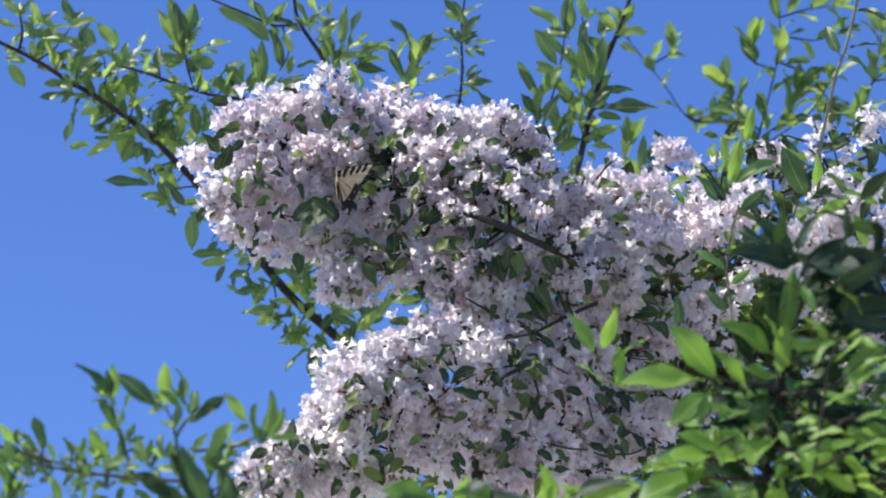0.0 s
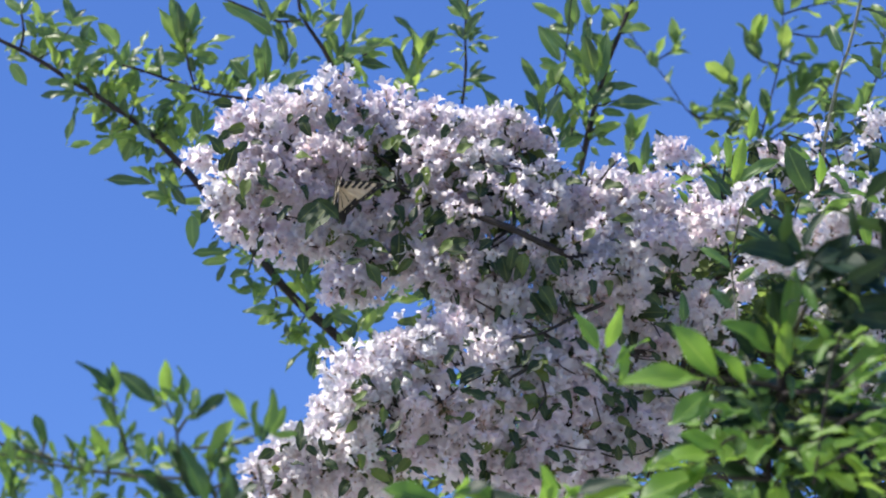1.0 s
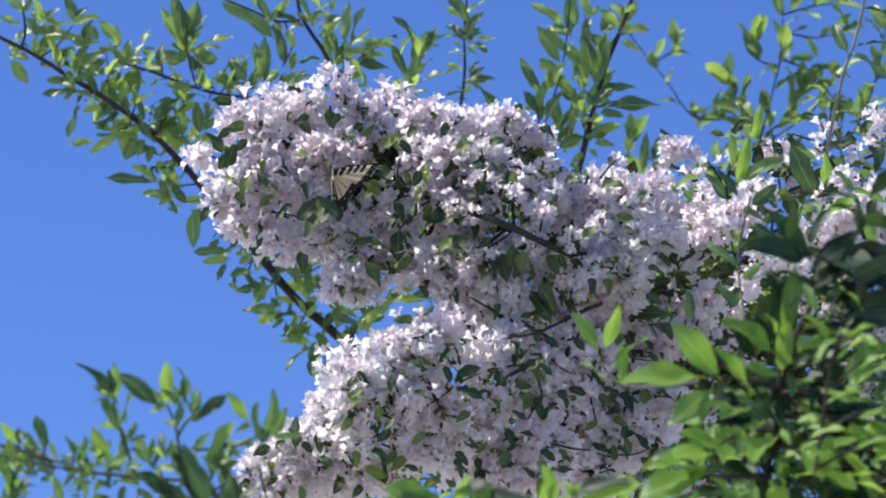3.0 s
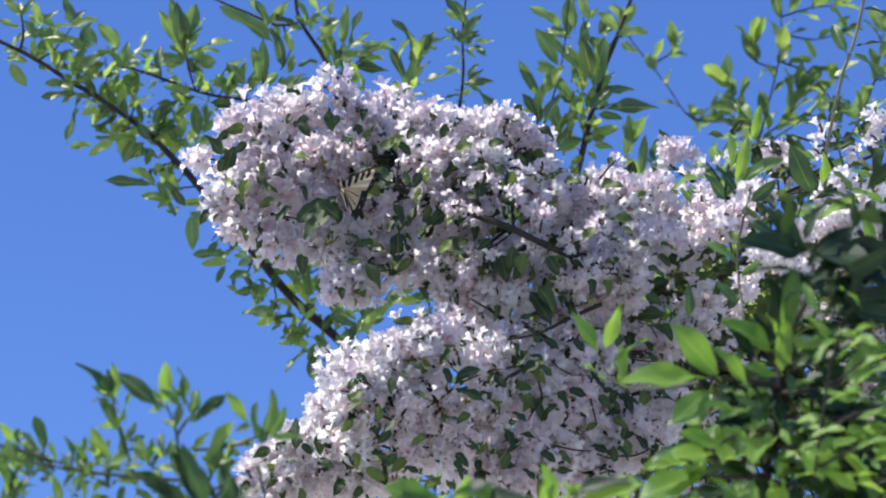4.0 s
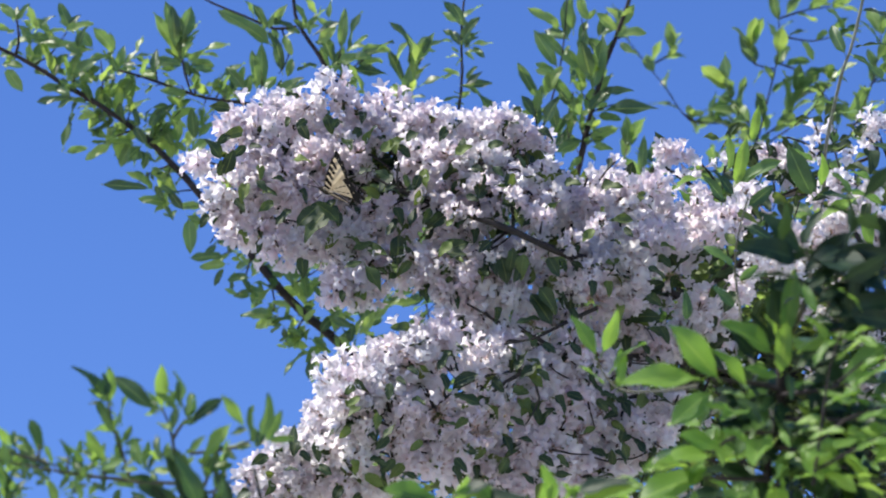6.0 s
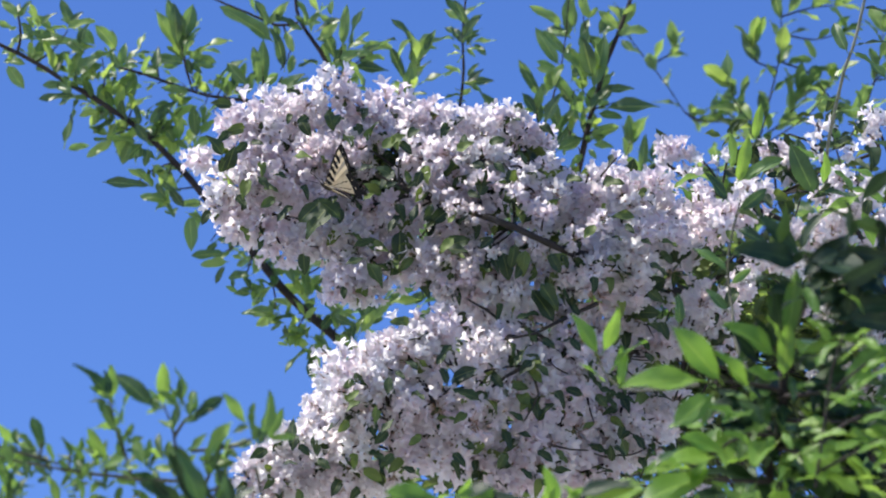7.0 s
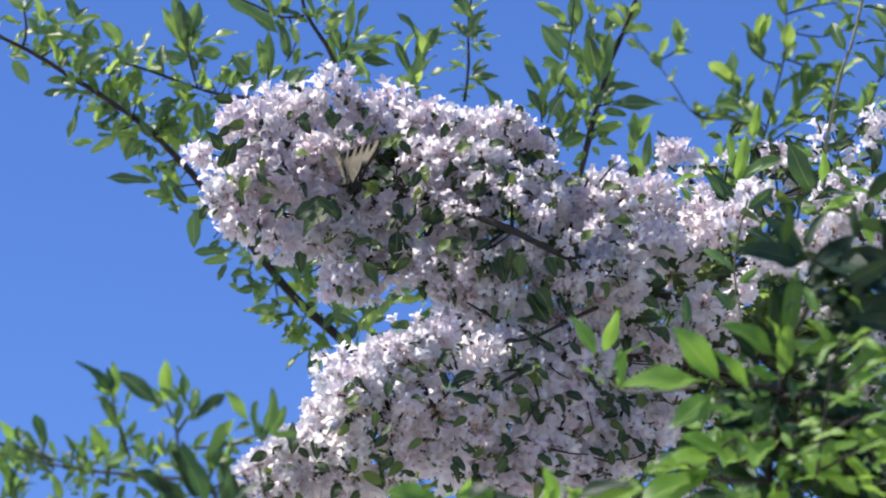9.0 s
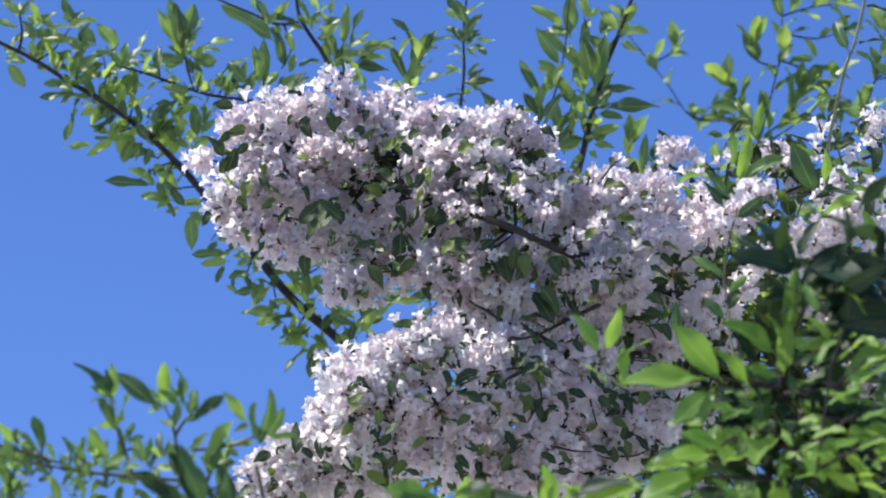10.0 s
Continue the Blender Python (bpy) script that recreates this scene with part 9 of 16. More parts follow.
limb.blade(TREE_LEAF_MESH, (-0.2044, 5.5666, 3.5733), (-0.1871, 5.5581, 3.5459), (0.3, -0.9, 0.1))
limb.blade(TREE_LEAF_MESH, (-0.1738, 5.5792, 3.4767), (-0.1828, 5.5745, 3.4376), (-0.2, -0.9, 0.2))
limb.blade(TREE_LEAF_MESH, (-0.2828, 5.4596, 3.6405), (-0.2682, 5.4502, 3.6041), (-0.4, -0.8, 0.3))
limb.blade(TREE_LEAF_MESH, (-0.2491, 5.4865, 3.6275), (-0.2514, 5.4657, 3.6508), (-0.2, -0.9, 0.2))
limb.blade(TREE_LEAF_MESH, (-0.2549, 5.4759, 3.6248), (-0.2498, 5.4902, 3.6625), (-0.2, -0.9, 0.2))
limb.blade(TREE_LEAF_MESH, (-0.2571, 5.4573, 3.5963), (-0.2241, 5.4254, 3.6045), (0.3, -0.9, 0.1))
limb.blade(TREE_LEAF_MESH, (-0.2149, 5.5653, 3.5603), (-0.2159, 5.5742, 3.5291), (0.5, -0.75, 0.3))
limb.blade(TREE_LEAF_MESH, (-0.2533, 5.4923, 3.6156), (-0.2569, 5.467, 3.6491), (-0.55, -0.7, 0.4))
limb.blade(TREE_LEAF_MESH, (-0.1607, 5.5409, 3.4803), (-0.1898, 5.528, 3.4541), (0, -0.6, 0.7))
limb.blade(TREE_LEAF_MESH, (-0.1522, 5.5631, 3.5044), (-0.1287, 5.5642, 3.5401), (0, -0.6, 0.7))
limb.blade(TREE_LEAF_MESH, (-0.1642, 5.5726, 3.4698), (-0.169, 5.6068, 3.4502), (-0.4, -0.8, 0.3))
limb.blade(TREE_LEAF_MESH, (-0.2777, 5.5459, 3.6651), (-0.2545, 5.5468, 3.6867), (-0.55, -0.7, 0.4))
limb.blade(TREE_LEAF_MESH, (-0.2759, 5.5554, 3.6294), (-0.3152, 5.5594, 3.6413), (-0.55, -0.7, 0.4))
limb.blade(TREE_LEAF_MESH, (-0.3029, 5.5307, 3.6885), (-0.2725, 5.5377, 3.6902), (0.3, -0.9, 0.1))
limb.blade(TREE_LEAF_MESH, (-0.1198, 5.5276, 3.5026), (-0.084, 5.5094, 3.513), (-0.55, -0.7, 0.4))
limb.blade(TREE_LEAF_MESH, (-0.261, 5.5596, 3.6137), (-0.2905, 5.5849, 3.6087), (0.3, -0.9, 0.1))
limb.blade(TREE_LEAF_MESH, (-0.3003, 5.4852, 3.6786), (-0.2975, 5.4481, 3.7039), (0, -0.6, 0.7))
limb.blade(TREE_LEAF_MESH, (-0.1927, 5.5693, 3.5544), (-0.1721, 5.5446, 3.5811), (-0.2, -0.9, 0.2))
limb.blade(TREE_LEAF_MESH, (-0.17, 5.4804, 3.5337), (-0.1337, 5.4856, 3.5277), (0, -0.6, 0.7))
limb.blade(TREE_LEAF_MESH, (-0.2535, 5.4862, 3.6258), (-0.2145, 5.4908, 3.6387), (-0.2, -0.9, 0.2))
limb.blade(TREE_LEAF_MESH, (-0.1438, 5.5872, 3.5162), (-0.149, 5.5837, 3.559), (0, -0.6, 0.7))
limb.blade(TREE_LEAF_MESH, (-0.1461, 5.5886, 3.5074), (-0.1124, 5.5739, 3.5098), (-0.4, -0.8, 0.3))
limb.blade(TREE_LEAF_MESH, (-0.1786, 5.5785, 3.5617), (-0.1509, 5.5703, 3.5869), (-0.55, -0.7, 0.4))
limb.blade(TREE_LEAF_MESH, (-0.2492, 5.4625, 3.6306), (-0.2465, 5.4495, 3.6561), (-0.2, -0.9, 0.2))
limb.blade(TREE_LEAF_MESH, (-0.2935, 5.544, 3.6726), (-0.2964, 5.5572, 3.7204), (0.3, -0.9, 0.1))
limb.blade(TREE_LEAF_MESH, (-0.3287, 5.4804, 3.6637), (-0.365, 5.472, 3.6606), (-0.2, -0.9, 0.2))
limb.blade(TREE_LEAF_MESH, (-0.2017, 5.514, 3.5581), (-0.176, 5.4952, 3.5835), (0, -0.6, 0.7))
limb.blade(TREE_LEAF_MESH, (-0.1859, 5.5315, 3.4865), (-0.1524, 5.5253, 3.4676), (0.5, -0.75, 0.3))
limb.blade(TREE_LEAF_MESH, (-0.2542, 5.4661, 3.6109), (-0.2439, 5.45, 3.6391), (0.5, -0.75, 0.3))
limb.blade(TREE_LEAF_MESH, (-0.1878, 5.4962, 3.5507), (-0.1532, 5.4719, 3.553), (-0.4, -0.8, 0.3))
limb.blade(TREE_LEAF_MESH, (-0.2616, 5.5145, 3.6184), (-0.232, 5.5201, 3.6232), (0.3, -0.9, 0.1))
limb.blade(TREE_LEAF_MESH, (-0.2589, 5.5514, 3.6478), (-0.2463, 5.5341, 3.6742), (0.3, -0.9, 0.1))
limb.blade(TREE_LEAF_MESH, (-0.1903, 5.4957, 3.5688), (-0.1603, 5.4634, 3.5732), (0, -0.6, 0.7))
limb.blade(TREE_LEAF_MESH, (-0.2275, 5.4915, 3.5785), (-0.1866, 5.4711, 3.5538), (0.3, -0.9, 0.1))
limb.blade(TREE_LEAF_MESH, (-0.1859, 5.5221, 3.4936), (-0.2146, 5.5286, 3.4714), (-0.4, -0.8, 0.3))
limb.blade(TREE_LEAF_MESH, (-0.2627, 5.5438, 3.6751), (-0.2377, 5.5358, 3.7002), (0.5, -0.75, 0.3))
limb.blade(TREE_LEAF_MESH, (-0.1671, 5.5269, 3.4932), (-0.1712, 5.5489, 3.4691), (0.5, -0.75, 0.3))
limb.blade(TREE_LEAF_MESH, (-0.27, 5.4652, 3.6145), (-0.2603, 5.4236, 3.6415), (0.5, -0.75, 0.3))
limb.blade(TREE_LEAF_MESH, (-0.2627, 5.4734, 3.554), (-0.3, 5.4882, 3.5622), (-0.55, -0.7, 0.4))
limb.blade(TREE_LEAF_MESH, (-0.1919, 5.5098, 3.5733), (-0.1795, 5.4897, 3.6094), (-0.2, -0.9, 0.2))
limb.blade(TREE_LEAF_MESH, (-0.2792, 5.4725, 3.6495), (-0.2684, 5.4313, 3.6755), (-0.55, -0.7, 0.4))
limb.blade(TREE_LEAF_MESH, (-0.1932, 5.5251, 3.5838), (-0.1595, 5.5208, 3.5952), (0, -0.6, 0.7))
limb.blade(TREE_LEAF_MESH, (-0.2056, 5.4734, 3.5714), (-0.1805, 5.4471, 3.5963), (-0.4, -0.8, 0.3))
limb.blade(TREE_LEAF_MESH, (-0.151, 5.5241, 3.5402), (-0.1376, 5.5145, 3.5645), (-0.4, -0.8, 0.3))
limb.blade(TREE_LEAF_MESH, (-0.1859, 5.5103, 3.4836), (-0.2273, 5.5349, 3.4854), (0, -0.6, 0.7))
limb.blade(TREE_LEAF_MESH, (-0.187, 5.5471, 3.547), (-0.1777, 5.5111, 3.5658), (-0.4, -0.8, 0.3))
limb.blade(TREE_LEAF_MESH, (-0.1964, 5.5397, 3.5522), (-0.1862, 5.544, 3.5827), (0.5, -0.75, 0.3))
limb.blade(TREE_LEAF_MESH, (-0.3034, 5.5075, 3.6667), (-0.2875, 5.5207, 3.7031), (0.3, -0.9, 0.1))
limb.blade(TREE_LEAF_MESH, (-0.2094, 5.5187, 3.5182), (-0.2076, 5.557, 3.4903), (0.5, -0.75, 0.3))
limb.blade(TREE_LEAF_MESH, (-0.2059, 5.5781, 3.5751), (-0.1786, 5.5894, 3.5981), (0, -0.6, 0.7))
limb.blade(TREE_LEAF_MESH, (-0.2362, 5.5305, 3.603), (-0.2053, 5.5159, 3.5703), (-0.2, -0.9, 0.2))
limb.blade(TREE_LEAF_MESH, (-0.3445, 5.5381, 3.6812), (-0.3436, 5.5283, 3.6393), (0.5, -0.75, 0.3))
limb.blade(TREE_LEAF_MESH, (-0.3183, 5.5275, 3.7044), (-0.2809, 5.5169, 3.7213), (0.3, -0.9, 0.1))
limb.blade(TREE_LEAF_MESH, (-0.2109, 5.5597, 3.513), (-0.2112, 5.5619, 3.4815), (0.3, -0.9, 0.1))
limb.blade(TREE_LEAF_MESH, (-0.2546, 5.4846, 3.64), (-0.2683, 5.4839, 3.681), (0, -0.6, 0.7))
limb.blade(TREE_LEAF_MESH, (-0.4322, 5.4569, 3.7751), (-0.4669, 5.4673, 3.7628), (0.5, -0.75, 0.3))
limb.blade(TREE_LEAF_MESH, (-0.5213, 5.3875, 3.8689), (-0.4948, 5.3742, 3.852), (-0.55, -0.7, 0.4))
limb.blade(TREE_LEAF_MESH, (-0.3806, 5.4588, 3.7561), (-0.3804, 5.4714, 3.7899), (0.5, -0.75, 0.3))
limb.blade(TREE_LEAF_MESH, (-0.3749, 5.4741, 3.7677), (-0.4015, 5.4525, 3.7517), (-0.55, -0.7, 0.4))
limb.blade(TREE_LEAF_MESH, (-0.3872, 5.4898, 3.7728), (-0.4151, 5.5006, 3.7869), (-0.2, -0.9, 0.2))
limb.blade(TREE_LEAF_MESH, (-0.5186, 5.4124, 3.854), (-0.4832, 5.4393, 3.8568), (-0.2, -0.9, 0.2))
limb.blade(TREE_LEAF_MESH, (-0.5679, 5.4381, 3.905), (-0.5502, 5.4204, 3.9229), (-0.55, -0.7, 0.4))
limb.blade(TREE_LEAF_MESH, (-0.423, 5.4109, 3.7574), (-0.4068, 5.4044, 3.7282), (-0.4, -0.8, 0.3))
limb.blade(TREE_LEAF_MESH, (-0.4362, 5.4267, 3.7608), (-0.445, 5.4074, 3.7894), (-0.4, -0.8, 0.3))
limb.blade(TREE_LEAF_MESH, (-0.4154, 5.4741, 3.7731), (-0.4017, 5.5075, 3.7588), (-0.2, -0.9, 0.2))
limb.blade(TREE_LEAF_MESH, (-0.4401, 5.4469, 3.7837), (-0.4451, 5.4681, 3.7574), (0.3, -0.9, 0.1))
limb.blade(TREE_LEAF_MESH, (-0.5588, 5.4014, 3.8786), (-0.5234, 5.3782, 3.8713), (-0.4, -0.8, 0.3))
limb.blade(TREE_LEAF_MESH, (-0.521, 5.4489, 3.8455), (-0.4943, 5.463, 3.832), (-0.55, -0.7, 0.4))
limb.blade(TREE_LEAF_MESH, (-0.4837, 5.4061, 3.8528), (-0.4825, 5.3921, 3.8127), (-0.4, -0.8, 0.3))
limb.blade(TREE_LEAF_MESH, (-0.3659, 5.4295, 3.7542), (-0.3765, 5.4035, 3.7789), (0, -0.6, 0.7))
limb.blade(TREE_LEAF_MESH, (-0.3988, 5.4076, 3.7814), (-0.3712, 5.4194, 3.7892), (0.5, -0.75, 0.3))
limb.blade(TREE_LEAF_MESH, (-0.5649, 5.4021, 3.8845), (-0.5994, 5.41, 3.8847), (-0.2, -0.9, 0.2))
limb.blade(TREE_LEAF_MESH, (-0.5719, 5.4643, 3.8959), (-0.5868, 5.4552, 3.9305), (0.3, -0.9, 0.1))
limb.blade(TREE_LEAF_MESH, (-0.5019, 5.4026, 3.8646), (-0.4949, 5.3696, 3.8903), (-0.4, -0.8, 0.3))
limb.blade(TREE_LEAF_MESH, (-0.4709, 5.4583, 3.8149), (-0.4581, 5.4331, 3.8448), (-0.55, -0.7, 0.4))
limb.blade(TREE_LEAF_MESH, (-0.4646, 5.4402, 3.7719), (-0.4306, 5.4236, 3.7892), (0, -0.6, 0.7))
limb.blade(TREE_LEAF_MESH, (-0.378, 5.4689, 3.6861), (-0.3852, 5.4719, 3.6539), (-0.4, -0.8, 0.3))
limb.blade(TREE_LEAF_MESH, (-0.4001, 5.5177, 3.7514), (-0.3903, 5.5279, 3.791), (0.3, -0.9, 0.1))
limb.blade(TREE_LEAF_MESH, (-0.4031, 5.5224, 3.7445), (-0.3754, 5.5415, 3.7688), (-0.4, -0.8, 0.3))
limb.blade(TREE_LEAF_MESH, (-0.4964, 5.426, 3.8445), (-0.524, 5.455, 3.8344), (-0.2, -0.9, 0.2))
limb.blade(TREE_LEAF_MESH, (-0.4147, 5.4822, 3.7569), (-0.4462, 5.4881, 3.7306), (0.3, -0.9, 0.1))
limb.blade(TREE_LEAF_MESH, (-0.3528, 5.4994, 3.7512), (-0.3194, 5.4661, 3.7565), (0.3, -0.9, 0.1))
limb.blade(TREE_LEAF_MESH, (-0.437, 5.4931, 3.765), (-0.4124, 5.5076, 3.7925), (-0.4, -0.8, 0.3))
limb.blade(TREE_LEAF_MESH, (-0.4149, 5.4725, 3.7928), (-0.445, 5.4832, 3.7801), (-0.55, -0.7, 0.4))
limb.blade(TREE_LEAF_MESH, (-0.3488, 5.4954, 3.7396), (-0.3197, 5.467, 3.747), (0.5, -0.75, 0.3))
limb.blade(TREE_LEAF_MESH, (-0.4546, 5.4596, 3.8238), (-0.4189, 5.4394, 3.8279), (-0.55, -0.7, 0.4))
limb.blade(TREE_LEAF_MESH, (-0.492, 5.425, 3.8425), (-0.5263, 5.4426, 3.8438), (-0.2, -0.9, 0.2))
limb.blade(TREE_LEAF_MESH, (-0.4825, 5.4725, 3.8242), (-0.4472, 5.4714, 3.8432), (-0.55, -0.7, 0.4))
limb.blade(TREE_LEAF_MESH, (-0.3569, 5.4502, 3.7122), (-0.3845, 5.4731, 3.7059), (-0.55, -0.7, 0.4))
limb.blade(TREE_LEAF_MESH, (-0.3962, 5.4783, 3.7399), (-0.3757, 5.4723, 3.7701), (0.5, -0.75, 0.3))
limb.blade(TREE_LEAF_MESH, (-0.355, 5.4935, 3.7526), (-0.3449, 5.5037, 3.7933), (-0.2, -0.9, 0.2))
limb.blade(TREE_LEAF_MESH, (-0.3708, 5.4949, 3.6973), (-0.3512, 5.474, 3.7193), (0, -0.6, 0.7))
limb.blade(TREE_LEAF_MESH, (-0.4216, 5.4787, 3.7834), (-0.4429, 5.4854, 3.7577), (0.3, -0.9, 0.1))
limb.blade(TREE_LEAF_MESH, (-0.4437, 5.444, 3.7625), (-0.4473, 5.4582, 3.7239), (0.5, -0.75, 0.3))
limb.blade(TREE_LEAF_MESH, (-0.4467, 5.4645, 3.7718), (-0.462, 5.4926, 3.7445), (0, -0.6, 0.7))
limb.blade(TREE_LEAF_MESH, (-0.4521, 5.4322, 3.773), (-0.4866, 5.4566, 3.7608), (-0.2, -0.9, 0.2))
limb.blade(TREE_LEAF_MESH, (-0.3811, 5.4791, 3.7225), (-0.3803, 5.5011, 3.6858), (-0.2, -0.9, 0.2))
limb.blade(TREE_LEAF_MESH, (-0.1745, 5.5445, 3.5496), (-0.1998, 5.5759, 3.5284), (-0.4, -0.8, 0.3))
limb.blade(TREE_LEAF_MESH, (-0.2619, 5.497, 3.6318), (-0.2303, 5.4644, 3.6381), (0.5, -0.75, 0.3))
limb.blade(TREE_LEAF_MESH, (-0.2019, 5.5274, 3.5156), (-0.2375, 5.5449, 3.5147), (-0.4, -0.8, 0.3))
limb.blade(TREE_LEAF_MESH, (-0.1936, 5.5604, 3.5173), (-0.1646, 5.573, 3.5391), (-0.4, -0.8, 0.3))
limb.blade(TREE_LEAF_MESH, (-0.2461, 5.5745, 3.5727), (-0.2673, 5.5853, 3.5479), (0.3, -0.9, 0.1))
limb.blade(TREE_LEAF_MESH, (-0.2332, 5.5617, 3.5615), (-0.1931, 5.5458, 3.5625), (0.3, -0.9, 0.1))
limb.blade(TREE_LEAF_MESH, (-0.1787, 5.5911, 3.5637), (-0.1934, 5.6176, 3.5379), (-0.55, -0.7, 0.4))
limb.blade(TREE_LEAF_MESH, (-0.1459, 5.578, 3.5276), (-0.113, 5.5904, 3.5465), (-0.55, -0.7, 0.4))
limb.blade(TREE_LEAF_MESH, (-0.257, 5.5131, 3.5822), (-0.232, 5.4767, 3.5987), (0.5, -0.75, 0.3))
limb.blade(TREE_LEAF_MESH, (-0.1968, 5.564, 3.526), (-0.2174, 5.5613, 3.4973), (0, -0.6, 0.7))
limb.blade(TREE_LEAF_MESH, (-0.1492, 5.6014, 3.5388), (-0.1293, 5.588, 3.5611), (0, -0.6, 0.7))
limb.blade(TREE_LEAF_MESH, (-0.2193, 5.5809, 3.5512), (-0.2537, 5.5663, 3.5315), (-0.55, -0.7, 0.4))
limb.blade(TREE_LEAF_MESH, (-0.189, 5.5628, 3.5173), (-0.2108, 5.5511, 3.4827), (0.3, -0.9, 0.1))
limb.blade(TREE_LEAF_MESH, (-0.249, 5.52, 3.5693), (-0.2277, 5.4963, 3.5945), (-0.4, -0.8, 0.3))
limb.blade(TREE_LEAF_MESH, (-0.244, 5.5066, 3.5705), (-0.2118, 5.5083, 3.5757), (0.5, -0.75, 0.3))
limb.blade(TREE_LEAF_MESH, (-0.1756, 5.5492, 3.5408), (-0.2015, 5.5522, 3.5262), (0.3, -0.9, 0.1))
limb.done()

crown = Branch(tree, "branch", (0.0933, 5.6819, 3.5319), TREE_BARK, 13, "upright leafy shoots")
crown.stem([(0.1818, 5.7644, 3.3052), (0.1416, 5.7094, 3.4564), (0.0925, 5.6073, 3.5908), (-0.019, 5.5196, 3.6856), (-0.1131, 5.4486, 3.7637), (-0.1521, 5.4191, 3.8153)], 0.012, 0.004, sides=8, step=0.04)
crown.stem([(0.1416, 5.7094, 3.4564), (0.1803, 5.6073, 3.5908), (0.1812, 5.4674, 3.6826)], 0.008, 0.004, sides=8, step=0.04)
crown.stem([(0.1835, 5.4647, 3.69), (0.1968, 5.4433, 3.7489), (0.207, 5.4285, 3.7895), (0.2259, 5.4098, 3.8411), (0.2416, 5.3977, 3.8742), (0.258, 5.3803, 3.9221), (0.2666, 5.3668, 3.959)], 0.0044, 0.0026)
crown.stem([(-0.1474, 5.4205, 3.8116), (-0.1718, 5.4044, 3.8558), (-0.1914, 5.3937, 3.8853), (-0.2023, 5.3848, 3.9096), (-0.2063, 5.3682, 3.9553)], 0.0032, 0.0022)
crown.stem([(-0.2023, 5.3902, 3.8949), (-0.2321, 5.3912, 3.8919), (-0.2698, 5.3856, 3.9074), (-0.3027, 5.3811, 3.9199), (-0.3404, 5.3752, 3.9361)], 0.0020, 0.0014)
crown.stem([(0.022, 5.4299, 3.7858), (0.0274, 5.4111, 3.8374), (0.0251, 5.395, 3.8816), (0.0314, 5.3735, 3.9406)], 0.0022, 0.0014)
crown.stem([(-0.1443, 5.4165, 3.8226), (-0.1129, 5.4071, 3.8484), (-0.0894, 5.4017, 3.8632)], 0.0014, 0.0008)
crown.stem([(-0.0463, 5.4339, 3.7747), (-0.0439, 5.4191, 3.8153), (-0.0463, 5.4004, 3.8669)], 0.0014, 0.0008)
crown.stem([(-0.0439, 5.4138, 3.83), (-0.0282, 5.4057, 3.8521)], 0.0014, 0.0008)
crown.stem([(-0.1443, 5.4084, 3.8448), (-0.1396, 5.3977, 3.8742), (-0.1412, 5.3896, 3.8963)], 0.0014, 0.0008)
crown.stem([(-0.2502, 5.4232, 3.8042), (-0.2525, 5.4111, 3.8374)], 0.0014, 0.0008)
crown.stem([(-0.2227, 5.3918, 3.8904), (-0.2133, 5.4031, 3.8595), (-0.2267, 5.4124, 3.8337)], 0.0014, 0.0008)
crown.stem([(0.138, 5.4393, 3.76), (0.1576, 5.4191, 3.8153), (0.1694, 5.395, 3.8816), (0.1733, 5.3762, 3.9332)], 0.0014, 0.0008)
crown.stem([(0.1302, 5.4393, 3.76), (0.1302, 5.4272, 3.7932)], 0.0014, 0.0008)
crown.stem([(0.1772, 5.45, 3.7305), (0.1733, 5.4352, 3.7711), (0.1812, 5.4218, 3.8079)], 0.0014, 0.0008)
crown.stem([(0.2047, 5.4312, 3.7821), (0.2361, 5.4277, 3.7917)], 0.0014, 0.0008)
crown.stem([(0.2259, 5.4098, 3.8411), (0.2047, 5.399, 3.8705), (0.1929, 5.387, 3.9037)], 0.0014, 0.0008)
crown.stem([(0.1968, 5.4433, 3.7489), (0.2204, 5.4393, 3.76)], 0.0014, 0.0008)
crown.stem([(0.2439, 5.3963, 3.8779), (0.2674, 5.3923, 3.889)], 0.0014, 0.0008)
crown.stem([(0.0596, 5.4379, 3.7637), (0.0674, 5.4326, 3.7784)], 0.0014, 0.0008)
crown.blade(SLIM_LEAF_MESH, (-0.2333, 5.4078, 3.8706), (-0.3093, 5.3882, 3.9262), (0.3, -0.9, 0.1))
crown.blade(TREE_LEAF_MESH, (-0.2321, 5.4416, 3.8856), (-0.2386, 5.4282, 3.9165), (0.5, -0.75, 0.3))
crown.blade(SLIM_LEAF_MESH, (-0.2503, 5.4325, 3.8112), (-0.2526, 5.3953, 3.8728), (-0.2, -0.9, 0.2))
crown.blade(TREE_LEAF_MESH, (-0.2548, 5.4629, 3.8273), (-0.2313, 5.4628, 3.8504), (0.3, -0.9, 0.1))
crown.blade(SLIM_LEAF_MESH, (-0.257, 5.4115, 3.8043), (-0.261, 5.3782, 3.8539), (0.3, -0.9, 0.1))
crown.blade(TREE_LEAF_MESH, (-0.258, 5.456, 3.819), (-0.2405, 5.4388, 3.8378), (-0.4, -0.8, 0.3))
crown.blade(SLIM_LEAF_MESH, (-0.3204, 5.402, 3.8017), (-0.2825, 5.3838, 3.8473), (-0.55, -0.7, 0.4))
crown.blade(TREE_LEAF_MESH, (-0.3239, 5.4323, 3.8192), (-0.285, 5.4217, 3.8078), (-0.4, -0.8, 0.3))
crown.blade(TREE_LEAF_MESH, (-0.2995, 5.4319, 3.7974), (-0.2839, 5.4263, 3.8444), (-0.55, -0.7, 0.4))
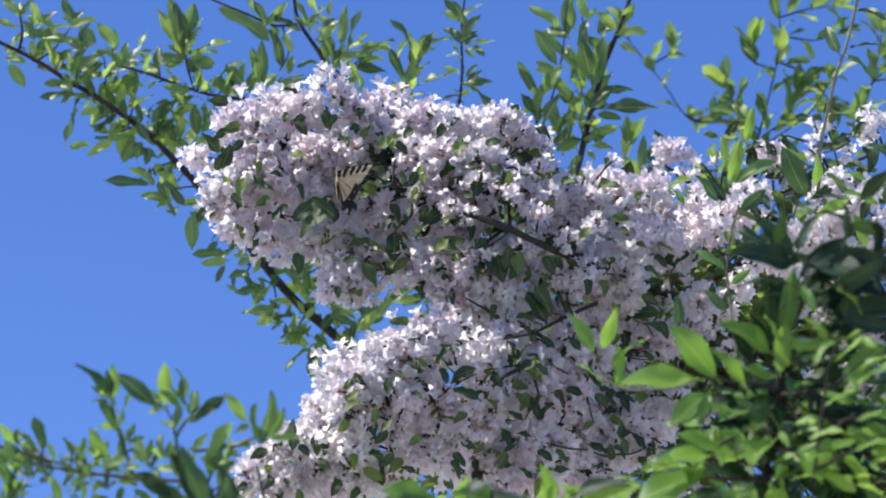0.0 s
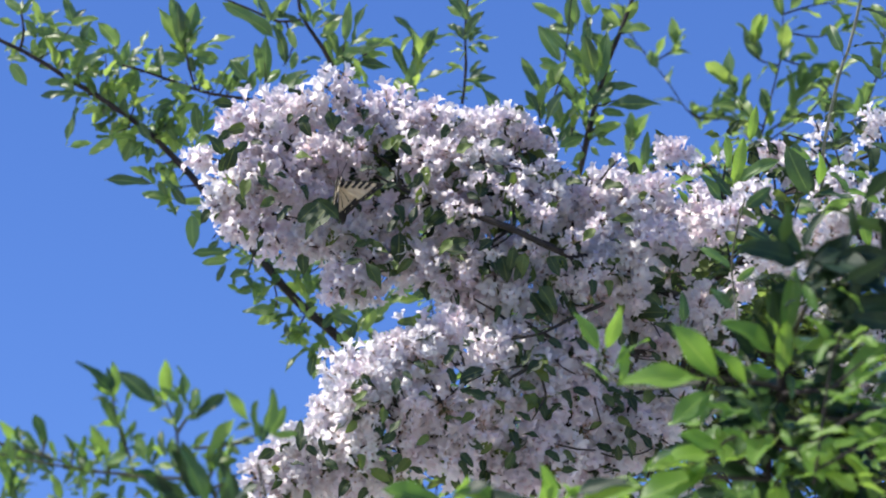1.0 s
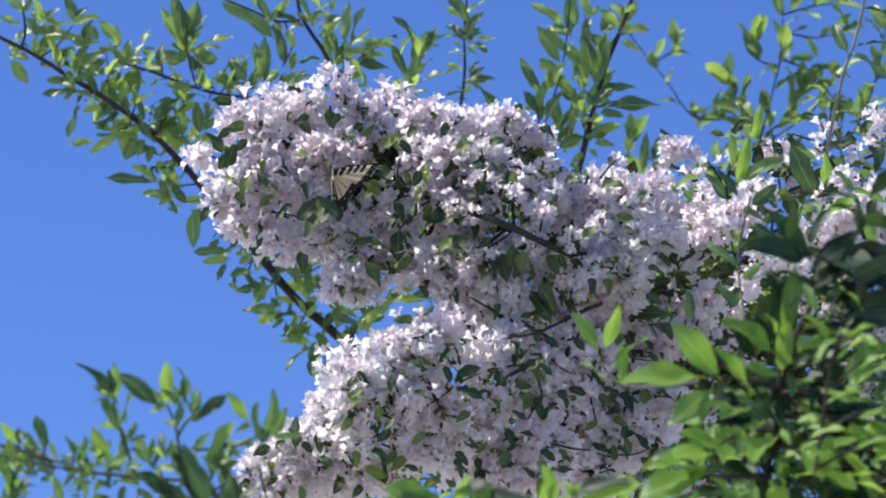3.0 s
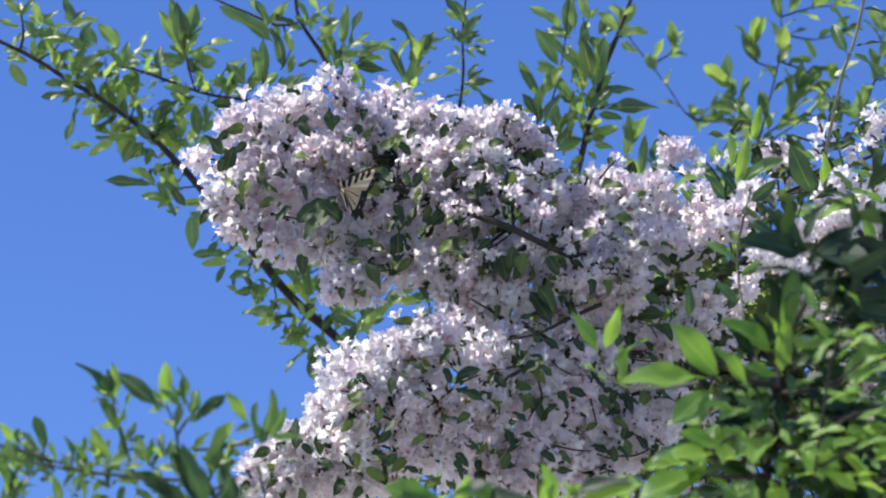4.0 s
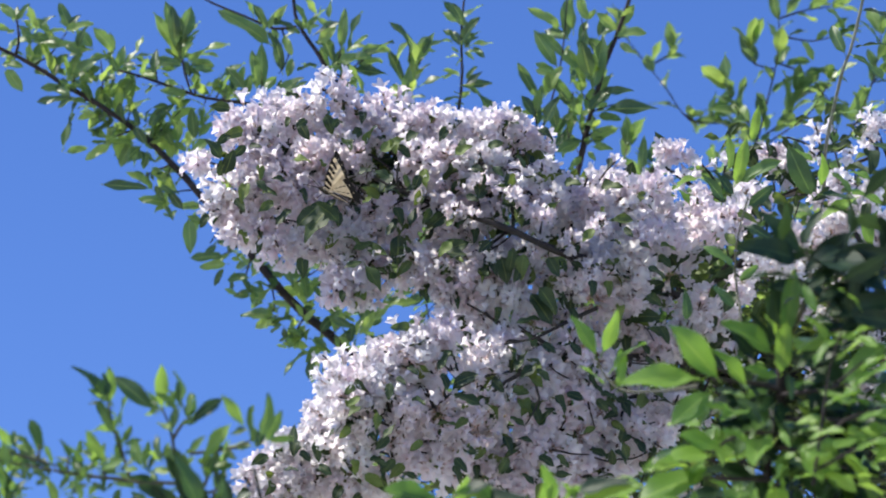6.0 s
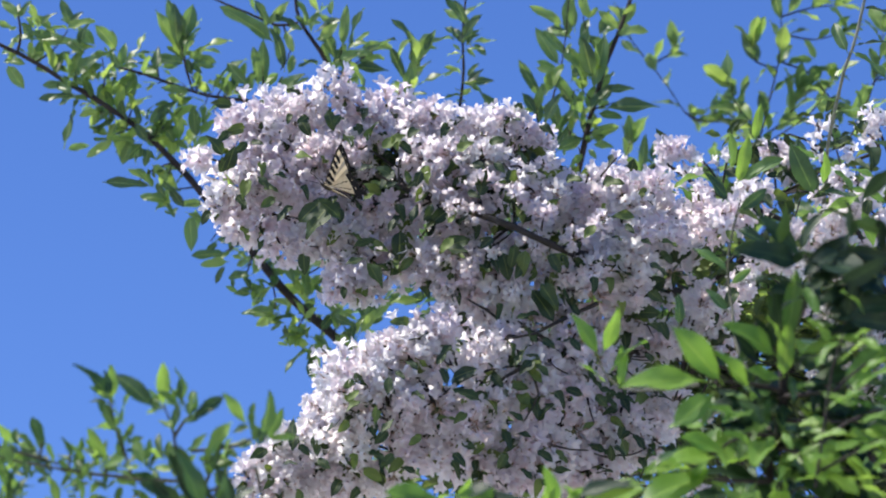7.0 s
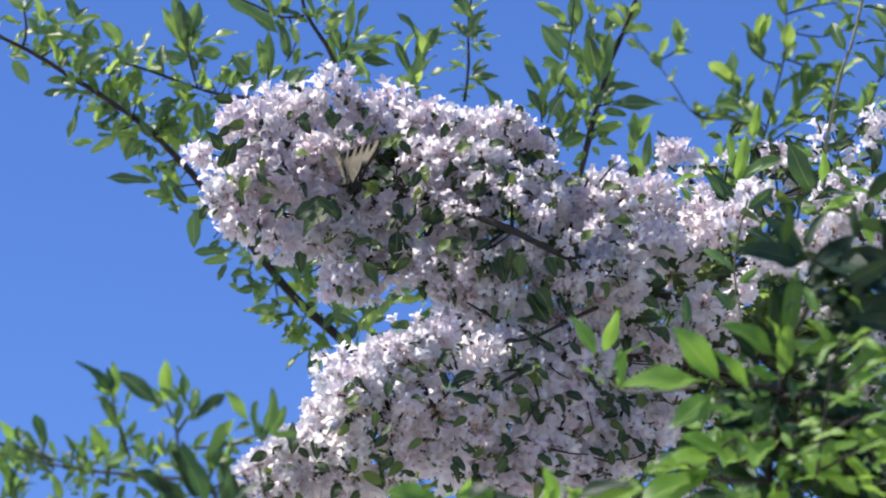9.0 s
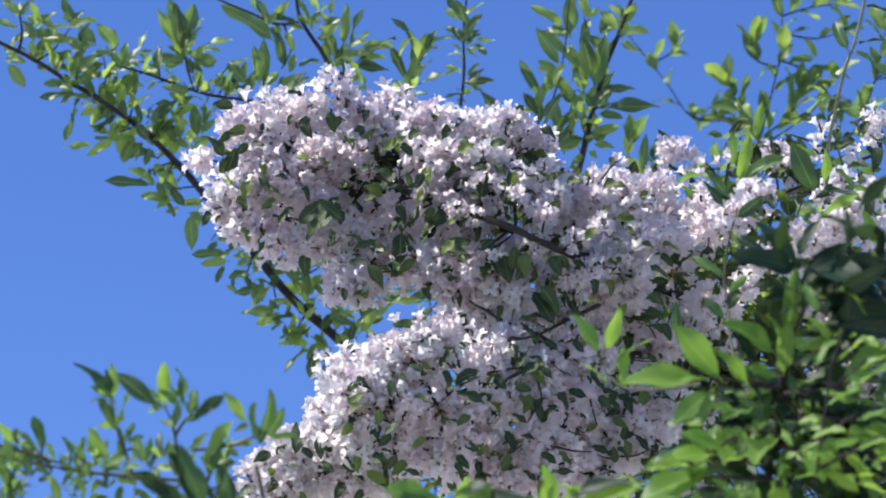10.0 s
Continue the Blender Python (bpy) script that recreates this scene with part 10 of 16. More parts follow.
crown.blade(TREE_LEAF_MESH, (-0.306, 5.4675, 3.8154), (-0.2736, 5.4711, 3.8272), (-0.55, -0.7, 0.4))
crown.blade(TREE_LEAF_MESH, (-0.2899, 5.4169, 3.8027), (-0.3135, 5.3902, 3.8174), (0.5, -0.75, 0.3))
crown.blade(TREE_LEAF_MESH, (-0.2928, 5.4302, 3.8145), (-0.2935, 5.4311, 3.834), (0.1, -0.95, 0.1))
crown.blade(TREE_LEAF_MESH, (-0.2989, 5.3997, 3.7864), (-0.3056, 5.392, 3.8159), (-0.2, -0.9, 0.2))
crown.blade(TREE_LEAF_MESH, (-0.2995, 5.4078, 3.7905), (-0.2936, 5.4091, 3.8066), (0, -0.6, 0.7))
crown.blade(TREE_LEAF_MESH, (-0.2917, 5.4071, 3.7958), (-0.2666, 5.4118, 3.813), (-0.4, -0.8, 0.3))
crown.blade(TREE_LEAF_MESH, (-0.2875, 5.4217, 3.7989), (-0.2877, 5.4163, 3.8157), (0.3, -0.9, 0.1))
crown.blade(TREE_LEAF_MESH, (-0.2908, 5.4203, 3.7959), (-0.2723, 5.4186, 3.7959), (-0.2, -0.9, 0.2))
crown.blade(TREE_LEAF_MESH, (-0.2701, 5.3775, 3.7937), (-0.3006, 5.3713, 3.8278), (-0.55, -0.7, 0.4))
crown.blade(TREE_LEAF_MESH, (-0.2778, 5.402, 3.8097), (-0.277, 5.3853, 3.8335), (-0.2, -0.9, 0.2))
crown.blade(SLIM_LEAF_MESH, (-0.3504, 5.4069, 3.8526), (-0.3013, 5.385, 3.8774), (-0.55, -0.7, 0.4))
crown.blade(TREE_LEAF_MESH, (-0.3476, 5.428, 3.867), (-0.3113, 5.4241, 3.8692), (0, -0.6, 0.7))
crown.blade(TREE_LEAF_MESH, (-0.3558, 5.4449, 3.8637), (-0.3173, 5.4499, 3.8623), (0.3, -0.9, 0.1))
crown.blade(TREE_LEAF_MESH, (-0.3457, 5.3715, 3.8257), (-0.3147, 5.3734, 3.8224), (-0.2, -0.9, 0.2))
crown.blade(TREE_LEAF_MESH, (-0.3502, 5.3886, 3.8342), (-0.3348, 5.3894, 3.8185), (-0.55, -0.7, 0.4))
crown.blade(SLIM_LEAF_MESH, (-0.2216, 5.4199, 3.8337), (-0.2323, 5.3848, 3.8785), (-0.2, -0.9, 0.2))
crown.blade(TREE_LEAF_MESH, (-0.2173, 5.4519, 3.8412), (-0.2103, 5.4501, 3.8746), (0.1, -0.95, 0.1))
crown.blade(TREE_LEAF_MESH, (-0.2281, 5.3779, 3.8558), (-0.2405, 5.3735, 3.8806), (0, -0.6, 0.7))
crown.blade(TREE_LEAF_MESH, (-0.2233, 5.3899, 3.8681), (-0.2151, 5.3673, 3.8731), (0.3, -0.9, 0.1))
crown.blade(TREE_LEAF_MESH, (-0.2187, 5.3602, 3.871), (-0.2077, 5.3547, 3.836), (-0.2, -0.9, 0.2))
crown.blade(TREE_LEAF_MESH, (-0.2198, 5.3999, 3.8951), (-0.1967, 5.3961, 3.8896), (-0.55, -0.7, 0.4))
crown.blade(TREE_LEAF_MESH, (-0.2019, 5.3802, 3.8859), (-0.2395, 5.3682, 3.8982), (0.5, -0.75, 0.3))
crown.blade(TREE_LEAF_MESH, (-0.2011, 5.4092, 3.8987), (-0.2236, 5.4099, 3.884), (-0.55, -0.7, 0.4))
crown.blade(TREE_LEAF_MESH, (-0.2308, 5.4362, 3.805), (-0.2005, 5.4027, 3.8272), (-0.2, -0.9, 0.2))
crown.blade(TREE_LEAF_MESH, (-0.2294, 5.47, 3.8118), (-0.2291, 5.4559, 3.8419), (-0.55, -0.7, 0.4))
crown.blade(TREE_LEAF_MESH, (-0.2143, 5.4404, 3.8078), (-0.1921, 5.4223, 3.8281), (-0.4, -0.8, 0.3))
crown.blade(TREE_LEAF_MESH, (-0.2169, 5.4807, 3.8194), (-0.2158, 5.4902, 3.8439), (-0.4, -0.8, 0.3))
crown.blade(TREE_LEAF_MESH, (-0.1893, 5.3525, 3.8754), (-0.195, 5.3418, 3.9118), (0.5, -0.75, 0.3))
crown.blade(TREE_LEAF_MESH, (-0.1858, 5.3743, 3.8828), (-0.2062, 5.3632, 3.8942), (0.1, -0.95, 0.1))
crown.blade(TREE_LEAF_MESH, (-0.1872, 5.3544, 3.8787), (-0.1709, 5.3598, 3.8986), (0.1, -0.95, 0.1))
crown.blade(TREE_LEAF_MESH, (-0.1916, 5.405, 3.899), (-0.1618, 5.3856, 3.9217), (0, -0.6, 0.7))
crown.blade(TREE_LEAF_MESH, (-0.1993, 5.4259, 3.9121), (-0.1712, 5.4347, 3.9149), (-0.2, -0.9, 0.2))
crown.blade(TREE_LEAF_MESH, (-0.2439, 5.3727, 3.8796), (-0.2547, 5.3479, 3.912), (0.5, -0.75, 0.3))
crown.blade(TREE_LEAF_MESH, (-0.2422, 5.3763, 3.8792), (-0.2319, 5.3604, 3.9044), (0, -0.6, 0.7))
crown.blade(TREE_LEAF_MESH, (-0.2407, 5.3844, 3.89), (-0.2191, 5.3557, 3.9106), (0.5, -0.75, 0.3))
crown.blade(TREE_LEAF_MESH, (-0.2434, 5.4164, 3.9098), (-0.2226, 5.4208, 3.913), (0.3, -0.9, 0.1))
crown.blade(TREE_LEAF_MESH, (-0.2597, 5.3641, 3.8945), (-0.2683, 5.3375, 3.9128), (0.5, -0.75, 0.3))
crown.blade(TREE_LEAF_MESH, (-0.256, 5.4096, 3.9075), (-0.2515, 5.4074, 3.9251), (-0.4, -0.8, 0.3))
crown.blade(TREE_LEAF_MESH, (-0.1738, 5.3638, 3.8566), (-0.1481, 5.3471, 3.8761), (0.3, -0.9, 0.1))
crown.blade(TREE_LEAF_MESH, (-0.1803, 5.4087, 3.8781), (-0.154, 5.4144, 3.8792), (-0.4, -0.8, 0.3))
crown.blade(TREE_LEAF_MESH, (-0.1718, 5.3734, 3.8668), (-0.1538, 5.3853, 3.8704), (-0.4, -0.8, 0.3))
crown.blade(TREE_LEAF_MESH, (-0.1805, 5.3919, 3.8819), (-0.1403, 5.3684, 3.8934), (-0.55, -0.7, 0.4))
crown.blade(TREE_LEAF_MESH, (-0.1858, 5.4219, 3.8924), (-0.1828, 5.4167, 3.9174), (-0.55, -0.7, 0.4))
crown.blade(TREE_LEAF_MESH, (-0.1503, 5.4106, 3.8447), (-0.1651, 5.3834, 3.8825), (0.3, -0.9, 0.1))
crown.blade(TREE_LEAF_MESH, (-0.1538, 5.4217, 3.8431), (-0.1436, 5.4156, 3.8702), (-0.2, -0.9, 0.2))
crown.blade(TREE_LEAF_MESH, (-0.1491, 5.4281, 3.8486), (-0.1359, 5.4105, 3.8742), (-0.4, -0.8, 0.3))
crown.blade(SLIM_LEAF_MESH, (-0.14, 5.3617, 3.842), (-0.1344, 5.3415, 3.9029), (0, -0.6, 0.7))
crown.blade(TREE_LEAF_MESH, (-0.1357, 5.3759, 3.8492), (-0.108, 5.3624, 3.8581), (-0.55, -0.7, 0.4))
crown.blade(SLIM_LEAF_MESH, (-0.1295, 5.4098, 3.8649), (-0.1234, 5.3725, 3.9108), (-0.55, -0.7, 0.4))
crown.blade(TREE_LEAF_MESH, (-0.1261, 5.4337, 3.8741), (-0.1071, 5.4178, 3.8952), (-0.4, -0.8, 0.3))
crown.blade(TREE_LEAF_MESH, (-0.1592, 5.4287, 3.8337), (-0.1682, 5.3961, 3.8674), (0.3, -0.9, 0.1))
crown.blade(TREE_LEAF_MESH, (-0.1624, 5.4694, 3.8552), (-0.1409, 5.4724, 3.8778), (0.5, -0.75, 0.3))
crown.blade(TREE_LEAF_MESH, (-0.1493, 5.3688, 3.8296), (-0.1001, 5.3494, 3.8378), (-0.4, -0.8, 0.3))
crown.blade(TREE_LEAF_MESH, (-0.1549, 5.4092, 3.8413), (-0.1205, 5.4161, 3.8391), (-0.55, -0.7, 0.4))
crown.blade(SLIM_LEAF_MESH, (-0.1229, 5.381, 3.8356), (-0.0693, 5.3829, 3.8732), (-0.55, -0.7, 0.4))
crown.blade(TREE_LEAF_MESH, (-0.118, 5.4172, 3.8513), (-0.0814, 5.4327, 3.8638), (-0.2, -0.9, 0.2))
crown.blade(SLIM_LEAF_MESH, (-0.1359, 5.4004, 3.8331), (-0.0752, 5.3977, 3.831), (-0.2, -0.9, 0.2))
crown.blade(TREE_LEAF_MESH, (-0.1324, 5.4293, 3.8446), (-0.1183, 5.456, 3.8287), (0.3, -0.9, 0.1))
crown.blade(TREE_LEAF_MESH, (-0.1082, 5.3945, 3.7982), (-0.1287, 5.3681, 3.8302), (0.5, -0.75, 0.3))
crown.blade(TREE_LEAF_MESH, (-0.1034, 5.412, 3.8031), (-0.1339, 5.4025, 3.8044), (-0.4, -0.8, 0.3))
crown.blade(TREE_LEAF_MESH, (-0.1367, 5.4143, 3.8164), (-0.1341, 5.408, 3.8569), (-0.4, -0.8, 0.3))
crown.blade(TREE_LEAF_MESH, (-0.1329, 5.422, 3.8195), (-0.1398, 5.4168, 3.8395), (-0.2, -0.9, 0.2))
crown.blade(TREE_LEAF_MESH, (-0.1384, 5.4281, 3.8196), (-0.118, 5.4276, 3.8292), (0.1, -0.95, 0.1))
crown.blade(TREE_LEAF_MESH, (-0.1693, 5.3831, 3.835), (-0.2008, 5.3681, 3.8227), (0, -0.6, 0.7))
crown.blade(TREE_LEAF_MESH, (-0.1748, 5.4283, 3.8468), (-0.1953, 5.4191, 3.8552), (0, -0.6, 0.7))
crown.blade(TREE_LEAF_MESH, (-0.1543, 5.3483, 3.8829), (-0.1589, 5.3324, 3.9108), (-0.55, -0.7, 0.4))
crown.blade(TREE_LEAF_MESH, (-0.1551, 5.3924, 3.8942), (-0.1718, 5.3805, 3.9031), (-0.2, -0.9, 0.2))
crown.blade(TREE_LEAF_MESH, (-0.1736, 5.3753, 3.9039), (-0.1872, 5.3491, 3.9193), (-0.2, -0.9, 0.2))
crown.blade(TREE_LEAF_MESH, (-0.1709, 5.418, 3.9161), (-0.1703, 5.3964, 3.9272), (-0.4, -0.8, 0.3))
crown.blade(TREE_LEAF_MESH, (-0.1187, 5.3955, 3.8589), (-0.0713, 5.3979, 3.8661), (-0.2, -0.9, 0.2))
crown.blade(TREE_LEAF_MESH, (-0.1199, 5.4121, 3.8596), (-0.1003, 5.4053, 3.8258), (0, -0.6, 0.7))
crown.blade(TREE_LEAF_MESH, (-0.1176, 5.4279, 3.8675), (-0.0956, 5.4373, 3.841), (-0.2, -0.9, 0.2))
crown.blade(SLIM_LEAF_MESH, (-0.0512, 5.4335, 3.8205), (-0.0759, 5.4105, 3.8707), (0.1, -0.95, 0.1))
crown.blade(TREE_LEAF_MESH, (-0.0465, 5.4617, 3.8293), (-0.0267, 5.4357, 3.862), (-0.55, -0.7, 0.4))
crown.blade(TREE_LEAF_MESH, (-0.0492, 5.444, 3.8292), (-0.0303, 5.4199, 3.845), (-0.55, -0.7, 0.4))
crown.blade(TREE_LEAF_MESH, (-0.0421, 5.4195, 3.8702), (-0.0641, 5.4054, 3.9159), (0.5, -0.75, 0.3))
crown.blade(TREE_LEAF_MESH, (-0.0373, 5.4281, 3.8727), (-0.0212, 5.4229, 3.8961), (-0.4, -0.8, 0.3))
crown.blade(TREE_LEAF_MESH, (-0.0378, 5.3999, 3.8327), (-0.0424, 5.3656, 3.8736), (0, -0.6, 0.7))
crown.blade(TREE_LEAF_MESH, (-0.0328, 5.4076, 3.8322), (-0.0478, 5.413, 3.8657), (-0.2, -0.9, 0.2))
crown.blade(SLIM_LEAF_MESH, (-0.0422, 5.4258, 3.8429), (-0.0127, 5.4063, 3.8945), (0.1, -0.95, 0.1))
crown.blade(TREE_LEAF_MESH, (-0.0423, 5.4345, 3.8402), (-0.0409, 5.411, 3.8785), (0.5, -0.75, 0.3))
crown.blade(SLIM_LEAF_MESH, (-0.0514, 5.4198, 3.7888), (-0.041, 5.3954, 3.8443), (0.1, -0.95, 0.1))
crown.blade(TREE_LEAF_MESH, (-0.0458, 5.4467, 3.799), (-0.0627, 5.4179, 3.8231), (0.5, -0.75, 0.3))
crown.blade(TREE_LEAF_MESH, (-0.0559, 5.3816, 3.7807), (-0.0446, 5.3744, 3.8245), (0.3, -0.9, 0.1))
crown.blade(TREE_LEAF_MESH, (-0.0535, 5.3833, 3.7788), (-0.0262, 5.3655, 3.7836), (0.5, -0.75, 0.3))
crown.blade(TREE_LEAF_MESH, (-0.062, 5.4152, 3.792), (-0.0736, 5.4185, 3.8228), (-0.2, -0.9, 0.2))
crown.blade(TREE_LEAF_MESH, (-0.0392, 5.3793, 3.7965), (0.0004, 5.3562, 3.8073), (0, -0.6, 0.7))
crown.blade(TREE_LEAF_MESH, (-0.0415, 5.3885, 3.7933), (-0.0394, 5.3654, 3.8075), (0, -0.6, 0.7))
crown.blade(TREE_LEAF_MESH, (-0.0418, 5.4338, 3.7843), (-0.0465, 5.4121, 3.8143), (0, -0.6, 0.7))
crown.blade(TREE_LEAF_MESH, (-0.0427, 5.4397, 3.7821), (-0.0651, 5.444, 3.794), (-0.2, -0.9, 0.2))
crown.blade(TREE_LEAF_MESH, (-0.068, 5.4282, 3.8457), (-0.0527, 5.4058, 3.8816), (0, -0.6, 0.7))
crown.blade(TREE_LEAF_MESH, (-0.0653, 5.442, 3.8454), (-0.0675, 5.4431, 3.8736), (-0.55, -0.7, 0.4))
crown.blade(TREE_LEAF_MESH, (-0.0756, 5.4701, 3.8671), (-0.0605, 5.4706, 3.8867), (-0.2, -0.9, 0.2))
crown.blade(TREE_LEAF_MESH, (-0.0281, 5.4136, 3.8601), (-0.0167, 5.4105, 3.8897), (0.1, -0.95, 0.1))
crown.blade(TREE_LEAF_MESH, (-0.0227, 5.4325, 3.8732), (-0.0074, 5.4377, 3.8809), (0.1, -0.95, 0.1))
crown.blade(TREE_LEAF_MESH, (0.0268, 5.3986, 3.8985), (0.0069, 5.3792, 3.9314), (0.5, -0.75, 0.3))
crown.blade(TREE_LEAF_MESH, (0.0243, 5.4125, 3.906), (-0.0003, 5.4133, 3.929), (0.3, -0.9, 0.1))
crown.blade(TREE_LEAF_MESH, (0.0239, 5.4036, 3.9006), (0.0468, 5.3971, 3.9392), (-0.55, -0.7, 0.4))
crown.blade(TREE_LEAF_MESH, (0.0234, 5.4171, 3.9086), (0.0455, 5.4118, 3.9048), (-0.4, -0.8, 0.3))
crown.blade(TREE_LEAF_MESH, (0.0293, 5.3667, 3.882), (0.0198, 5.3408, 3.9078), (0.3, -0.9, 0.1))
crown.blade(TREE_LEAF_MESH, (0.0361, 5.3678, 3.8806), (0.0183, 5.3748, 3.9034), (0, -0.6, 0.7))
crown.blade(TREE_LEAF_MESH, (0.026, 5.3613, 3.8503), (0.011, 5.3655, 3.8807), (0.1, -0.95, 0.1))
crown.blade(TREE_LEAF_MESH, (0.031, 5.3686, 3.8554), (0.0168, 5.3622, 3.8653), (-0.4, -0.8, 0.3))
crown.blade(TREE_LEAF_MESH, (0.0255, 5.3579, 3.856), (0.046, 5.3256, 3.8811), (-0.2, -0.9, 0.2))
crown.blade(TREE_LEAF_MESH, (0.0286, 5.3618, 3.8601), (0.0524, 5.3655, 3.8778), (0, -0.6, 0.7))
crown.blade(TREE_LEAF_MESH, (0.0364, 5.384, 3.8566), (0.0325, 5.3522, 3.8841), (-0.4, -0.8, 0.3))
crown.blade(TREE_LEAF_MESH, (0.0405, 5.4289, 3.8723), (0.0277, 5.4084, 3.8896), (-0.55, -0.7, 0.4))
crown.blade(TREE_LEAF_MESH, (0.0354, 5.3939, 3.8668), (0.0725, 5.4008, 3.8758), (0, -0.6, 0.7))
crown.blade(TREE_LEAF_MESH, (0.0299, 5.4176, 3.8708), (0.0479, 5.4155, 3.8929), (-0.55, -0.7, 0.4))
crown.blade(TREE_LEAF_MESH, (0.0405, 5.4196, 3.8764), (0.059, 5.4212, 3.8607), (0.1, -0.95, 0.1))
crown.blade(TREE_LEAF_MESH, (0.0167, 5.3646, 3.8593), (-0.0172, 5.3392, 3.8567), (-0.55, -0.7, 0.4))
crown.blade(TREE_LEAF_MESH, (0.0211, 5.3909, 3.8737), (0.0003, 5.3953, 3.8945), (0.3, -0.9, 0.1))
crown.blade(TREE_LEAF_MESH, (0.0288, 5.3666, 3.8435), (0.0541, 5.3483, 3.842), (0.5, -0.75, 0.3))
crown.blade(TREE_LEAF_MESH, (0.0279, 5.3928, 3.8587), (0.0449, 5.3931, 3.8475), (-0.55, -0.7, 0.4))
crown.blade(TREE_LEAF_MESH, (0.0244, 5.3691, 3.8401), (0.0037, 5.3793, 3.8454), (0, -0.6, 0.7))
crown.blade(TREE_LEAF_MESH, (0.0237, 5.4111, 3.8626), (0.012, 5.4096, 3.8713), (-0.2, -0.9, 0.2))
crown.blade(TREE_LEAF_MESH, (0.0275, 5.3903, 3.848), (0.0181, 5.399, 3.8389), (-0.55, -0.7, 0.4))
crown.blade(TREE_LEAF_MESH, (0.024, 5.3962, 3.8208), (0.0069, 5.3704, 3.8264), (0.5, -0.75, 0.3))
crown.blade(TREE_LEAF_MESH, (0.0191, 5.4362, 3.8419), (0.0017, 5.4202, 3.8348), (-0.2, -0.9, 0.2))
crown.blade(TREE_LEAF_MESH, (0.0288, 5.3807, 3.8001), (0.0541, 5.3647, 3.8159), (0.5, -0.75, 0.3))
crown.blade(TREE_LEAF_MESH, (0.0224, 5.3892, 3.8059), (0.0464, 5.388, 3.7974), (0, -0.6, 0.7))
crown.blade(TREE_LEAF_MESH, (0.0273, 5.3848, 3.8046), (0.0452, 5.3718, 3.8002), (0.1, -0.95, 0.1))
crown.blade(TREE_LEAF_MESH, (0.0313, 5.4036, 3.8119), (0.0691, 5.3963, 3.812), (-0.2, -0.9, 0.2))
crown.blade(TREE_LEAF_MESH, (0.032, 5.4282, 3.8282), (0.046, 5.4183, 3.8476), (-0.2, -0.9, 0.2))
crown.blade(TREE_LEAF_MESH, (0.0329, 5.432, 3.8228), (0.0537, 5.434, 3.8097), (0.1, -0.95, 0.1))
crown.blade(TREE_LEAF_MESH, (0.0246, 5.3927, 3.7871), (0.002, 5.3781, 3.7853), (-0.55, -0.7, 0.4))
crown.blade(TREE_LEAF_MESH, (0.0274, 5.4208, 3.7997), (0.0164, 5.4035, 3.8033), (-0.4, -0.8, 0.3))
crown.blade(TREE_LEAF_MESH, (0.0224, 5.4417, 3.8058), (0.0386, 5.446, 3.821), (0.5, -0.75, 0.3))
crown.blade(TREE_LEAF_MESH, (0.0156, 5.4852, 3.8164), (0.03, 5.4829, 3.8166), (0.5, -0.75, 0.3))
crown.blade(TREE_LEAF_MESH, (0.0243, 5.4522, 3.8176), (0.0398, 5.4619, 3.8261), (-0.2, -0.9, 0.2))
crown.blade(TREE_LEAF_MESH, (0.075, 5.4534, 3.7743), (0.054, 5.4338, 3.8125), (0.3, -0.9, 0.1))
crown.blade(TREE_LEAF_MESH, (0.0689, 5.4944, 3.7839), (0.088, 5.4805, 3.8059), (-0.2, -0.9, 0.2))
crown.blade(SLIM_LEAF_MESH, (0.1677, 5.4, 3.895), (0.12, 5.3813, 3.9199), (-0.2, -0.9, 0.2))
crown.blade(TREE_LEAF_MESH, (0.1631, 5.4199, 3.8983), (0.1453, 5.403, 3.9213), (0.1, -0.95, 0.1))
crown.blade(SLIM_LEAF_MESH, (0.1625, 5.4222, 3.8409), (0.1258, 5.415, 3.9018), (-0.4, -0.8, 0.3))
crown.blade(TREE_LEAF_MESH, (0.1581, 5.4433, 3.844), (0.132, 5.4302, 3.8581), (-0.4, -0.8, 0.3))
crown.blade(SLIM_LEAF_MESH, (0.1759, 5.4057, 3.8482), (0.1362, 5.3991, 3.8907), (-0.4, -0.8, 0.3))
crown.blade(TREE_LEAF_MESH, (0.1726, 5.4173, 3.846), (0.1732, 5.4235, 3.8817), (-0.55, -0.7, 0.4))
crown.blade(TREE_LEAF_MESH, (0.1408, 5.3892, 3.7869), (0.1616, 5.3758, 3.8303), (-0.2, -0.9, 0.2))
crown.blade(TREE_LEAF_MESH, (0.1461, 5.3939, 3.7925), (0.1423, 5.3711, 3.8141), (-0.2, -0.9, 0.2))
crown.blade(SLIM_LEAF_MESH, (0.1914, 5.4417, 3.7754), (0.1548, 5.4045, 3.8278), (0.1, -0.95, 0.1))
crown.blade(TREE_LEAF_MESH, (0.196, 5.4709, 3.787), (0.1892, 5.4439, 3.8165), (-0.55, -0.7, 0.4))
crown.blade(TREE_LEAF_MESH, (0.1752, 5.4368, 3.825), (0.1956, 5.4091, 3.8485), (-0.55, -0.7, 0.4))
crown.blade(TREE_LEAF_MESH, (0.1808, 5.4698, 3.8396), (0.1806, 5.4569, 3.865), (0.5, -0.75, 0.3))
crown.blade(SLIM_LEAF_MESH, (0.199, 5.3969, 3.8056), (0.175, 5.3686, 3.8531), (0.1, -0.95, 0.1))
crown.blade(TREE_LEAF_MESH, (0.1996, 5.4253, 3.8222), (0.214, 5.4117, 3.8532), (0, -0.6, 0.7))
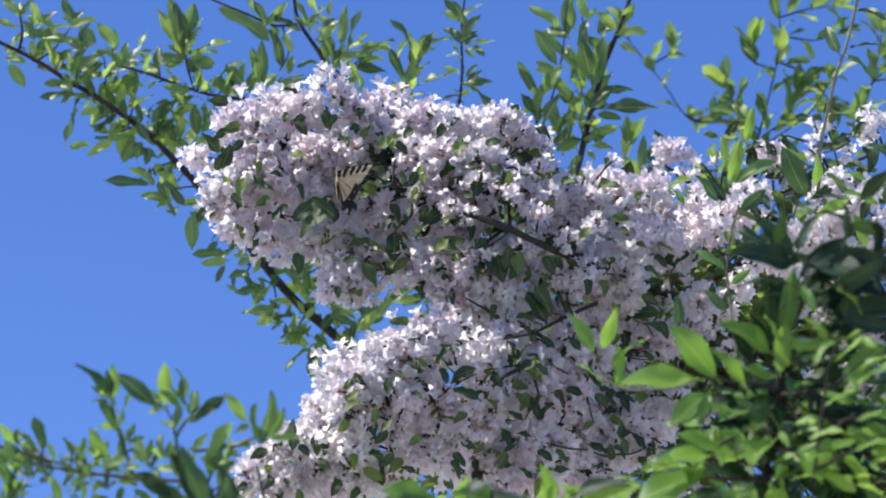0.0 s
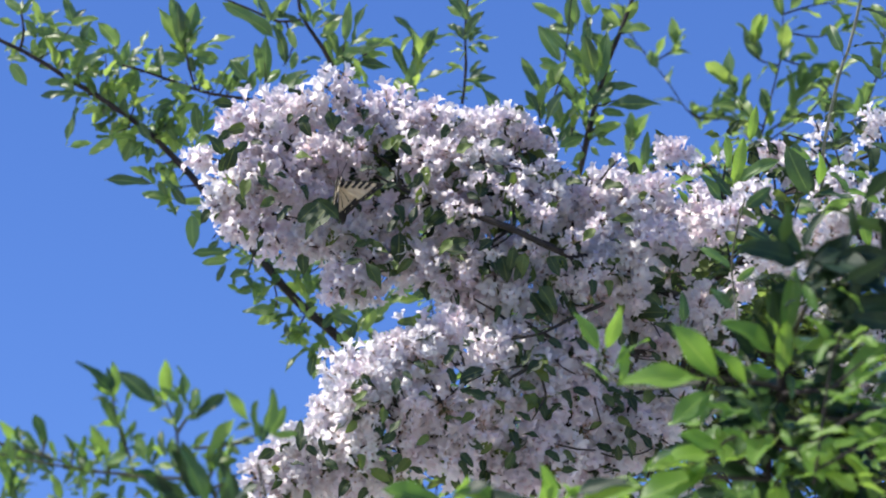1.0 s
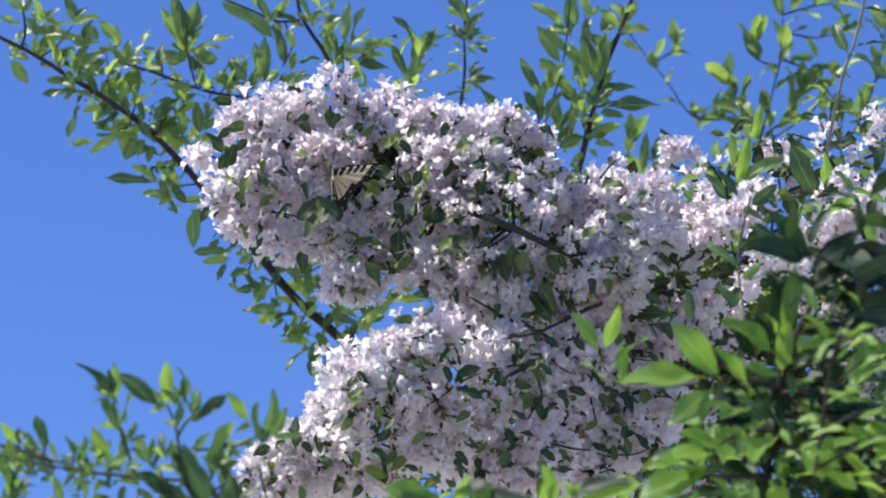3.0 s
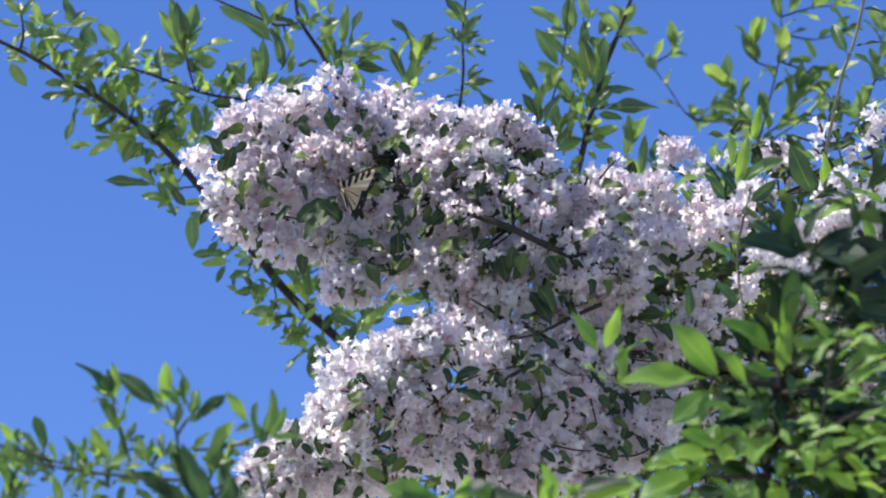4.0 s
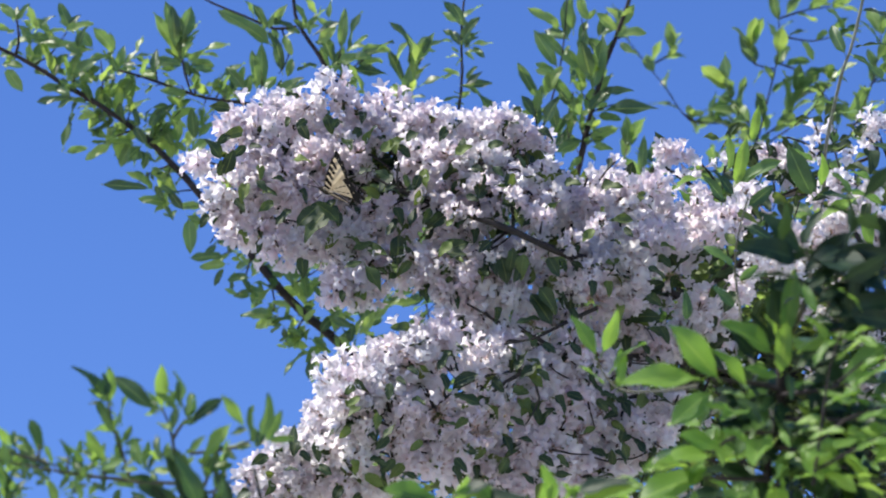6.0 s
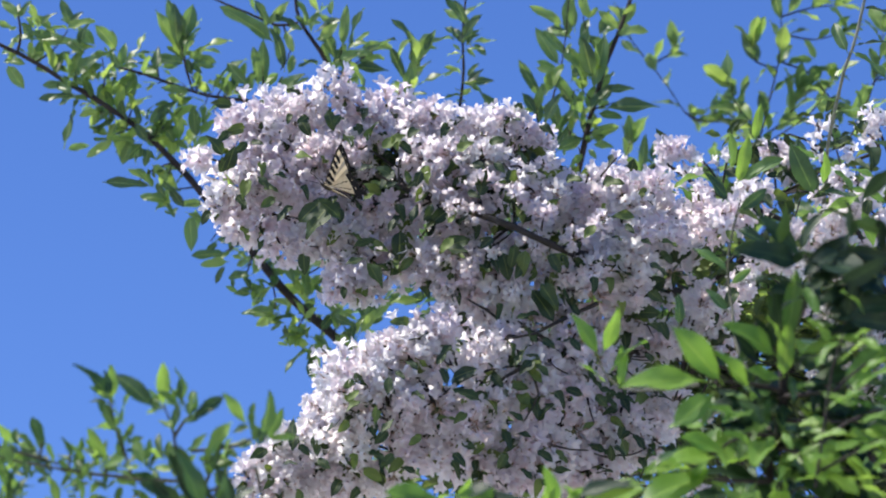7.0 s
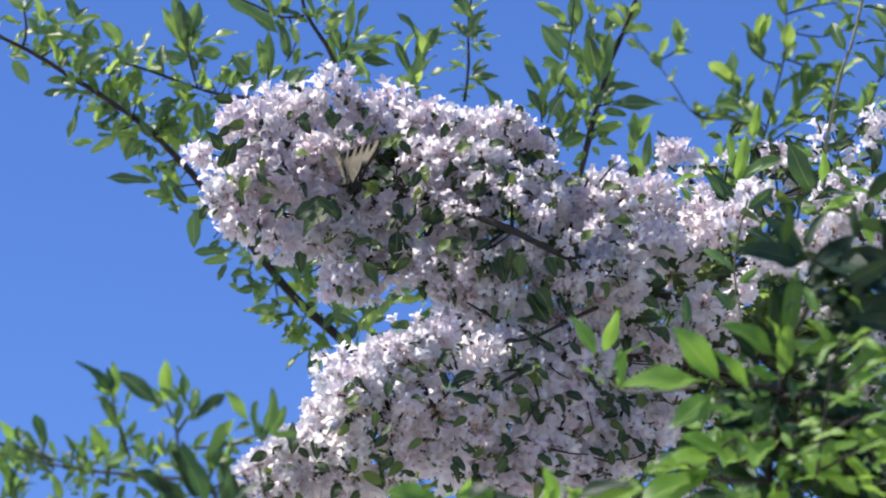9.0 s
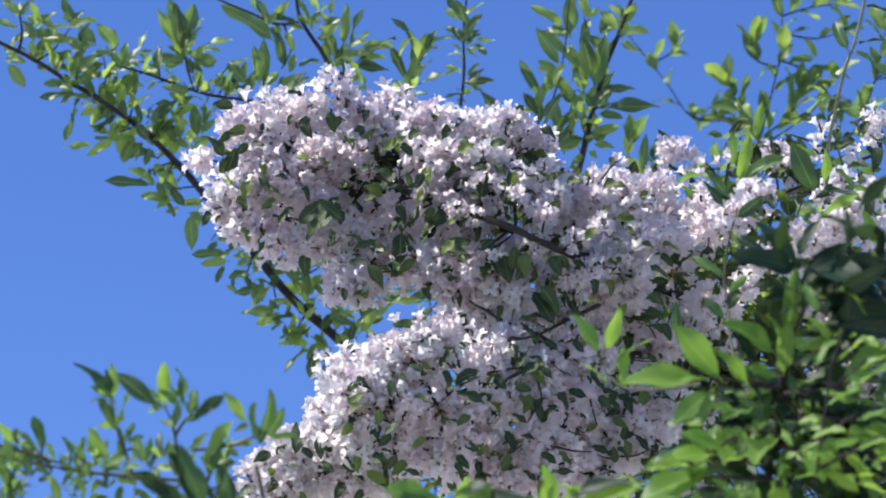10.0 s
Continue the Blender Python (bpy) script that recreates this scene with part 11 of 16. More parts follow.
crown.blade(TREE_LEAF_MESH, (0.1918, 5.3961, 3.8415), (0.1976, 5.3831, 3.8894), (-0.55, -0.7, 0.4))
crown.blade(TREE_LEAF_MESH, (0.1956, 5.4335, 3.8534), (0.2191, 5.4294, 3.8657), (-0.55, -0.7, 0.4))
crown.blade(SLIM_LEAF_MESH, (0.205, 5.3911, 3.791), (0.2243, 5.3728, 3.8733), (0.1, -0.95, 0.1))
crown.blade(TREE_LEAF_MESH, (0.211, 5.432, 3.802), (0.2354, 5.426, 3.8394), (-0.55, -0.7, 0.4))
crown.blade(TREE_LEAF_MESH, (0.2053, 5.3863, 3.8116), (0.1905, 5.349, 3.8532), (-0.2, -0.9, 0.2))
crown.blade(TREE_LEAF_MESH, (0.2071, 5.3899, 3.8174), (0.2173, 5.3823, 3.8496), (0.1, -0.95, 0.1))
crown.blade(TREE_LEAF_MESH, (0.2166, 5.3874, 3.8225), (0.2064, 5.3546, 3.8497), (-0.55, -0.7, 0.4))
crown.blade(TREE_LEAF_MESH, (0.2184, 5.4274, 3.8395), (0.2274, 5.424, 3.8573), (-0.55, -0.7, 0.4))
crown.blade(TREE_LEAF_MESH, (0.2212, 5.421, 3.8369), (0.1935, 5.4336, 3.8528), (0.5, -0.75, 0.3))
crown.blade(SLIM_LEAF_MESH, (0.1739, 5.3984, 3.8749), (0.1689, 5.3696, 3.9285), (-0.2, -0.9, 0.2))
crown.blade(TREE_LEAF_MESH, (0.1776, 5.4267, 3.8885), (0.1408, 5.4364, 3.9109), (0.1, -0.95, 0.1))
crown.blade(SLIM_LEAF_MESH, (0.1806, 5.3619, 3.8687), (0.1752, 5.3205, 3.9103), (-0.4, -0.8, 0.3))
crown.blade(TREE_LEAF_MESH, (0.1764, 5.4042, 3.88), (0.1425, 5.4098, 3.9005), (0.5, -0.75, 0.3))
crown.blade(TREE_LEAF_MESH, (0.1925, 5.407, 3.8735), (0.1983, 5.3974, 3.9066), (-0.2, -0.9, 0.2))
crown.blade(TREE_LEAF_MESH, (0.1923, 5.4309, 3.8825), (0.2085, 5.4231, 3.885), (0.5, -0.75, 0.3))
crown.blade(SLIM_LEAF_MESH, (0.1341, 5.4382, 3.8004), (0.1042, 5.3979, 3.8433), (-0.2, -0.9, 0.2))
crown.blade(TREE_LEAF_MESH, (0.1352, 5.485, 3.8178), (0.1503, 5.4716, 3.8469), (-0.2, -0.9, 0.2))
crown.blade(TREE_LEAF_MESH, (0.1295, 5.435, 3.775), (0.135, 5.4105, 3.8142), (-0.4, -0.8, 0.3))
crown.blade(TREE_LEAF_MESH, (0.1366, 5.4791, 3.7852), (0.162, 5.4897, 3.8036), (0, -0.6, 0.7))
crown.blade(TREE_LEAF_MESH, (0.1282, 5.4238, 3.7684), (0.1103, 5.4115, 3.8022), (0.1, -0.95, 0.1))
crown.blade(TREE_LEAF_MESH, (0.1297, 5.4461, 3.7841), (0.1104, 5.4335, 3.7862), (0.5, -0.75, 0.3))
crown.blade(TREE_LEAF_MESH, (0.1392, 5.4107, 3.7497), (0.1546, 5.3713, 3.7866), (-0.4, -0.8, 0.3))
crown.blade(TREE_LEAF_MESH, (0.1333, 5.4435, 3.764), (0.128, 5.4327, 3.803), (0.1, -0.95, 0.1))
crown.blade(TREE_LEAF_MESH, (0.158, 5.4102, 3.7449), (0.148, 5.4074, 3.7926), (-0.2, -0.9, 0.2))
crown.blade(TREE_LEAF_MESH, (0.1603, 5.4137, 3.7461), (0.179, 5.41, 3.7701), (0, -0.6, 0.7))
crown.blade(TREE_LEAF_MESH, (0.1594, 5.4355, 3.7381), (0.174, 5.403, 3.774), (0, -0.6, 0.7))
crown.blade(TREE_LEAF_MESH, (0.1649, 5.4381, 3.7365), (0.1978, 5.4407, 3.749), (0.5, -0.75, 0.3))
crown.blade(TREE_LEAF_MESH, (0.1676, 5.4514, 3.7398), (0.1828, 5.4369, 3.779), (-0.4, -0.8, 0.3))
crown.blade(TREE_LEAF_MESH, (0.1736, 5.4938, 3.7528), (0.1604, 5.478, 3.7718), (0.1, -0.95, 0.1))
crown.blade(TREE_LEAF_MESH, (0.1524, 5.4194, 3.7149), (0.1874, 5.4152, 3.7356), (0.5, -0.75, 0.3))
crown.blade(TREE_LEAF_MESH, (0.1546, 5.4211, 3.7217), (0.165, 5.4132, 3.7462), (-0.4, -0.8, 0.3))
crown.blade(TREE_LEAF_MESH, (0.145, 5.4649, 3.7206), (0.1539, 5.4323, 3.7465), (0, -0.6, 0.7))
crown.blade(TREE_LEAF_MESH, (0.1523, 5.4821, 3.72), (0.1493, 5.4833, 3.7453), (0, -0.6, 0.7))
crown.blade(TREE_LEAF_MESH, (0.1663, 5.4422, 3.7229), (0.1893, 5.4459, 3.7407), (-0.2, -0.9, 0.2))
crown.blade(TREE_LEAF_MESH, (0.167, 5.4789, 3.7312), (0.1726, 5.46, 3.7447), (-0.4, -0.8, 0.3))
crown.blade(TREE_LEAF_MESH, (0.1988, 5.4352, 3.7414), (0.2438, 5.4379, 3.7639), (0.1, -0.95, 0.1))
crown.blade(TREE_LEAF_MESH, (0.1938, 5.4555, 3.7501), (0.2116, 5.4615, 3.7842), (-0.4, -0.8, 0.3))
crown.blade(TREE_LEAF_MESH, (0.2037, 5.418, 3.7256), (0.2335, 5.4083, 3.7218), (-0.55, -0.7, 0.4))
crown.blade(TREE_LEAF_MESH, (0.2078, 5.4435, 3.7401), (0.223, 5.4315, 3.7442), (0.1, -0.95, 0.1))
crown.blade(TREE_LEAF_MESH, (0.1998, 5.4302, 3.7242), (0.21, 5.4248, 3.7088), (-0.4, -0.8, 0.3))
crown.blade(TREE_LEAF_MESH, (0.2001, 5.4128, 3.7717), (0.2311, 5.395, 3.8093), (-0.4, -0.8, 0.3))
crown.blade(TREE_LEAF_MESH, (0.2014, 5.4559, 3.788), (0.2086, 5.4422, 3.8258), (-0.2, -0.9, 0.2))
crown.blade(TREE_LEAF_MESH, (0.2224, 5.393, 3.793), (0.2585, 5.3746, 3.7977), (-0.2, -0.9, 0.2))
crown.blade(TREE_LEAF_MESH, (0.2251, 5.4037, 3.7909), (0.2317, 5.399, 3.8093), (0, -0.6, 0.7))
crown.blade(SLIM_LEAF_MESH, (0.213, 5.4066, 3.7734), (0.2949, 5.38, 3.7738), (0.3, -0.9, 0.1))
crown.blade(TREE_LEAF_MESH, (0.2129, 5.4238, 3.7837), (0.2404, 5.3995, 3.8081), (-0.55, -0.7, 0.4))
crown.blade(TREE_LEAF_MESH, (0.2121, 5.4366, 3.7789), (0.2479, 5.4318, 3.7729), (0.1, -0.95, 0.1))
crown.blade(TREE_LEAF_MESH, (0.2144, 5.4398, 3.7861), (0.2302, 5.4462, 3.8047), (0.1, -0.95, 0.1))
crown.blade(TREE_LEAF_MESH, (0.2168, 5.3902, 3.8087), (0.2364, 5.3809, 3.8171), (-0.4, -0.8, 0.3))
crown.blade(TREE_LEAF_MESH, (0.2216, 5.4272, 3.8263), (0.2275, 5.4153, 3.8415), (0.5, -0.75, 0.3))
crown.blade(TREE_LEAF_MESH, (0.1927, 5.4091, 3.7556), (0.2181, 5.4071, 3.7548), (0.1, -0.95, 0.1))
crown.blade(TREE_LEAF_MESH, (0.193, 5.4419, 3.7746), (0.2029, 5.4501, 3.7974), (-0.2, -0.9, 0.2))
crown.blade(TREE_LEAF_MESH, (0.1724, 5.4348, 3.7775), (0.1482, 5.4266, 3.7478), (0.5, -0.75, 0.3))
crown.blade(TREE_LEAF_MESH, (0.1774, 5.4354, 3.7781), (0.1761, 5.4252, 3.751), (0.3, -0.9, 0.1))
crown.blade(TREE_LEAF_MESH, (0.1733, 5.4148, 3.6914), (0.1944, 5.4199, 3.7157), (0.3, -0.9, 0.1))
crown.blade(TREE_LEAF_MESH, (0.1709, 5.445, 3.703), (0.1895, 5.4555, 3.7047), (0.1, -0.95, 0.1))
crown.blade(TREE_LEAF_MESH, (0.2417, 5.3545, 3.8691), (0.213, 5.3329, 3.8905), (-0.4, -0.8, 0.3))
crown.blade(TREE_LEAF_MESH, (0.242, 5.3926, 3.8907), (0.2165, 5.3941, 3.8873), (0, -0.6, 0.7))
crown.blade(TREE_LEAF_MESH, (0.2378, 5.3915, 3.8888), (0.2185, 5.4079, 3.898), (-0.2, -0.9, 0.2))
crown.blade(TREE_LEAF_MESH, (0.2456, 5.3994, 3.8964), (0.2656, 5.3709, 3.9172), (0.3, -0.9, 0.1))
crown.blade(TREE_LEAF_MESH, (0.2524, 5.4113, 3.9011), (0.2468, 5.4113, 3.9284), (0.3, -0.9, 0.1))
crown.blade(TREE_LEAF_MESH, (0.2406, 5.407, 3.8991), (0.2606, 5.4067, 3.8999), (0.1, -0.95, 0.1))
crown.blade(TREE_LEAF_MESH, (0.2365, 5.3524, 3.8623), (0.2804, 5.3432, 3.8686), (-0.55, -0.7, 0.4))
crown.blade(TREE_LEAF_MESH, (0.2432, 5.3702, 3.8622), (0.2618, 5.3579, 3.8402), (-0.4, -0.8, 0.3))
crown.blade(TREE_LEAF_MESH, (0.2322, 5.414, 3.8549), (0.2021, 5.387, 3.8765), (-0.2, -0.9, 0.2))
crown.blade(TREE_LEAF_MESH, (0.2274, 5.4161, 3.8537), (0.2358, 5.3961, 3.8767), (-0.2, -0.9, 0.2))
crown.blade(SLIM_LEAF_MESH, (0.2748, 5.4658, 3.6958), (0.2796, 5.4458, 3.7532), (0, -0.6, 0.7))
crown.blade(TREE_LEAF_MESH, (0.2797, 5.5098, 3.7097), (0.2514, 5.48, 3.7344), (-0.2, -0.9, 0.2))
crown.blade(TREE_LEAF_MESH, (0.2027, 5.3942, 3.9017), (0.1883, 5.3767, 3.9355), (-0.55, -0.7, 0.4))
crown.blade(TREE_LEAF_MESH, (0.1996, 5.3987, 3.906), (0.2134, 5.381, 3.9154), (0.1, -0.95, 0.1))
crown.blade(TREE_LEAF_MESH, (0.2136, 5.3693, 3.8656), (0.2277, 5.3559, 3.9009), (0.1, -0.95, 0.1))
crown.blade(TREE_LEAF_MESH, (0.2196, 5.4035, 3.8797), (0.2367, 5.3966, 3.894), (-0.55, -0.7, 0.4))
crown.blade(TREE_LEAF_MESH, (0.1518, 5.3796, 3.8144), (0.1282, 5.3751, 3.8248), (-0.4, -0.8, 0.3))
crown.blade(TREE_LEAF_MESH, (0.1586, 5.4198, 3.8306), (0.1428, 5.4372, 3.836), (-0.2, -0.9, 0.2))
crown.blade(TREE_LEAF_MESH, (0.1537, 5.4264, 3.8314), (0.1364, 5.4407, 3.8366), (-0.4, -0.8, 0.3))
crown.blade(TREE_LEAF_MESH, (0.1862, 5.3756, 3.8189), (0.1672, 5.3634, 3.8444), (0.3, -0.9, 0.1))
crown.blade(TREE_LEAF_MESH, (0.1922, 5.4057, 3.826), (0.1934, 5.4128, 3.8508), (-0.55, -0.7, 0.4))
crown.blade(TREE_LEAF_MESH, (0.1765, 5.389, 3.7752), (0.1592, 5.37, 3.7878), (-0.55, -0.7, 0.4))
crown.blade(TREE_LEAF_MESH, (0.1754, 5.4121, 3.7816), (0.1762, 5.4029, 3.794), (0.3, -0.9, 0.1))
crown.blade(TREE_LEAF_MESH, (0.178, 5.3815, 3.7869), (0.1924, 5.3985, 3.7632), (-0.2, -0.9, 0.2))
crown.blade(TREE_LEAF_MESH, (0.1815, 5.4202, 3.7984), (0.1978, 5.4416, 3.7927), (0, -0.6, 0.7))
crown.blade(TREE_LEAF_MESH, (0.1821, 5.4253, 3.8099), (0.1982, 5.4438, 3.8084), (-0.4, -0.8, 0.3))
crown.blade(TREE_LEAF_MESH, (0.1559, 5.4255, 3.7782), (0.1365, 5.4071, 3.7769), (0.3, -0.9, 0.1))
crown.blade(TREE_LEAF_MESH, (0.1529, 5.4655, 3.7932), (0.1354, 5.46, 3.7834), (-0.2, -0.9, 0.2))
crown.sprinkle(TREE_LEAF_MESH, 2, 0.1, 0.9, 7, 0.036)
crown.done()

far = Branch(tree, "branch", (0.4566, 6.2501, 3.7251), TREE_BARK, 14, "farther leafy shoots")
far.stem([(0.1818, 5.7644, 3.3052), (0.3176, 6.0122, 3.5016), (0.4409, 6.1435, 3.7257), (0.4758, 6.0958, 3.8567), (0.4764, 6.0104, 3.945)], 0.014, 0.004, sides=8, step=0.05)
far.shoot(TREE_LEAF_MESH, [(0.4728, 5.9639, 3.9268), (0.4545, 6.228, 4.0781), (0.3916, 6.225, 4.0865), (0.3512, 6.2065, 4.1372), (0.3108, 6.1881, 4.1878), (0.2883, 6.1789, 4.2131)], 18, 0.05)
far.shoot(TREE_LEAF_MESH, [(0.3826, 6.2219, 4.0949), (0.4096, 6.2265, 4.0823), (0.432, 6.2219, 4.0949)], 8, 0.05)
far.shoot(TREE_LEAF_MESH, [(0.3287, 6.1958, 4.1667), (0.3602, 6.1896, 4.1836), (0.3647, 6.1866, 4.192)], 6, 0.04)
far.shoot(TREE_LEAF_MESH, [(0.4728, 5.9639, 3.9268), (0.4899, 5.9404, 3.9913), (0.5071, 5.9169, 4.0558), (0.5114, 5.8964, 4.1122), (0.5071, 5.8788, 4.1606)], 13, 0.05)
far.shoot(TREE_LEAF_MESH, [(0.4813, 5.9521, 3.959), (0.4513, 5.9433, 3.9832), (0.4341, 5.9316, 4.0155)], 8, 0.055)
far.shoot(TREE_LEAF_MESH, [(0.5028, 5.9198, 4.0477), (0.4728, 5.9169, 4.0558), (0.4685, 5.9096, 4.076)], 4, 0.05)
far.shoot(TREE_LEAF_MESH, [(0.5114, 5.9169, 4.0558), (0.5543, 5.9228, 4.0397), (0.5886, 5.9374, 3.9994)], 6, 0.05)
far.shoot(TREE_LEAF_MESH, [(0.5096, 5.9022, 4.0961), (0.5628, 5.9052, 4.088), (0.5972, 5.9022, 4.0961)], 4, 0.05)
far.shoot(TREE_LEAF_MESH, [(0.5114, 5.8934, 4.1203), (0.5543, 5.889, 4.1324), (0.5886, 5.8876, 4.1364)], 5, 0.05)
far.shoot(TREE_LEAF_MESH, [(0.4856, 5.955, 3.951), (0.5199, 5.9462, 3.9752), (0.5371, 5.9345, 4.0074)], 10, 0.055)
far.shoot(TREE_LEAF_MESH, [(0.4758, 6.0958, 3.8567), (0.2838, 5.888, 3.8428), (0.2753, 5.8678, 3.8984)], 12, 0.05)
far.shoot(TREE_LEAF_MESH, [(0.4728, 5.9727, 3.9026), (0.326, 5.8793, 3.8666), (0.3091, 5.8764, 3.8746)], 10, 0.05)
far.shoot(TREE_LEAF_MESH, [(0.4728, 5.9639, 3.9268), (0.5456, 5.8504, 3.946), (0.5702, 5.7405, 3.9556)], 7, 0.05)
far.shoot(TREE_LEAF_MESH, [(0.4728, 5.9697, 3.9107), (0.5878, 5.8678, 3.8984), (0.6284, 5.7462, 3.94), (0.645, 5.7178, 4.0181)], 14, 0.055)
far.shoot(TREE_LEAF_MESH, [(0.6047, 5.8562, 3.9301), (0.6533, 5.7576, 3.9088)], 8, 0.06)
far.shoot(TREE_LEAF_MESH, [(0.4685, 5.9873, 3.8623), (0.554, 5.888, 3.8428), (0.6284, 5.7945, 3.8072)], 16, 0.055)
far.shoot(TREE_LEAF_MESH, [(0.6284, 5.7434, 3.9478), (0.6616, 5.732, 3.9791)], 8, 0.06)
far.thicket(TREE_LEAF_MESH, (0.0949, 5.743, 3.6564), (0.2, 0.1, 0.09), 26, 0.05)
far.thicket(TREE_LEAF_MESH, (-0.0676, 5.6241, 3.6907), (0.22, 0.06, 0.08), 16, 0.05)
far.thicket(TREE_LEAF_MESH, (0.2294, 5.8855, 3.5573), (0.3, 0.1, 0.2), 60, 0.05)
far.thicket(TREE_LEAF_MESH, (0.5203, 5.9775, 3.5968), (0.32, 0.1, 0.22), 100, 0.05)
far.thicket(TREE_LEAF_MESH, (0.0622, 5.8213, 3.4412), (0.2, 0.08, 0.12), 26, 0.05)
far.thicket(TREE_LEAF_MESH, (0.4611, 5.914, 3.7714), (0.22, 0.1, 0.08), 22, 0.05)
far.thicket(TREE_LEAF_MESH, (0.4358, 6.0527, 3.3904), (0.4, 0.08, 0.06), 50, 0.05)
far.thicket(TREE_LEAF_MESH, (0.0964, 5.9566, 3.362), (0.25, 0.06, 0.05), 26, 0.05)
far.done()

# ---- near shrub with long leaves ----
NEAR_BASE = (0.42, 3.6, 0.0)
near = plant("leafy_bush", NEAR_BASE, "leafy bush with long bright green leaves, standing in front", "bush")
core = Branch(near, "branch", (0.2971, 3.6028, 2.6657), TREE_BARK, 31, "stem with long bright leaves")
core.stem([(0.42, 3.6, -0.05), (0.40, 3.55, 1.2), (0.34, 3.5, 2.2), (0.2906, 3.6028, 2.6657), (0.2948, 3.5726, 2.7194), (0.2992, 3.5296, 2.7791)], 0.012, 0.004, sides=8, step=0.06)
core.stem([(0.2992, 3.5313, 2.7744), (0.3026, 3.4987, 2.8053), (0.3072, 3.4774, 2.8346)], 0.004, 0.0016, sides=7, step=0.03)
core.stem([(0.2972, 3.5381, 2.7556), (0.2701, 3.5079, 2.751), (0.2352, 3.4875, 2.7484)], 0.0026, 0.0012, sides=6, step=0.03)
core.stem([(0.2952, 3.5518, 2.7181), (0.2652, 3.5231, 2.7091), (0.2352, 3.5091, 2.6892)], 0.0026, 0.0012, sides=6, step=0.03)
core.stem([(0.2952, 3.5398, 2.7509), (0.3245, 3.5096, 2.7463), (0.3523, 3.4889, 2.7447)], 0.0026, 0.0012, sides=6, step=0.03)
core.stem([(0.2947, 3.5552, 2.7088), (0.3196, 3.5282, 2.6952), (0.3523, 3.5141, 2.6754)], 0.0026, 0.0012, sides=6, step=0.03)
core.stem([(0.2982, 3.5313, 2.7744), (0.28, 3.4944, 2.7881), (0.2711, 3.4704, 2.7956)], 0.0026, 0.0012, sides=6, step=0.03)
core.stem([(0.2897, 3.5654, 2.6806), (0.2553, 3.5367, 2.6719), (0.2244, 3.5167, 2.6684)], 0.0026, 0.0012, sides=6, step=0.03)
core.stem([(0.2947, 3.5467, 2.7322), (0.3245, 3.5181, 2.7231), (0.367, 3.4993, 2.7161)], 0.0026, 0.0012, sides=6, step=0.03)
# outer leaves, their sunlit look painted in by the lighter leaf colour
core.blade(BROAD_LEAF_MESH, (0.2431, 3.4886, 2.7456), (0.1996, 3.4521, 2.7872), (0, -0.85, 0.45))
core.blade(SUNLIT_LEAF_MESH, (0.2293, 3.4875, 2.7484), (0.1527, 3.4672, 2.7458), (0, -0.85, 0.45))
core.blade(BROAD_LEAF_MESH, (0.2923, 3.4808, 2.7669), (0.2452, 3.4501, 2.7927), (0, -0.85, 0.45))
core.blade(SUNLIT_LEAF_MESH, (0.2677, 3.4912, 2.7382), (0.2388, 3.4585, 2.7697), (0, -0.85, 0.45))
core.blade(SUNLIT_LEAF_MESH, (0.2972, 3.4754, 2.7817), (0.3073, 3.4367, 2.8295), (0, -0.85, 0.45))
core.blade(SUNLIT_LEAF_MESH, (0.2952, 3.4869, 2.7503), (0.2975, 3.4515, 2.7891), (0, -0.85, 0.45))
core.blade(BROAD_LEAF_MESH, (0.2932, 3.4869, 2.7503), (0.2633, 3.4649, 2.7523), (0, -0.85, 0.45))
core.blade(BROAD_LEAF_MESH, (0.3464, 3.4896, 2.7429), (0.3827, 3.4572, 2.7734), (0, -0.85, 0.45))
core.blade(SUNLIT_LEAF_MESH, (0.3267, 3.4906, 2.7401), (0.3543, 3.4752, 2.7238), (0, -0.85, 0.45))
core.blade(SUNLIT_LEAF_MESH, (0.3621, 3.4997, 2.7151), (0.3983, 3.4769, 2.7192), (0, -0.85, 0.45))
core.blade(SUNLIT_LEAF_MESH, (0.3055, 3.501, 2.7114), (0.3288, 3.4787, 2.7141), (0, -0.85, 0.45))
core.blade(BROAD_LEAF_MESH, (0.2352, 3.4909, 2.7392), (0.1987, 3.4809, 2.7081), (0, -0.85, 0.45))
core.blade(BROAD_LEAF_MESH, (0.2465, 3.5091, 2.6892), (0.2075, 3.4836, 2.7008), (0, -0.85, 0.45))
core.blade(SUNLIT_LEAF_MESH, (0.2401, 3.5101, 2.6865), (0.1752, 3.4906, 2.6815), (0, -0.85, 0.45))
core.blade(BROAD_LEAF_MESH, (0.2332, 3.5158, 2.6707), (0.1683, 3.502, 2.6502), (0, -0.85, 0.45))
core.blade(SUNLIT_LEAF_MESH, (0.3055, 3.5094, 2.6883), (0.3435, 3.4863, 2.6934), (0, -0.85, 0.45))
core.blade(SUNLIT_LEAF_MESH, (0.2883, 3.5128, 2.6791), (0.3039, 3.4893, 2.6851), (0, -0.85, 0.45))
core.blade(SUNLIT_LEAF_MESH, (0.3474, 3.5084, 2.6911), (0.3729, 3.5003, 2.6548), (0, -0.85, 0.45))
core.blade(SUNLIT_LEAF_MESH, (0.3031, 3.4906, 2.7401), (0.3161, 3.4679, 2.744), (0, -0.85, 0.45))
core.blade(SUNLIT_LEAF_MESH, (0.2539, 3.5225, 2.6522), (0.2339, 3.4977, 2.6621), (0, -0.85, 0.45))
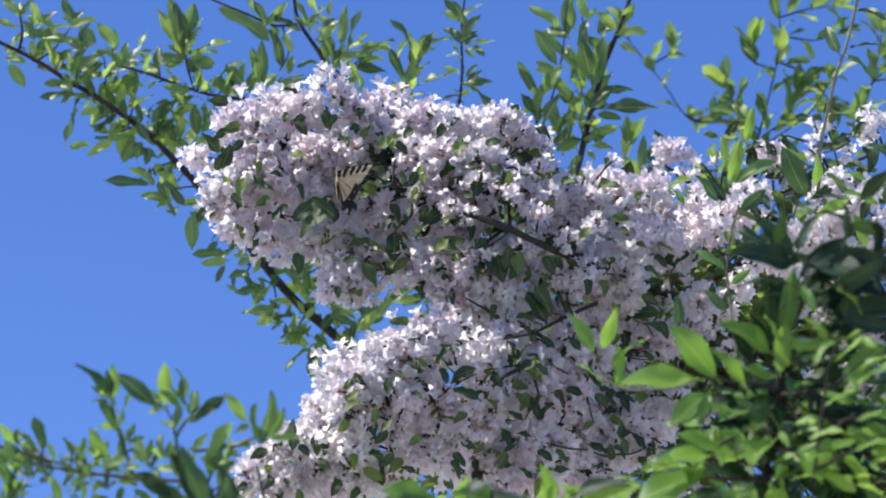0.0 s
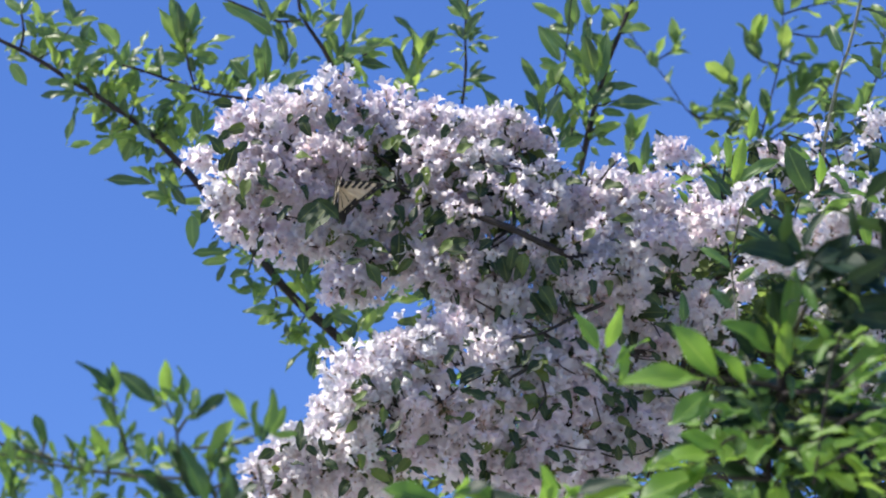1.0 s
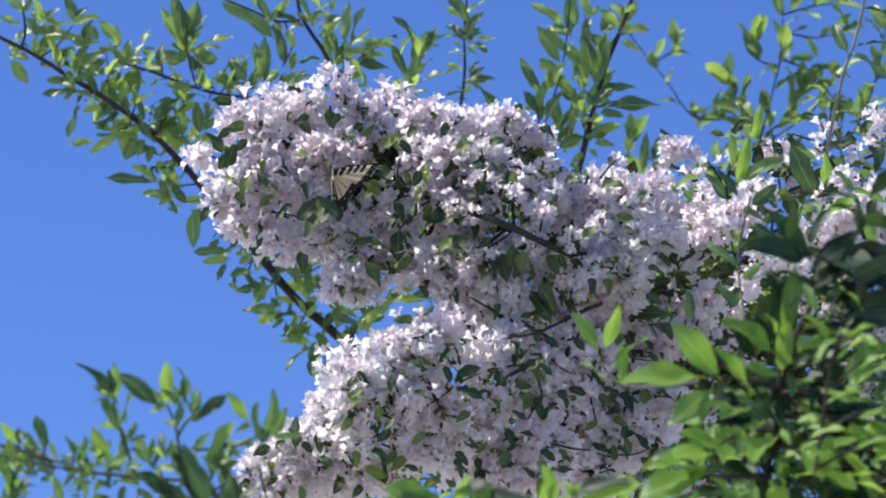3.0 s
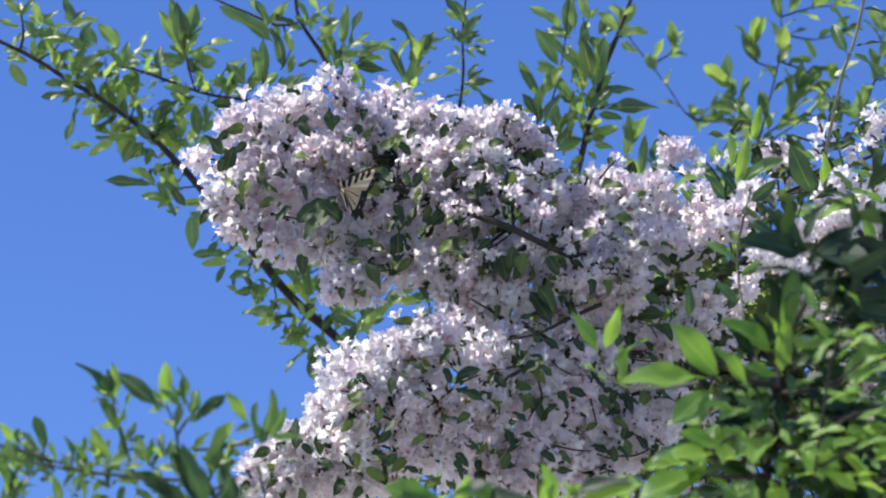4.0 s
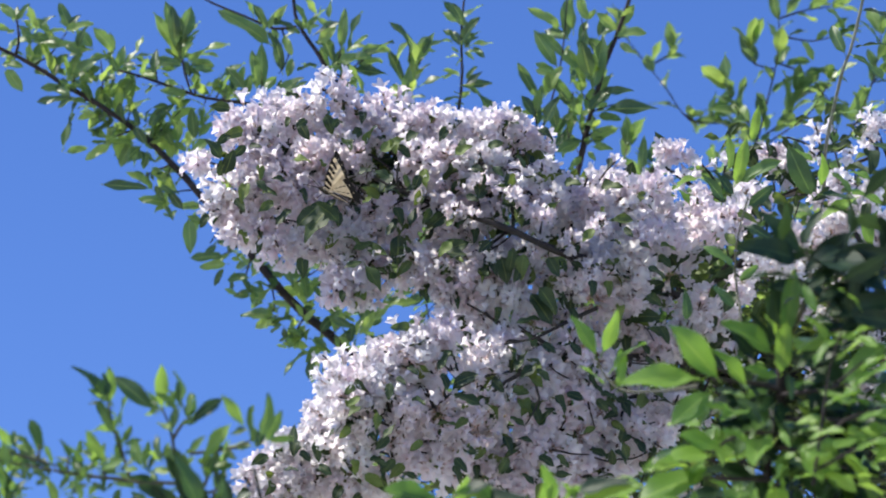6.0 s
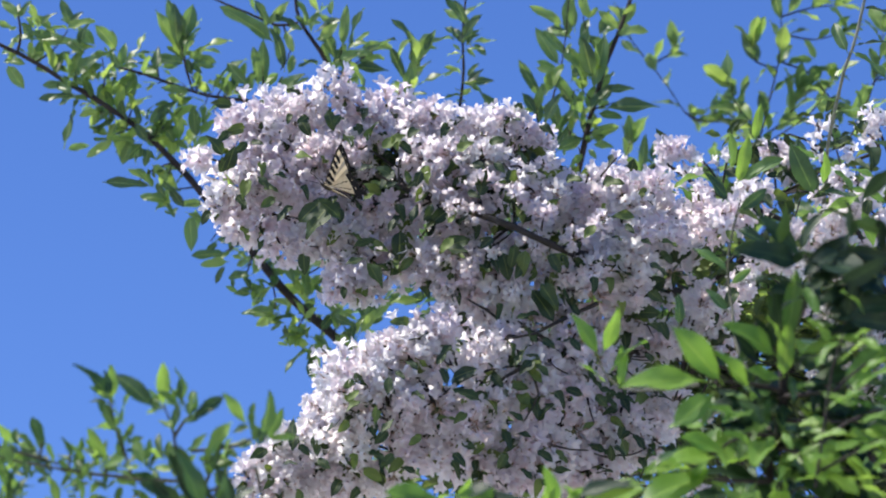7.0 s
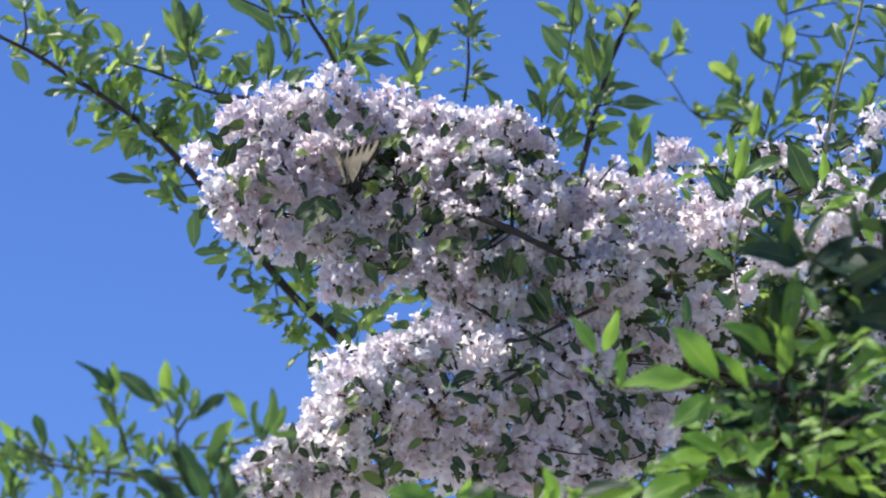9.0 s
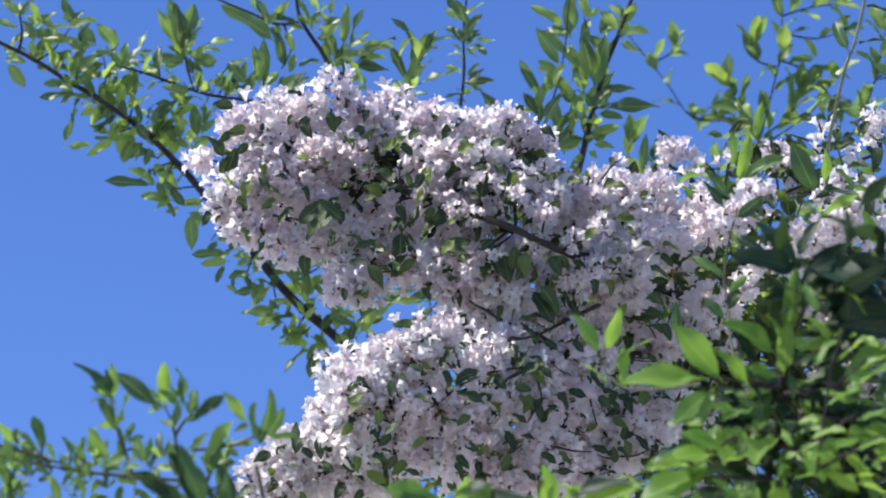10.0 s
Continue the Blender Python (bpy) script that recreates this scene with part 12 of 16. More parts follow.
core.blade(SUNLIT_LEAF_MESH, (0.3228, 3.4754, 2.7817), (0.3601, 3.4545, 2.7808), (0, -0.85, 0.45))
core.blade(SUNLIT_LEAF_MESH, (0.3154, 3.4727, 2.7891), (0.3318, 3.4498, 2.7937), (0, -0.85, 0.45))
core.blade(SUNLIT_LEAF_MESH, (0.2686, 3.5074, 2.6939), (0.2476, 3.4819, 2.7054), (0, -0.85, 0.45))
core.blade(SUNLIT_LEAF_MESH, (0.2942, 3.4764, 2.7789), (0.2819, 3.4491, 2.7955), (0, -0.85, 0.45))
core.blade(SUNLIT_LEAF_MESH, (0.3523, 3.4771, 2.7771), (0.3112, 3.4568, 2.7743), (0, -0.85, 0.45))
core.blade(SUNLIT_LEAF_MESH, (0.372, 3.5091, 2.6892), (0.3993, 3.4849, 2.6971), (0, -0.85, 0.45))
core.blade(SUNLIT_LEAF_MESH, (0.2539, 3.4981, 2.7193), (0.2329, 3.4746, 2.7256), (0, -0.85, 0.45))
# inner leaves, their shade held in the dark leaf colour
core.blade(SHADE_LEAF_MESH, (0.279, 3.5215, 2.7721), (0.2483, 3.4886, 2.8039), (0, -0.85, 0.45))
core.blade(SHADE_LEAF_MESH, (0.2867, 3.5106, 2.7727), (0.2753, 3.4775, 2.8053), (0, -0.85, 0.45))
core.blade(SHADE_LEAF_MESH, (0.2966, 3.5106, 2.7727), (0.293, 3.4673, 2.8331), (0, -0.85, 0.45))
core.blade(SHADE_LEAF_MESH, (0.3022, 3.5296, 2.7791), (0.2867, 3.4903, 2.8287), (0, -0.85, 0.45))
core.blade(SHADE_LEAF_MESH, (0.3072, 3.533, 2.7697), (0.3502, 3.5049, 2.7886), (0, -0.85, 0.45))
core.blade(SHADE_LEAF_MESH, (0.3122, 3.5381, 2.7556), (0.3552, 3.5106, 2.7727), (0, -0.85, 0.45))
core.blade(SHADE_LEAF_MESH, (0.3172, 3.5398, 2.7509), (0.3576, 3.5235, 2.7373), (0, -0.85, 0.45))
core.blade(SHADE_LEAF_MESH, (0.3089, 3.5623, 2.7477), (0.3471, 3.5475, 2.7299), (0, -0.85, 0.45))
core.blade(SHADE_LEAF_MESH, (0.2988, 3.5589, 2.7571), (0.2623, 3.545, 2.7369), (0, -0.85, 0.45))
core.blade(SHADE_LEAF_MESH, (0.2938, 3.5692, 2.7289), (0.2424, 3.5475, 2.7299), (0, -0.85, 0.45))
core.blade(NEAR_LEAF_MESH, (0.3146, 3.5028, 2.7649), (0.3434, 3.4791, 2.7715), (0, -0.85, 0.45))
core.blade(SHADE_LEAF_MESH, (0.3038, 3.5692, 2.7289), (0.3571, 3.5552, 2.7088), (0, -0.85, 0.45))
core.blade(SHADE_LEAF_MESH, (0.2888, 3.576, 2.71), (0.2374, 3.5552, 2.7088), (0, -0.85, 0.45))
core.blade(SHADE_LEAF_MESH, (0.2845, 3.5942, 2.6894), (0.233, 3.5699, 2.6976), (0, -0.85, 0.45))
core.blade(SHADE_LEAF_MESH, (0.3038, 3.5812, 2.6959), (0.3471, 3.5688, 2.6713), (0, -0.85, 0.45))
core.blade(SHADE_LEAF_MESH, (0.3272, 3.5296, 2.7791), (0.375, 3.5021, 2.796), (0, -0.85, 0.45))
core.blade(SHADE_LEAF_MESH, (0.2738, 3.5589, 2.7571), (0.2274, 3.5432, 2.7416), (0, -0.85, 0.45))
core.blade(SHADE_LEAF_MESH, (0.2594, 3.5581, 2.7886), (0.213, 3.5357, 2.7916), (0, -0.85, 0.45))
core.blade(SHADE_LEAF_MESH, (0.3552, 3.4987, 2.8053), (0.3236, 3.4835, 2.7886), (0, -0.85, 0.45))
core.blade(SHADE_LEAF_MESH, (0.3458, 3.571, 2.7823), (0.3891, 3.5534, 2.7722), (0, -0.85, 0.45))
core.blade(SHADE_LEAF_MESH, (0.36, 3.5787, 2.7319), (0.398, 3.5647, 2.7117), (0, -0.85, 0.45))
core.blade(SHADE_LEAF_MESH, (0.3549, 3.5925, 2.6941), (0.388, 3.5716, 2.6929), (0, -0.85, 0.45))
core.blade(SHADE_LEAF_MESH, (0.2594, 3.5976, 2.6799), (0.208, 3.5801, 2.6695), (0, -0.85, 0.45))
core.blade(SHADE_LEAF_MESH, (0.2437, 3.5623, 2.7477), (0.2149, 3.5409, 2.7481), (0, -0.85, 0.45))
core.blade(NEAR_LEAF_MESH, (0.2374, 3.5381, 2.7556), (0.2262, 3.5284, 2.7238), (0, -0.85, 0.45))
core.blade(SHADE_LEAF_MESH, (0.3371, 3.516, 2.8165), (0.3651, 3.4869, 2.838), (0, -0.85, 0.45))
core.blade(SHADE_LEAF_MESH, (0.3471, 3.5211, 2.8025), (0.3998, 3.4903, 2.8287), (0, -0.85, 0.45))
core.blade(NEAR_LEAF_MESH, (0.2553, 3.5113, 2.7417), (0.2795, 3.4993, 2.7161), (0, -0.85, 0.45))
core.blade(NEAR_LEAF_MESH, (0.2758, 3.5284, 2.7238), (0.2546, 3.5186, 2.6922), (0, -0.85, 0.45))
core.blade(NEAR_LEAF_MESH, (0.3097, 3.5231, 2.7091), (0.3277, 3.501, 2.7114), (0, -0.85, 0.45))
core.blade(NEAR_LEAF_MESH, (0.3006, 3.4855, 2.754), (0.3039, 3.4732, 2.7293), (0, -0.85, 0.45))
core.blade(SHADE_LEAF_MESH, (0.2682, 3.6234, 2.8056), (0.2777, 3.5832, 2.8263), (0, -0.55, 0.85))
core.blade(SHADE_LEAF_MESH, (0.3605, 3.5849, 2.718), (0.3615, 3.5962, 2.6925), (-0.45, -0.8, 0.3))
core.blade(SHADE_LEAF_MESH, (0.3605, 3.6087, 2.682), (0.3323, 3.6308, 2.6679), (0, -0.55, 0.85))
core.blade(SHADE_LEAF_MESH, (0.4135, 3.6669, 2.6936), (0.4456, 3.6073, 2.6747), (0, -0.55, 0.85))
core.blade(SHADE_LEAF_MESH, (0.2552, 3.6433, 2.7805), (0.2648, 3.6223, 2.7397), (-0.45, -0.8, 0.3))
core.blade(SHADE_LEAF_MESH, (0.3711, 3.5992, 2.7461), (0.3989, 3.5979, 2.7556), (0, -0.85, 0.45))
core.blade(SHADE_LEAF_MESH, (0.2607, 3.5995, 2.7873), (0.2875, 3.5749, 2.7685), (0.45, -0.8, 0.3))
core.blade(SHADE_LEAF_MESH, (0.2957, 3.6402, 2.7604), (0.2882, 3.5786, 2.706), (0.45, -0.8, 0.3))
core.blade(SHADE_LEAF_MESH, (0.2816, 3.6348, 2.7237), (0.3076, 3.6327, 2.7218), (0, -0.85, 0.45))
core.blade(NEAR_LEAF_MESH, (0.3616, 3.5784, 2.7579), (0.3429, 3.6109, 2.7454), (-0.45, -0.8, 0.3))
core.blade(SHADE_LEAF_MESH, (0.3316, 3.6108, 2.7638), (0.3543, 3.5804, 2.7616), (0, -0.55, 0.85))
core.blade(SHADE_LEAF_MESH, (0.2633, 3.6226, 2.6828), (0.2346, 3.6332, 2.6931), (0, -0.55, 0.85))
core.blade(SHADE_LEAF_MESH, (0.3189, 3.6385, 2.7984), (0.2763, 3.5855, 2.7776), (0.45, -0.8, 0.3))
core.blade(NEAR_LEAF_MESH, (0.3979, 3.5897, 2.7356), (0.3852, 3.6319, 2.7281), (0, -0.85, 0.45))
core.blade(SHADE_LEAF_MESH, (0.338, 3.6113, 2.7898), (0.3482, 3.6101, 2.7546), (0, -0.85, 0.45))
core.blade(SHADE_LEAF_MESH, (0.3456, 3.6199, 2.7246), (0.3776, 3.6363, 2.7197), (0, -0.55, 0.85))
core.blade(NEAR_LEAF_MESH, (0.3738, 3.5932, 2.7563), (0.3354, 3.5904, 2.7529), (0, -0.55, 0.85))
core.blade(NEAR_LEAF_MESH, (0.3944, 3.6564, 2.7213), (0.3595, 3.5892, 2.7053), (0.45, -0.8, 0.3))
core.blade(SHADE_LEAF_MESH, (0.3127, 3.65, 2.6985), (0.3318, 3.6189, 2.7088), (-0.45, -0.8, 0.3))
core.blade(SHADE_LEAF_MESH, (0.2765, 3.6629, 2.7243), (0.2653, 3.6087, 2.68), (0, -0.55, 0.85))
core.blade(SHADE_LEAF_MESH, (0.3165, 3.6087, 2.7576), (0.288, 3.6082, 2.7647), (-0.45, -0.8, 0.3))
core.blade(SHADE_LEAF_MESH, (0.2856, 3.6602, 2.7238), (0.277, 3.579, 2.732), (0.45, -0.8, 0.3))
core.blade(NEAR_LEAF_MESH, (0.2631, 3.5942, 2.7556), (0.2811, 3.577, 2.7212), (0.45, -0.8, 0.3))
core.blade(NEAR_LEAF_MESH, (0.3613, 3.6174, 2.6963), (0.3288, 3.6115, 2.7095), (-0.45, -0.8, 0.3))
core.blade(SHADE_LEAF_MESH, (0.3191, 3.5881, 2.7573), (0.3381, 3.6087, 2.7404), (0, -0.85, 0.45))
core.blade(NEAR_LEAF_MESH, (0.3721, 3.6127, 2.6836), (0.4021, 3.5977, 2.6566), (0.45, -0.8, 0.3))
core.blade(SHADE_LEAF_MESH, (0.278, 3.5897, 2.7017), (0.305, 3.6069, 2.6964), (-0.45, -0.8, 0.3))
core.blade(SHADE_LEAF_MESH, (0.3833, 3.5957, 2.8137), (0.3666, 3.5529, 2.8265), (-0.45, -0.8, 0.3))
core.blade(SHADE_LEAF_MESH, (0.2805, 3.603, 2.763), (0.2438, 3.6024, 2.7801), (-0.45, -0.8, 0.3))
core.blade(SHADE_LEAF_MESH, (0.2985, 3.6498, 2.763), (0.2695, 3.6074, 2.7305), (-0.45, -0.8, 0.3))
core.blade(SHADE_LEAF_MESH, (0.3526, 3.582, 2.799), (0.3312, 3.6035, 2.7883), (0.45, -0.8, 0.3))
core.blade(SHADE_LEAF_MESH, (0.2686, 3.6204, 2.7565), (0.2573, 3.5719, 2.7669), (-0.45, -0.8, 0.3))
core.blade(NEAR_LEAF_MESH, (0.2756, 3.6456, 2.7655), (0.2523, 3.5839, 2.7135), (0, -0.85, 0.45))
core.blade(SHADE_LEAF_MESH, (0.3742, 3.6501, 2.729), (0.3385, 3.5809, 2.6988), (-0.45, -0.8, 0.3))
core.blade(SHADE_LEAF_MESH, (0.3269, 3.6442, 2.7205), (0.3555, 3.598, 2.6998), (0.45, -0.8, 0.3))
core.blade(SHADE_LEAF_MESH, (0.2777, 3.5664, 2.7693), (0.2554, 3.5552, 2.7893), (-0.45, -0.8, 0.3))
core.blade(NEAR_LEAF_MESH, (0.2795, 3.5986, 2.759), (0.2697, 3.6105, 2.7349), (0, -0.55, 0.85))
core.blade(SHADE_LEAF_MESH, (0.3553, 3.5777, 2.7379), (0.3187, 3.6148, 2.74), (0.45, -0.8, 0.3))
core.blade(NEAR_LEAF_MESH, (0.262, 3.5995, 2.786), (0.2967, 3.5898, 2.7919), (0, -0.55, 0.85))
core.blade(SHADE_LEAF_MESH, (0.3681, 3.6187, 2.7845), (0.3658, 3.5727, 2.7952), (-0.45, -0.8, 0.3))
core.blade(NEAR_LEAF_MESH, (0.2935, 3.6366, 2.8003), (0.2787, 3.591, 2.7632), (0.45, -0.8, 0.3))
core.blade(BROAD_LEAF_MESH, (0.2835, 3.6286, 2.7376), (0.2533, 3.5237, 2.7019), (0, -0.85, 0.45))
core.blade(BROAD_LEAF_MESH, (0.3946, 3.5463, 2.7253), (0.4317, 3.5326, 2.7235), (0, -0.85, 0.45))
core.blade(SHADE_LEAF_MESH, (0.3953, 3.6496, 2.6863), (0.4004, 3.5593, 2.6403), (0, -0.55, 0.85))
core.blade(NEAR_LEAF_MESH, (0.3281, 3.6243, 2.7535), (0.3447, 3.5484, 2.7264), (-0.45, -0.8, 0.3))
core.blade(BROAD_LEAF_MESH, (0.3403, 3.6106, 2.7701), (0.3368, 3.5209, 2.7268), (0, -0.55, 0.85))
core.blade(NEAR_LEAF_MESH, (0.3769, 3.6402, 2.7047), (0.37, 3.5511, 2.6625), (0, -0.85, 0.45))
core.blade(NEAR_LEAF_MESH, (0.3443, 3.5702, 2.7441), (0.3545, 3.5512, 2.7192), (0, -0.85, 0.45))
core.blade(SHADE_LEAF_MESH, (0.2934, 3.5342, 2.7253), (0.3031, 3.5702, 2.7127), (0, -0.55, 0.85))
core.blade(NEAR_LEAF_MESH, (0.3271, 3.6066, 2.8149), (0.3318, 3.5037, 2.8024), (0, -0.85, 0.45))
core.blade(SHADE_LEAF_MESH, (0.3229, 3.6195, 2.7525), (0.3437, 3.5179, 2.7263), (-0.45, -0.8, 0.3))
core.blade(NEAR_LEAF_MESH, (0.2749, 3.5355, 2.7047), (0.2521, 3.5279, 2.6995), (0, -0.55, 0.85))
core.blade(NEAR_LEAF_MESH, (0.316, 3.5298, 2.7533), (0.3438, 3.5755, 2.7653), (0, -0.85, 0.45))
core.blade(SHADE_LEAF_MESH, (0.2795, 3.5883, 2.696), (0.2862, 3.5536, 2.6638), (0.45, -0.8, 0.3))
core.blade(NEAR_LEAF_MESH, (0.3134, 3.5267, 2.7379), (0.3427, 3.5972, 2.751), (0, -0.55, 0.85))
core.blade(BROAD_LEAF_MESH, (0.3201, 3.5615, 2.6999), (0.3206, 3.5624, 2.6856), (0, -0.85, 0.45))
core.blade(NEAR_LEAF_MESH, (0.3401, 3.5586, 2.6849), (0.3525, 3.5374, 2.6661), (-0.45, -0.8, 0.3))
core.blade(BROAD_LEAF_MESH, (0.3202, 3.5876, 2.7503), (0.3555, 3.5822, 2.7522), (-0.45, -0.8, 0.3))
core.blade(SHADE_LEAF_MESH, (0.3519, 3.632, 2.736), (0.3684, 3.5387, 2.7181), (0, -0.55, 0.85))
core.blade(SHADE_LEAF_MESH, (0.3533, 3.5704, 2.6737), (0.341, 3.58, 2.6622), (0.45, -0.8, 0.3))
core.blade(NEAR_LEAF_MESH, (0.3676, 3.6032, 2.6906), (0.3766, 3.6245, 2.6767), (0, -0.85, 0.45))
core.blade(SHADE_LEAF_MESH, (0.2728, 3.6135, 2.7722), (0.2459, 3.5618, 2.7413), (-0.45, -0.8, 0.3))
core.blade(SHADE_LEAF_MESH, (0.3433, 3.6141, 2.7135), (0.3473, 3.5695, 2.6851), (0.45, -0.8, 0.3))
core.blade(NEAR_LEAF_MESH, (0.3812, 3.5402, 2.7658), (0.4116, 3.5742, 2.7801), (0.45, -0.8, 0.3))
core.blade(SHADE_LEAF_MESH, (0.3163, 3.605, 2.7315), (0.3248, 3.5597, 2.6983), (0, -0.85, 0.45))
core.blade(BROAD_LEAF_MESH, (0.3367, 3.5903, 2.7298), (0.3483, 3.5627, 2.7099), (0, -0.85, 0.45))
core.blade(NEAR_LEAF_MESH, (0.3059, 3.5801, 2.7718), (0.3288, 3.5936, 2.7717), (0.45, -0.8, 0.3))
core.blade(NEAR_LEAF_MESH, (0.3411, 3.6266, 2.7657), (0.3659, 3.5177, 2.7266), (0, -0.85, 0.45))
core.blade(NEAR_LEAF_MESH, (0.3493, 3.5667, 2.6519), (0.3216, 3.545, 2.6267), (0, -0.55, 0.85))
core.blade(NEAR_LEAF_MESH, (0.2749, 3.5476, 2.6762), (0.2649, 3.5571, 2.6605), (0, -0.85, 0.45))
core.blade(NEAR_LEAF_MESH, (0.3616, 3.5981, 2.6854), (0.3792, 3.5631, 2.6621), (0, -0.55, 0.85))
core.blade(NEAR_LEAF_MESH, (0.2811, 3.5964, 2.7899), (0.2595, 3.5776, 2.7939), (0, -0.85, 0.45))
core.blade(SHADE_LEAF_MESH, (0.3305, 3.5572, 2.6541), (0.3712, 3.5784, 2.6564), (0.45, -0.8, 0.3))
core.blade(SHADE_LEAF_MESH, (0.2776, 3.529, 2.7475), (0.2616, 3.5354, 2.7342), (0.45, -0.8, 0.3))
core.blade(SHADE_LEAF_MESH, (0.3979, 3.5511, 2.7676), (0.4162, 3.4995, 2.7621), (0, -0.85, 0.45))
core.blade(NEAR_LEAF_MESH, (0.3585, 3.6464, 2.7033), (0.3524, 3.5427, 2.6511), (0.45, -0.8, 0.3))
core.blade(BROAD_LEAF_MESH, (0.3917, 3.5722, 2.6714), (0.426, 3.587, 2.6629), (-0.45, -0.8, 0.3))
core.blade(SHADE_LEAF_MESH, (0.388, 3.5896, 2.7047), (0.4148, 3.5234, 2.68), (0, -0.55, 0.85))
core.blade(SHADE_LEAF_MESH, (0.3373, 3.5425, 2.7145), (0.3628, 3.5511, 2.699), (0, -0.85, 0.45))
core.blade(NEAR_LEAF_MESH, (0.241, 3.5828, 2.738), (0.2382, 3.5505, 2.7093), (-0.45, -0.8, 0.3))
core.blade(NEAR_LEAF_MESH, (0.378, 3.6006, 2.7092), (0.3512, 3.5276, 2.6703), (0, -0.85, 0.45))
core.blade(SHADE_LEAF_MESH, (0.3127, 3.577, 2.6781), (0.3145, 3.5508, 2.6458), (0.45, -0.8, 0.3))
core.blade(SHADE_LEAF_MESH, (0.346, 3.5918, 2.7251), (0.3607, 3.6107, 2.7109), (0, -0.85, 0.45))
core.blade(NEAR_LEAF_MESH, (0.2706, 3.5446, 2.7473), (0.2502, 3.5507, 2.763), (0.45, -0.8, 0.3))
core.blade(BROAD_LEAF_MESH, (0.2962, 3.5341, 2.7116), (0.282, 3.5731, 2.7049), (0, -0.85, 0.45))
core.blade(BROAD_LEAF_MESH, (0.3995, 3.6149, 2.7714), (0.4279, 3.5435, 2.7518), (0, -0.55, 0.85))
core.blade(NEAR_LEAF_MESH, (0.2906, 3.6176, 2.7256), (0.2844, 3.6163, 2.7073), (0, -0.55, 0.85))
core.blade(NEAR_LEAF_MESH, (0.3212, 3.5317, 2.7239), (0.3479, 3.5809, 2.7307), (0, -0.55, 0.85))
core.blade(NEAR_LEAF_MESH, (0.2867, 3.5549, 2.7467), (0.2738, 3.515, 2.7129), (0.45, -0.8, 0.3))
core.blade(NEAR_LEAF_MESH, (0.3447, 3.6137, 2.7736), (0.3583, 3.5654, 2.7716), (0.45, -0.8, 0.3))
core.blade(NEAR_LEAF_MESH, (0.3449, 3.6329, 2.7041), (0.3731, 3.5299, 2.6708), (0.45, -0.8, 0.3))
core.blade(SHADE_LEAF_MESH, (0.3569, 3.5965, 2.7016), (0.3758, 3.5765, 2.6788), (-0.45, -0.8, 0.3))
core.blade(NEAR_LEAF_MESH, (0.2345, 3.5869, 2.7359), (0.2011, 3.6028, 2.753), (0, -0.85, 0.45))
core.blade(SHADE_LEAF_MESH, (0.2926, 3.5668, 2.7679), (0.257, 3.5067, 2.7611), (-0.45, -0.8, 0.3))
core.blade(BROAD_LEAF_MESH, (0.3199, 3.6286, 2.7496), (0.3221, 3.5533, 2.7051), (-0.45, -0.8, 0.3))
core.blade(SHADE_LEAF_MESH, (0.312, 3.5569, 2.7285), (0.3239, 3.5995, 2.7282), (0.45, -0.8, 0.3))
core.blade(SHADE_LEAF_MESH, (0.2889, 3.5292, 2.7518), (0.2612, 3.5352, 2.7662), (0.45, -0.8, 0.3))
core.blade(NEAR_LEAF_MESH, (0.3428, 3.6029, 2.7451), (0.3726, 3.5278, 2.7232), (-0.45, -0.8, 0.3))
core.blade(NEAR_LEAF_MESH, (0.3043, 3.6302, 2.7574), (0.3166, 3.5433, 2.716), (0.45, -0.8, 0.3))
core.blade(SHADE_LEAF_MESH, (0.3158, 3.6387, 2.7039), (0.2923, 3.6115, 2.6771), (0, -0.55, 0.85))
core.blade(NEAR_LEAF_MESH, (0.3185, 3.5724, 2.7664), (0.3454, 3.5718, 2.7594), (0, -0.85, 0.45))
core.blade(NEAR_LEAF_MESH, (0.2706, 3.5185, 2.7764), (0.2487, 3.5145, 2.7792), (0, -0.55, 0.85))
core.blade(NEAR_LEAF_MESH, (0.3073, 3.6144, 2.7159), (0.3058, 3.5749, 2.6894), (0, -0.85, 0.45))
core.blade(NEAR_LEAF_MESH, (0.3499, 3.6525, 2.6957), (0.3681, 3.5431, 2.6467), (-0.45, -0.8, 0.3))
core.blade(NEAR_LEAF_MESH, (0.3493, 3.5779, 2.6861), (0.3337, 3.5611, 2.6588), (0.45, -0.8, 0.3))
core.blade(NEAR_LEAF_MESH, (0.3408, 3.5211, 2.7628), (0.3424, 3.5529, 2.7535), (0.45, -0.8, 0.3))
core.blade(NEAR_LEAF_MESH, (0.285, 3.5413, 2.7122), (0.2845, 3.5674, 2.698), (0, -0.55, 0.85))
core.blade(SHADE_LEAF_MESH, (0.3828, 3.604, 2.7424), (0.4008, 3.5514, 2.7303), (0, -0.85, 0.45))
core.blade(NEAR_LEAF_MESH, (0.352, 3.5719, 2.6928), (0.3819, 3.606, 2.6992), (-0.45, -0.8, 0.3))
core.blade(NEAR_LEAF_MESH, (0.2709, 3.5469, 2.7251), (0.2883, 3.6098, 2.7285), (-0.45, -0.8, 0.3))
core.blade(NEAR_LEAF_MESH, (0.3196, 3.6234, 2.7552), (0.3252, 3.608, 2.7277), (-0.45, -0.8, 0.3))
core.blade(NEAR_LEAF_MESH, (0.3195, 3.5833, 2.7184), (0.3435, 3.5978, 2.7128), (0.45, -0.8, 0.3))
core.blade(SHADE_LEAF_MESH, (0.3119, 3.5506, 2.6884), (0.2996, 3.6009, 2.6922), (-0.45, -0.8, 0.3))
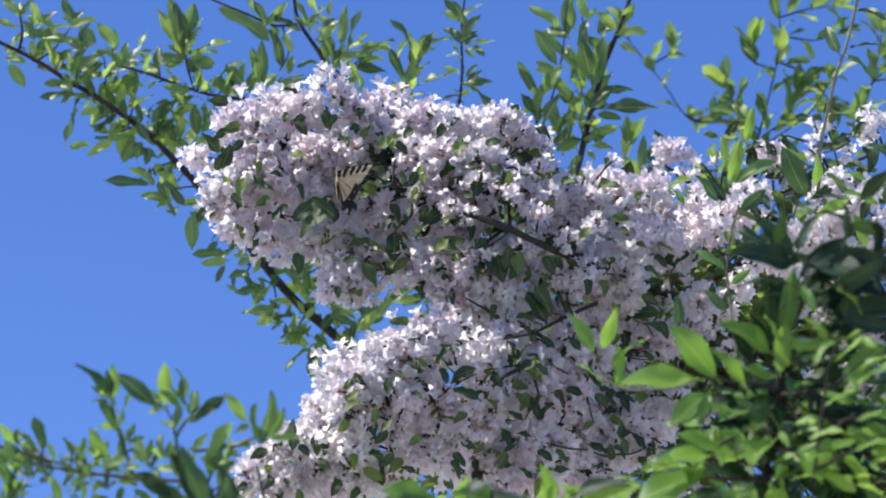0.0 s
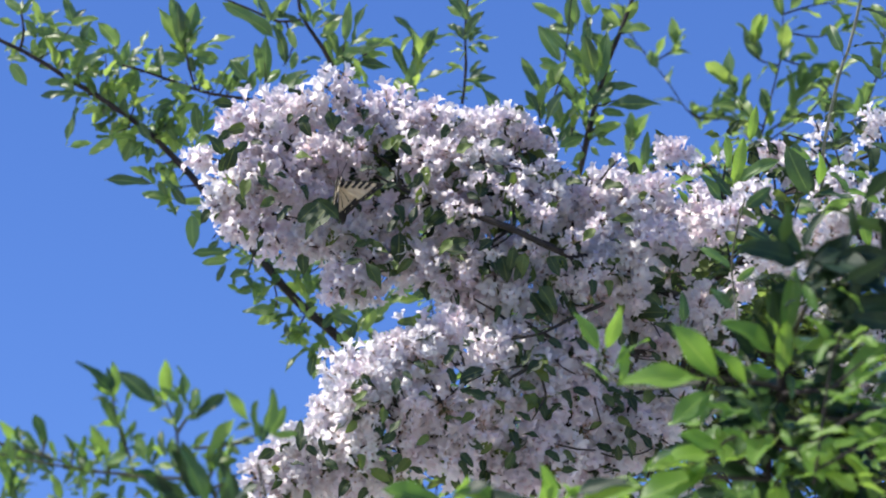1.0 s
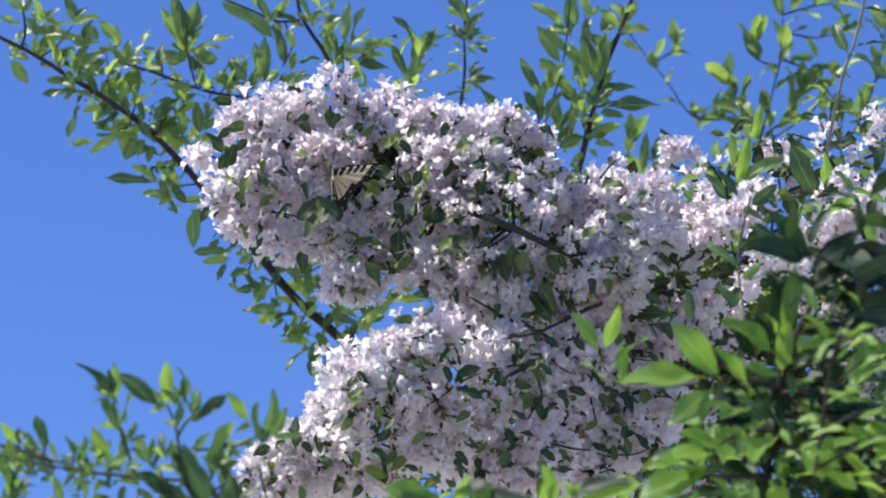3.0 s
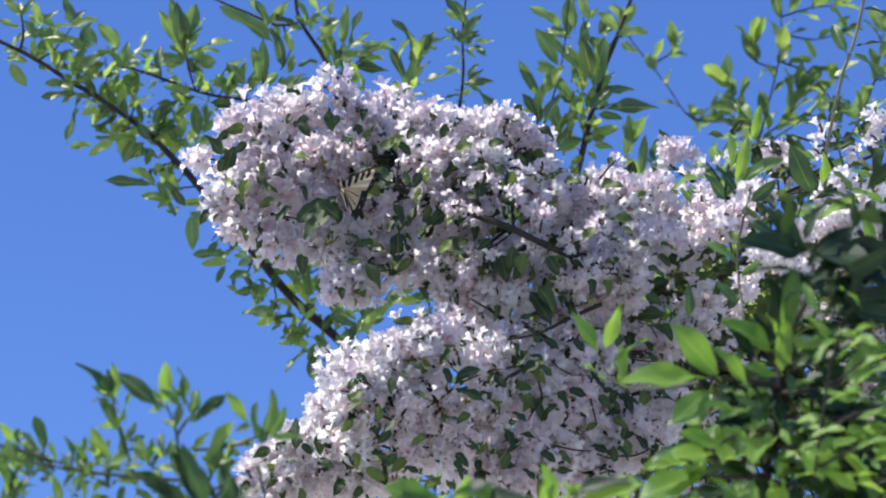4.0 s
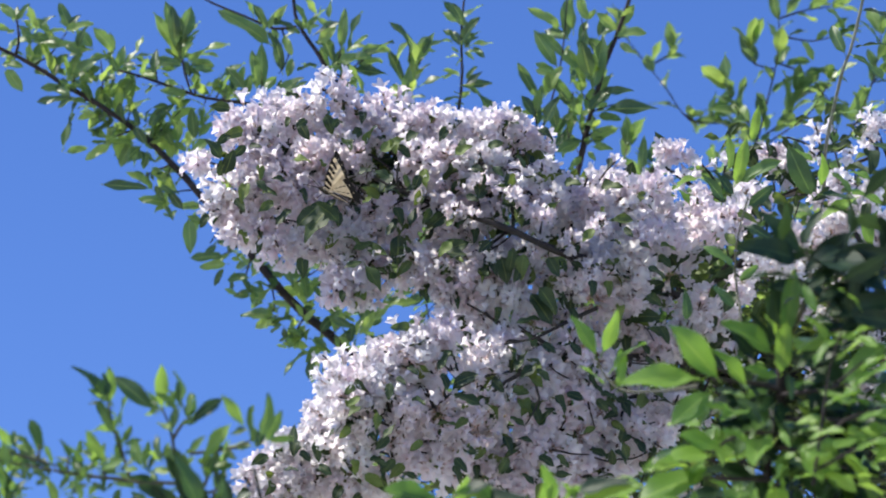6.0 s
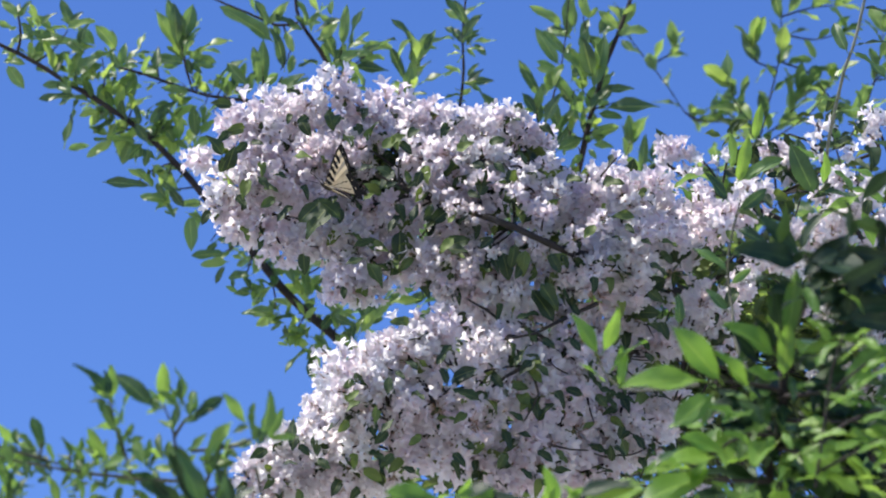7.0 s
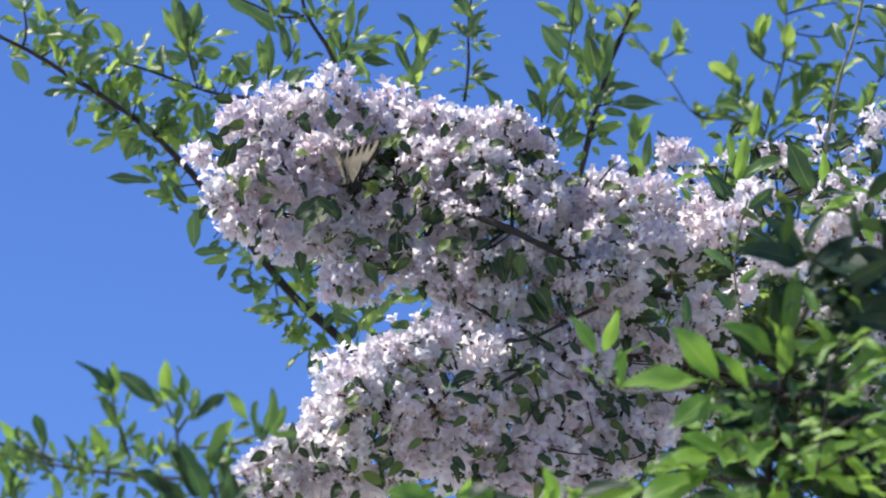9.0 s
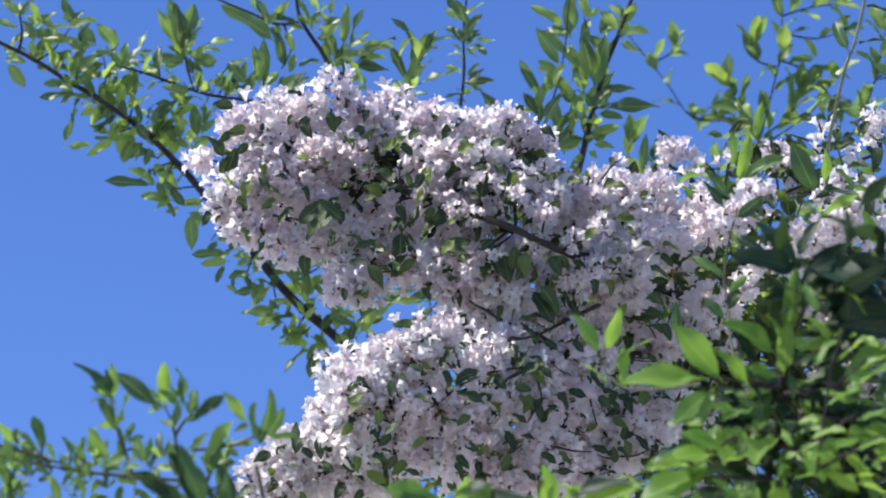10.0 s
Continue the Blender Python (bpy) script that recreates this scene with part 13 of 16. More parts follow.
core.blade(SHADE_LEAF_MESH, (0.3304, 3.5281, 2.7634), (0.3612, 3.5796, 2.7752), (0, -0.55, 0.85))
core.blade(NEAR_LEAF_MESH, (0.4048, 3.5827, 2.7333), (0.4168, 3.5677, 2.7146), (0.45, -0.8, 0.3))
core.blade(NEAR_LEAF_MESH, (0.3999, 3.6301, 2.7623), (0.4157, 3.5745, 2.7513), (0, -0.55, 0.85))
core.blade(BROAD_LEAF_MESH, (0.3354, 3.5837, 2.7328), (0.3631, 3.5686, 2.7303), (0.45, -0.8, 0.3))
core.blade(NEAR_LEAF_MESH, (0.2425, 3.588, 2.6752), (0.2329, 3.6275, 2.6651), (0, -0.85, 0.45))
core.blade(NEAR_LEAF_MESH, (0.3561, 3.5991, 2.7372), (0.3803, 3.5809, 2.7194), (0, -0.85, 0.45))
core.blade(NEAR_LEAF_MESH, (0.2973, 3.551, 2.7475), (0.2968, 3.5241, 2.7242), (0, -0.85, 0.45))
core.blade(SHADE_LEAF_MESH, (0.313, 3.6213, 2.6879), (0.3047, 3.555, 2.6453), (0, -0.85, 0.45))
core.blade(NEAR_LEAF_MESH, (0.2876, 3.5283, 2.7481), (0.2801, 3.521, 2.7291), (0, -0.85, 0.45))
core.blade(NEAR_LEAF_MESH, (0.3571, 3.5268, 2.7307), (0.3953, 3.5961, 2.7527), (0, -0.85, 0.45))
core.blade(NEAR_LEAF_MESH, (0.2626, 3.5772, 2.7579), (0.2278, 3.5859, 2.7547), (-0.45, -0.8, 0.3))
core.blade(NEAR_LEAF_MESH, (0.3265, 3.6271, 2.7257), (0.2981, 3.5426, 2.6825), (0.45, -0.8, 0.3))
core.blade(SHADE_LEAF_MESH, (0.3039, 3.5398, 2.7889), (0.3412, 3.5702, 2.8012), (-0.45, -0.8, 0.3))
core.blade(SHADE_LEAF_MESH, (0.3392, 3.5864, 2.7807), (0.3711, 3.5423, 2.7771), (0, -0.85, 0.45))
core.blade(NEAR_LEAF_MESH, (0.3538, 3.5988, 2.7208), (0.3343, 3.5314, 2.6859), (-0.45, -0.8, 0.3))
core.blade(NEAR_LEAF_MESH, (0.3481, 3.6052, 2.7364), (0.3703, 3.5954, 2.7305), (-0.45, -0.8, 0.3))
core.blade(NEAR_LEAF_MESH, (0.3828, 3.596, 2.7634), (0.3997, 3.5192, 2.729), (0, -0.55, 0.85))
core.blade(NEAR_LEAF_MESH, (0.3796, 3.5539, 2.7561), (0.4051, 3.5669, 2.7727), (0.45, -0.8, 0.3))
core.blade(NEAR_LEAF_MESH, (0.2934, 3.5403, 2.7369), (0.2974, 3.5262, 2.718), (0, -0.85, 0.45))
core.blade(SHADE_LEAF_MESH, (0.3339, 3.5797, 2.7985), (0.3542, 3.5023, 2.7766), (-0.45, -0.8, 0.3))
core.blade(BROAD_LEAF_MESH, (0.3556, 3.5581, 2.7107), (0.3762, 3.5961, 2.7091), (0.45, -0.8, 0.3))
core.blade(NEAR_LEAF_MESH, (0.3029, 3.5722, 2.717), (0.2699, 3.5394, 2.6933), (0, -0.85, 0.45))
core.blade(BROAD_LEAF_MESH, (0.357, 3.624, 2.7781), (0.357, 3.5485, 2.7313), (-0.45, -0.8, 0.3))
core.blade(NEAR_LEAF_MESH, (0.2549, 3.5456, 2.7353), (0.2527, 3.5815, 2.7326), (0.45, -0.8, 0.3))
core.blade(SHADE_LEAF_MESH, (0.3311, 3.537, 2.7671), (0.3238, 3.5141, 2.7355), (0, -0.85, 0.45))
core.blade(NEAR_LEAF_MESH, (0.3469, 3.5631, 2.7394), (0.3737, 3.511, 2.7188), (0.45, -0.8, 0.3))
core.blade(NEAR_LEAF_MESH, (0.3588, 3.578, 2.7661), (0.3811, 3.5745, 2.7532), (0.45, -0.8, 0.3))
core.blade(SHADE_LEAF_MESH, (0.3365, 3.5362, 2.7781), (0.3552, 3.5877, 2.7838), (-0.45, -0.8, 0.3))
core.blade(SHADE_LEAF_MESH, (0.3166, 3.6119, 2.8023), (0.3398, 3.5249, 2.7828), (0.45, -0.8, 0.3))
core.blade(SHADE_LEAF_MESH, (0.3489, 3.6304, 2.7465), (0.3367, 3.5247, 2.6952), (-0.45, -0.8, 0.3))
core.blade(BROAD_LEAF_MESH, (0.3034, 3.6105, 2.6876), (0.2948, 3.5885, 2.6597), (0, -0.55, 0.85))
core.blade(BROAD_LEAF_MESH, (0.3535, 3.5673, 2.7259), (0.3719, 3.5333, 2.7102), (0, -0.85, 0.45))
core.blade(NEAR_LEAF_MESH, (0.3364, 3.6174, 2.7755), (0.3489, 3.521, 2.7347), (0, -0.85, 0.45))
core.blade(BROAD_LEAF_MESH, (0.3372, 3.5569, 2.7169), (0.3411, 3.527, 2.687), (0, -0.85, 0.45))
core.blade(BROAD_LEAF_MESH, (0.2658, 3.5702, 2.6817), (0.2549, 3.5681, 2.6627), (-0.45, -0.8, 0.3))
core.blade(SHADE_LEAF_MESH, (0.362, 3.5997, 2.7381), (0.386, 3.5747, 2.7244), (0, -0.85, 0.45))
core.blade(SUNLIT_LEAF_MESH, (0.2282, 3.5272, 2.6824), (0.2147, 3.4899, 2.6571), (0, -0.55, 0.85))
core.blade(SUNLIT_LEAF_MESH, (0.3458, 3.4504, 2.7206), (0.3872, 3.483, 2.7418), (0, -0.55, 0.85))
core.blade(SUNLIT_LEAF_MESH, (0.3761, 3.5126, 2.6775), (0.3848, 3.4427, 2.6748), (-0.45, -0.8, 0.3))
core.blade(SUNLIT_LEAF_MESH, (0.2972, 3.4672, 2.6636), (0.2771, 3.508, 2.6609), (0, -0.85, 0.45))
core.blade(SUNLIT_LEAF_MESH, (0.2171, 3.484, 2.6473), (0.2178, 3.5096, 2.6387), (-0.6, -0.4, 0.7))
core.blade(BROAD_LEAF_MESH, (0.3656, 3.5031, 2.7171), (0.3995, 3.4972, 2.705), (0, -0.85, 0.45))
core.blade(NEAR_LEAF_MESH, (0.2179, 3.4902, 2.6907), (0.1763, 3.47, 2.6775), (-0.6, -0.4, 0.7))
core.blade(SUNLIT_LEAF_MESH, (0.2897, 3.4562, 2.6945), (0.2977, 3.4477, 2.675), (-0.6, -0.4, 0.7))
core.blade(BROAD_LEAF_MESH, (0.3098, 3.4741, 2.6814), (0.3398, 3.4592, 2.6615), (-0.45, -0.8, 0.3))
core.blade(SUNLIT_LEAF_MESH, (0.3559, 3.4734, 2.6987), (0.3915, 3.4498, 2.687), (0, -0.55, 0.85))
core.blade(BROAD_LEAF_MESH, (0.3461, 3.487, 2.699), (0.3902, 3.5138, 2.703), (0, -0.85, 0.45))
core.blade(BROAD_LEAF_MESH, (0.3711, 3.5309, 2.702), (0.3939, 3.4575, 2.6838), (0, -0.85, 0.45))
core.blade(SUNLIT_LEAF_MESH, (0.2815, 3.5072, 2.7024), (0.2654, 3.4451, 2.6684), (0, -0.55, 0.85))
core.blade(NEAR_LEAF_MESH, (0.262, 3.5274, 2.663), (0.2481, 3.4634, 2.6217), (0, -0.55, 0.85))
core.blade(SUNLIT_LEAF_MESH, (0.385, 3.5212, 2.6958), (0.4093, 3.5109, 2.6858), (-0.6, -0.4, 0.7))
core.blade(BROAD_LEAF_MESH, (0.2896, 3.5126, 2.6583), (0.2889, 3.4794, 2.6308), (0, -0.85, 0.45))
core.blade(BROAD_LEAF_MESH, (0.2714, 3.5133, 2.7306), (0.2415, 3.4765, 2.7108), (-0.45, -0.8, 0.3))
core.blade(BROAD_LEAF_MESH, (0.3258, 3.4774, 2.6614), (0.3556, 3.4593, 2.6434), (0, -0.85, 0.45))
core.blade(SUNLIT_LEAF_MESH, (0.2291, 3.4735, 2.6703), (0.209, 3.4888, 2.6663), (-0.45, -0.8, 0.3))
core.blade(BROAD_LEAF_MESH, (0.2702, 3.4853, 2.6514), (0.2678, 3.4872, 2.633), (0, -0.85, 0.45))
core.blade(SUNLIT_LEAF_MESH, (0.3126, 3.4952, 2.6896), (0.3241, 3.4522, 2.6558), (0, -0.55, 0.85))
core.blade(NEAR_LEAF_MESH, (0.3605, 3.4756, 2.7085), (0.399, 3.4365, 2.6939), (-0.6, -0.4, 0.7))
core.blade(SUNLIT_LEAF_MESH, (0.2272, 3.539, 2.6826), (0.1846, 3.4524, 2.6635), (0, -0.85, 0.45))
core.blade(SUNLIT_LEAF_MESH, (0.2927, 3.489, 2.6665), (0.2955, 3.5027, 2.6481), (0, -0.55, 0.85))
core.blade(BROAD_LEAF_MESH, (0.3443, 3.4354, 2.7221), (0.3893, 3.4093, 2.7409), (-0.5, -0.6, 0.8))
core.blade(BROAD_LEAF_MESH, (0.3521, 3.4259, 2.6911), (0.3874, 3.4068, 2.6966), (-0.39, -0.59, 0.8))
core.blade(SUNLIT_LEAF_MESH, (0.3325, 3.4251, 2.7595), (0.3162, 3.4176, 2.7866), (-0.15, -0.47, 0.8))
core.blade(SUNLIT_LEAF_MESH, (0.3374, 3.4305, 2.746), (0.3667, 3.4247, 2.7706), (-0.38, -0.41, 0.8))
core.blade(SUNLIT_LEAF_MESH, (0.3465, 3.418, 2.7622), (0.3783, 3.4285, 2.7863), (-0.24, -0.45, 0.8))
core.blade(SUNLIT_LEAF_MESH, (0.3154, 3.4042, 2.7321), (0.3334, 3.4064, 2.7623), (-0.41, -0.65, 0.8))
core.blade(SUNLIT_LEAF_MESH, (0.3526, 3.3943, 2.7238), (0.3776, 3.3736, 2.742), (-0.47, -0.46, 0.8))
core.blade(SUNLIT_LEAF_MESH, (0.3251, 3.4167, 2.7008), (0.3522, 3.3938, 2.7125), (-0.22, -0.5, 0.8))
core.blade(SUNLIT_LEAF_MESH, (0.3093, 3.4118, 2.669), (0.3373, 3.39, 2.6762), (-0.53, -0.57, 0.8))
core.blade(BROAD_LEAF_MESH, (0.3331, 3.4628, 2.6749), (0.3664, 3.4736, 2.6976), (-0.29, -0.62, 0.8))
core.blade(SUNLIT_LEAF_MESH, (0.35, 3.4381, 2.6672), (0.3831, 3.4279, 2.6791), (-0.43, -0.7, 0.8))
core.blade(SUNLIT_LEAF_MESH, (0.3074, 3.4503, 2.6609), (0.3327, 3.4578, 2.6784), (-0.24, -0.67, 0.8))
core.blade(SUNLIT_LEAF_MESH, (0.365, 3.4505, 2.6509), (0.3445, 3.4313, 2.6651), (-0.25, -0.54, 0.8))
core.blade(SUNLIT_LEAF_MESH, (0.3384, 3.4773, 2.6489), (0.3712, 3.4819, 2.6706), (-0.54, -0.59, 0.8))
core.blade(SUNLIT_LEAF_MESH, (0.3722, 3.4527, 2.7124), (0.3478, 3.4479, 2.721), (-0.38, -0.55, 0.8))
core.blade(SUNLIT_LEAF_MESH, (0.2986, 3.4658, 2.6504), (0.3269, 3.4795, 2.6638), (-0.33, -0.36, 0.8))
core.blade(SUNLIT_LEAF_MESH, (0.3606, 3.408, 2.7792), (0.3446, 3.3831, 2.8011), (-0.19, -0.55, 0.8))
core.blade(SUNLIT_LEAF_MESH, (0.3717, 3.387, 2.7415), (0.3544, 3.4002, 2.7612), (-0.58, -0.5, 0.8))
core.blade(SUNLIT_LEAF_MESH, (0.3213, 3.4015, 2.777), (0.3082, 3.406, 2.8093), (-0.4, -0.62, 0.8))
core.blade(BROAD_LEAF_MESH, (0.3779, 3.4425, 2.6283), (0.3527, 3.4261, 2.6384), (-0.32, -0.58, 0.8))
core.stem([(0.3184, 3.4712, 2.647), (0.3256, 3.4546, 2.6926), (0.3329, 3.4364, 2.7428), (0.3426, 3.4264, 2.7702)], 0.0016, 0.0009)
core.stem([(0.3256, 3.458, 2.6835), (0.3475, 3.4521, 2.6995), (0.3766, 3.448, 2.7109)], 0.0016, 0.0009)
core.stem([(0.3329, 3.443, 2.7246), (0.362, 3.4347, 2.7474)], 0.0016, 0.0009)
core.stem([(0.3232, 3.4663, 2.6607), (0.3523, 3.4613, 2.6744), (0.3814, 3.4563, 2.6881)], 0.0016, 0.0009)
core.done()
front = Branch(near, "branch", (0.1042, 3.4686, 2.5959), GREEN_STEM, 32, "low shoots with blurred bright leaves")
front.stem([(0.40, 3.55, 1.6), (0.30, 3.5, 2.3), (0.2036, 3.5167, 2.6097), (0.1042, 3.4653, 2.605), (-0.0405, 3.4636, 2.6095)], 0.007, 0.003, sides=7, step=0.06)
front.blade(SUNLIT_LEAF_MESH, (-0.0043, 3.457, 2.6276), (-0.0451, 3.4321, 2.6377), (0, -0.35, 0.9))
front.blade(SUNLIT_LEAF_MESH, (0.0077, 3.4587, 2.6231), (0.0221, 3.4304, 2.6422), (0.35, -0.93, 0.0))
front.blade(SUNLIT_LEAF_MESH, (0.027, 3.4578, 2.6254), (0.0653, 3.4342, 2.6319), (0, -0.35, 0.9))
front.blade(SUNLIT_LEAF_MESH, (0.0849, 3.4587, 2.6231), (0.0917, 3.4296, 2.6445), (0.35, -0.93, 0.0))
front.blade(SUNLIT_LEAF_MESH, (0.097, 3.4578, 2.6254), (0.1325, 3.4296, 2.6445), (0, -0.35, 0.9))
front.blade(SUNLIT_LEAF_MESH, (0.1139, 3.4587, 2.6231), (0.1613, 3.4293, 2.6454), (0, -0.35, 0.9))
front.blade(SUNLIT_LEAF_MESH, (0.056, 3.457, 2.6276), (0.0317, 3.4312, 2.64), (0, -0.35, 0.9))
front.blade(SUNLIT_LEAF_MESH, (0.1622, 3.4587, 2.6231), (0.1397, 3.4304, 2.6422), (0.35, -0.93, 0.0))
front.blade(SUNLIT_LEAF_MESH, (0.1139, 3.457, 2.6276), (0.1037, 3.4296, 2.6445), (0, -0.35, 0.9))
front.blade(SUNLIT_LEAF_MESH, (-0.0405, 3.4603, 2.6186), (-0.0211, 3.4312, 2.64), (0, -0.35, 0.9))
front.blade(BROAD_LEAF_MESH, (0.0029, 3.4403, 2.6152), (-0.0457, 3.4035, 2.6286), (0, -0.8, 0.5))
front.blade(BROAD_LEAF_MESH, (0.0557, 3.4394, 2.6174), (0.0171, 3.4035, 2.6286), (0, -0.8, 0.5))
front.blade(SHADE_LEAF_MESH, (0.0221, 3.4378, 2.6219), (0.0742, 3.4044, 2.6259), (0, -0.8, 0.5))
front.blade(SUNLIT_LEAF_MESH, (0.0965, 3.4394, 2.6174), (0.0847, 3.3983, 2.6429), (0, -0.8, 0.5))
front.blade(BROAD_LEAF_MESH, (0.1133, 3.4378, 2.6219), (0.1623, 3.4018, 2.633), (0, -0.8, 0.5))
front.blade(SHADE_LEAF_MESH, (0.1085, 3.4362, 2.6264), (0.1551, 3.3992, 2.6402), (0, -0.8, 0.5))
front.blade(SHADE_LEAF_MESH, (0.0029, 3.4378, 2.6219), (0.0362, 3.4009, 2.6357), (0, -0.8, 0.5))
front.blade(SUNLIT_LEAF_MESH, (0.0845, 3.4403, 2.6152), (0.0909, 3.4025, 2.6313), (0, -0.8, 0.5))
front.blade(SHADE_LEAF_MESH, (-0.0115, 3.4378, 2.6219), (-0.0376, 3.4057, 2.6223), (0, -0.8, 0.5))
front.done()
# the shade on this shoot is painted in by the dark leaf colour
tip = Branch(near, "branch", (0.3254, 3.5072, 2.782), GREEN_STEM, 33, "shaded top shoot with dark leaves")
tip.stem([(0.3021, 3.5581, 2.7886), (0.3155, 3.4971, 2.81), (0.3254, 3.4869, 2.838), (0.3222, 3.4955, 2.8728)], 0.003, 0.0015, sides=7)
tip.blade(SHADE_LEAF_MESH, (0.318, 3.4809, 2.8543), (0.2679, 3.4366, 2.8592), (0.45, -0.88, -0.05))
tip.blade(SHADE_LEAF_MESH, (0.3204, 3.4801, 2.8566), (0.2808, 3.4648, 2.8986), (0.35, -0.93, 0.0))
tip.blade(SHADE_LEAF_MESH, (0.2981, 3.4767, 2.8659), (0.3039, 3.4444, 2.8962), (0.5, -0.85, 0.1))
tip.blade(SHADE_LEAF_MESH, (0.3187, 3.463, 2.8452), (0.3624, 3.3836, 2.8295), (0.45, -0.88, -0.05))
tip.blade(SHADE_LEAF_MESH, (0.3286, 3.4663, 2.8359), (0.3842, 3.3893, 2.8136), (0.45, -0.88, -0.05))
tip.blade(SHADE_LEAF_MESH, (0.3357, 3.4498, 2.7937), (0.389, 3.3959, 2.7954), (0.45, -0.88, -0.05))
tip.blade(SHADE_LEAF_MESH, (0.3286, 3.4714, 2.822), (0.3669, 3.4214, 2.7838), (0.45, -0.88, -0.05))
tip.blade(SHADE_LEAF_MESH, (0.3204, 3.4835, 2.8473), (0.3513, 3.4358, 2.8615), (0.45, -0.88, -0.05))
tip.blade(SHADE_LEAF_MESH, (0.3407, 3.3926, 2.8045), (0.382, 3.3675, 2.815), (0.45, -0.88, -0.05))
tip.blade(SHADE_LEAF_MESH, (0.3456, 3.4025, 2.7773), (0.3938, 3.4042, 2.7728), (0.45, -0.88, -0.05))
tip.blade(SHADE_LEAF_MESH, (0.3254, 3.4869, 2.838), (0.2891, 3.4697, 2.8266), (0.45, -0.88, -0.05))
tip.blade(SHADE_LEAF_MESH, (0.3552, 3.3877, 2.8181), (0.3504, 3.4025, 2.7773), (0.35, -0.93, 0.0))
tip.thicket(SHADE_LEAF_MESH, (0.3601, 3.4835, 2.8473), (0.03, 0.02, 0.02), 3, 0.05)
tip.thicket(SHADE_LEAF_MESH, (0.3779, 3.4756, 2.8104), (0.03, 0.02, 0.03), 4, 0.05)
tip.blade(SHADE_LEAF_MESH, (0.3847, 3.4391, 2.8523), (0.3436, 3.4129, 2.8365), (0.45, -0.88, -0.05))
tip.blade(SHADE_LEAF_MESH, (0.3857, 3.4441, 2.8384), (0.3484, 3.4182, 2.8219), (0, -0.8, 0.5))
tip.blade(SHADE_LEAF_MESH, (0.3847, 3.4495, 2.8237), (0.3387, 3.4229, 2.8091), (-0.4, -0.8, 0.2))
tip.blade(SHADE_LEAF_MESH, (0.3847, 3.4545, 2.8098), (0.3436, 3.4289, 2.7926), (0.45, -0.88, -0.05))
tip.blade(SHADE_LEAF_MESH, (0.3538, 3.4391, 2.8523), (0.3144, 3.4146, 2.8319), (0, -0.8, 0.5))
tip.blade(SHADE_LEAF_MESH, (0.3538, 3.4445, 2.8375), (0.3173, 3.4196, 2.8182), (-0.4, -0.8, 0.2))
tip.blade(SHADE_LEAF_MESH, (0.3808, 3.4576, 2.8015), (0.3484, 3.4349, 2.7761), (0.45, -0.88, -0.05))
tip.blade(SHADE_LEAF_MESH, (0.366, 3.4492, 2.8246), (0.3241, 3.4266, 2.799), (0, -0.8, 0.5))
tip.blade(SHADE_LEAF_MESH, (0.4004, 3.4529, 2.8144), (0.3669, 3.4312, 2.7862), (-0.4, -0.8, 0.2))
tip.blade(SHADE_LEAF_MESH, (0.4004, 3.4428, 2.8421), (0.3669, 3.4109, 2.842), (0.45, -0.88, -0.05))
tip.blade(SHADE_LEAF_MESH, (0.3955, 3.4475, 2.8292), (0.3582, 3.4159, 2.8283), (0, -0.8, 0.5))
tip.blade(SHADE_LEAF_MESH, (0.3955, 3.4559, 2.8061), (0.3582, 3.4242, 2.8054), (-0.4, -0.8, 0.2))
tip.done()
sprig = Branch(near, "branch", (0.2905, 3.9696, 2.9735), GREEN_STEM, 34, "thin sprig with pale leaf undersides")
sprig.stem([(0.2956, 3.5787, 2.7319), (0.2874, 3.7916, 2.8779), (0.2905, 3.9619, 2.9947), (0.2908, 3.9653, 3.0439), (0.3054, 3.976, 3.1023)], 0.0028, 0.001, sides=6)
sprig.blade(NEAR_LEAF_MESH, (0.2933, 3.9676, 3.0961), (0.2717, 3.9569, 3.1255), (0.35, -0.93, 0.0))
sprig.blade(NEAR_LEAF_MESH, (0.2894, 3.9538, 3.0169), (0.2596, 3.9436, 3.045), (0.35, -0.93, 0.0))
sprig.blade(NEAR_LEAF_MESH, (0.2905, 3.9484, 3.0317), (0.3187, 3.9427, 3.0476), (0.45, -0.88, -0.05))
sprig.blade(NEAR_LEAF_MESH, (0.2905, 3.9677, 2.9788), (0.268, 3.959, 3.0026), (0.35, -0.93, 0.0))
sprig.blade(NEAR_LEAF_MESH, (0.2399, 3.9725, 2.9656), (0.2427, 3.961, 2.9973), (0.35, -0.93, 0.0))
sprig.blade(NEAR_LEAF_MESH, (0.2976, 3.9576, 3.0651), (0.33, 3.9427, 3.0476), (0.45, -0.88, -0.05))
sprig.blade(NEAR_LEAF_MESH, (0.3018, 3.9705, 3.0881), (0.3331, 3.9627, 3.1095), (0.45, -0.88, -0.05))
sprig.blade(NEAR_LEAF_MESH, (0.2905, 3.9581, 3.0053), (0.3131, 3.9523, 3.0211), (0.45, -0.88, -0.05))
sprig.done()
young = Branch(near, "branch", (0.1695, 3.8063, 2.8376), GREEN_STEM, 35, "young side shoot with pointed leaves")
young.stem([(0.2292, 3.5649, 2.7697), (0.1914, 3.7093, 2.8115), (0.1641, 3.8026, 2.8476), (0.1487, 3.8142, 2.8741)], 0.002, 0.001, sides=6)
young.blade(SUNLIT_LEAF_MESH, (0.148, 3.7944, 2.8703), (0.1255, 3.7788, 2.9132), (0.35, -0.93, 0.0))
young.blade(SUNLIT_LEAF_MESH, (0.1507, 3.7934, 2.8728), (0.1695, 3.7778, 2.9157), (0.5,-0.7,0.3))
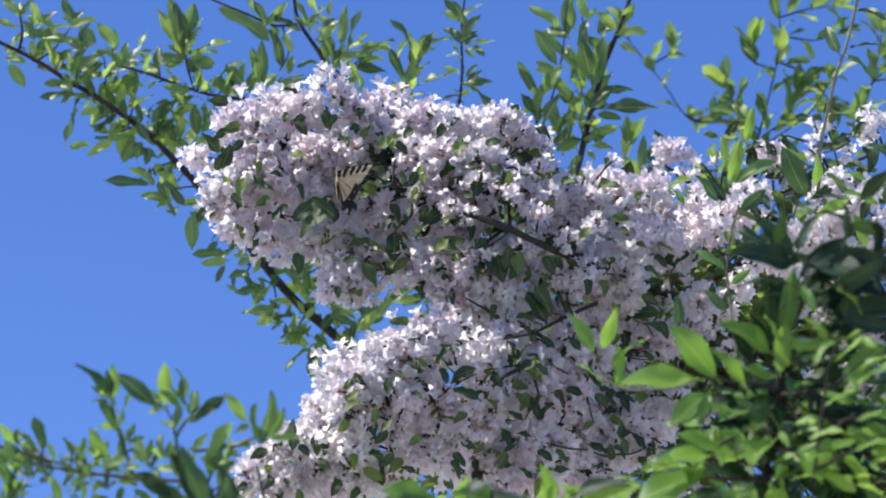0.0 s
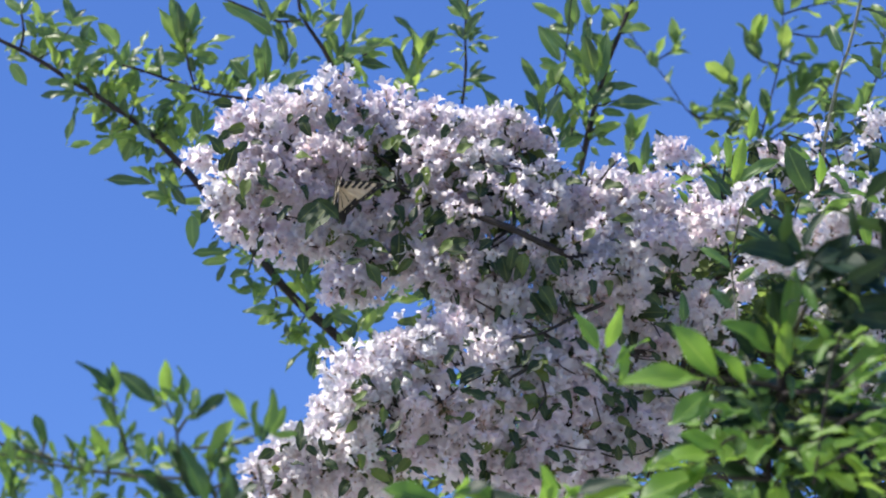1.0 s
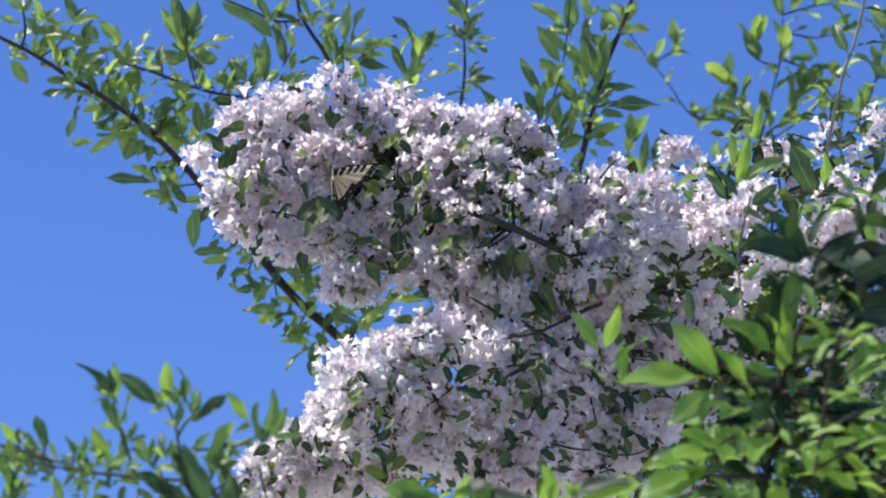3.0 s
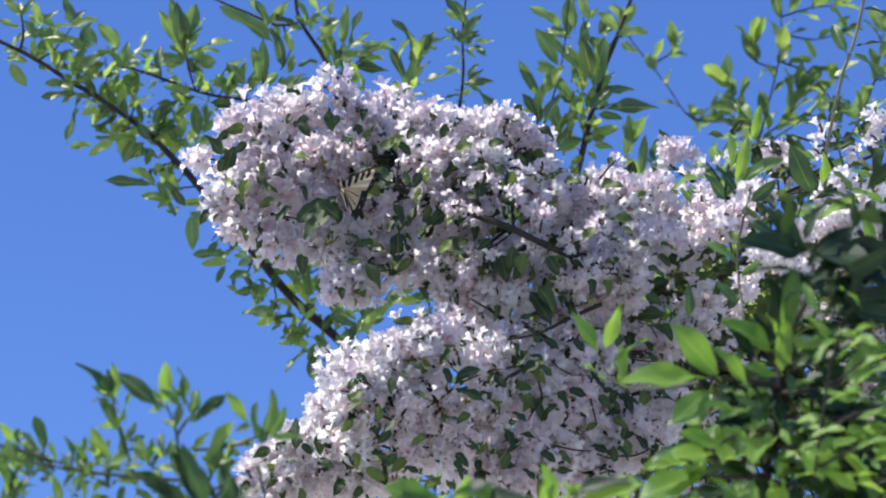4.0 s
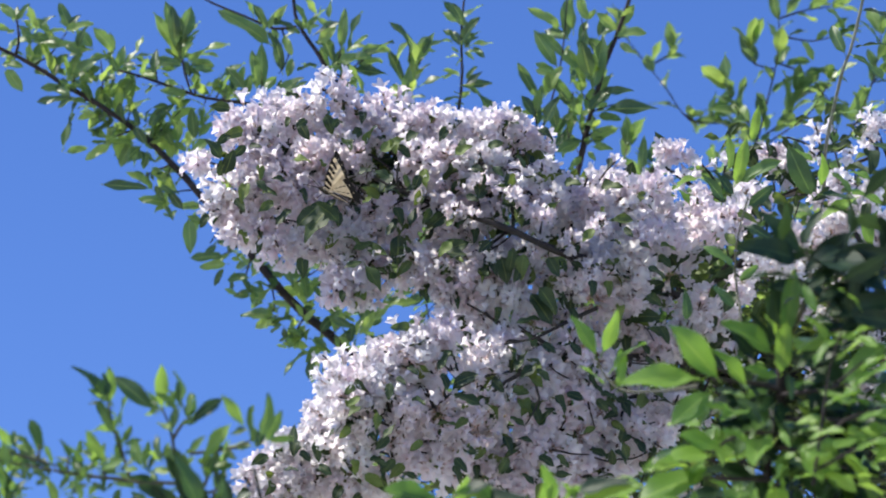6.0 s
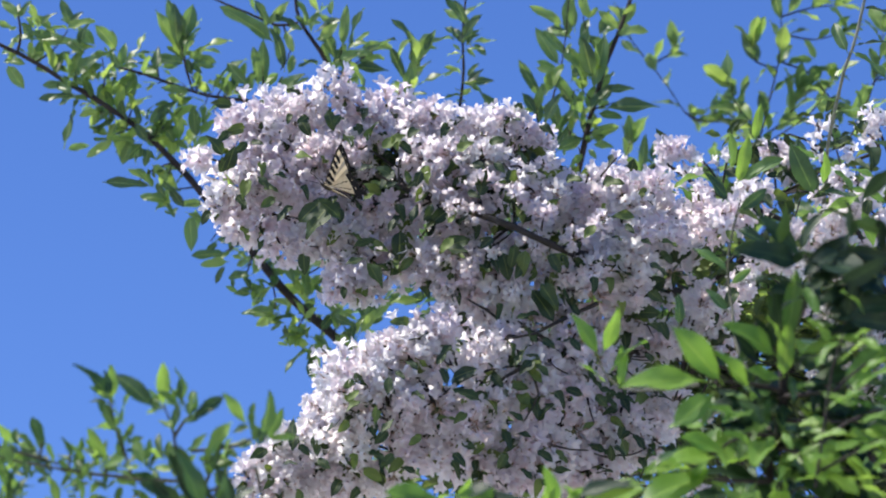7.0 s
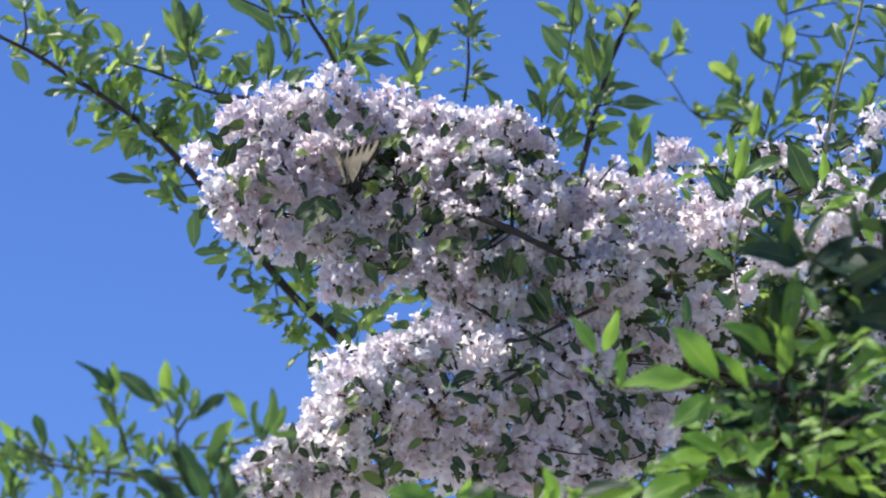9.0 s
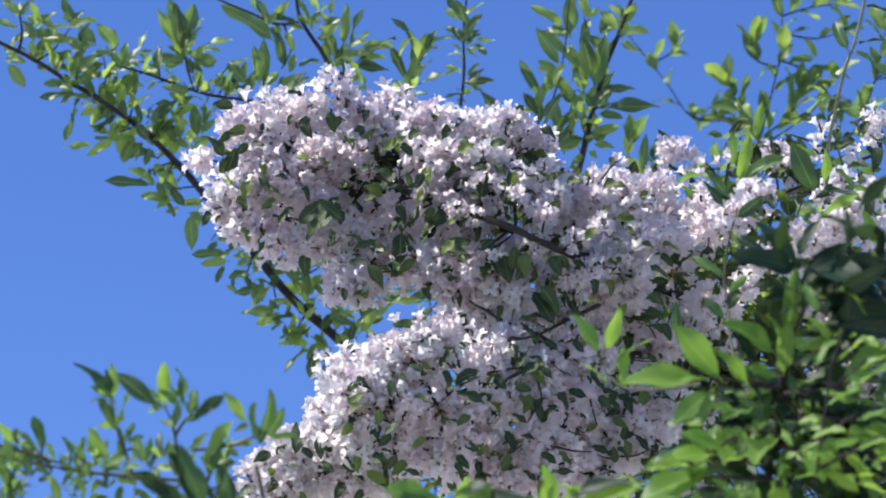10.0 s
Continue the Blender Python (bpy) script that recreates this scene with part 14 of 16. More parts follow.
young.blade(SUNLIT_LEAF_MESH, (0.1587, 3.7989, 2.8577), (0.1855, 3.7861, 2.893), (0, -0.35, 0.9))
young.blade(SUNLIT_LEAF_MESH, (0.156, 3.8026, 2.8476), (0.1319, 3.7953, 2.8678), (0, -0.35, 0.9))
young.blade(SUNLIT_LEAF_MESH, (0.1668, 3.8044, 2.8426), (0.1748, 3.7898, 2.8829), (0.35, -0.93, 0.0))
young.done()

# ---- low shoots ----
LOW_BASE = (-0.26, 3.65, 0.0)
low = plant("leafy_sapling", LOW_BASE, "thin sapling with upright light green leaves", "sapling")
spray = Branch(low, "branch", (-0.1806, 3.5649, 2.6236), GREEN_STEM, 41, "slanting stem with upright leaves")
spray.stem([(-0.26, 3.65, -0.05), (-0.27, 3.62, 1.0), (-0.26, 3.6, 1.9), (-0.1508, 3.5649, 2.6236), (-0.2004, 3.5488, 2.6678), (-0.2649, 3.5463, 2.6748), (-0.3343, 3.5437, 2.6818), (-0.4137, 3.5378, 2.6981)], 0.0065, 0.0010, sides=8, step=0.05)
spray.stem([(-0.2745, 3.5741, 2.6859), (-0.288, 3.5596, 2.7258), (-0.2945, 3.5502, 2.7517)], 0.0016, 0.0008)
spray.stem([(-0.233, 3.575, 2.6835), (-0.237, 3.5613, 2.7211), (-0.247, 3.5524, 2.7456)], 0.0016, 0.0008)
spray.stem([(-0.237, 3.5622, 2.7188), (-0.227, 3.557, 2.7329), (-0.217, 3.5553, 2.7376)], 0.0016, 0.0008)
spray.stem([(-0.2095, 3.5767, 2.6789), (-0.1995, 3.5673, 2.7047), (-0.191, 3.5605, 2.7235)], 0.0016, 0.0008)
spray.stem([(-0.222, 3.5665, 2.707), (-0.182, 3.5647, 2.7117), (-0.162, 3.5613, 2.7211)], 0.0016, 0.0008)
spray.stem([(-0.402, 3.5641, 2.7136), (-0.362, 3.5682, 2.7023), (-0.317, 3.5733, 2.6882)], 0.0016, 0.0008)
spray.stem([(-0.317, 3.5733, 2.6882), (-0.277, 3.5743, 2.6854), (-0.233, 3.5753, 2.6826)], 0.0016, 0.0008)
spray.stem([(-0.332, 3.5724, 2.6906), (-0.3295, 3.5673, 2.7047)], 0.0016, 0.0008)
spray.stem([(-0.357, 3.569, 2.7), (-0.3545, 3.5639, 2.7141)], 0.0016, 0.0008)
spray.stem([(-0.297, 3.5741, 2.6859), (-0.302, 3.5665, 2.707)], 0.0016, 0.0008)
spray.blade(SAPLING_LEAF_MESH, (-0.2907, 3.5446, 2.7435), (-0.3149, 3.5173, 2.7771), (0, -0.6, 0.7))
spray.blade(SAPLING_LEAF_MESH, (-0.2941, 3.5612, 2.7494), (-0.3121, 3.5576, 2.7535), (-0.55, -0.7, 0.4))
spray.blade(SAPLING_LEAF_MESH, (-0.2917, 3.5826, 2.759), (-0.3119, 3.5655, 2.767), (0.1, -0.95, 0.1))
spray.blade(SAPLING_LEAF_MESH, (-0.2936, 3.5707, 2.7528), (-0.2932, 3.5546, 2.7839), (0.3, -0.9, 0.1))
spray.blade(SAPLING_LEAF_MESH, (-0.2917, 3.5972, 2.7582), (-0.305, 3.5767, 2.7684), (0, -0.6, 0.7))
spray.blade(SAPLING_LEAF_MESH, (-0.2927, 3.5343, 2.7446), (-0.2973, 3.5373, 2.7735), (0.5, -0.75, 0.3))
spray.blade(SAPLING_LEAF_MESH, (-0.293, 3.5714, 2.7583), (-0.3063, 3.5541, 2.7609), (-0.55, -0.7, 0.4))
spray.blade(SAPLING_LEAF_MESH, (-0.2902, 3.5487, 2.7472), (-0.3048, 3.536, 2.752), (-0.55, -0.7, 0.4))
spray.blade(SAPLING_LEAF_MESH, (-0.2499, 3.5328, 2.7338), (-0.288, 3.5309, 2.7692), (-0.55, -0.7, 0.4))
spray.blade(SAPLING_LEAF_MESH, (-0.2568, 3.5688, 2.7469), (-0.2612, 3.5556, 2.7613), (-0.55, -0.7, 0.4))
spray.blade(SAPLING_LEAF_MESH, (-0.254, 3.5713, 2.7432), (-0.2568, 3.5659, 2.7612), (-0.4, -0.8, 0.3))
spray.blade(SAPLING_LEAF_MESH, (-0.247, 3.5375, 2.7338), (-0.2578, 3.5392, 2.7527), (0, -0.6, 0.7))
spray.blade(SAPLING_LEAF_MESH, (-0.253, 3.579, 2.7478), (-0.2662, 3.5958, 2.7541), (-0.2, -0.9, 0.2))
spray.blade(SAPLING_LEAF_MESH, (-0.2464, 3.576, 2.7506), (-0.2628, 3.5866, 2.7552), (0.3, -0.9, 0.1))
spray.blade(SAPLING_LEAF_MESH, (-0.247, 3.5539, 2.7411), (-0.2459, 3.523, 2.7748), (0.1, -0.95, 0.1))
spray.blade(SAPLING_LEAF_MESH, (-0.2461, 3.5553, 2.744), (-0.2323, 3.5556, 2.7628), (0.3, -0.9, 0.1))
spray.blade(SAPLING_LEAF_MESH, (-0.2486, 3.5579, 2.7422), (-0.2597, 3.5581, 2.7639), (0.5, -0.75, 0.3))
spray.blade(SAPLING_LEAF_MESH, (-0.2276, 3.5144, 2.7294), (-0.2214, 3.4806, 2.7541), (0.5, -0.75, 0.3))
spray.blade(SAPLING_LEAF_MESH, (-0.2285, 3.5401, 2.7393), (-0.2342, 3.5289, 2.7626), (-0.55, -0.7, 0.4))
spray.blade(SAPLING_LEAF_MESH, (-0.2295, 3.5367, 2.7359), (-0.2475, 3.5171, 2.7484), (0.3, -0.9, 0.1))
spray.blade(SAPLING_LEAF_MESH, (-0.2293, 3.5088, 2.7312), (-0.2283, 3.5021, 2.7567), (0.1, -0.95, 0.1))
spray.blade(SAPLING_LEAF_MESH, (-0.2297, 3.5277, 2.7333), (-0.2388, 3.5072, 2.7366), (0.3, -0.9, 0.1))
spray.blade(SAPLING_LEAF_MESH, (-0.2345, 3.5497, 2.7481), (-0.2404, 3.5343, 2.7615), (0, -0.6, 0.7))
spray.blade(SAPLING_LEAF_MESH, (-0.2344, 3.5151, 2.7103), (-0.2315, 3.5082, 2.7325), (-0.2, -0.9, 0.2))
spray.blade(SAPLING_LEAF_MESH, (-0.2364, 3.5405, 2.7171), (-0.2415, 3.5547, 2.7353), (-0.55, -0.7, 0.4))
spray.blade(SAPLING_LEAF_MESH, (-0.2367, 3.5497, 2.7214), (-0.2511, 3.5581, 2.7347), (0, -0.6, 0.7))
spray.blade(SAPLING_LEAF_MESH, (-0.2215, 3.5321, 2.7235), (-0.1926, 3.5137, 2.7415), (0.3, -0.9, 0.1))
spray.blade(SAPLING_LEAF_MESH, (-0.222, 3.555, 2.7337), (-0.2223, 3.5562, 2.7612), (-0.55, -0.7, 0.4))
spray.blade(SAPLING_LEAF_MESH, (-0.2238, 3.5403, 2.7274), (-0.2133, 3.5174, 2.7448), (0.5, -0.75, 0.3))
spray.blade(SAPLING_LEAF_MESH, (-0.226, 3.5499, 2.7278), (-0.2085, 3.5245, 2.7342), (-0.55, -0.7, 0.4))
spray.blade(SAPLING_LEAF_MESH, (-0.2242, 3.5637, 2.7362), (-0.2256, 3.5741, 2.7568), (0, -0.6, 0.7))
spray.blade(SAPLING_LEAF_MESH, (-0.2309, 3.5561, 2.7309), (-0.2162, 3.538, 2.7286), (-0.4, -0.8, 0.3))
spray.blade(SAPLING_LEAF_MESH, (-0.1694, 3.5222, 2.714), (-0.1912, 3.5046, 2.7422), (0.1, -0.95, 0.1))
spray.blade(SAPLING_LEAF_MESH, (-0.1673, 3.551, 2.7239), (-0.19, 3.5656, 2.7274), (0.1, -0.95, 0.1))
spray.blade(SAPLING_LEAF_MESH, (-0.1701, 3.5626, 2.7303), (-0.1674, 3.5562, 2.7499), (-0.4, -0.8, 0.3))
spray.blade(SAPLING_LEAF_MESH, (-0.1628, 3.5451, 2.7056), (-0.1693, 3.5326, 2.7356), (-0.55, -0.7, 0.4))
spray.blade(SAPLING_LEAF_MESH, (-0.1626, 3.5526, 2.7068), (-0.1561, 3.5629, 2.728), (0.5, -0.75, 0.3))
spray.blade(SAPLING_LEAF_MESH, (-0.1646, 3.5797, 2.7166), (-0.1578, 3.5863, 2.7386), (0.5, -0.75, 0.3))
spray.blade(SAPLING_LEAF_MESH, (-0.1597, 3.5334, 2.7059), (-0.1462, 3.4981, 2.7379), (0.5, -0.75, 0.3))
spray.blade(SAPLING_LEAF_MESH, (-0.1598, 3.5664, 2.7131), (-0.1683, 3.5604, 2.7354), (0.3, -0.9, 0.1))
spray.blade(SAPLING_LEAF_MESH, (-0.1564, 3.5608, 2.7135), (-0.1399, 3.545, 2.7395), (0.3, -0.9, 0.1))
spray.blade(SAPLING_LEAF_MESH, (-0.1558, 3.5918, 2.7278), (-0.155, 3.5735, 2.7405), (0.3, -0.9, 0.1))
spray.blade(SAPLING_LEAF_MESH, (-0.155, 3.5604, 2.7171), (-0.1298, 3.5487, 2.7153), (0.1, -0.95, 0.1))
spray.blade(SAPLING_LEAF_MESH, (-0.2113, 3.5538, 2.689), (-0.1883, 3.5268, 2.7227), (-0.2, -0.9, 0.2))
spray.blade(SAPLING_LEAF_MESH, (-0.2113, 3.572, 2.6956), (-0.1898, 3.5511, 2.6961), (-0.4, -0.8, 0.3))
spray.blade(SAPLING_LEAF_MESH, (-0.211, 3.5663, 2.6933), (-0.1828, 3.5605, 2.6947), (0.3, -0.9, 0.1))
spray.blade(SAPLING_LEAF_MESH, (-0.1965, 3.5825, 2.7157), (-0.1671, 3.5634, 2.7142), (0.5, -0.75, 0.3))
spray.blade(SAPLING_LEAF_MESH, (-0.1991, 3.6046, 2.7251), (-0.1825, 3.5911, 2.7099), (-0.2, -0.9, 0.2))
spray.blade(SAPLING_LEAF_MESH, (-0.2017, 3.6185, 2.7312), (-0.1865, 3.616, 2.722), (-0.2, -0.9, 0.2))
spray.blade(SAPLING_LEAF_MESH, (-0.1901, 3.5436, 2.6881), (-0.1925, 3.5125, 2.7029), (-0.55, -0.7, 0.4))
spray.blade(SAPLING_LEAF_MESH, (-0.1971, 3.5897, 2.7048), (-0.1873, 3.5879, 2.7168), (0.3, -0.9, 0.1))
spray.blade(SAPLING_LEAF_MESH, (-0.1868, 3.5589, 2.6945), (-0.1969, 3.5671, 2.7048), (0.3, -0.9, 0.1))
spray.blade(SAPLING_LEAF_MESH, (-0.2908, 3.5714, 2.7299), (-0.3091, 3.5693, 2.7605), (0.5, -0.75, 0.3))
spray.blade(SAPLING_LEAF_MESH, (-0.2969, 3.6139, 2.7443), (-0.3205, 3.6288, 2.7513), (0, -0.6, 0.7))
spray.blade(SAPLING_LEAF_MESH, (-0.2906, 3.5982, 2.7346), (-0.306, 3.6062, 2.7472), (0.3, -0.9, 0.1))
spray.blade(SAPLING_LEAF_MESH, (-0.2865, 3.5726, 2.7329), (-0.2792, 3.5551, 2.7585), (-0.55, -0.7, 0.4))
spray.blade(SAPLING_LEAF_MESH, (-0.2889, 3.5742, 2.7366), (-0.2992, 3.552, 2.749), (0.5, -0.75, 0.3))
spray.blade(SAPLING_LEAF_MESH, (-0.2825, 3.5769, 2.735), (-0.2918, 3.5683, 2.7497), (0, -0.6, 0.7))
spray.blade(SAPLING_LEAF_MESH, (-0.2811, 3.5365, 2.7048), (-0.2707, 3.5278, 2.7203), (0.3, -0.9, 0.1))
spray.blade(SAPLING_LEAF_MESH, (-0.2811, 3.5626, 2.7134), (-0.2659, 3.5516, 2.7168), (0.1, -0.95, 0.1))
spray.blade(SAPLING_LEAF_MESH, (-0.2866, 3.5696, 2.7149), (-0.2866, 3.5621, 2.7278), (0, -0.6, 0.7))
spray.blade(SAPLING_LEAF_MESH, (-0.2858, 3.5346, 2.7135), (-0.2979, 3.5189, 2.7362), (-0.4, -0.8, 0.3))
spray.blade(SAPLING_LEAF_MESH, (-0.29, 3.5532, 2.7194), (-0.2867, 3.5511, 2.7367), (0.5, -0.75, 0.3))
spray.blade(SAPLING_LEAF_MESH, (-0.2918, 3.5752, 2.7291), (-0.3034, 3.5549, 2.7317), (-0.55, -0.7, 0.4))
spray.blade(SAPLING_LEAF_MESH, (-0.2932, 3.553, 2.6928), (-0.3118, 3.5353, 2.7181), (-0.55, -0.7, 0.4))
spray.blade(SAPLING_LEAF_MESH, (-0.2957, 3.5633, 2.6947), (-0.3006, 3.5574, 2.7152), (-0.55, -0.7, 0.4))
spray.blade(SAPLING_LEAF_MESH, (-0.295, 3.5892, 2.7081), (-0.3131, 3.5755, 2.7141), (0, -0.6, 0.7))
spray.blade(SAPLING_LEAF_MESH, (-0.2854, 3.5846, 2.6977), (-0.2862, 3.5635, 2.719), (-0.2, -0.9, 0.2))
spray.blade(SAPLING_LEAF_MESH, (-0.2862, 3.6114, 2.7042), (-0.2996, 3.604, 2.7127), (0, -0.6, 0.7))
spray.blade(SAPLING_LEAF_MESH, (-0.2598, 3.5291, 2.6803), (-0.273, 3.5273, 2.7104), (-0.4, -0.8, 0.3))
spray.blade(SAPLING_LEAF_MESH, (-0.2598, 3.5654, 2.6887), (-0.2517, 3.5715, 2.7085), (-0.4, -0.8, 0.3))
spray.blade(SAPLING_LEAF_MESH, (-0.2643, 3.5719, 2.6947), (-0.2581, 3.5701, 2.7195), (0.5, -0.75, 0.3))
spray.blade(SAPLING_LEAF_MESH, (-0.2429, 3.5268, 2.6851), (-0.2531, 3.5267, 2.7127), (-0.4, -0.8, 0.3))
spray.blade(SAPLING_LEAF_MESH, (-0.2433, 3.5668, 2.6975), (-0.241, 3.5645, 2.7167), (-0.55, -0.7, 0.4))
spray.blade(SAPLING_LEAF_MESH, (-0.2477, 3.5672, 2.6993), (-0.2574, 3.5445, 2.7039), (-0.4, -0.8, 0.3))
spray.blade(SAPLING_LEAF_MESH, (-0.2359, 3.5867, 2.6904), (-0.2506, 3.5613, 2.7105), (-0.55, -0.7, 0.4))
spray.blade(SAPLING_LEAF_MESH, (-0.2393, 3.603, 2.6997), (-0.2579, 3.6156, 2.7083), (-0.4, -0.8, 0.3))
spray.blade(SAPLING_LEAF_MESH, (-0.2402, 3.6173, 2.6968), (-0.2391, 3.618, 2.7222), (0.1, -0.95, 0.1))
spray.blade(SAPLING_LEAF_MESH, (-0.2479, 3.5787, 2.6827), (-0.2731, 3.5565, 2.6835), (-0.4, -0.8, 0.3))
spray.blade(SAPLING_LEAF_MESH, (-0.2487, 3.5808, 2.6788), (-0.2576, 3.5872, 2.6966), (-0.55, -0.7, 0.4))
spray.blade(SAPLING_LEAF_MESH, (-0.2446, 3.593, 2.6882), (-0.2584, 3.585, 2.6742), (0.3, -0.9, 0.1))
spray.blade(SAPLING_LEAF_MESH, (-0.3001, 3.5864, 2.6953), (-0.2724, 3.5832, 2.6906), (0, -0.6, 0.7))
spray.blade(SAPLING_LEAF_MESH, (-0.3013, 3.608, 2.6985), (-0.2923, 3.6226, 2.7155), (0.1, -0.95, 0.1))
spray.blade(SAPLING_LEAF_MESH, (-0.3053, 3.6034, 2.699), (-0.2888, 3.6039, 2.7054), (0.3, -0.9, 0.1))
spray.blade(SAPLING_LEAF_MESH, (-0.3554, 3.584, 2.7094), (-0.3627, 3.578, 2.7451), (0, -0.6, 0.7))
spray.blade(SAPLING_LEAF_MESH, (-0.3581, 3.6103, 2.7134), (-0.3819, 3.6105, 2.73), (0.1, -0.95, 0.1))
spray.blade(SAPLING_LEAF_MESH, (-0.3603, 3.5993, 2.7187), (-0.3815, 3.603, 2.7269), (-0.55, -0.7, 0.4))
spray.blade(SAPLING_LEAF_MESH, (-0.3621, 3.5841, 2.7114), (-0.3764, 3.5855, 2.7335), (0.5, -0.75, 0.3))
spray.blade(SAPLING_LEAF_MESH, (-0.3607, 3.5994, 2.7172), (-0.3748, 3.6071, 2.7269), (0.3, -0.9, 0.1))
spray.blade(SAPLING_LEAF_MESH, (-0.3666, 3.625, 2.7257), (-0.379, 3.6188, 2.7291), (-0.4, -0.8, 0.3))
spray.blade(SAPLING_LEAF_MESH, (-0.3424, 3.5524, 2.6916), (-0.3448, 3.5341, 2.7041), (0.5, -0.75, 0.3))
spray.blade(SAPLING_LEAF_MESH, (-0.3477, 3.5649, 2.6908), (-0.3445, 3.5705, 2.7035), (-0.4, -0.8, 0.3))
spray.blade(SAPLING_LEAF_MESH, (-0.3486, 3.5862, 2.7035), (-0.3614, 3.6007, 2.7136), (0.1, -0.95, 0.1))
spray.blade(SAPLING_LEAF_MESH, (-0.3262, 3.5716, 2.6993), (-0.3343, 3.5657, 2.7222), (0.5, -0.75, 0.3))
spray.blade(SAPLING_LEAF_MESH, (-0.3253, 3.6032, 2.7122), (-0.3211, 3.6007, 2.7308), (0.5, -0.75, 0.3))
spray.blade(SAPLING_LEAF_MESH, (-0.3256, 3.5789, 2.6991), (-0.3423, 3.5843, 2.7108), (0.3, -0.9, 0.1))
spray.blade(SAPLING_LEAF_MESH, (-0.3265, 3.5548, 2.6793), (-0.3358, 3.545, 2.6945), (0.5, -0.75, 0.3))
spray.blade(SAPLING_LEAF_MESH, (-0.3262, 3.587, 2.6936), (-0.3401, 3.571, 2.692), (0.1, -0.95, 0.1))
spray.blade(SAPLING_LEAF_MESH, (-0.3239, 3.5546, 2.681), (-0.3231, 3.5314, 2.6867), (-0.4, -0.8, 0.3))
spray.blade(SAPLING_LEAF_MESH, (-0.3155, 3.566, 2.6846), (-0.3213, 3.549, 2.7039), (0.1, -0.95, 0.1))
spray.blade(SAPLING_LEAF_MESH, (-0.3188, 3.6121, 2.7019), (-0.3068, 3.5989, 2.709), (-0.2, -0.9, 0.2))
spray.blade(SAPLING_LEAF_MESH, (-0.3153, 3.6027, 2.6924), (-0.328, 3.6097, 2.7088), (0.3, -0.9, 0.1))
spray.blade(SAPLING_LEAF_MESH, (-0.3113, 3.5805, 2.7032), (-0.3028, 3.5532, 2.7099), (0, -0.6, 0.7))
spray.blade(SAPLING_LEAF_MESH, (-0.312, 3.6156, 2.7161), (-0.3036, 3.6163, 2.7177), (-0.2, -0.9, 0.2))
spray.blade(SAPLING_LEAF_MESH, (-0.3169, 3.5502, 2.704), (-0.306, 3.5432, 2.6986), (-0.55, -0.7, 0.4))
spray.blade(SAPLING_LEAF_MESH, (-0.3227, 3.5715, 2.7095), (-0.3124, 3.5828, 2.7152), (-0.55, -0.7, 0.4))
spray.blade(SAPLING_LEAF_MESH, (-0.3161, 3.5903, 2.719), (-0.3074, 3.588, 2.7271), (0, -0.6, 0.7))
spray.blade(SAPLING_LEAF_MESH, (-0.3779, 3.5416, 2.7034), (-0.3898, 3.5225, 2.7188), (0.3, -0.9, 0.1))
spray.blade(SAPLING_LEAF_MESH, (-0.3757, 3.5531, 2.7059), (-0.3778, 3.5599, 2.7268), (0.1, -0.95, 0.1))
spray.blade(SAPLING_LEAF_MESH, (-0.3798, 3.5683, 2.7093), (-0.3817, 3.5488, 2.7224), (0.5, -0.75, 0.3))
spray.blade(SAPLING_LEAF_MESH, (-0.3674, 3.5773, 2.7086), (-0.3909, 3.5609, 2.6966), (0.3, -0.9, 0.1))
spray.blade(SAPLING_LEAF_MESH, (-0.3723, 3.6126, 2.7184), (-0.3843, 3.6231, 2.7053), (0.5, -0.75, 0.3))
spray.blade(SAPLING_LEAF_MESH, (-0.3686, 3.6255, 2.7203), (-0.3727, 3.6165, 2.705), (-0.2, -0.9, 0.2))
spray.blade(SAPLING_LEAF_MESH, (-0.3716, 3.5831, 2.7082), (-0.3877, 3.5767, 2.7171), (-0.55, -0.7, 0.4))
spray.blade(SAPLING_LEAF_MESH, (-0.3744, 3.6207, 2.7157), (-0.387, 3.6172, 2.7131), (0, -0.6, 0.7))
spray.blade(SAPLING_LEAF_MESH, (-0.3578, 3.5888, 2.6945), (-0.3652, 3.5885, 2.716), (-0.2, -0.9, 0.2))
spray.blade(SAPLING_LEAF_MESH, (-0.3617, 3.5899, 2.6989), (-0.3718, 3.5811, 2.7001), (0, -0.6, 0.7))
spray.blade(SAPLING_LEAF_MESH, (-0.362, 3.5303, 2.6693), (-0.3659, 3.5274, 2.6865), (-0.4, -0.8, 0.3))
spray.blade(SAPLING_LEAF_MESH, (-0.361, 3.5361, 2.6715), (-0.3589, 3.5459, 2.687), (0.3, -0.9, 0.1))
spray.blade(SAPLING_LEAF_MESH, (-0.3631, 3.5364, 2.6729), (-0.3706, 3.5369, 2.6804), (0.5, -0.75, 0.3))
spray.blade(SAPLING_LEAF_MESH, (-0.3743, 3.5473, 2.6556), (-0.3681, 3.5438, 2.6789), (-0.4, -0.8, 0.3))
spray.blade(SAPLING_LEAF_MESH, (-0.3796, 3.5751, 2.6623), (-0.3873, 3.5595, 2.6742), (0.1, -0.95, 0.1))
spray.blade(SAPLING_LEAF_MESH, (-0.3762, 3.5654, 2.6566), (-0.3672, 3.5776, 2.6741), (-0.55, -0.7, 0.4))
spray.blade(SAPLING_LEAF_MESH, (-0.3352, 3.5461, 2.6501), (-0.3413, 3.5326, 2.6704), (-0.2, -0.9, 0.2))
spray.blade(SAPLING_LEAF_MESH, (-0.3408, 3.5913, 2.6652), (-0.3548, 3.5933, 2.6735), (-0.4, -0.8, 0.3))
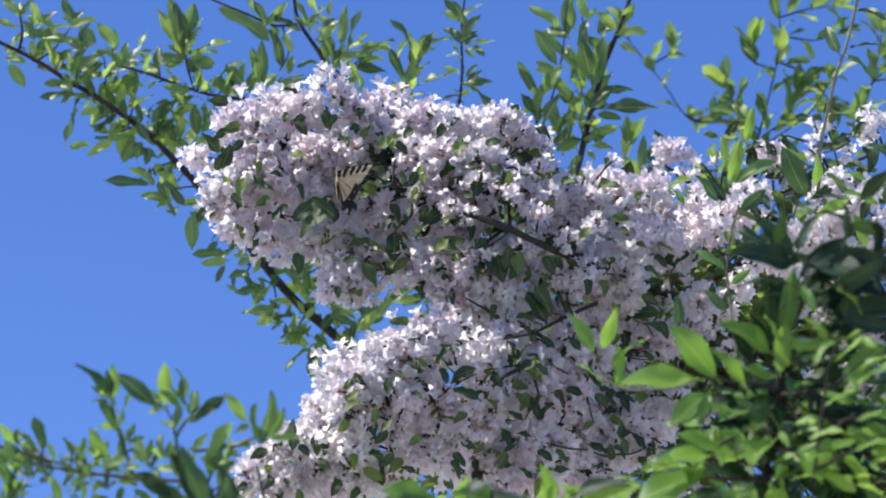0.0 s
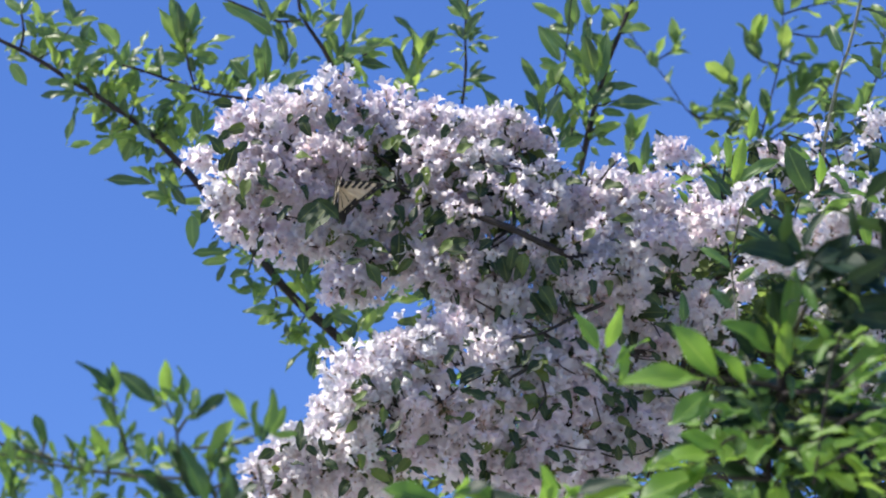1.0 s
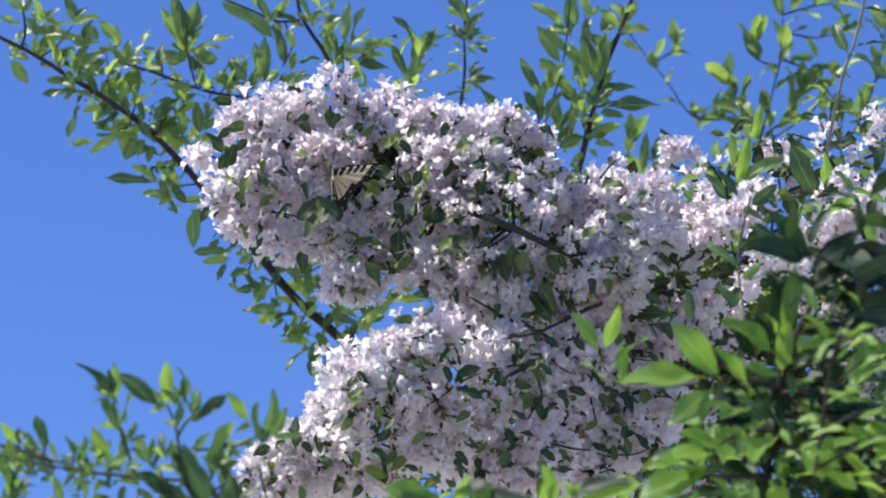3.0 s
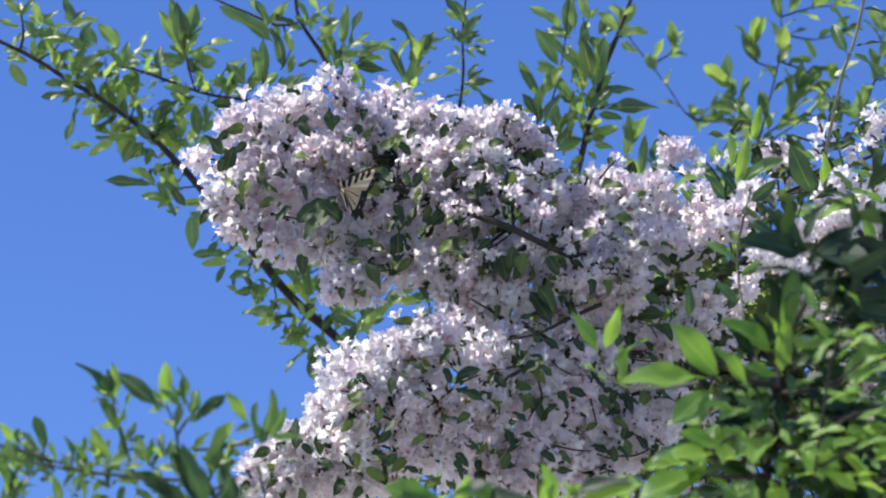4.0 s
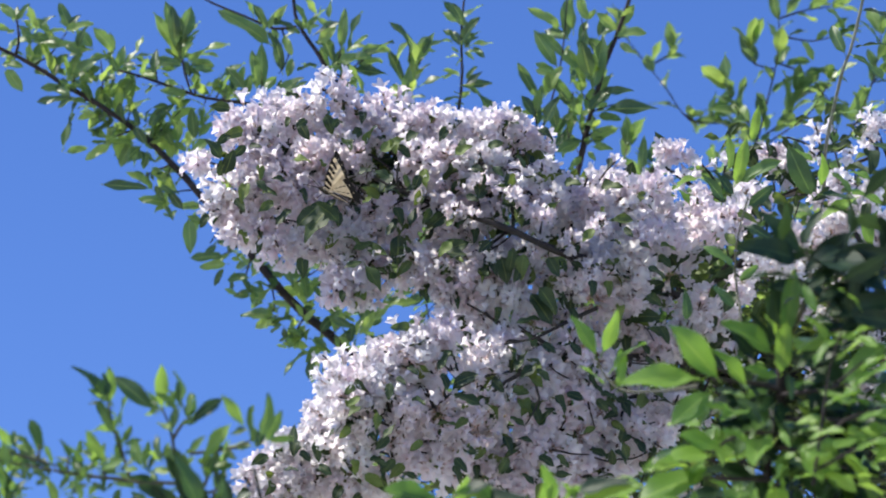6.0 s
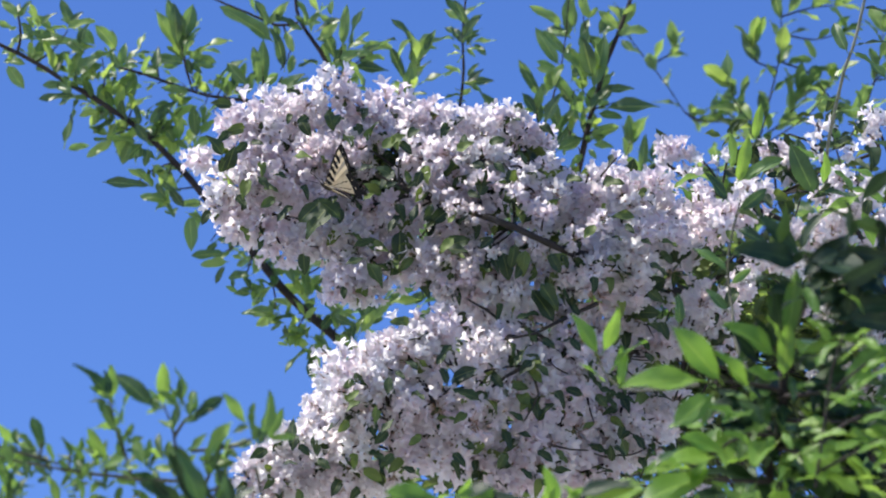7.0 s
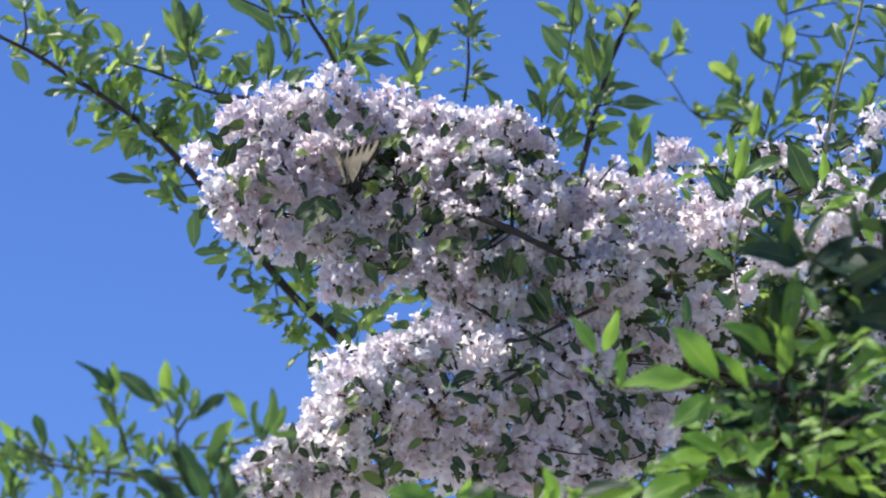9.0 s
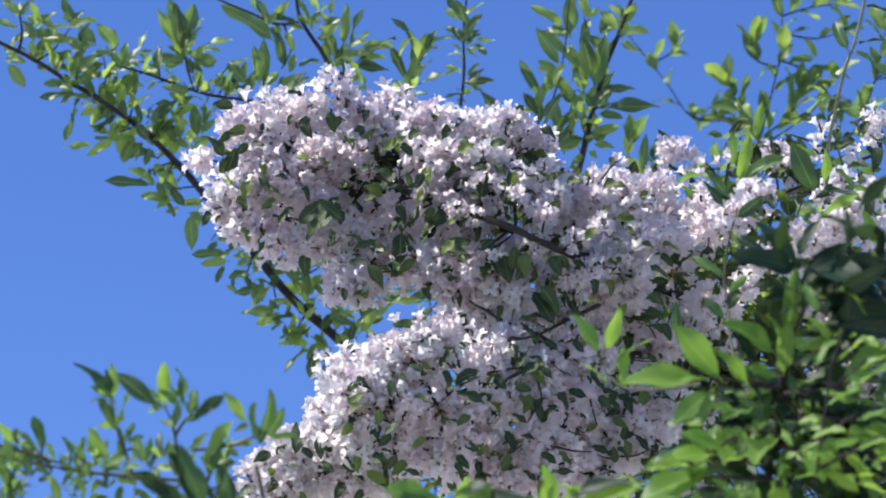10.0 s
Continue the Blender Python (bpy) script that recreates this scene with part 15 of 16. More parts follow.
spray.blade(SAPLING_LEAF_MESH, (-0.3387, 3.5816, 2.6774), (-0.3281, 3.5731, 2.69), (0.1, -0.95, 0.1))
spray.blade(SAPLING_LEAF_MESH, (-0.3383, 3.599, 2.6791), (-0.3271, 3.6092, 2.683), (-0.55, -0.7, 0.4))
spray.blade(SAPLING_LEAF_MESH, (-0.3385, 3.6039, 2.683), (-0.3277, 3.6136, 2.6917), (0, -0.6, 0.7))
spray.blade(SAPLING_LEAF_MESH, (-0.3121, 3.5369, 2.647), (-0.317, 3.5099, 2.6662), (0.5, -0.75, 0.3))
spray.blade(SAPLING_LEAF_MESH, (-0.3157, 3.542, 2.6443), (-0.3312, 3.5266, 2.6439), (-0.2, -0.9, 0.2))
spray.blade(SAPLING_LEAF_MESH, (-0.3135, 3.5577, 2.6545), (-0.3018, 3.5415, 2.6597), (0.5, -0.75, 0.3))
spray.blade(SAPLING_LEAF_MESH, (-0.2921, 3.5385, 2.6624), (-0.3056, 3.539, 2.6732), (0.3, -0.9, 0.1))
spray.blade(SAPLING_LEAF_MESH, (-0.2944, 3.5532, 2.6683), (-0.2983, 3.5496, 2.6802), (0, -0.6, 0.7))
spray.blade(SAPLING_LEAF_MESH, (-0.2909, 3.55, 2.6699), (-0.3002, 3.5565, 2.6689), (0.3, -0.9, 0.1))
spray.blade(SAPLING_LEAF_MESH, (-0.2879, 3.553, 2.6529), (-0.2823, 3.5594, 2.673), (0.1, -0.95, 0.1))
spray.blade(SAPLING_LEAF_MESH, (-0.2925, 3.5735, 2.6603), (-0.2805, 3.572, 2.6647), (-0.4, -0.8, 0.3))
spray.blade(SAPLING_LEAF_MESH, (-0.2886, 3.6002, 2.6668), (-0.2949, 3.6141, 2.6796), (0.1, -0.95, 0.1))
spray.blade(SAPLING_LEAF_MESH, (-0.2559, 3.6009, 2.6675), (-0.2752, 3.5934, 2.6804), (-0.4, -0.8, 0.3))
spray.blade(SAPLING_LEAF_MESH, (-0.2585, 3.6359, 2.6765), (-0.2702, 3.6252, 2.6688), (0, -0.6, 0.7))
spray.blade(SAPLING_LEAF_MESH, (-0.2555, 3.6377, 2.6807), (-0.2553, 3.6429, 2.6983), (0.3, -0.9, 0.1))
spray.blade(SAPLING_LEAF_MESH, (-0.2382, 3.5484, 2.6571), (-0.2519, 3.5505, 2.6727), (0, -0.6, 0.7))
spray.blade(SAPLING_LEAF_MESH, (-0.2416, 3.5595, 2.6588), (-0.2533, 3.5474, 2.6558), (0.1, -0.95, 0.1))
spray.blade(SAPLING_LEAF_MESH, (-0.2416, 3.5716, 2.663), (-0.24, 3.5646, 2.6767), (-0.55, -0.7, 0.4))
spray.blade(SAPLING_LEAF_MESH, (-0.2309, 3.5796, 2.6909), (-0.2442, 3.5799, 2.7189), (-0.55, -0.7, 0.4))
spray.blade(SAPLING_LEAF_MESH, (-0.2303, 3.5924, 2.6947), (-0.2203, 3.5806, 2.71), (-0.4, -0.8, 0.3))
spray.blade(SAPLING_LEAF_MESH, (-0.2318, 3.6109, 2.6987), (-0.2295, 3.6147, 2.7235), (0.3, -0.9, 0.1))
spray.blade(SAPLING_LEAF_MESH, (-0.2685, 3.5602, 2.6731), (-0.2862, 3.554, 2.6775), (0.5, -0.75, 0.3))
spray.blade(SAPLING_LEAF_MESH, (-0.2679, 3.597, 2.6797), (-0.276, 3.5925, 2.6696), (0, -0.6, 0.7))
spray.blade(SAPLING_LEAF_MESH, (-0.2695, 3.5692, 2.6743), (-0.2765, 3.5499, 2.6793), (-0.4, -0.8, 0.3))
spray.blade(SAPLING_LEAF_MESH, (-0.2242, 3.5773, 2.708), (-0.2114, 3.5606, 2.7219), (-0.2, -0.9, 0.2))
spray.blade(SAPLING_LEAF_MESH, (-0.2307, 3.6244, 2.7243), (-0.2212, 3.6241, 2.7305), (0.3, -0.9, 0.1))
spray.blade(SAPLING_LEAF_MESH, (-0.2265, 3.5986, 2.7175), (-0.216, 3.6139, 2.7226), (0.3, -0.9, 0.1))
spray.blade(SAPLING_LEAF_MESH, (-0.2012, 3.5691, 2.6898), (-0.186, 3.5619, 2.7066), (-0.55, -0.7, 0.4))
spray.blade(SAPLING_LEAF_MESH, (-0.2025, 3.6069, 2.6996), (-0.2015, 3.594, 2.7132), (0.3, -0.9, 0.1))
spray.blade(SAPLING_LEAF_MESH, (-0.2021, 3.6099, 2.7023), (-0.2029, 3.6172, 2.7201), (0.1, -0.95, 0.1))
spray.blade(SAPLING_LEAF_MESH, (-0.2816, 3.5697, 2.7077), (-0.2656, 3.556, 2.7066), (-0.55, -0.7, 0.4))
spray.blade(SAPLING_LEAF_MESH, (-0.2811, 3.5991, 2.7197), (-0.2759, 3.5923, 2.7297), (0, -0.6, 0.7))
spray.blade(SAPLING_LEAF_MESH, (-0.2808, 3.6084, 2.718), (-0.2724, 3.6172, 2.7169), (0.5, -0.75, 0.3))
spray.blade(SAPLING_LEAF_MESH, (-0.3465, 3.5828, 2.6919), (-0.3569, 3.5674, 2.6809), (0, -0.6, 0.7))
spray.blade(SAPLING_LEAF_MESH, (-0.349, 3.5889, 2.6955), (-0.362, 3.6057, 2.7062), (0.5, -0.75, 0.3))
spray.blade(SAPLING_LEAF_MESH, (-0.3483, 3.5831, 2.6925), (-0.3486, 3.5901, 2.681), (-0.2, -0.9, 0.2))
spray.blade(SAPLING_LEAF_MESH, (-0.3288, 3.5817, 2.674), (-0.315, 3.5596, 2.6768), (-0.2, -0.9, 0.2))
spray.blade(SAPLING_LEAF_MESH, (-0.3318, 3.6232, 2.6888), (-0.3298, 3.6357, 2.7054), (-0.2, -0.9, 0.2))
spray.blade(SAPLING_LEAF_MESH, (-0.3341, 3.5974, 2.6747), (-0.3253, 3.6058, 2.6766), (0.3, -0.9, 0.1))
spray.blade(SAPLING_LEAF_MESH, (-0.3823, 3.5441, 2.677), (-0.3935, 3.5308, 2.6917), (0.1, -0.95, 0.1))
spray.blade(SAPLING_LEAF_MESH, (-0.3827, 3.5852, 2.6916), (-0.3993, 3.5882, 2.6926), (-0.4, -0.8, 0.3))
spray.blade(SAPLING_LEAF_MESH, (-0.3895, 3.5695, 2.6828), (-0.3883, 3.5585, 2.6927), (0, -0.6, 0.7))
spray.blade(SAPLING_LEAF_MESH, (-0.2946, 3.5523, 2.6685), (-0.2979, 3.5497, 2.6877), (0.5, -0.75, 0.3))
spray.blade(SAPLING_LEAF_MESH, (-0.2931, 3.5537, 2.6697), (-0.2872, 3.5671, 2.6833), (0, -0.6, 0.7))
spray.blade(SAPLING_LEAF_MESH, (-0.2959, 3.5834, 2.6806), (-0.2869, 3.5726, 2.6863), (0, -0.6, 0.7))
spray.blade(SAPLING_LEAF_MESH, (-0.3156, 3.5685, 2.6864), (-0.3223, 3.5379, 2.7048), (0.5, -0.75, 0.3))
spray.blade(SAPLING_LEAF_MESH, (-0.3152, 3.5714, 2.6912), (-0.3023, 3.5677, 2.705), (-0.55, -0.7, 0.4))
spray.blade(SAPLING_LEAF_MESH, (-0.3207, 3.5773, 2.6878), (-0.3363, 3.5791, 2.6942), (0.5, -0.75, 0.3))
spray.blade(SAPLING_LEAF_MESH, (-0.2507, 3.5628, 2.6748), (-0.2694, 3.5695, 2.688), (0.5, -0.75, 0.3))
spray.blade(SAPLING_LEAF_MESH, (-0.2514, 3.5976, 2.6858), (-0.2631, 3.5842, 2.6812), (0, -0.6, 0.7))
spray.blade(SAPLING_LEAF_MESH, (-0.2518, 3.5766, 2.6745), (-0.2522, 3.5897, 2.6907), (0.3, -0.9, 0.1))
spray.blade(SAPLING_LEAF_MESH, (-0.3043, 3.5903, 2.697), (-0.3136, 3.5714, 2.72), (0.5, -0.75, 0.3))
spray.blade(SAPLING_LEAF_MESH, (-0.3069, 3.608, 2.7034), (-0.2966, 3.5999, 2.7166), (0, -0.6, 0.7))
spray.blade(SAPLING_LEAF_MESH, (-0.3004, 3.5947, 2.6944), (-0.2931, 3.5834, 2.7051), (0.1, -0.95, 0.1))
spray.blade(SAPLING_LEAF_MESH, (-0.3802, 3.5543, 2.6645), (-0.3606, 3.5643, 2.6771), (-0.55, -0.7, 0.4))
spray.blade(SAPLING_LEAF_MESH, (-0.3786, 3.5684, 2.6662), (-0.3727, 3.5733, 2.6821), (-0.2, -0.9, 0.2))
spray.blade(SAPLING_LEAF_MESH, (-0.3779, 3.5559, 2.6666), (-0.3755, 3.5436, 2.6772), (0, -0.6, 0.7))
spray.blade(SAPLING_LEAF_MESH, (-0.3102, 3.5527, 2.6623), (-0.2999, 3.5597, 2.6809), (0.3, -0.9, 0.1))
spray.blade(SAPLING_LEAF_MESH, (-0.3107, 3.5764, 2.6694), (-0.3093, 3.5681, 2.6778), (0.5, -0.75, 0.3))
spray.blade(SAPLING_LEAF_MESH, (-0.309, 3.5646, 2.6641), (-0.296, 3.5573, 2.6617), (-0.2, -0.9, 0.2))
spray.blade(SAPLING_LEAF_MESH, (-0.3787, 3.5793, 2.666), (-0.3847, 3.5489, 2.6869), (0.3, -0.9, 0.1))
spray.blade(SAPLING_LEAF_MESH, (-0.3766, 3.5912, 2.6677), (-0.3906, 3.5823, 2.6712), (-0.4, -0.8, 0.3))
spray.blade(SAPLING_LEAF_MESH, (-0.3813, 3.6031, 2.6733), (-0.3728, 3.6087, 2.6902), (0.3, -0.9, 0.1))
spray.blade(SAPLING_LEAF_MESH, (-0.2017, 3.5514, 2.6874), (-0.2, 3.5351, 2.7072), (0, -0.6, 0.7))
spray.blade(SAPLING_LEAF_MESH, (-0.2004, 3.5779, 2.6985), (-0.1922, 3.5913, 2.7165), (0, -0.6, 0.7))
spray.blade(SAPLING_LEAF_MESH, (-0.2056, 3.5596, 2.6931), (-0.2143, 3.5442, 2.6974), (-0.4, -0.8, 0.3))
spray.blade(SAPLING_LEAF_MESH, (-0.3655, 3.5874, 2.6908), (-0.3735, 3.5847, 2.7172), (0, -0.6, 0.7))
spray.blade(SAPLING_LEAF_MESH, (-0.3634, 3.5927, 2.6929), (-0.3555, 3.589, 2.7096), (-0.55, -0.7, 0.4))
spray.blade(SAPLING_LEAF_MESH, (-0.372, 3.6111, 2.6963), (-0.3868, 3.6179, 2.7075), (-0.55, -0.7, 0.4))
spray.blade(SAPLING_LEAF_MESH, (-0.3763, 3.529, 2.678), (-0.3839, 3.5243, 2.7047), (-0.2, -0.9, 0.2))
spray.blade(SAPLING_LEAF_MESH, (-0.3835, 3.5659, 2.6902), (-0.4023, 3.5707, 2.6986), (0.3, -0.9, 0.1))
spray.blade(SAPLING_LEAF_MESH, (-0.3808, 3.5639, 2.692), (-0.3752, 3.5476, 2.7049), (-0.4, -0.8, 0.3))
spray.blade(SAPLING_LEAF_MESH, (-0.3072, 3.5409, 2.6738), (-0.3229, 3.5469, 2.6946), (-0.55, -0.7, 0.4))
spray.blade(SAPLING_LEAF_MESH, (-0.3107, 3.5708, 2.6789), (-0.3126, 3.5809, 2.6983), (-0.55, -0.7, 0.4))
spray.blade(SAPLING_LEAF_MESH, (-0.3123, 3.5483, 2.6796), (-0.3169, 3.547, 2.693), (-0.55, -0.7, 0.4))
spray.blade(SAPLING_LEAF_MESH, (-0.3817, 3.5546, 2.6657), (-0.3938, 3.5386, 2.6888), (0, -0.6, 0.7))
spray.blade(SAPLING_LEAF_MESH, (-0.3843, 3.5587, 2.6639), (-0.3764, 3.5627, 2.6825), (0.3, -0.9, 0.1))
spray.blade(SAPLING_LEAF_MESH, (-0.3794, 3.5678, 2.6656), (-0.3813, 3.5637, 2.6838), (-0.4, -0.8, 0.3))
spray.blade(SAPLING_LEAF_MESH, (-0.1939, 3.5502, 2.6669), (-0.2037, 3.5316, 2.6869), (0, -0.6, 0.7))
spray.blade(SAPLING_LEAF_MESH, (-0.1993, 3.572, 2.6733), (-0.1973, 3.5706, 2.6935), (0.3, -0.9, 0.1))
spray.blade(SAPLING_LEAF_MESH, (-0.1916, 3.5729, 2.6783), (-0.1922, 3.5733, 2.6961), (0.1, -0.95, 0.1))
spray.blade(SAPLING_LEAF_MESH, (-0.2593, 3.5761, 2.6958), (-0.2466, 3.5824, 2.7158), (0, -0.6, 0.7))
spray.blade(SAPLING_LEAF_MESH, (-0.2634, 3.599, 2.7), (-0.2632, 3.5987, 2.715), (0, -0.6, 0.7))
spray.blade(SAPLING_LEAF_MESH, (-0.2628, 3.6014, 2.7003), (-0.2528, 3.6178, 2.7055), (-0.2, -0.9, 0.2))
spray.blade(SAPLING_LEAF_MESH, (-0.3171, 3.539, 2.6699), (-0.309, 3.5307, 2.686), (0.5, -0.75, 0.3))
spray.blade(SAPLING_LEAF_MESH, (-0.3189, 3.5436, 2.6675), (-0.3254, 3.5352, 2.6771), (0, -0.6, 0.7))
spray.blade(SAPLING_LEAF_MESH, (-0.3185, 3.5537, 2.6727), (-0.3215, 3.5567, 2.6881), (0.5, -0.75, 0.3))
spray.blade(SAPLING_LEAF_MESH, (-0.226, 3.586, 2.6872), (-0.2447, 3.5896, 2.7065), (0.1, -0.95, 0.1))
spray.blade(SAPLING_LEAF_MESH, (-0.2273, 3.6215, 2.6947), (-0.2463, 3.6272, 2.6982), (0.5, -0.75, 0.3))
spray.blade(SAPLING_LEAF_MESH, (-0.2287, 3.6031, 2.6937), (-0.2435, 3.6071, 2.7015), (-0.4, -0.8, 0.3))
spray.blade(SAPLING_LEAF_MESH, (-0.3447, 3.5659, 2.682), (-0.3621, 3.5666, 2.6941), (0.3, -0.9, 0.1))
spray.blade(SAPLING_LEAF_MESH, (-0.3471, 3.5936, 2.6933), (-0.3547, 3.5982, 2.7099), (0.1, -0.95, 0.1))
spray.blade(SAPLING_LEAF_MESH, (-0.3506, 3.6095, 2.6915), (-0.3617, 3.6002, 2.6913), (0.5, -0.75, 0.3))
spray.blade(SAPLING_LEAF_MESH, (-0.2821, 3.5382, 2.6821), (-0.2611, 3.5451, 2.7002), (0, -0.6, 0.7))
spray.blade(SAPLING_LEAF_MESH, (-0.28, 3.5405, 2.683), (-0.2648, 3.534, 2.6831), (0.3, -0.9, 0.1))
spray.blade(SAPLING_LEAF_MESH, (-0.2861, 3.5459, 2.6833), (-0.2875, 3.528, 2.6959), (0.5, -0.75, 0.3))
spray.blade(SAPLING_LEAF_MESH, (-0.3833, 3.5729, 2.6889), (-0.3921, 3.5496, 2.6993), (-0.55, -0.7, 0.4))
spray.blade(SAPLING_LEAF_MESH, (-0.3854, 3.6177, 2.6996), (-0.3825, 3.6103, 2.7088), (-0.55, -0.7, 0.4))
spray.blade(SAPLING_LEAF_MESH, (-0.3818, 3.5888, 2.6896), (-0.3784, 3.5956, 2.7038), (0.1, -0.95, 0.1))
spray.blade(SAPLING_LEAF_MESH, (-0.2989, 3.5287, 2.6785), (-0.2781, 3.5009, 2.6821), (-0.2, -0.9, 0.2))
spray.blade(SAPLING_LEAF_MESH, (-0.2946, 3.5299, 2.6799), (-0.2815, 3.5314, 2.6773), (0, -0.6, 0.7))
spray.blade(SAPLING_LEAF_MESH, (-0.2982, 3.5417, 2.6864), (-0.2941, 3.526, 2.6934), (0, -0.6, 0.7))
spray.blade(SAPLING_LEAF_MESH, (-0.2915, 3.5461, 2.6591), (-0.3114, 3.5504, 2.653), (0.5, -0.75, 0.3))
spray.blade(SAPLING_LEAF_MESH, (-0.2939, 3.5839, 2.6682), (-0.3006, 3.5973, 2.6584), (-0.2, -0.9, 0.2))
spray.blade(SAPLING_LEAF_MESH, (-0.2067, 3.5524, 2.679), (-0.1989, 3.5218, 2.6907), (0.1, -0.95, 0.1))
spray.blade(SAPLING_LEAF_MESH, (-0.2086, 3.5647, 2.6849), (-0.1983, 3.5684, 2.6923), (0, -0.6, 0.7))
spray.blade(SAPLING_LEAF_MESH, (-0.2095, 3.5906, 2.6919), (-0.2109, 3.5902, 2.7089), (-0.4, -0.8, 0.3))
spray.blade(SAPLING_LEAF_MESH, (-0.2434, 3.5638, 2.6625), (-0.2242, 3.5354, 2.6758), (-0.55, -0.7, 0.4))
spray.blade(SAPLING_LEAF_MESH, (-0.2492, 3.6095, 2.6768), (-0.2268, 3.5994, 2.6734), (0.3, -0.9, 0.1))
spray.blade(SAPLING_LEAF_MESH, (-0.2498, 3.6087, 2.6722), (-0.2521, 3.6146, 2.6942), (0.5, -0.75, 0.3))
spray.blade(SAPLING_LEAF_MESH, (-0.3251, 3.5853, 2.6936), (-0.3222, 3.5679, 2.7085), (0.1, -0.95, 0.1))
spray.blade(SAPLING_LEAF_MESH, (-0.3254, 3.625, 2.7021), (-0.3319, 3.6106, 2.7046), (0.5, -0.75, 0.3))
spray.blade(SAPLING_LEAF_MESH, (-0.3264, 3.6332, 2.7073), (-0.3317, 3.623, 2.7183), (0.5, -0.75, 0.3))
spray.blade(SAPLING_LEAF_MESH, (-0.3833, 3.5624, 2.6785), (-0.3779, 3.5673, 2.6547), (-0.4, -0.8, 0.3))
spray.blade(SAPLING_LEAF_MESH, (-0.3843, 3.5975, 2.6934), (-0.3776, 3.6093, 2.6844), (-0.2, -0.9, 0.2))
spray.blade(SAPLING_LEAF_MESH, (-0.3871, 3.5705, 2.6766), (-0.3917, 3.5673, 2.6572), (-0.55, -0.7, 0.4))
spray.blade(SAPLING_LEAF_MESH, (-0.3864, 3.573, 2.6859), (-0.3924, 3.5629, 2.7113), (-0.4, -0.8, 0.3))
spray.blade(SAPLING_LEAF_MESH, (-0.3894, 3.6171, 2.6994), (-0.4007, 3.622, 2.7122), (-0.55, -0.7, 0.4))
spray.blade(SAPLING_LEAF_MESH, (-0.3906, 3.6152, 2.7016), (-0.3802, 3.593, 2.7091), (0.3, -0.9, 0.1))
spray.done()
corner = Branch(low, "branch", (-0.1989, 3.3754, 2.5594), GREEN_STEM, 42, "near shoot with broad dark leaves")
corner.stem([(-0.265, 3.62, 1.4), (-0.25, 3.6, 2.0), (-0.1896, 3.3754, 2.5594), (-0.1943, 3.3626, 2.5947)], 0.006, 0.002, sides=7, step=0.06)
corner.blade(NEAR_LEAF_MESH, (-0.1966, 3.3666, 2.5837), (-0.2154, 3.3449, 2.6432), (0.75, -0.6, 0.1))
corner.blade(NEAR_LEAF_MESH, (-0.1872, 3.3674, 2.5815), (-0.1778, 3.353, 2.6211), (0.7, -0.6, 0.2))
corner.blade(NEAR_LEAF_MESH, (-0.1849, 3.3674, 2.5815), (-0.1591, 3.3554, 2.6145), (-0.5, -0.5, 0.6))
corner.blade(SHADE_LEAF_MESH, (-0.2095, 3.421, 2.6095), (-0.2193, 3.3835, 2.6542), (0.3, -0.9, 0.1))
corner.blade(SHADE_LEAF_MESH, (-0.2047, 3.4202, 2.6117), (-0.2268, 3.3858, 2.648), (0.3, -0.9, 0.1))
corner.blade(SHADE_LEAF_MESH, (-0.231, 3.421, 2.6095), (-0.2368, 3.3942, 2.6248), (0.3, -0.9, 0.1))
corner.blade(SHADE_LEAF_MESH, (-0.1737, 3.421, 2.6095), (-0.1879, 3.3893, 2.6382), (0.3, -0.9, 0.1))
corner.blade(SHADE_LEAF_MESH, (-0.1642, 3.4227, 2.605), (-0.1822, 3.3958, 2.6203), (0.3, -0.9, 0.1))
corner.blade(SHADE_LEAF_MESH, (-0.1928, 3.4202, 2.6117), (-0.2012, 3.3929, 2.6284), (0.3, -0.9, 0.1))
corner.blade(SHADE_LEAF_MESH, (-0.2167, 3.4202, 2.6117), (-0.2487, 3.3929, 2.6284), (0.3, -0.9, 0.1))
corner.done()


# ---- butterfly ----
def wing_mesh(name, outline, dark, nu, nv):
    """A thin wing: outline(u, v) gives the place, dark(u, v) tells the black scales from the yellow."""
    s = Shape()
    for i in range(nu + 1):
        for j in range(nv + 1):
            s.v.append(outline(i / nu, j / nv))
            s.uv.append((i / nu, j / nv))
    for i in range(nu):
        for j in range(nv):
            a = i * (nv + 1) + j
            s.f.append((a, a + nv + 1, a + nv + 2, a + 1))
            s.mat.append(1 if dark((i + 0.5) / nu, (j + 0.5) / nv) else 0)
    return s.mesh(name, [WING_YELLOW, WING_BLACK])


def fore_outline(u, v):
    # u runs from the root to the outer margin, v from the leading edge back
    lead = Vector((0.055 * u, 0.012 + 0.003 * math.sin(u * 2.2), 0))
    trail = Vector((0.030 * u, 0.004 - 0.013 * u, 0))
    p = lead.lerp(trail, v)
    p.x += 0.004 * u * math.sin(math.pi * v) * 0.4
    p.z = 0.0025 * math.sin(math.pi * u) * (1 - v) + 0.0008 * math.sin(v * 20) * u
    return p[:]


def fore_dark(u, v):
    if u > 0.945 or v < 0.07:
        return True
    if u > 0.85:
        return not (0.90 < u < 0.92 and math.sin(v * 26) > 0.75)
    for at, wide, reach, lean in ((0.07, 0.055, 0.9, 0.0), (0.25, 0.062, 0.80, 0.05), (0.43, 0.052, 0.62, 0.06), (0.58, 0.046, 0.54, 0.05), (0.72, 0.040, 0.46, 0.03)):
        if abs(u - at + lean * v) < wide * (1.1 - 0.5 * v) and v < reach:
            return True
    return False


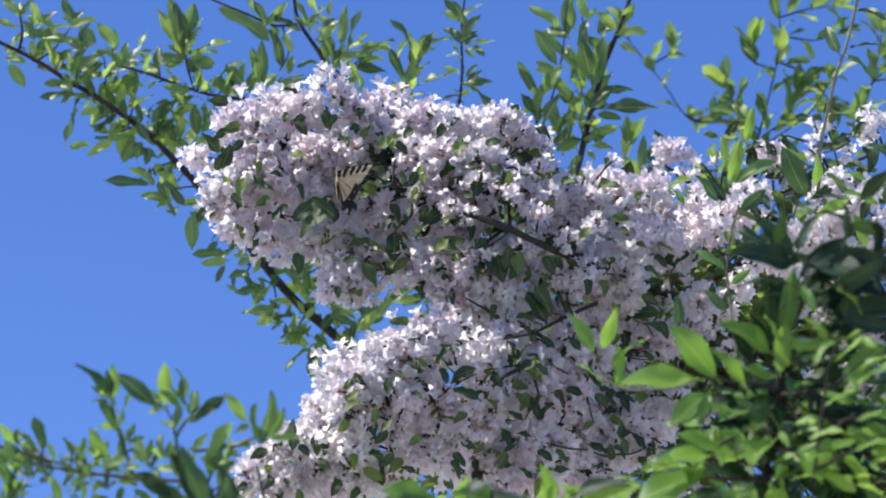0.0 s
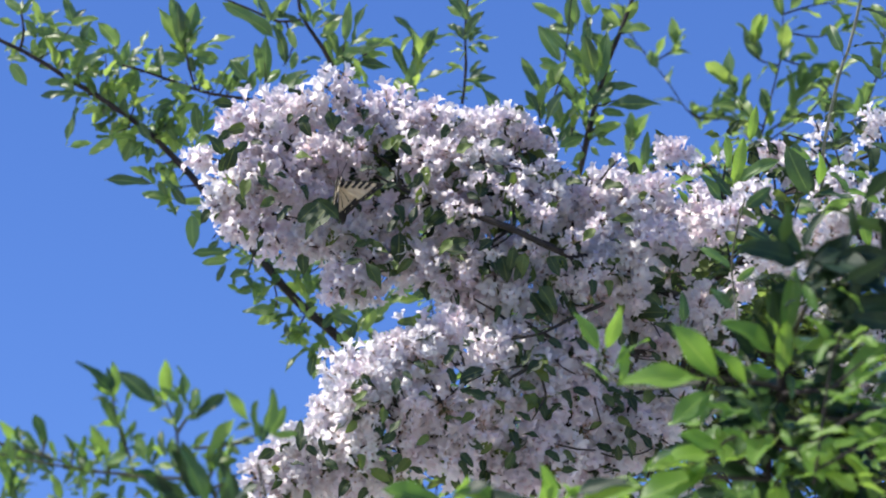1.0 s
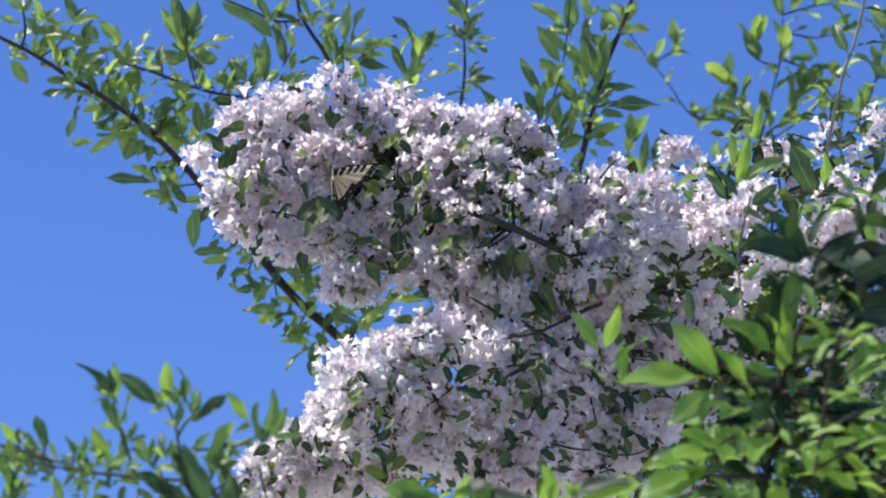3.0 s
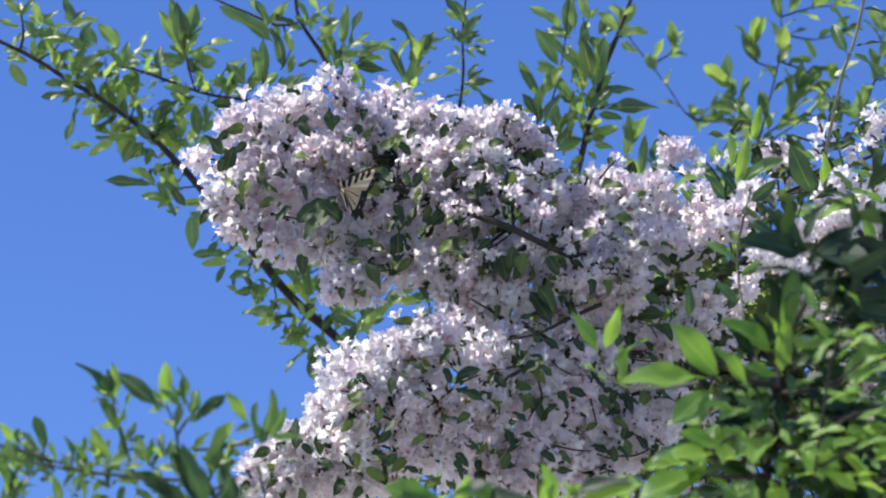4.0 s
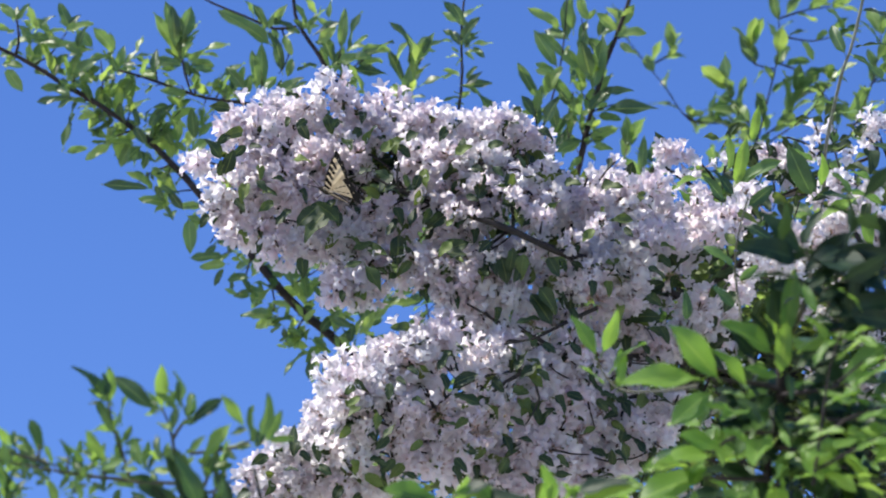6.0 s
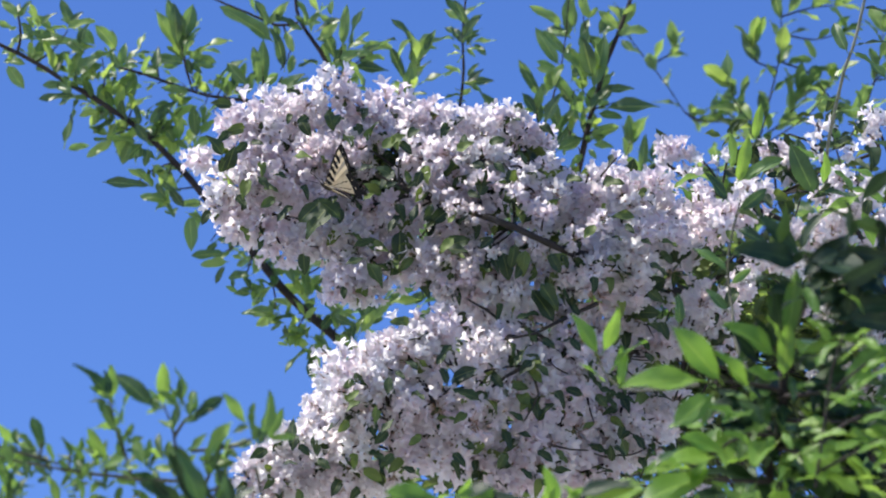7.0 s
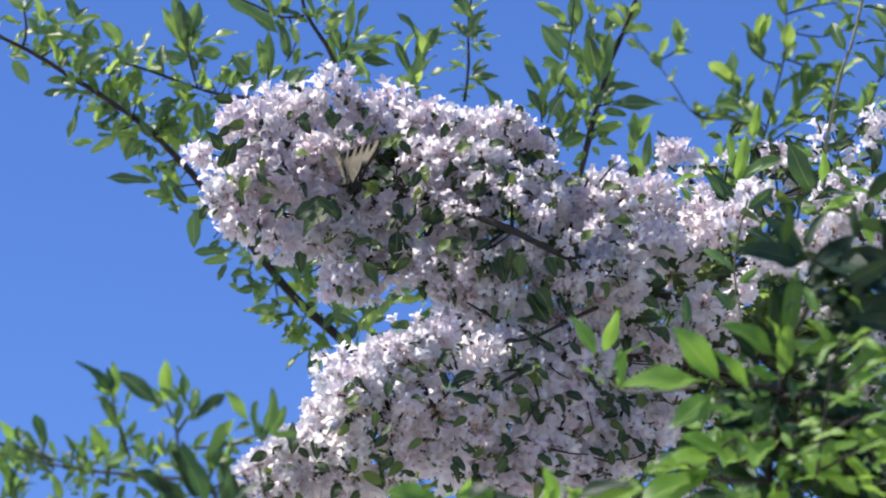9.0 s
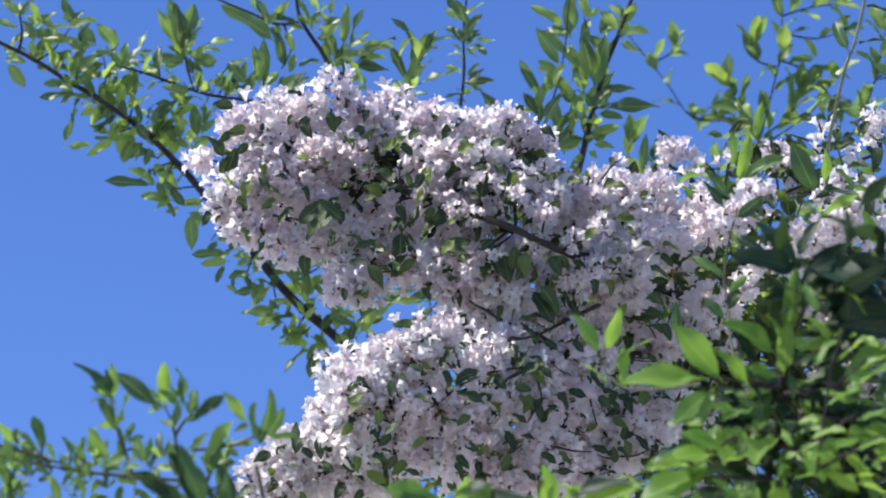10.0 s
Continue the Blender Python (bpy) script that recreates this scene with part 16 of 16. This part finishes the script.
def hind_outline(u, v):
    lead = Vector((0.030 * u, 0.004 - 0.009 * u, -0.0012))
    trail = Vector((0.001 * u, 0.0 - 0.036 * u, -0.0012))
    p = lead.lerp(trail, v)
    bulge = math.sin(math.pi * v)
    p.x += 0.0015 * u * bulge
    p.y -= 0.002 * u * bulge
    if 0.62 < v < 0.80 and u > 0.9:
        p.y -= 0.008 * (u - 0.9) / 0.1
    return p[:]


def hind_dark(u, v):
    if u > 0.94 or v > 0.90:
        return True
    if u > 0.72 or v > 0.88:
        return not (0.83 < u < 0.855 and math.sin(v * 22) > 0.8)
    return any(abs(v - at - 0.15 * u) < 0.024 for at in (0.24, 0.6)) and u < 0.66


def butterfly():
    """Body along y with the head forward; the wings hinge along it."""
    ob = new("butterfly")
    ob.empty_display_size = 0.02
    tagged(ob, "yellow and black striped swallowtail butterfly feeding on flowers", "butterfly")
    body = Shape()
    rings = ((-0.019, 0.0007), (-0.015, 0.0017), (-0.008, 0.0024), (-0.001, 0.0024), (0.002, 0.0023), (0.006, 0.0034), (0.010, 0.0032), (0.0125, 0.0018), (0.014, 0.0021), (0.0158, 0.0018), (0.017, 0.0005))
    for y, r in rings:
        for k in range(10):
            a = 2 * math.pi * k / 10
            body.v.append((r * math.cos(a), y, r * math.sin(a) - 0.001))
            body.uv.append((k / 10, y))
    grid_faces(body, len(rings), 10, 0, 0, closed=True)
    part("body", body.mesh("body", [FUR]), ob, Matrix())
    for sx in (-1, 1):
        feeler = Shape()
        tube(feeler, [(0.0008 * sx, 0.0165, 0), (0.004 * sx, 0.024, 0.001), (0.007 * sx, 0.031, 0.001)], 0.0003, 0.0003, sides=5, step=0.003)
        tube(feeler, [(0.007 * sx, 0.031, 0.001), (0.0078 * sx, 0.033, 0.001)], 0.0006, 0.0006, sides=5, step=0.001)
        part("antenna", feeler.mesh("antenna", [FUR]), ob, Matrix())
        for k in range(3):
            leg = Shape()
            y = 0.009 - 0.0035 * k
            tube(leg, [(0.002 * sx, y, -0.003), (0.006 * sx, y + 0.003 - 0.003 * k, -0.006), (0.007 * sx, y + 0.005 - 0.005 * k, -0.012)], 0.0003, 0.0002, sides=4, step=0.003)
            part("leg", leg.mesh("leg", [FUR]), ob, Matrix())
    mesh_f = wing_mesh("forewing", fore_outline, fore_dark, 60, 36)
    mesh_h = wing_mesh("hindwing", hind_outline, hind_dark, 36, 36)

    def mirrored(me, name):
        flip = me.copy()
        flip.name = name
        flip.transform(Matrix.Diagonal((-1, 1, 1, 1)))
        flip.flip_normals()
        return flip

    wings = []
    for sx in (1, -1):
        pair = []
        for name, me in (("forewing", mesh_f), ("hindwing", mesh_h)):
            w = part(name, me if sx > 0 else mirrored(me, name), ob, Matrix.Translation((0.0015 * sx, 0, 0.001)), "yellow wing with black stripes and margin")
            pair.append(w)
        wings.append(pair)
    return ob, wings


insect, wings = butterfly()


# ---- what moves ----
def swayed(branch, rows):
    """Sways a branch about its root: rows of seconds, metres aside, metres up and degrees clockwise."""
    p = branch.pivot - Vector(branch.owner.location)
    walk(branch.ob, [(t, pose(p.x + dx, p.y, p.z + dz, 0, turn, 0)) for t, dx, dz, turn in rows])


def perch(x, y, z, turn, tip):
    """The butterfly with its back towards the open side, its head turned from upright, tipped towards its back."""
    return pose(x, y, z, 110, 0, 0) @ pose(0, 0, 0, 0, 0, turn) @ pose(0, 0, 0, tip, 0, 0) @ pose(0, 0, 0, 0, 45, 0)


def motions():
    swayed(upper, [(0, -0.0024, -0.0003, -0.01), (0.5, -0.0011, -0.0021, 0.20), (1, 0.0028, -0.0008, -0.15), (1.25, 0.0035, 0.0007, 1.02), (1.5, 0.0043, 0.0026, 2.46), (1.7, 0.0043, 0.0028, 2.36), (1.85, 0.0044, 0.0040, 1.54), (2, 0.0045, 0.0057, 0.42), (2.5, 0.0022, 0.0018, 0.09), (4, 0.0018, 0.0003, -0.31), (4.5, 0.0000, -0.0000, 0.00), (5, 0.0021, 0.0028, -0.20), (5.5, 0.0014, -0.0020, -0.70), (7, 0.0036, 0.0039, -0.74), (7.5, 0.0040, 0.0020, -0.52), (8, 0.0056, 0.0052, -0.48), (8.5, -0.0004, -0.0037, 0.60), (9, 0.0004, -0.0044, 0.76), (9.5, 0.0015, 0.0013, 0.11), (10, 0.0045, 0.0007, -0.55)])
    swayed(lower, [(0, -0.0028, 0.0034, -0.59), (0.5, -0.0005, 0.0037, -0.52), (1, 0.0057, 0.0028, -0.60), (1.25, 0.0049, 0.0074, -0.34), (1.5, 0.0038, 0.0129, -0.03), (1.7, 0.0038, 0.0127, -0.03), (1.85, 0.0039, 0.0110, -0.00), (2, 0.0039, 0.0087, 0.03), (2.5, 0.0027, 0.0037, 0.06), (4, 0.0021, 0.0010, -0.13), (4.5, 0.0000, -0.0000, 0.00), (5, 0.0030, 0.0009, 0.17), (5.5, -0.0016, -0.0037, -0.88), (7, -0.0022, 0.0023, -0.43), (7.5, 0.0033, 0.0025, -0.39), (8, 0.0042, 0.0046, -0.12), (8.5, -0.0019, -0.0013, -0.07), (9, -0.0019, -0.0029, -0.26), (9.5, -0.0002, 0.0029, -0.43), (10, 0.0005, 0.0011, -0.75)])
    swayed(side, [(0, -0.0052, 0.0000, -0.00), (0.5, -0.0026, 0.0009, -0.00), (1, -0.0034, 0.0009, -0.00), (1.25, -0.0007, 0.0025, 0.00), (1.5, 0.0026, 0.0045, 0.00), (1.7, 0.0025, 0.0047, 0.00), (1.85, 0.0018, 0.0058, 0.00), (2, 0.0008, 0.0073, 0.00), (2.5, 0.0026, 0.0036, 0.00), (4, 0.0008, 0.0009, 0.00), (4.5, 0.0000, -0.0000, 0.00), (5, 0.0017, 0.0027, 0.00), (5.5, -0.0043, -0.0036, -0.00), (7, -0.0026, 0.0018, -0.00), (7.5, 0.0017, 0.0027, 0.00), (8, 0.0043, 0.0045, 0.00), (8.5, -0.0017, 0.0000, -0.00), (9, -0.0009, -0.0009, -0.00), (9.5, -0.0009, 0.0027, 0.00), (10, -0.0000, 0.0009, 0.00)])
    swayed(stalk, [(0, -0.0071, -0.0033, -0.00), (0.5, -0.0010, -0.0011, -0.00), (1, -0.0031, -0.0022, -0.00), (1.25, 0.0006, -0.0012, 0.00), (1.5, 0.0051, 0.0000, 0.00), (1.7, 0.0049, 0.0001, 0.00), (1.85, 0.0033, 0.0010, 0.00), (2, 0.0011, 0.0021, 0.00), (2.5, 0.0021, 0.0000, 0.00), (4, 0.0011, -0.0011, 0.00), (4.5, 0.0000, -0.0000, 0.00), (5, 0.0011, 0.0000, 0.00), (5.5, -0.0010, -0.0033, -0.00), (7, 0.0021, 0.0000, 0.00), (7.5, 0.0041, 0.0011, 0.00), (8, 0.0051, 0.0011, 0.00), (8.5, 0.0011, 0.0000, 0.00), (9, 0.0000, 0.0011, -0.00), (9.5, 0.0021, 0.0021, 0.00), (10, 0.0031, 0.0021, 0.00)])
    swayed(limb, [(0, 0.0004, 0.0010, -0.18), (0.5, -0.0004, 0.0009, 0.05), (1, 0.0009, 0.0014, -0.02), (1.5, 0.0012, 0.0022, -0.12), (2, 0.0003, 0.0018, -0.28), (2.5, 0.0007, 0.0026, 0.31), (4, 0.0002, -0.0006, 0.03), (4.5, 0.0000, -0.0000, 0.00), (5, 0.0004, -0.0002, -0.19), (5.5, -0.0009, -0.0030, -0.59), (7, 0.0002, 0.0006, -0.40), (7.5, 0.0003, 0.0005, -0.28), (8, 0.0012, 0.0018, -0.07), (8.5, 0.0011, 0.0025, 0.49), (9, 0.0010, 0.0007, 0.39), (9.5, 0.0011, 0.0012, 0.01), (10, -0.0003, 0.0002, -0.13)])
    swayed(crown, [(0, -0.0011, -0.0009, 0.15), (0.5, 0.0001, 0.0037, 0.47), (1, 0.0031, 0.0046, 0.31), (1.5, 0.0028, 0.0058, 0.34), (2, -0.0011, -0.0009, 0.15), (2.5, 0.0013, 0.0050, 0.47), (4, -0.0004, -0.0005, 0.30), (4.5, 0.0000, -0.0000, 0.00), (5, 0.0000, -0.0009, 0.16), (5.5, 0.0002, -0.0042, -0.19), (7, 0.0007, 0.0004, 0.14), (7.5, -0.0004, 0.0013, 0.45), (8, 0.0012, 0.0021, 0.32), (8.5, 0.0024, 0.0037, 0.48), (9, 0.0026, 0.0067, 1.10), (9.5, 0.0013, 0.0029, 0.62), (10, 0.0008, 0.0008, 0.29)])
    swayed(far, [(0, 0.0000, -0.0014, 0.00), (0.5, 0.0027, 0.0015, 0.00), (1, 0.0054, 0.0043, 0.00), (1.5, 0.0054, 0.0057, 0.00), (2, 0.0000, -0.0000, 0.00), (2.5, 0.0054, 0.0043, 0.00), (4, 0.0027, -0.0000, 0.00), (4.5, 0.0000, -0.0000, 0.00), (5, 0.0014, -0.0000, 0.00), (5.5, -0.0013, -0.0028, -0.00), (7, 0.0027, -0.0000, 0.00), (7.5, 0.0040, 0.0015, 0.00), (8, 0.0040, 0.0015, 0.00), (8.5, 0.0054, 0.0029, 0.00), (9, 0.0107, 0.0043, 0.00), (9.5, 0.0054, 0.0029, 0.00), (10, 0.0040, 0.0015, 0.00)])
    swayed(spray, [(0, 0.0007, 0.0008, 0.00), (0.5, 0.0015, 0.0008, 0.00), (1, 0.0015, 0.0032, 0.00), (1.5, 0.0015, 0.0024, 0.00), (2, 0.0015, 0.0016, 0.00), (2.5, 0.0023, 0.0016, 0.00), (4, 0.0015, 0.0016, 0.00), (4.5, 0.0000, -0.0000, 0.00), (5, -0.0000, 0.0032, 0.00), (5.5, -0.0023, -0.0016, -0.00), (7, -0.0007, 0.0008, -0.00), (7.5, 0.0007, 0.0024, 0.00), (8, 0.0030, 0.0041, 0.00), (8.5, 0.0030, 0.0065, 0.00), (9, 0.0015, 0.0032, 0.00), (9.5, 0.0015, 0.0032, 0.00), (10, -0.0000, 0.0016, 0.00)])
    swayed(corner, [(0, 0.0011, 0.0012, 0.00), (0.5, 0.0022, 0.0012, 0.00), (1, 0.0022, 0.0046, 0.00), (1.5, 0.0022, 0.0034, 0.00), (2, 0.0022, 0.0023, 0.00), (2.5, 0.0032, 0.0023, 0.00), (4, 0.0022, 0.0023, 0.00), (4.5, 0.0000, -0.0000, 0.00), (5, -0.0000, 0.0046, 0.00), (5.5, -0.0032, -0.0022, -0.00), (7, -0.0011, 0.0012, -0.00), (7.5, 0.0011, 0.0034, 0.00), (8, 0.0043, 0.0058, 0.00), (8.5, 0.0043, 0.0092, 0.00), (9, 0.0022, 0.0046, 0.00), (9.5, 0.0022, 0.0046, 0.00), (10, -0.0000, 0.0023, 0.00)])
    swayed(core, [(0, -0.0014, -0.0003, 0.01), (0.5, -0.0016, 0.0008, -0.00), (1, -0.0000, 0.0005, 0.01), (1.5, -0.0012, 0.0007, 0.01), (2, -0.0001, 0.0014, 0.02), (2.5, -0.0000, 0.0017, 0.02), (4, -0.0003, 0.0015, 0.01), (4.5, 0.0000, -0.0000, 0.00), (5, 0.0004, 0.0012, 0.01), (5.5, -0.0007, 0.0010, -0.00), (7, 0.0013, -0.0017, 0.02), (7.5, 0.0030, 0.0008, -0.01), (8, 0.0006, -0.0000, 0.01), (8.5, 0.0013, -0.0008, 0.03), (9, 0.0009, -0.0017, 0.02), (9.5, 0.0002, -0.0008, 0.01), (10, 0.0009, 0.0005, 0.00)])
    swayed(front, [(0, -0.0007, -0.0004, -0.00), (0.5, -0.0011, 0.0008, -0.00), (1, -0.0000, -0.0004, 0.00), (1.5, -0.0004, -0.0000, -0.00), (2, -0.0007, -0.0000, -0.00), (2.5, 0.0000, 0.0004, -0.00), (4, 0.0004, 0.0008, -0.00), (4.5, 0.0000, -0.0000, 0.00), (5, 0.0004, 0.0004, 0.00), (5.5, -0.0007, 0.0008, -0.00), (7, 0.0019, -0.0023, 0.00), (7.5, -0.0004, -0.0000, -0.00), (8, 0.0004, -0.0008, 0.00), (8.5, 0.0015, -0.0019, 0.00), (9, 0.0019, -0.0023, 0.00), (9.5, 0.0007, -0.0012, 0.00), (10, 0.0004, 0.0000, 0.00)])
    swayed(tip, [(0, -0.0064, -0.0039, -0.00), (0.5, 0.0021, 0.0023, 0.00), (1, -0.0011, -0.0011, -0.00), (1.5, 0.0021, -0.0000, 0.00), (2, -0.0048, 0.0006, -0.00), (2.5, 0.0053, 0.0006, 0.00), (4, 0.0002, 0.0065, 0.02), (4.5, 0.0000, -0.0000, 0.00), (5, 0.0045, 0.0065, 0.02), (5.5, 0.0007, 0.0040, 0.04), (7, -0.0034, -0.0020, -0.02), (7.5, 0.0010, 0.0003, 0.01), (8, -0.0034, -0.0048, -0.03), (8.5, 0.0008, 0.0074, 0.01), (9, 0.0003, -0.0020, -0.00), (9.5, -0.0045, 0.0000, -0.03), (10, -0.0052, -0.0085, -0.06)])
    swayed(sprig, [(0, -0.0062, -0.0038, -0.00), (0.5, 0.0021, 0.0022, 0.00), (1, -0.0010, -0.0011, -0.00), (1.5, 0.0021, 0.0000, 0.00), (2, -0.0047, 0.0006, -0.00), (2.5, 0.0052, 0.0006, 0.00), (4, 0.0046, 0.0055, 0.00), (4.5, 0.0000, -0.0000, 0.00), (5, 0.0072, 0.0061, 0.00), (5.5, 0.0062, 0.0039, 0.00), (7, -0.0052, -0.0027, -0.00), (7.5, 0.0005, 0.0011, 0.00), (8, -0.0062, -0.0055, -0.00), (8.5, 0.0026, 0.0072, -0.00), (9, 0.0016, -0.0027, 0.00), (9.5, -0.0078, -0.0005, -0.00), (10, -0.0088, -0.0110, -0.00)])
    swayed(young, [(0, -0.0029, 0.0005, 0.00), (0.5, -0.0021, 0.0009, -0.00), (1, 0.0016, 0.0018, -0.02), (1.5, -0.0004, 0.0052, 0.02), (2, 0.0020, 0.0061, 0.01), (2.5, 0.0008, 0.0039, -0.02), (4, 0.0000, 0.0018, -0.03), (4.5, 0.0000, -0.0000, 0.00), (5, 0.0012, 0.0027, -0.01), (5.5, -0.0013, -0.0017, -0.04), (7, -0.0004, 0.0000, 0.01), (7.5, 0.0066, 0.0022, 0.01), (8, 0.0020, 0.0026, 0.01), (8.5, -0.0000, 0.0005, -0.01), (9, -0.0013, -0.0017, -0.01), (9.5, -0.0008, 0.0009, 0.01), (10, 0.0012, 0.0005, -0.01)])
    walk(insect, [(0, perch(-0.1216, 4.4843, 3.3139, 7, -4)), (0.1, perch(-0.1206, 4.4819, 3.3203, 3, -4)), (0.3, perch(-0.1128, 4.4834, 3.3162, -2, -4)), (0.5, perch(-0.1194, 4.4877, 3.3043, -7, -4)), (0.6, perch(-0.1273, 4.4902, 3.2976, -19, -4)), (0.7, perch(-0.1271, 4.4913, 3.2944, -16, -4)), (0.8, perch(-0.1171, 4.4910, 3.2954, -14, -4)), (0.9, perch(-0.1173, 4.4907, 3.2962, -6, -4)), (1, perch(-0.1206, 4.4879, 3.3039, -8, -4)), (1.1, perch(-0.1163, 4.4850, 3.3119, -5, -4)), (1.2, perch(-0.1105, 4.4828, 3.3178, -5, -4)), (1.3, perch(-0.1130, 4.4801, 3.3252, -9, -28)), (1.4, perch(-0.1142, 4.4760, 3.3366, -8, -28)), (1.5, perch(-0.1064, 4.4720, 3.3476, -9, -28)), (1.6, perch(-0.1043, 4.4707, 3.3511, -9, -28)), (1.7, perch(-0.1027, 4.4723, 3.3466, -13, -28)), (1.8, perch(-0.1041, 4.4758, 3.3372, -4, -28)), (2, perch(-0.1153, 4.4794, 3.3273, -3, -28)), (2.1, perch(-0.1131, 4.4816, 3.3213, 3, -4)), (2.3, perch(-0.1152, 4.4817, 3.3208, 12, -4)), (2.5, perch(-0.1207, 4.4835, 3.3161, 8, -4)), (2.7, perch(-0.1268, 4.4835, 3.3159, 4, -4)), (3.8, perch(-0.1242, 4.4863, 3.3082, 7, -4)), (3.9, perch(-0.1258, 4.4890, 3.3009, 4, -4)), (4, perch(-0.1143, 4.4885, 3.3022, 19, -4)), (4.2, perch(-0.1212, 4.4893, 3.3001, 25, -4)), (4.3, perch(-0.1172, 4.4858, 3.3097, 36, -4)), (4.4, perch(-0.1267, 4.4884, 3.3025, 26, -4)), (4.5, perch(-0.1189, 4.4873, 3.3055, 33, -4)), (4.6, perch(-0.1132, 4.4846, 3.3130, 42, -4)), (4.7, perch(-0.1141, 4.4824, 3.3191, 44, -4)), (4.8, perch(-0.1184, 4.4808, 3.3235, 41, -4)), (5, perch(-0.1187, 4.4836, 3.3158, 58, -4)), (5.1, perch(-0.1260, 4.4860, 3.3090, 54, -4)), (5.3, perch(-0.1290, 4.4903, 3.2972, 62, -4)), (5.5, perch(-0.1269, 4.4878, 3.3042, 62, -4)), (5.7, perch(-0.1264, 4.4893, 3.2999, 65, -4)), (6.8, perch(-0.1263, 4.4871, 3.3060, 60, -4)), (7, perch(-0.1244, 4.4874, 3.3053, 64, -4)), (7.2, perch(-0.1251, 4.4871, 3.3061, 66, -4)), (7.3, perch(-0.1183, 4.4886, 3.3019, 61, -4)), (7.4, perch(-0.1179, 4.4857, 3.3100, 38, -4)), (7.5, perch(-0.1141, 4.4848, 3.3123, 19, -4)), (7.6, perch(-0.1144, 4.4868, 3.3068, 12, -4)), (7.7, perch(-0.1143, 4.4877, 3.3045, 0, -4)), (8, perch(-0.1144, 4.4854, 3.3108, 3, -4)), (8.2, perch(-0.1169, 4.4849, 3.3122, 1, -4)), (8.3, perch(-0.1167, 4.4849, 3.3120, 1, -4)), (8.5, perch(-0.1166, 4.4849, 3.3121, 12, -4)), (8.6, perch(-0.1176, 4.4850, 3.3119, 5, -4)), (8.7, perch(-0.1176, 4.4839, 3.3149, 5, -4)), (8.8, perch(-0.1185, 4.4837, 3.3154, 9, -4)), (8.9, perch(-0.1165, 4.4829, 3.3176, 1, -4)), (9, perch(-0.1146, 4.4770, 3.3338, 16, -4)), (9.1, perch(-0.0798, 4.4448, 3.3736, 8, -4)), (9.2, perch(-0.0550, 4.4122, 3.4144, 11, -4)), (9.3, perch(-0.0469, 4.3930, 3.4183, 20, -4)), (9.4, perch(-0.0293, 4.3855, 3.4390, 13, -4)), (9.5, perch(-0.0108, 4.3616, 3.5046, 8, -4)), (9.7, perch(0.0119, 4.3365, 3.5736, 6, -4)), (10, perch(0.0564, 4.2995, 3.6753, 6, -4))])
    beat = [(0, 65, 49), (0.1, 61, 49), (0.3, 65, 49), (0.5, 56, 49), (0.6, 68, 18), (0.7, 71, 16), (0.8, 71, 49), (0.9, 68, 49), (1, 65, 49), (1.1, 45, 49), (1.2, 61, 49), (1.3, 45, 49), (1.4, 45, 49), (1.5, 65, 49), (1.6, 65, 49), (1.7, 73, 49), (1.8, 68, 49), (2, 61, 49), (2.1, 61, 49), (2.3, 61, 49), (2.5, 61, 49), (2.7, 45, 49), (3.8, 80, 49), (3.9, 65, 49), (4, 61, 49), (4.2, 65, 49), (4.3, 61, 49), (4.4, 61, 49), (4.5, 71, 49), (4.6, 56, 49), (4.7, 61, 49), (4.8, 71, 30), (5, 61, 30), (5.1, 65, 49), (5.3, 65, 49), (5.5, 68, 49), (5.7, 80, 49), (6.8, 71, 49), (7, 68, 49), (7.2, 80, 49), (7.3, 91, 49), (7.4, 80, 49), (7.5, 71, 49), (7.6, 65, 49), (7.7, 56, 49), (8, 56, 49), (8.2, 65, 22), (8.3, 84, 49), (8.5, 73, 49), (8.6, 71, 49), (8.7, 88, 49), (8.8, 91, 49), (8.9, 71, 49), (8.97, 25, 25), (9.05, 75, 75), (9.15, 5, 5), (9.25, 70, 70), (9.35, 0, 0), (9.45, 65, 65), (9.55, 0, 0), (9.65, 60, 60), (9.75, 0, 0), (9.85, 60, 60), (9.95, 0, 0), (10, 20, 20)]
    for sx, pair in zip((1, -1), wings):
        for w in pair:
            walk(w, [(t, pose(0.0015 * sx, 0, 0.001, 0, -sx * (a if sx > 0 else b), 0)) for t, a, b in beat])


motions()
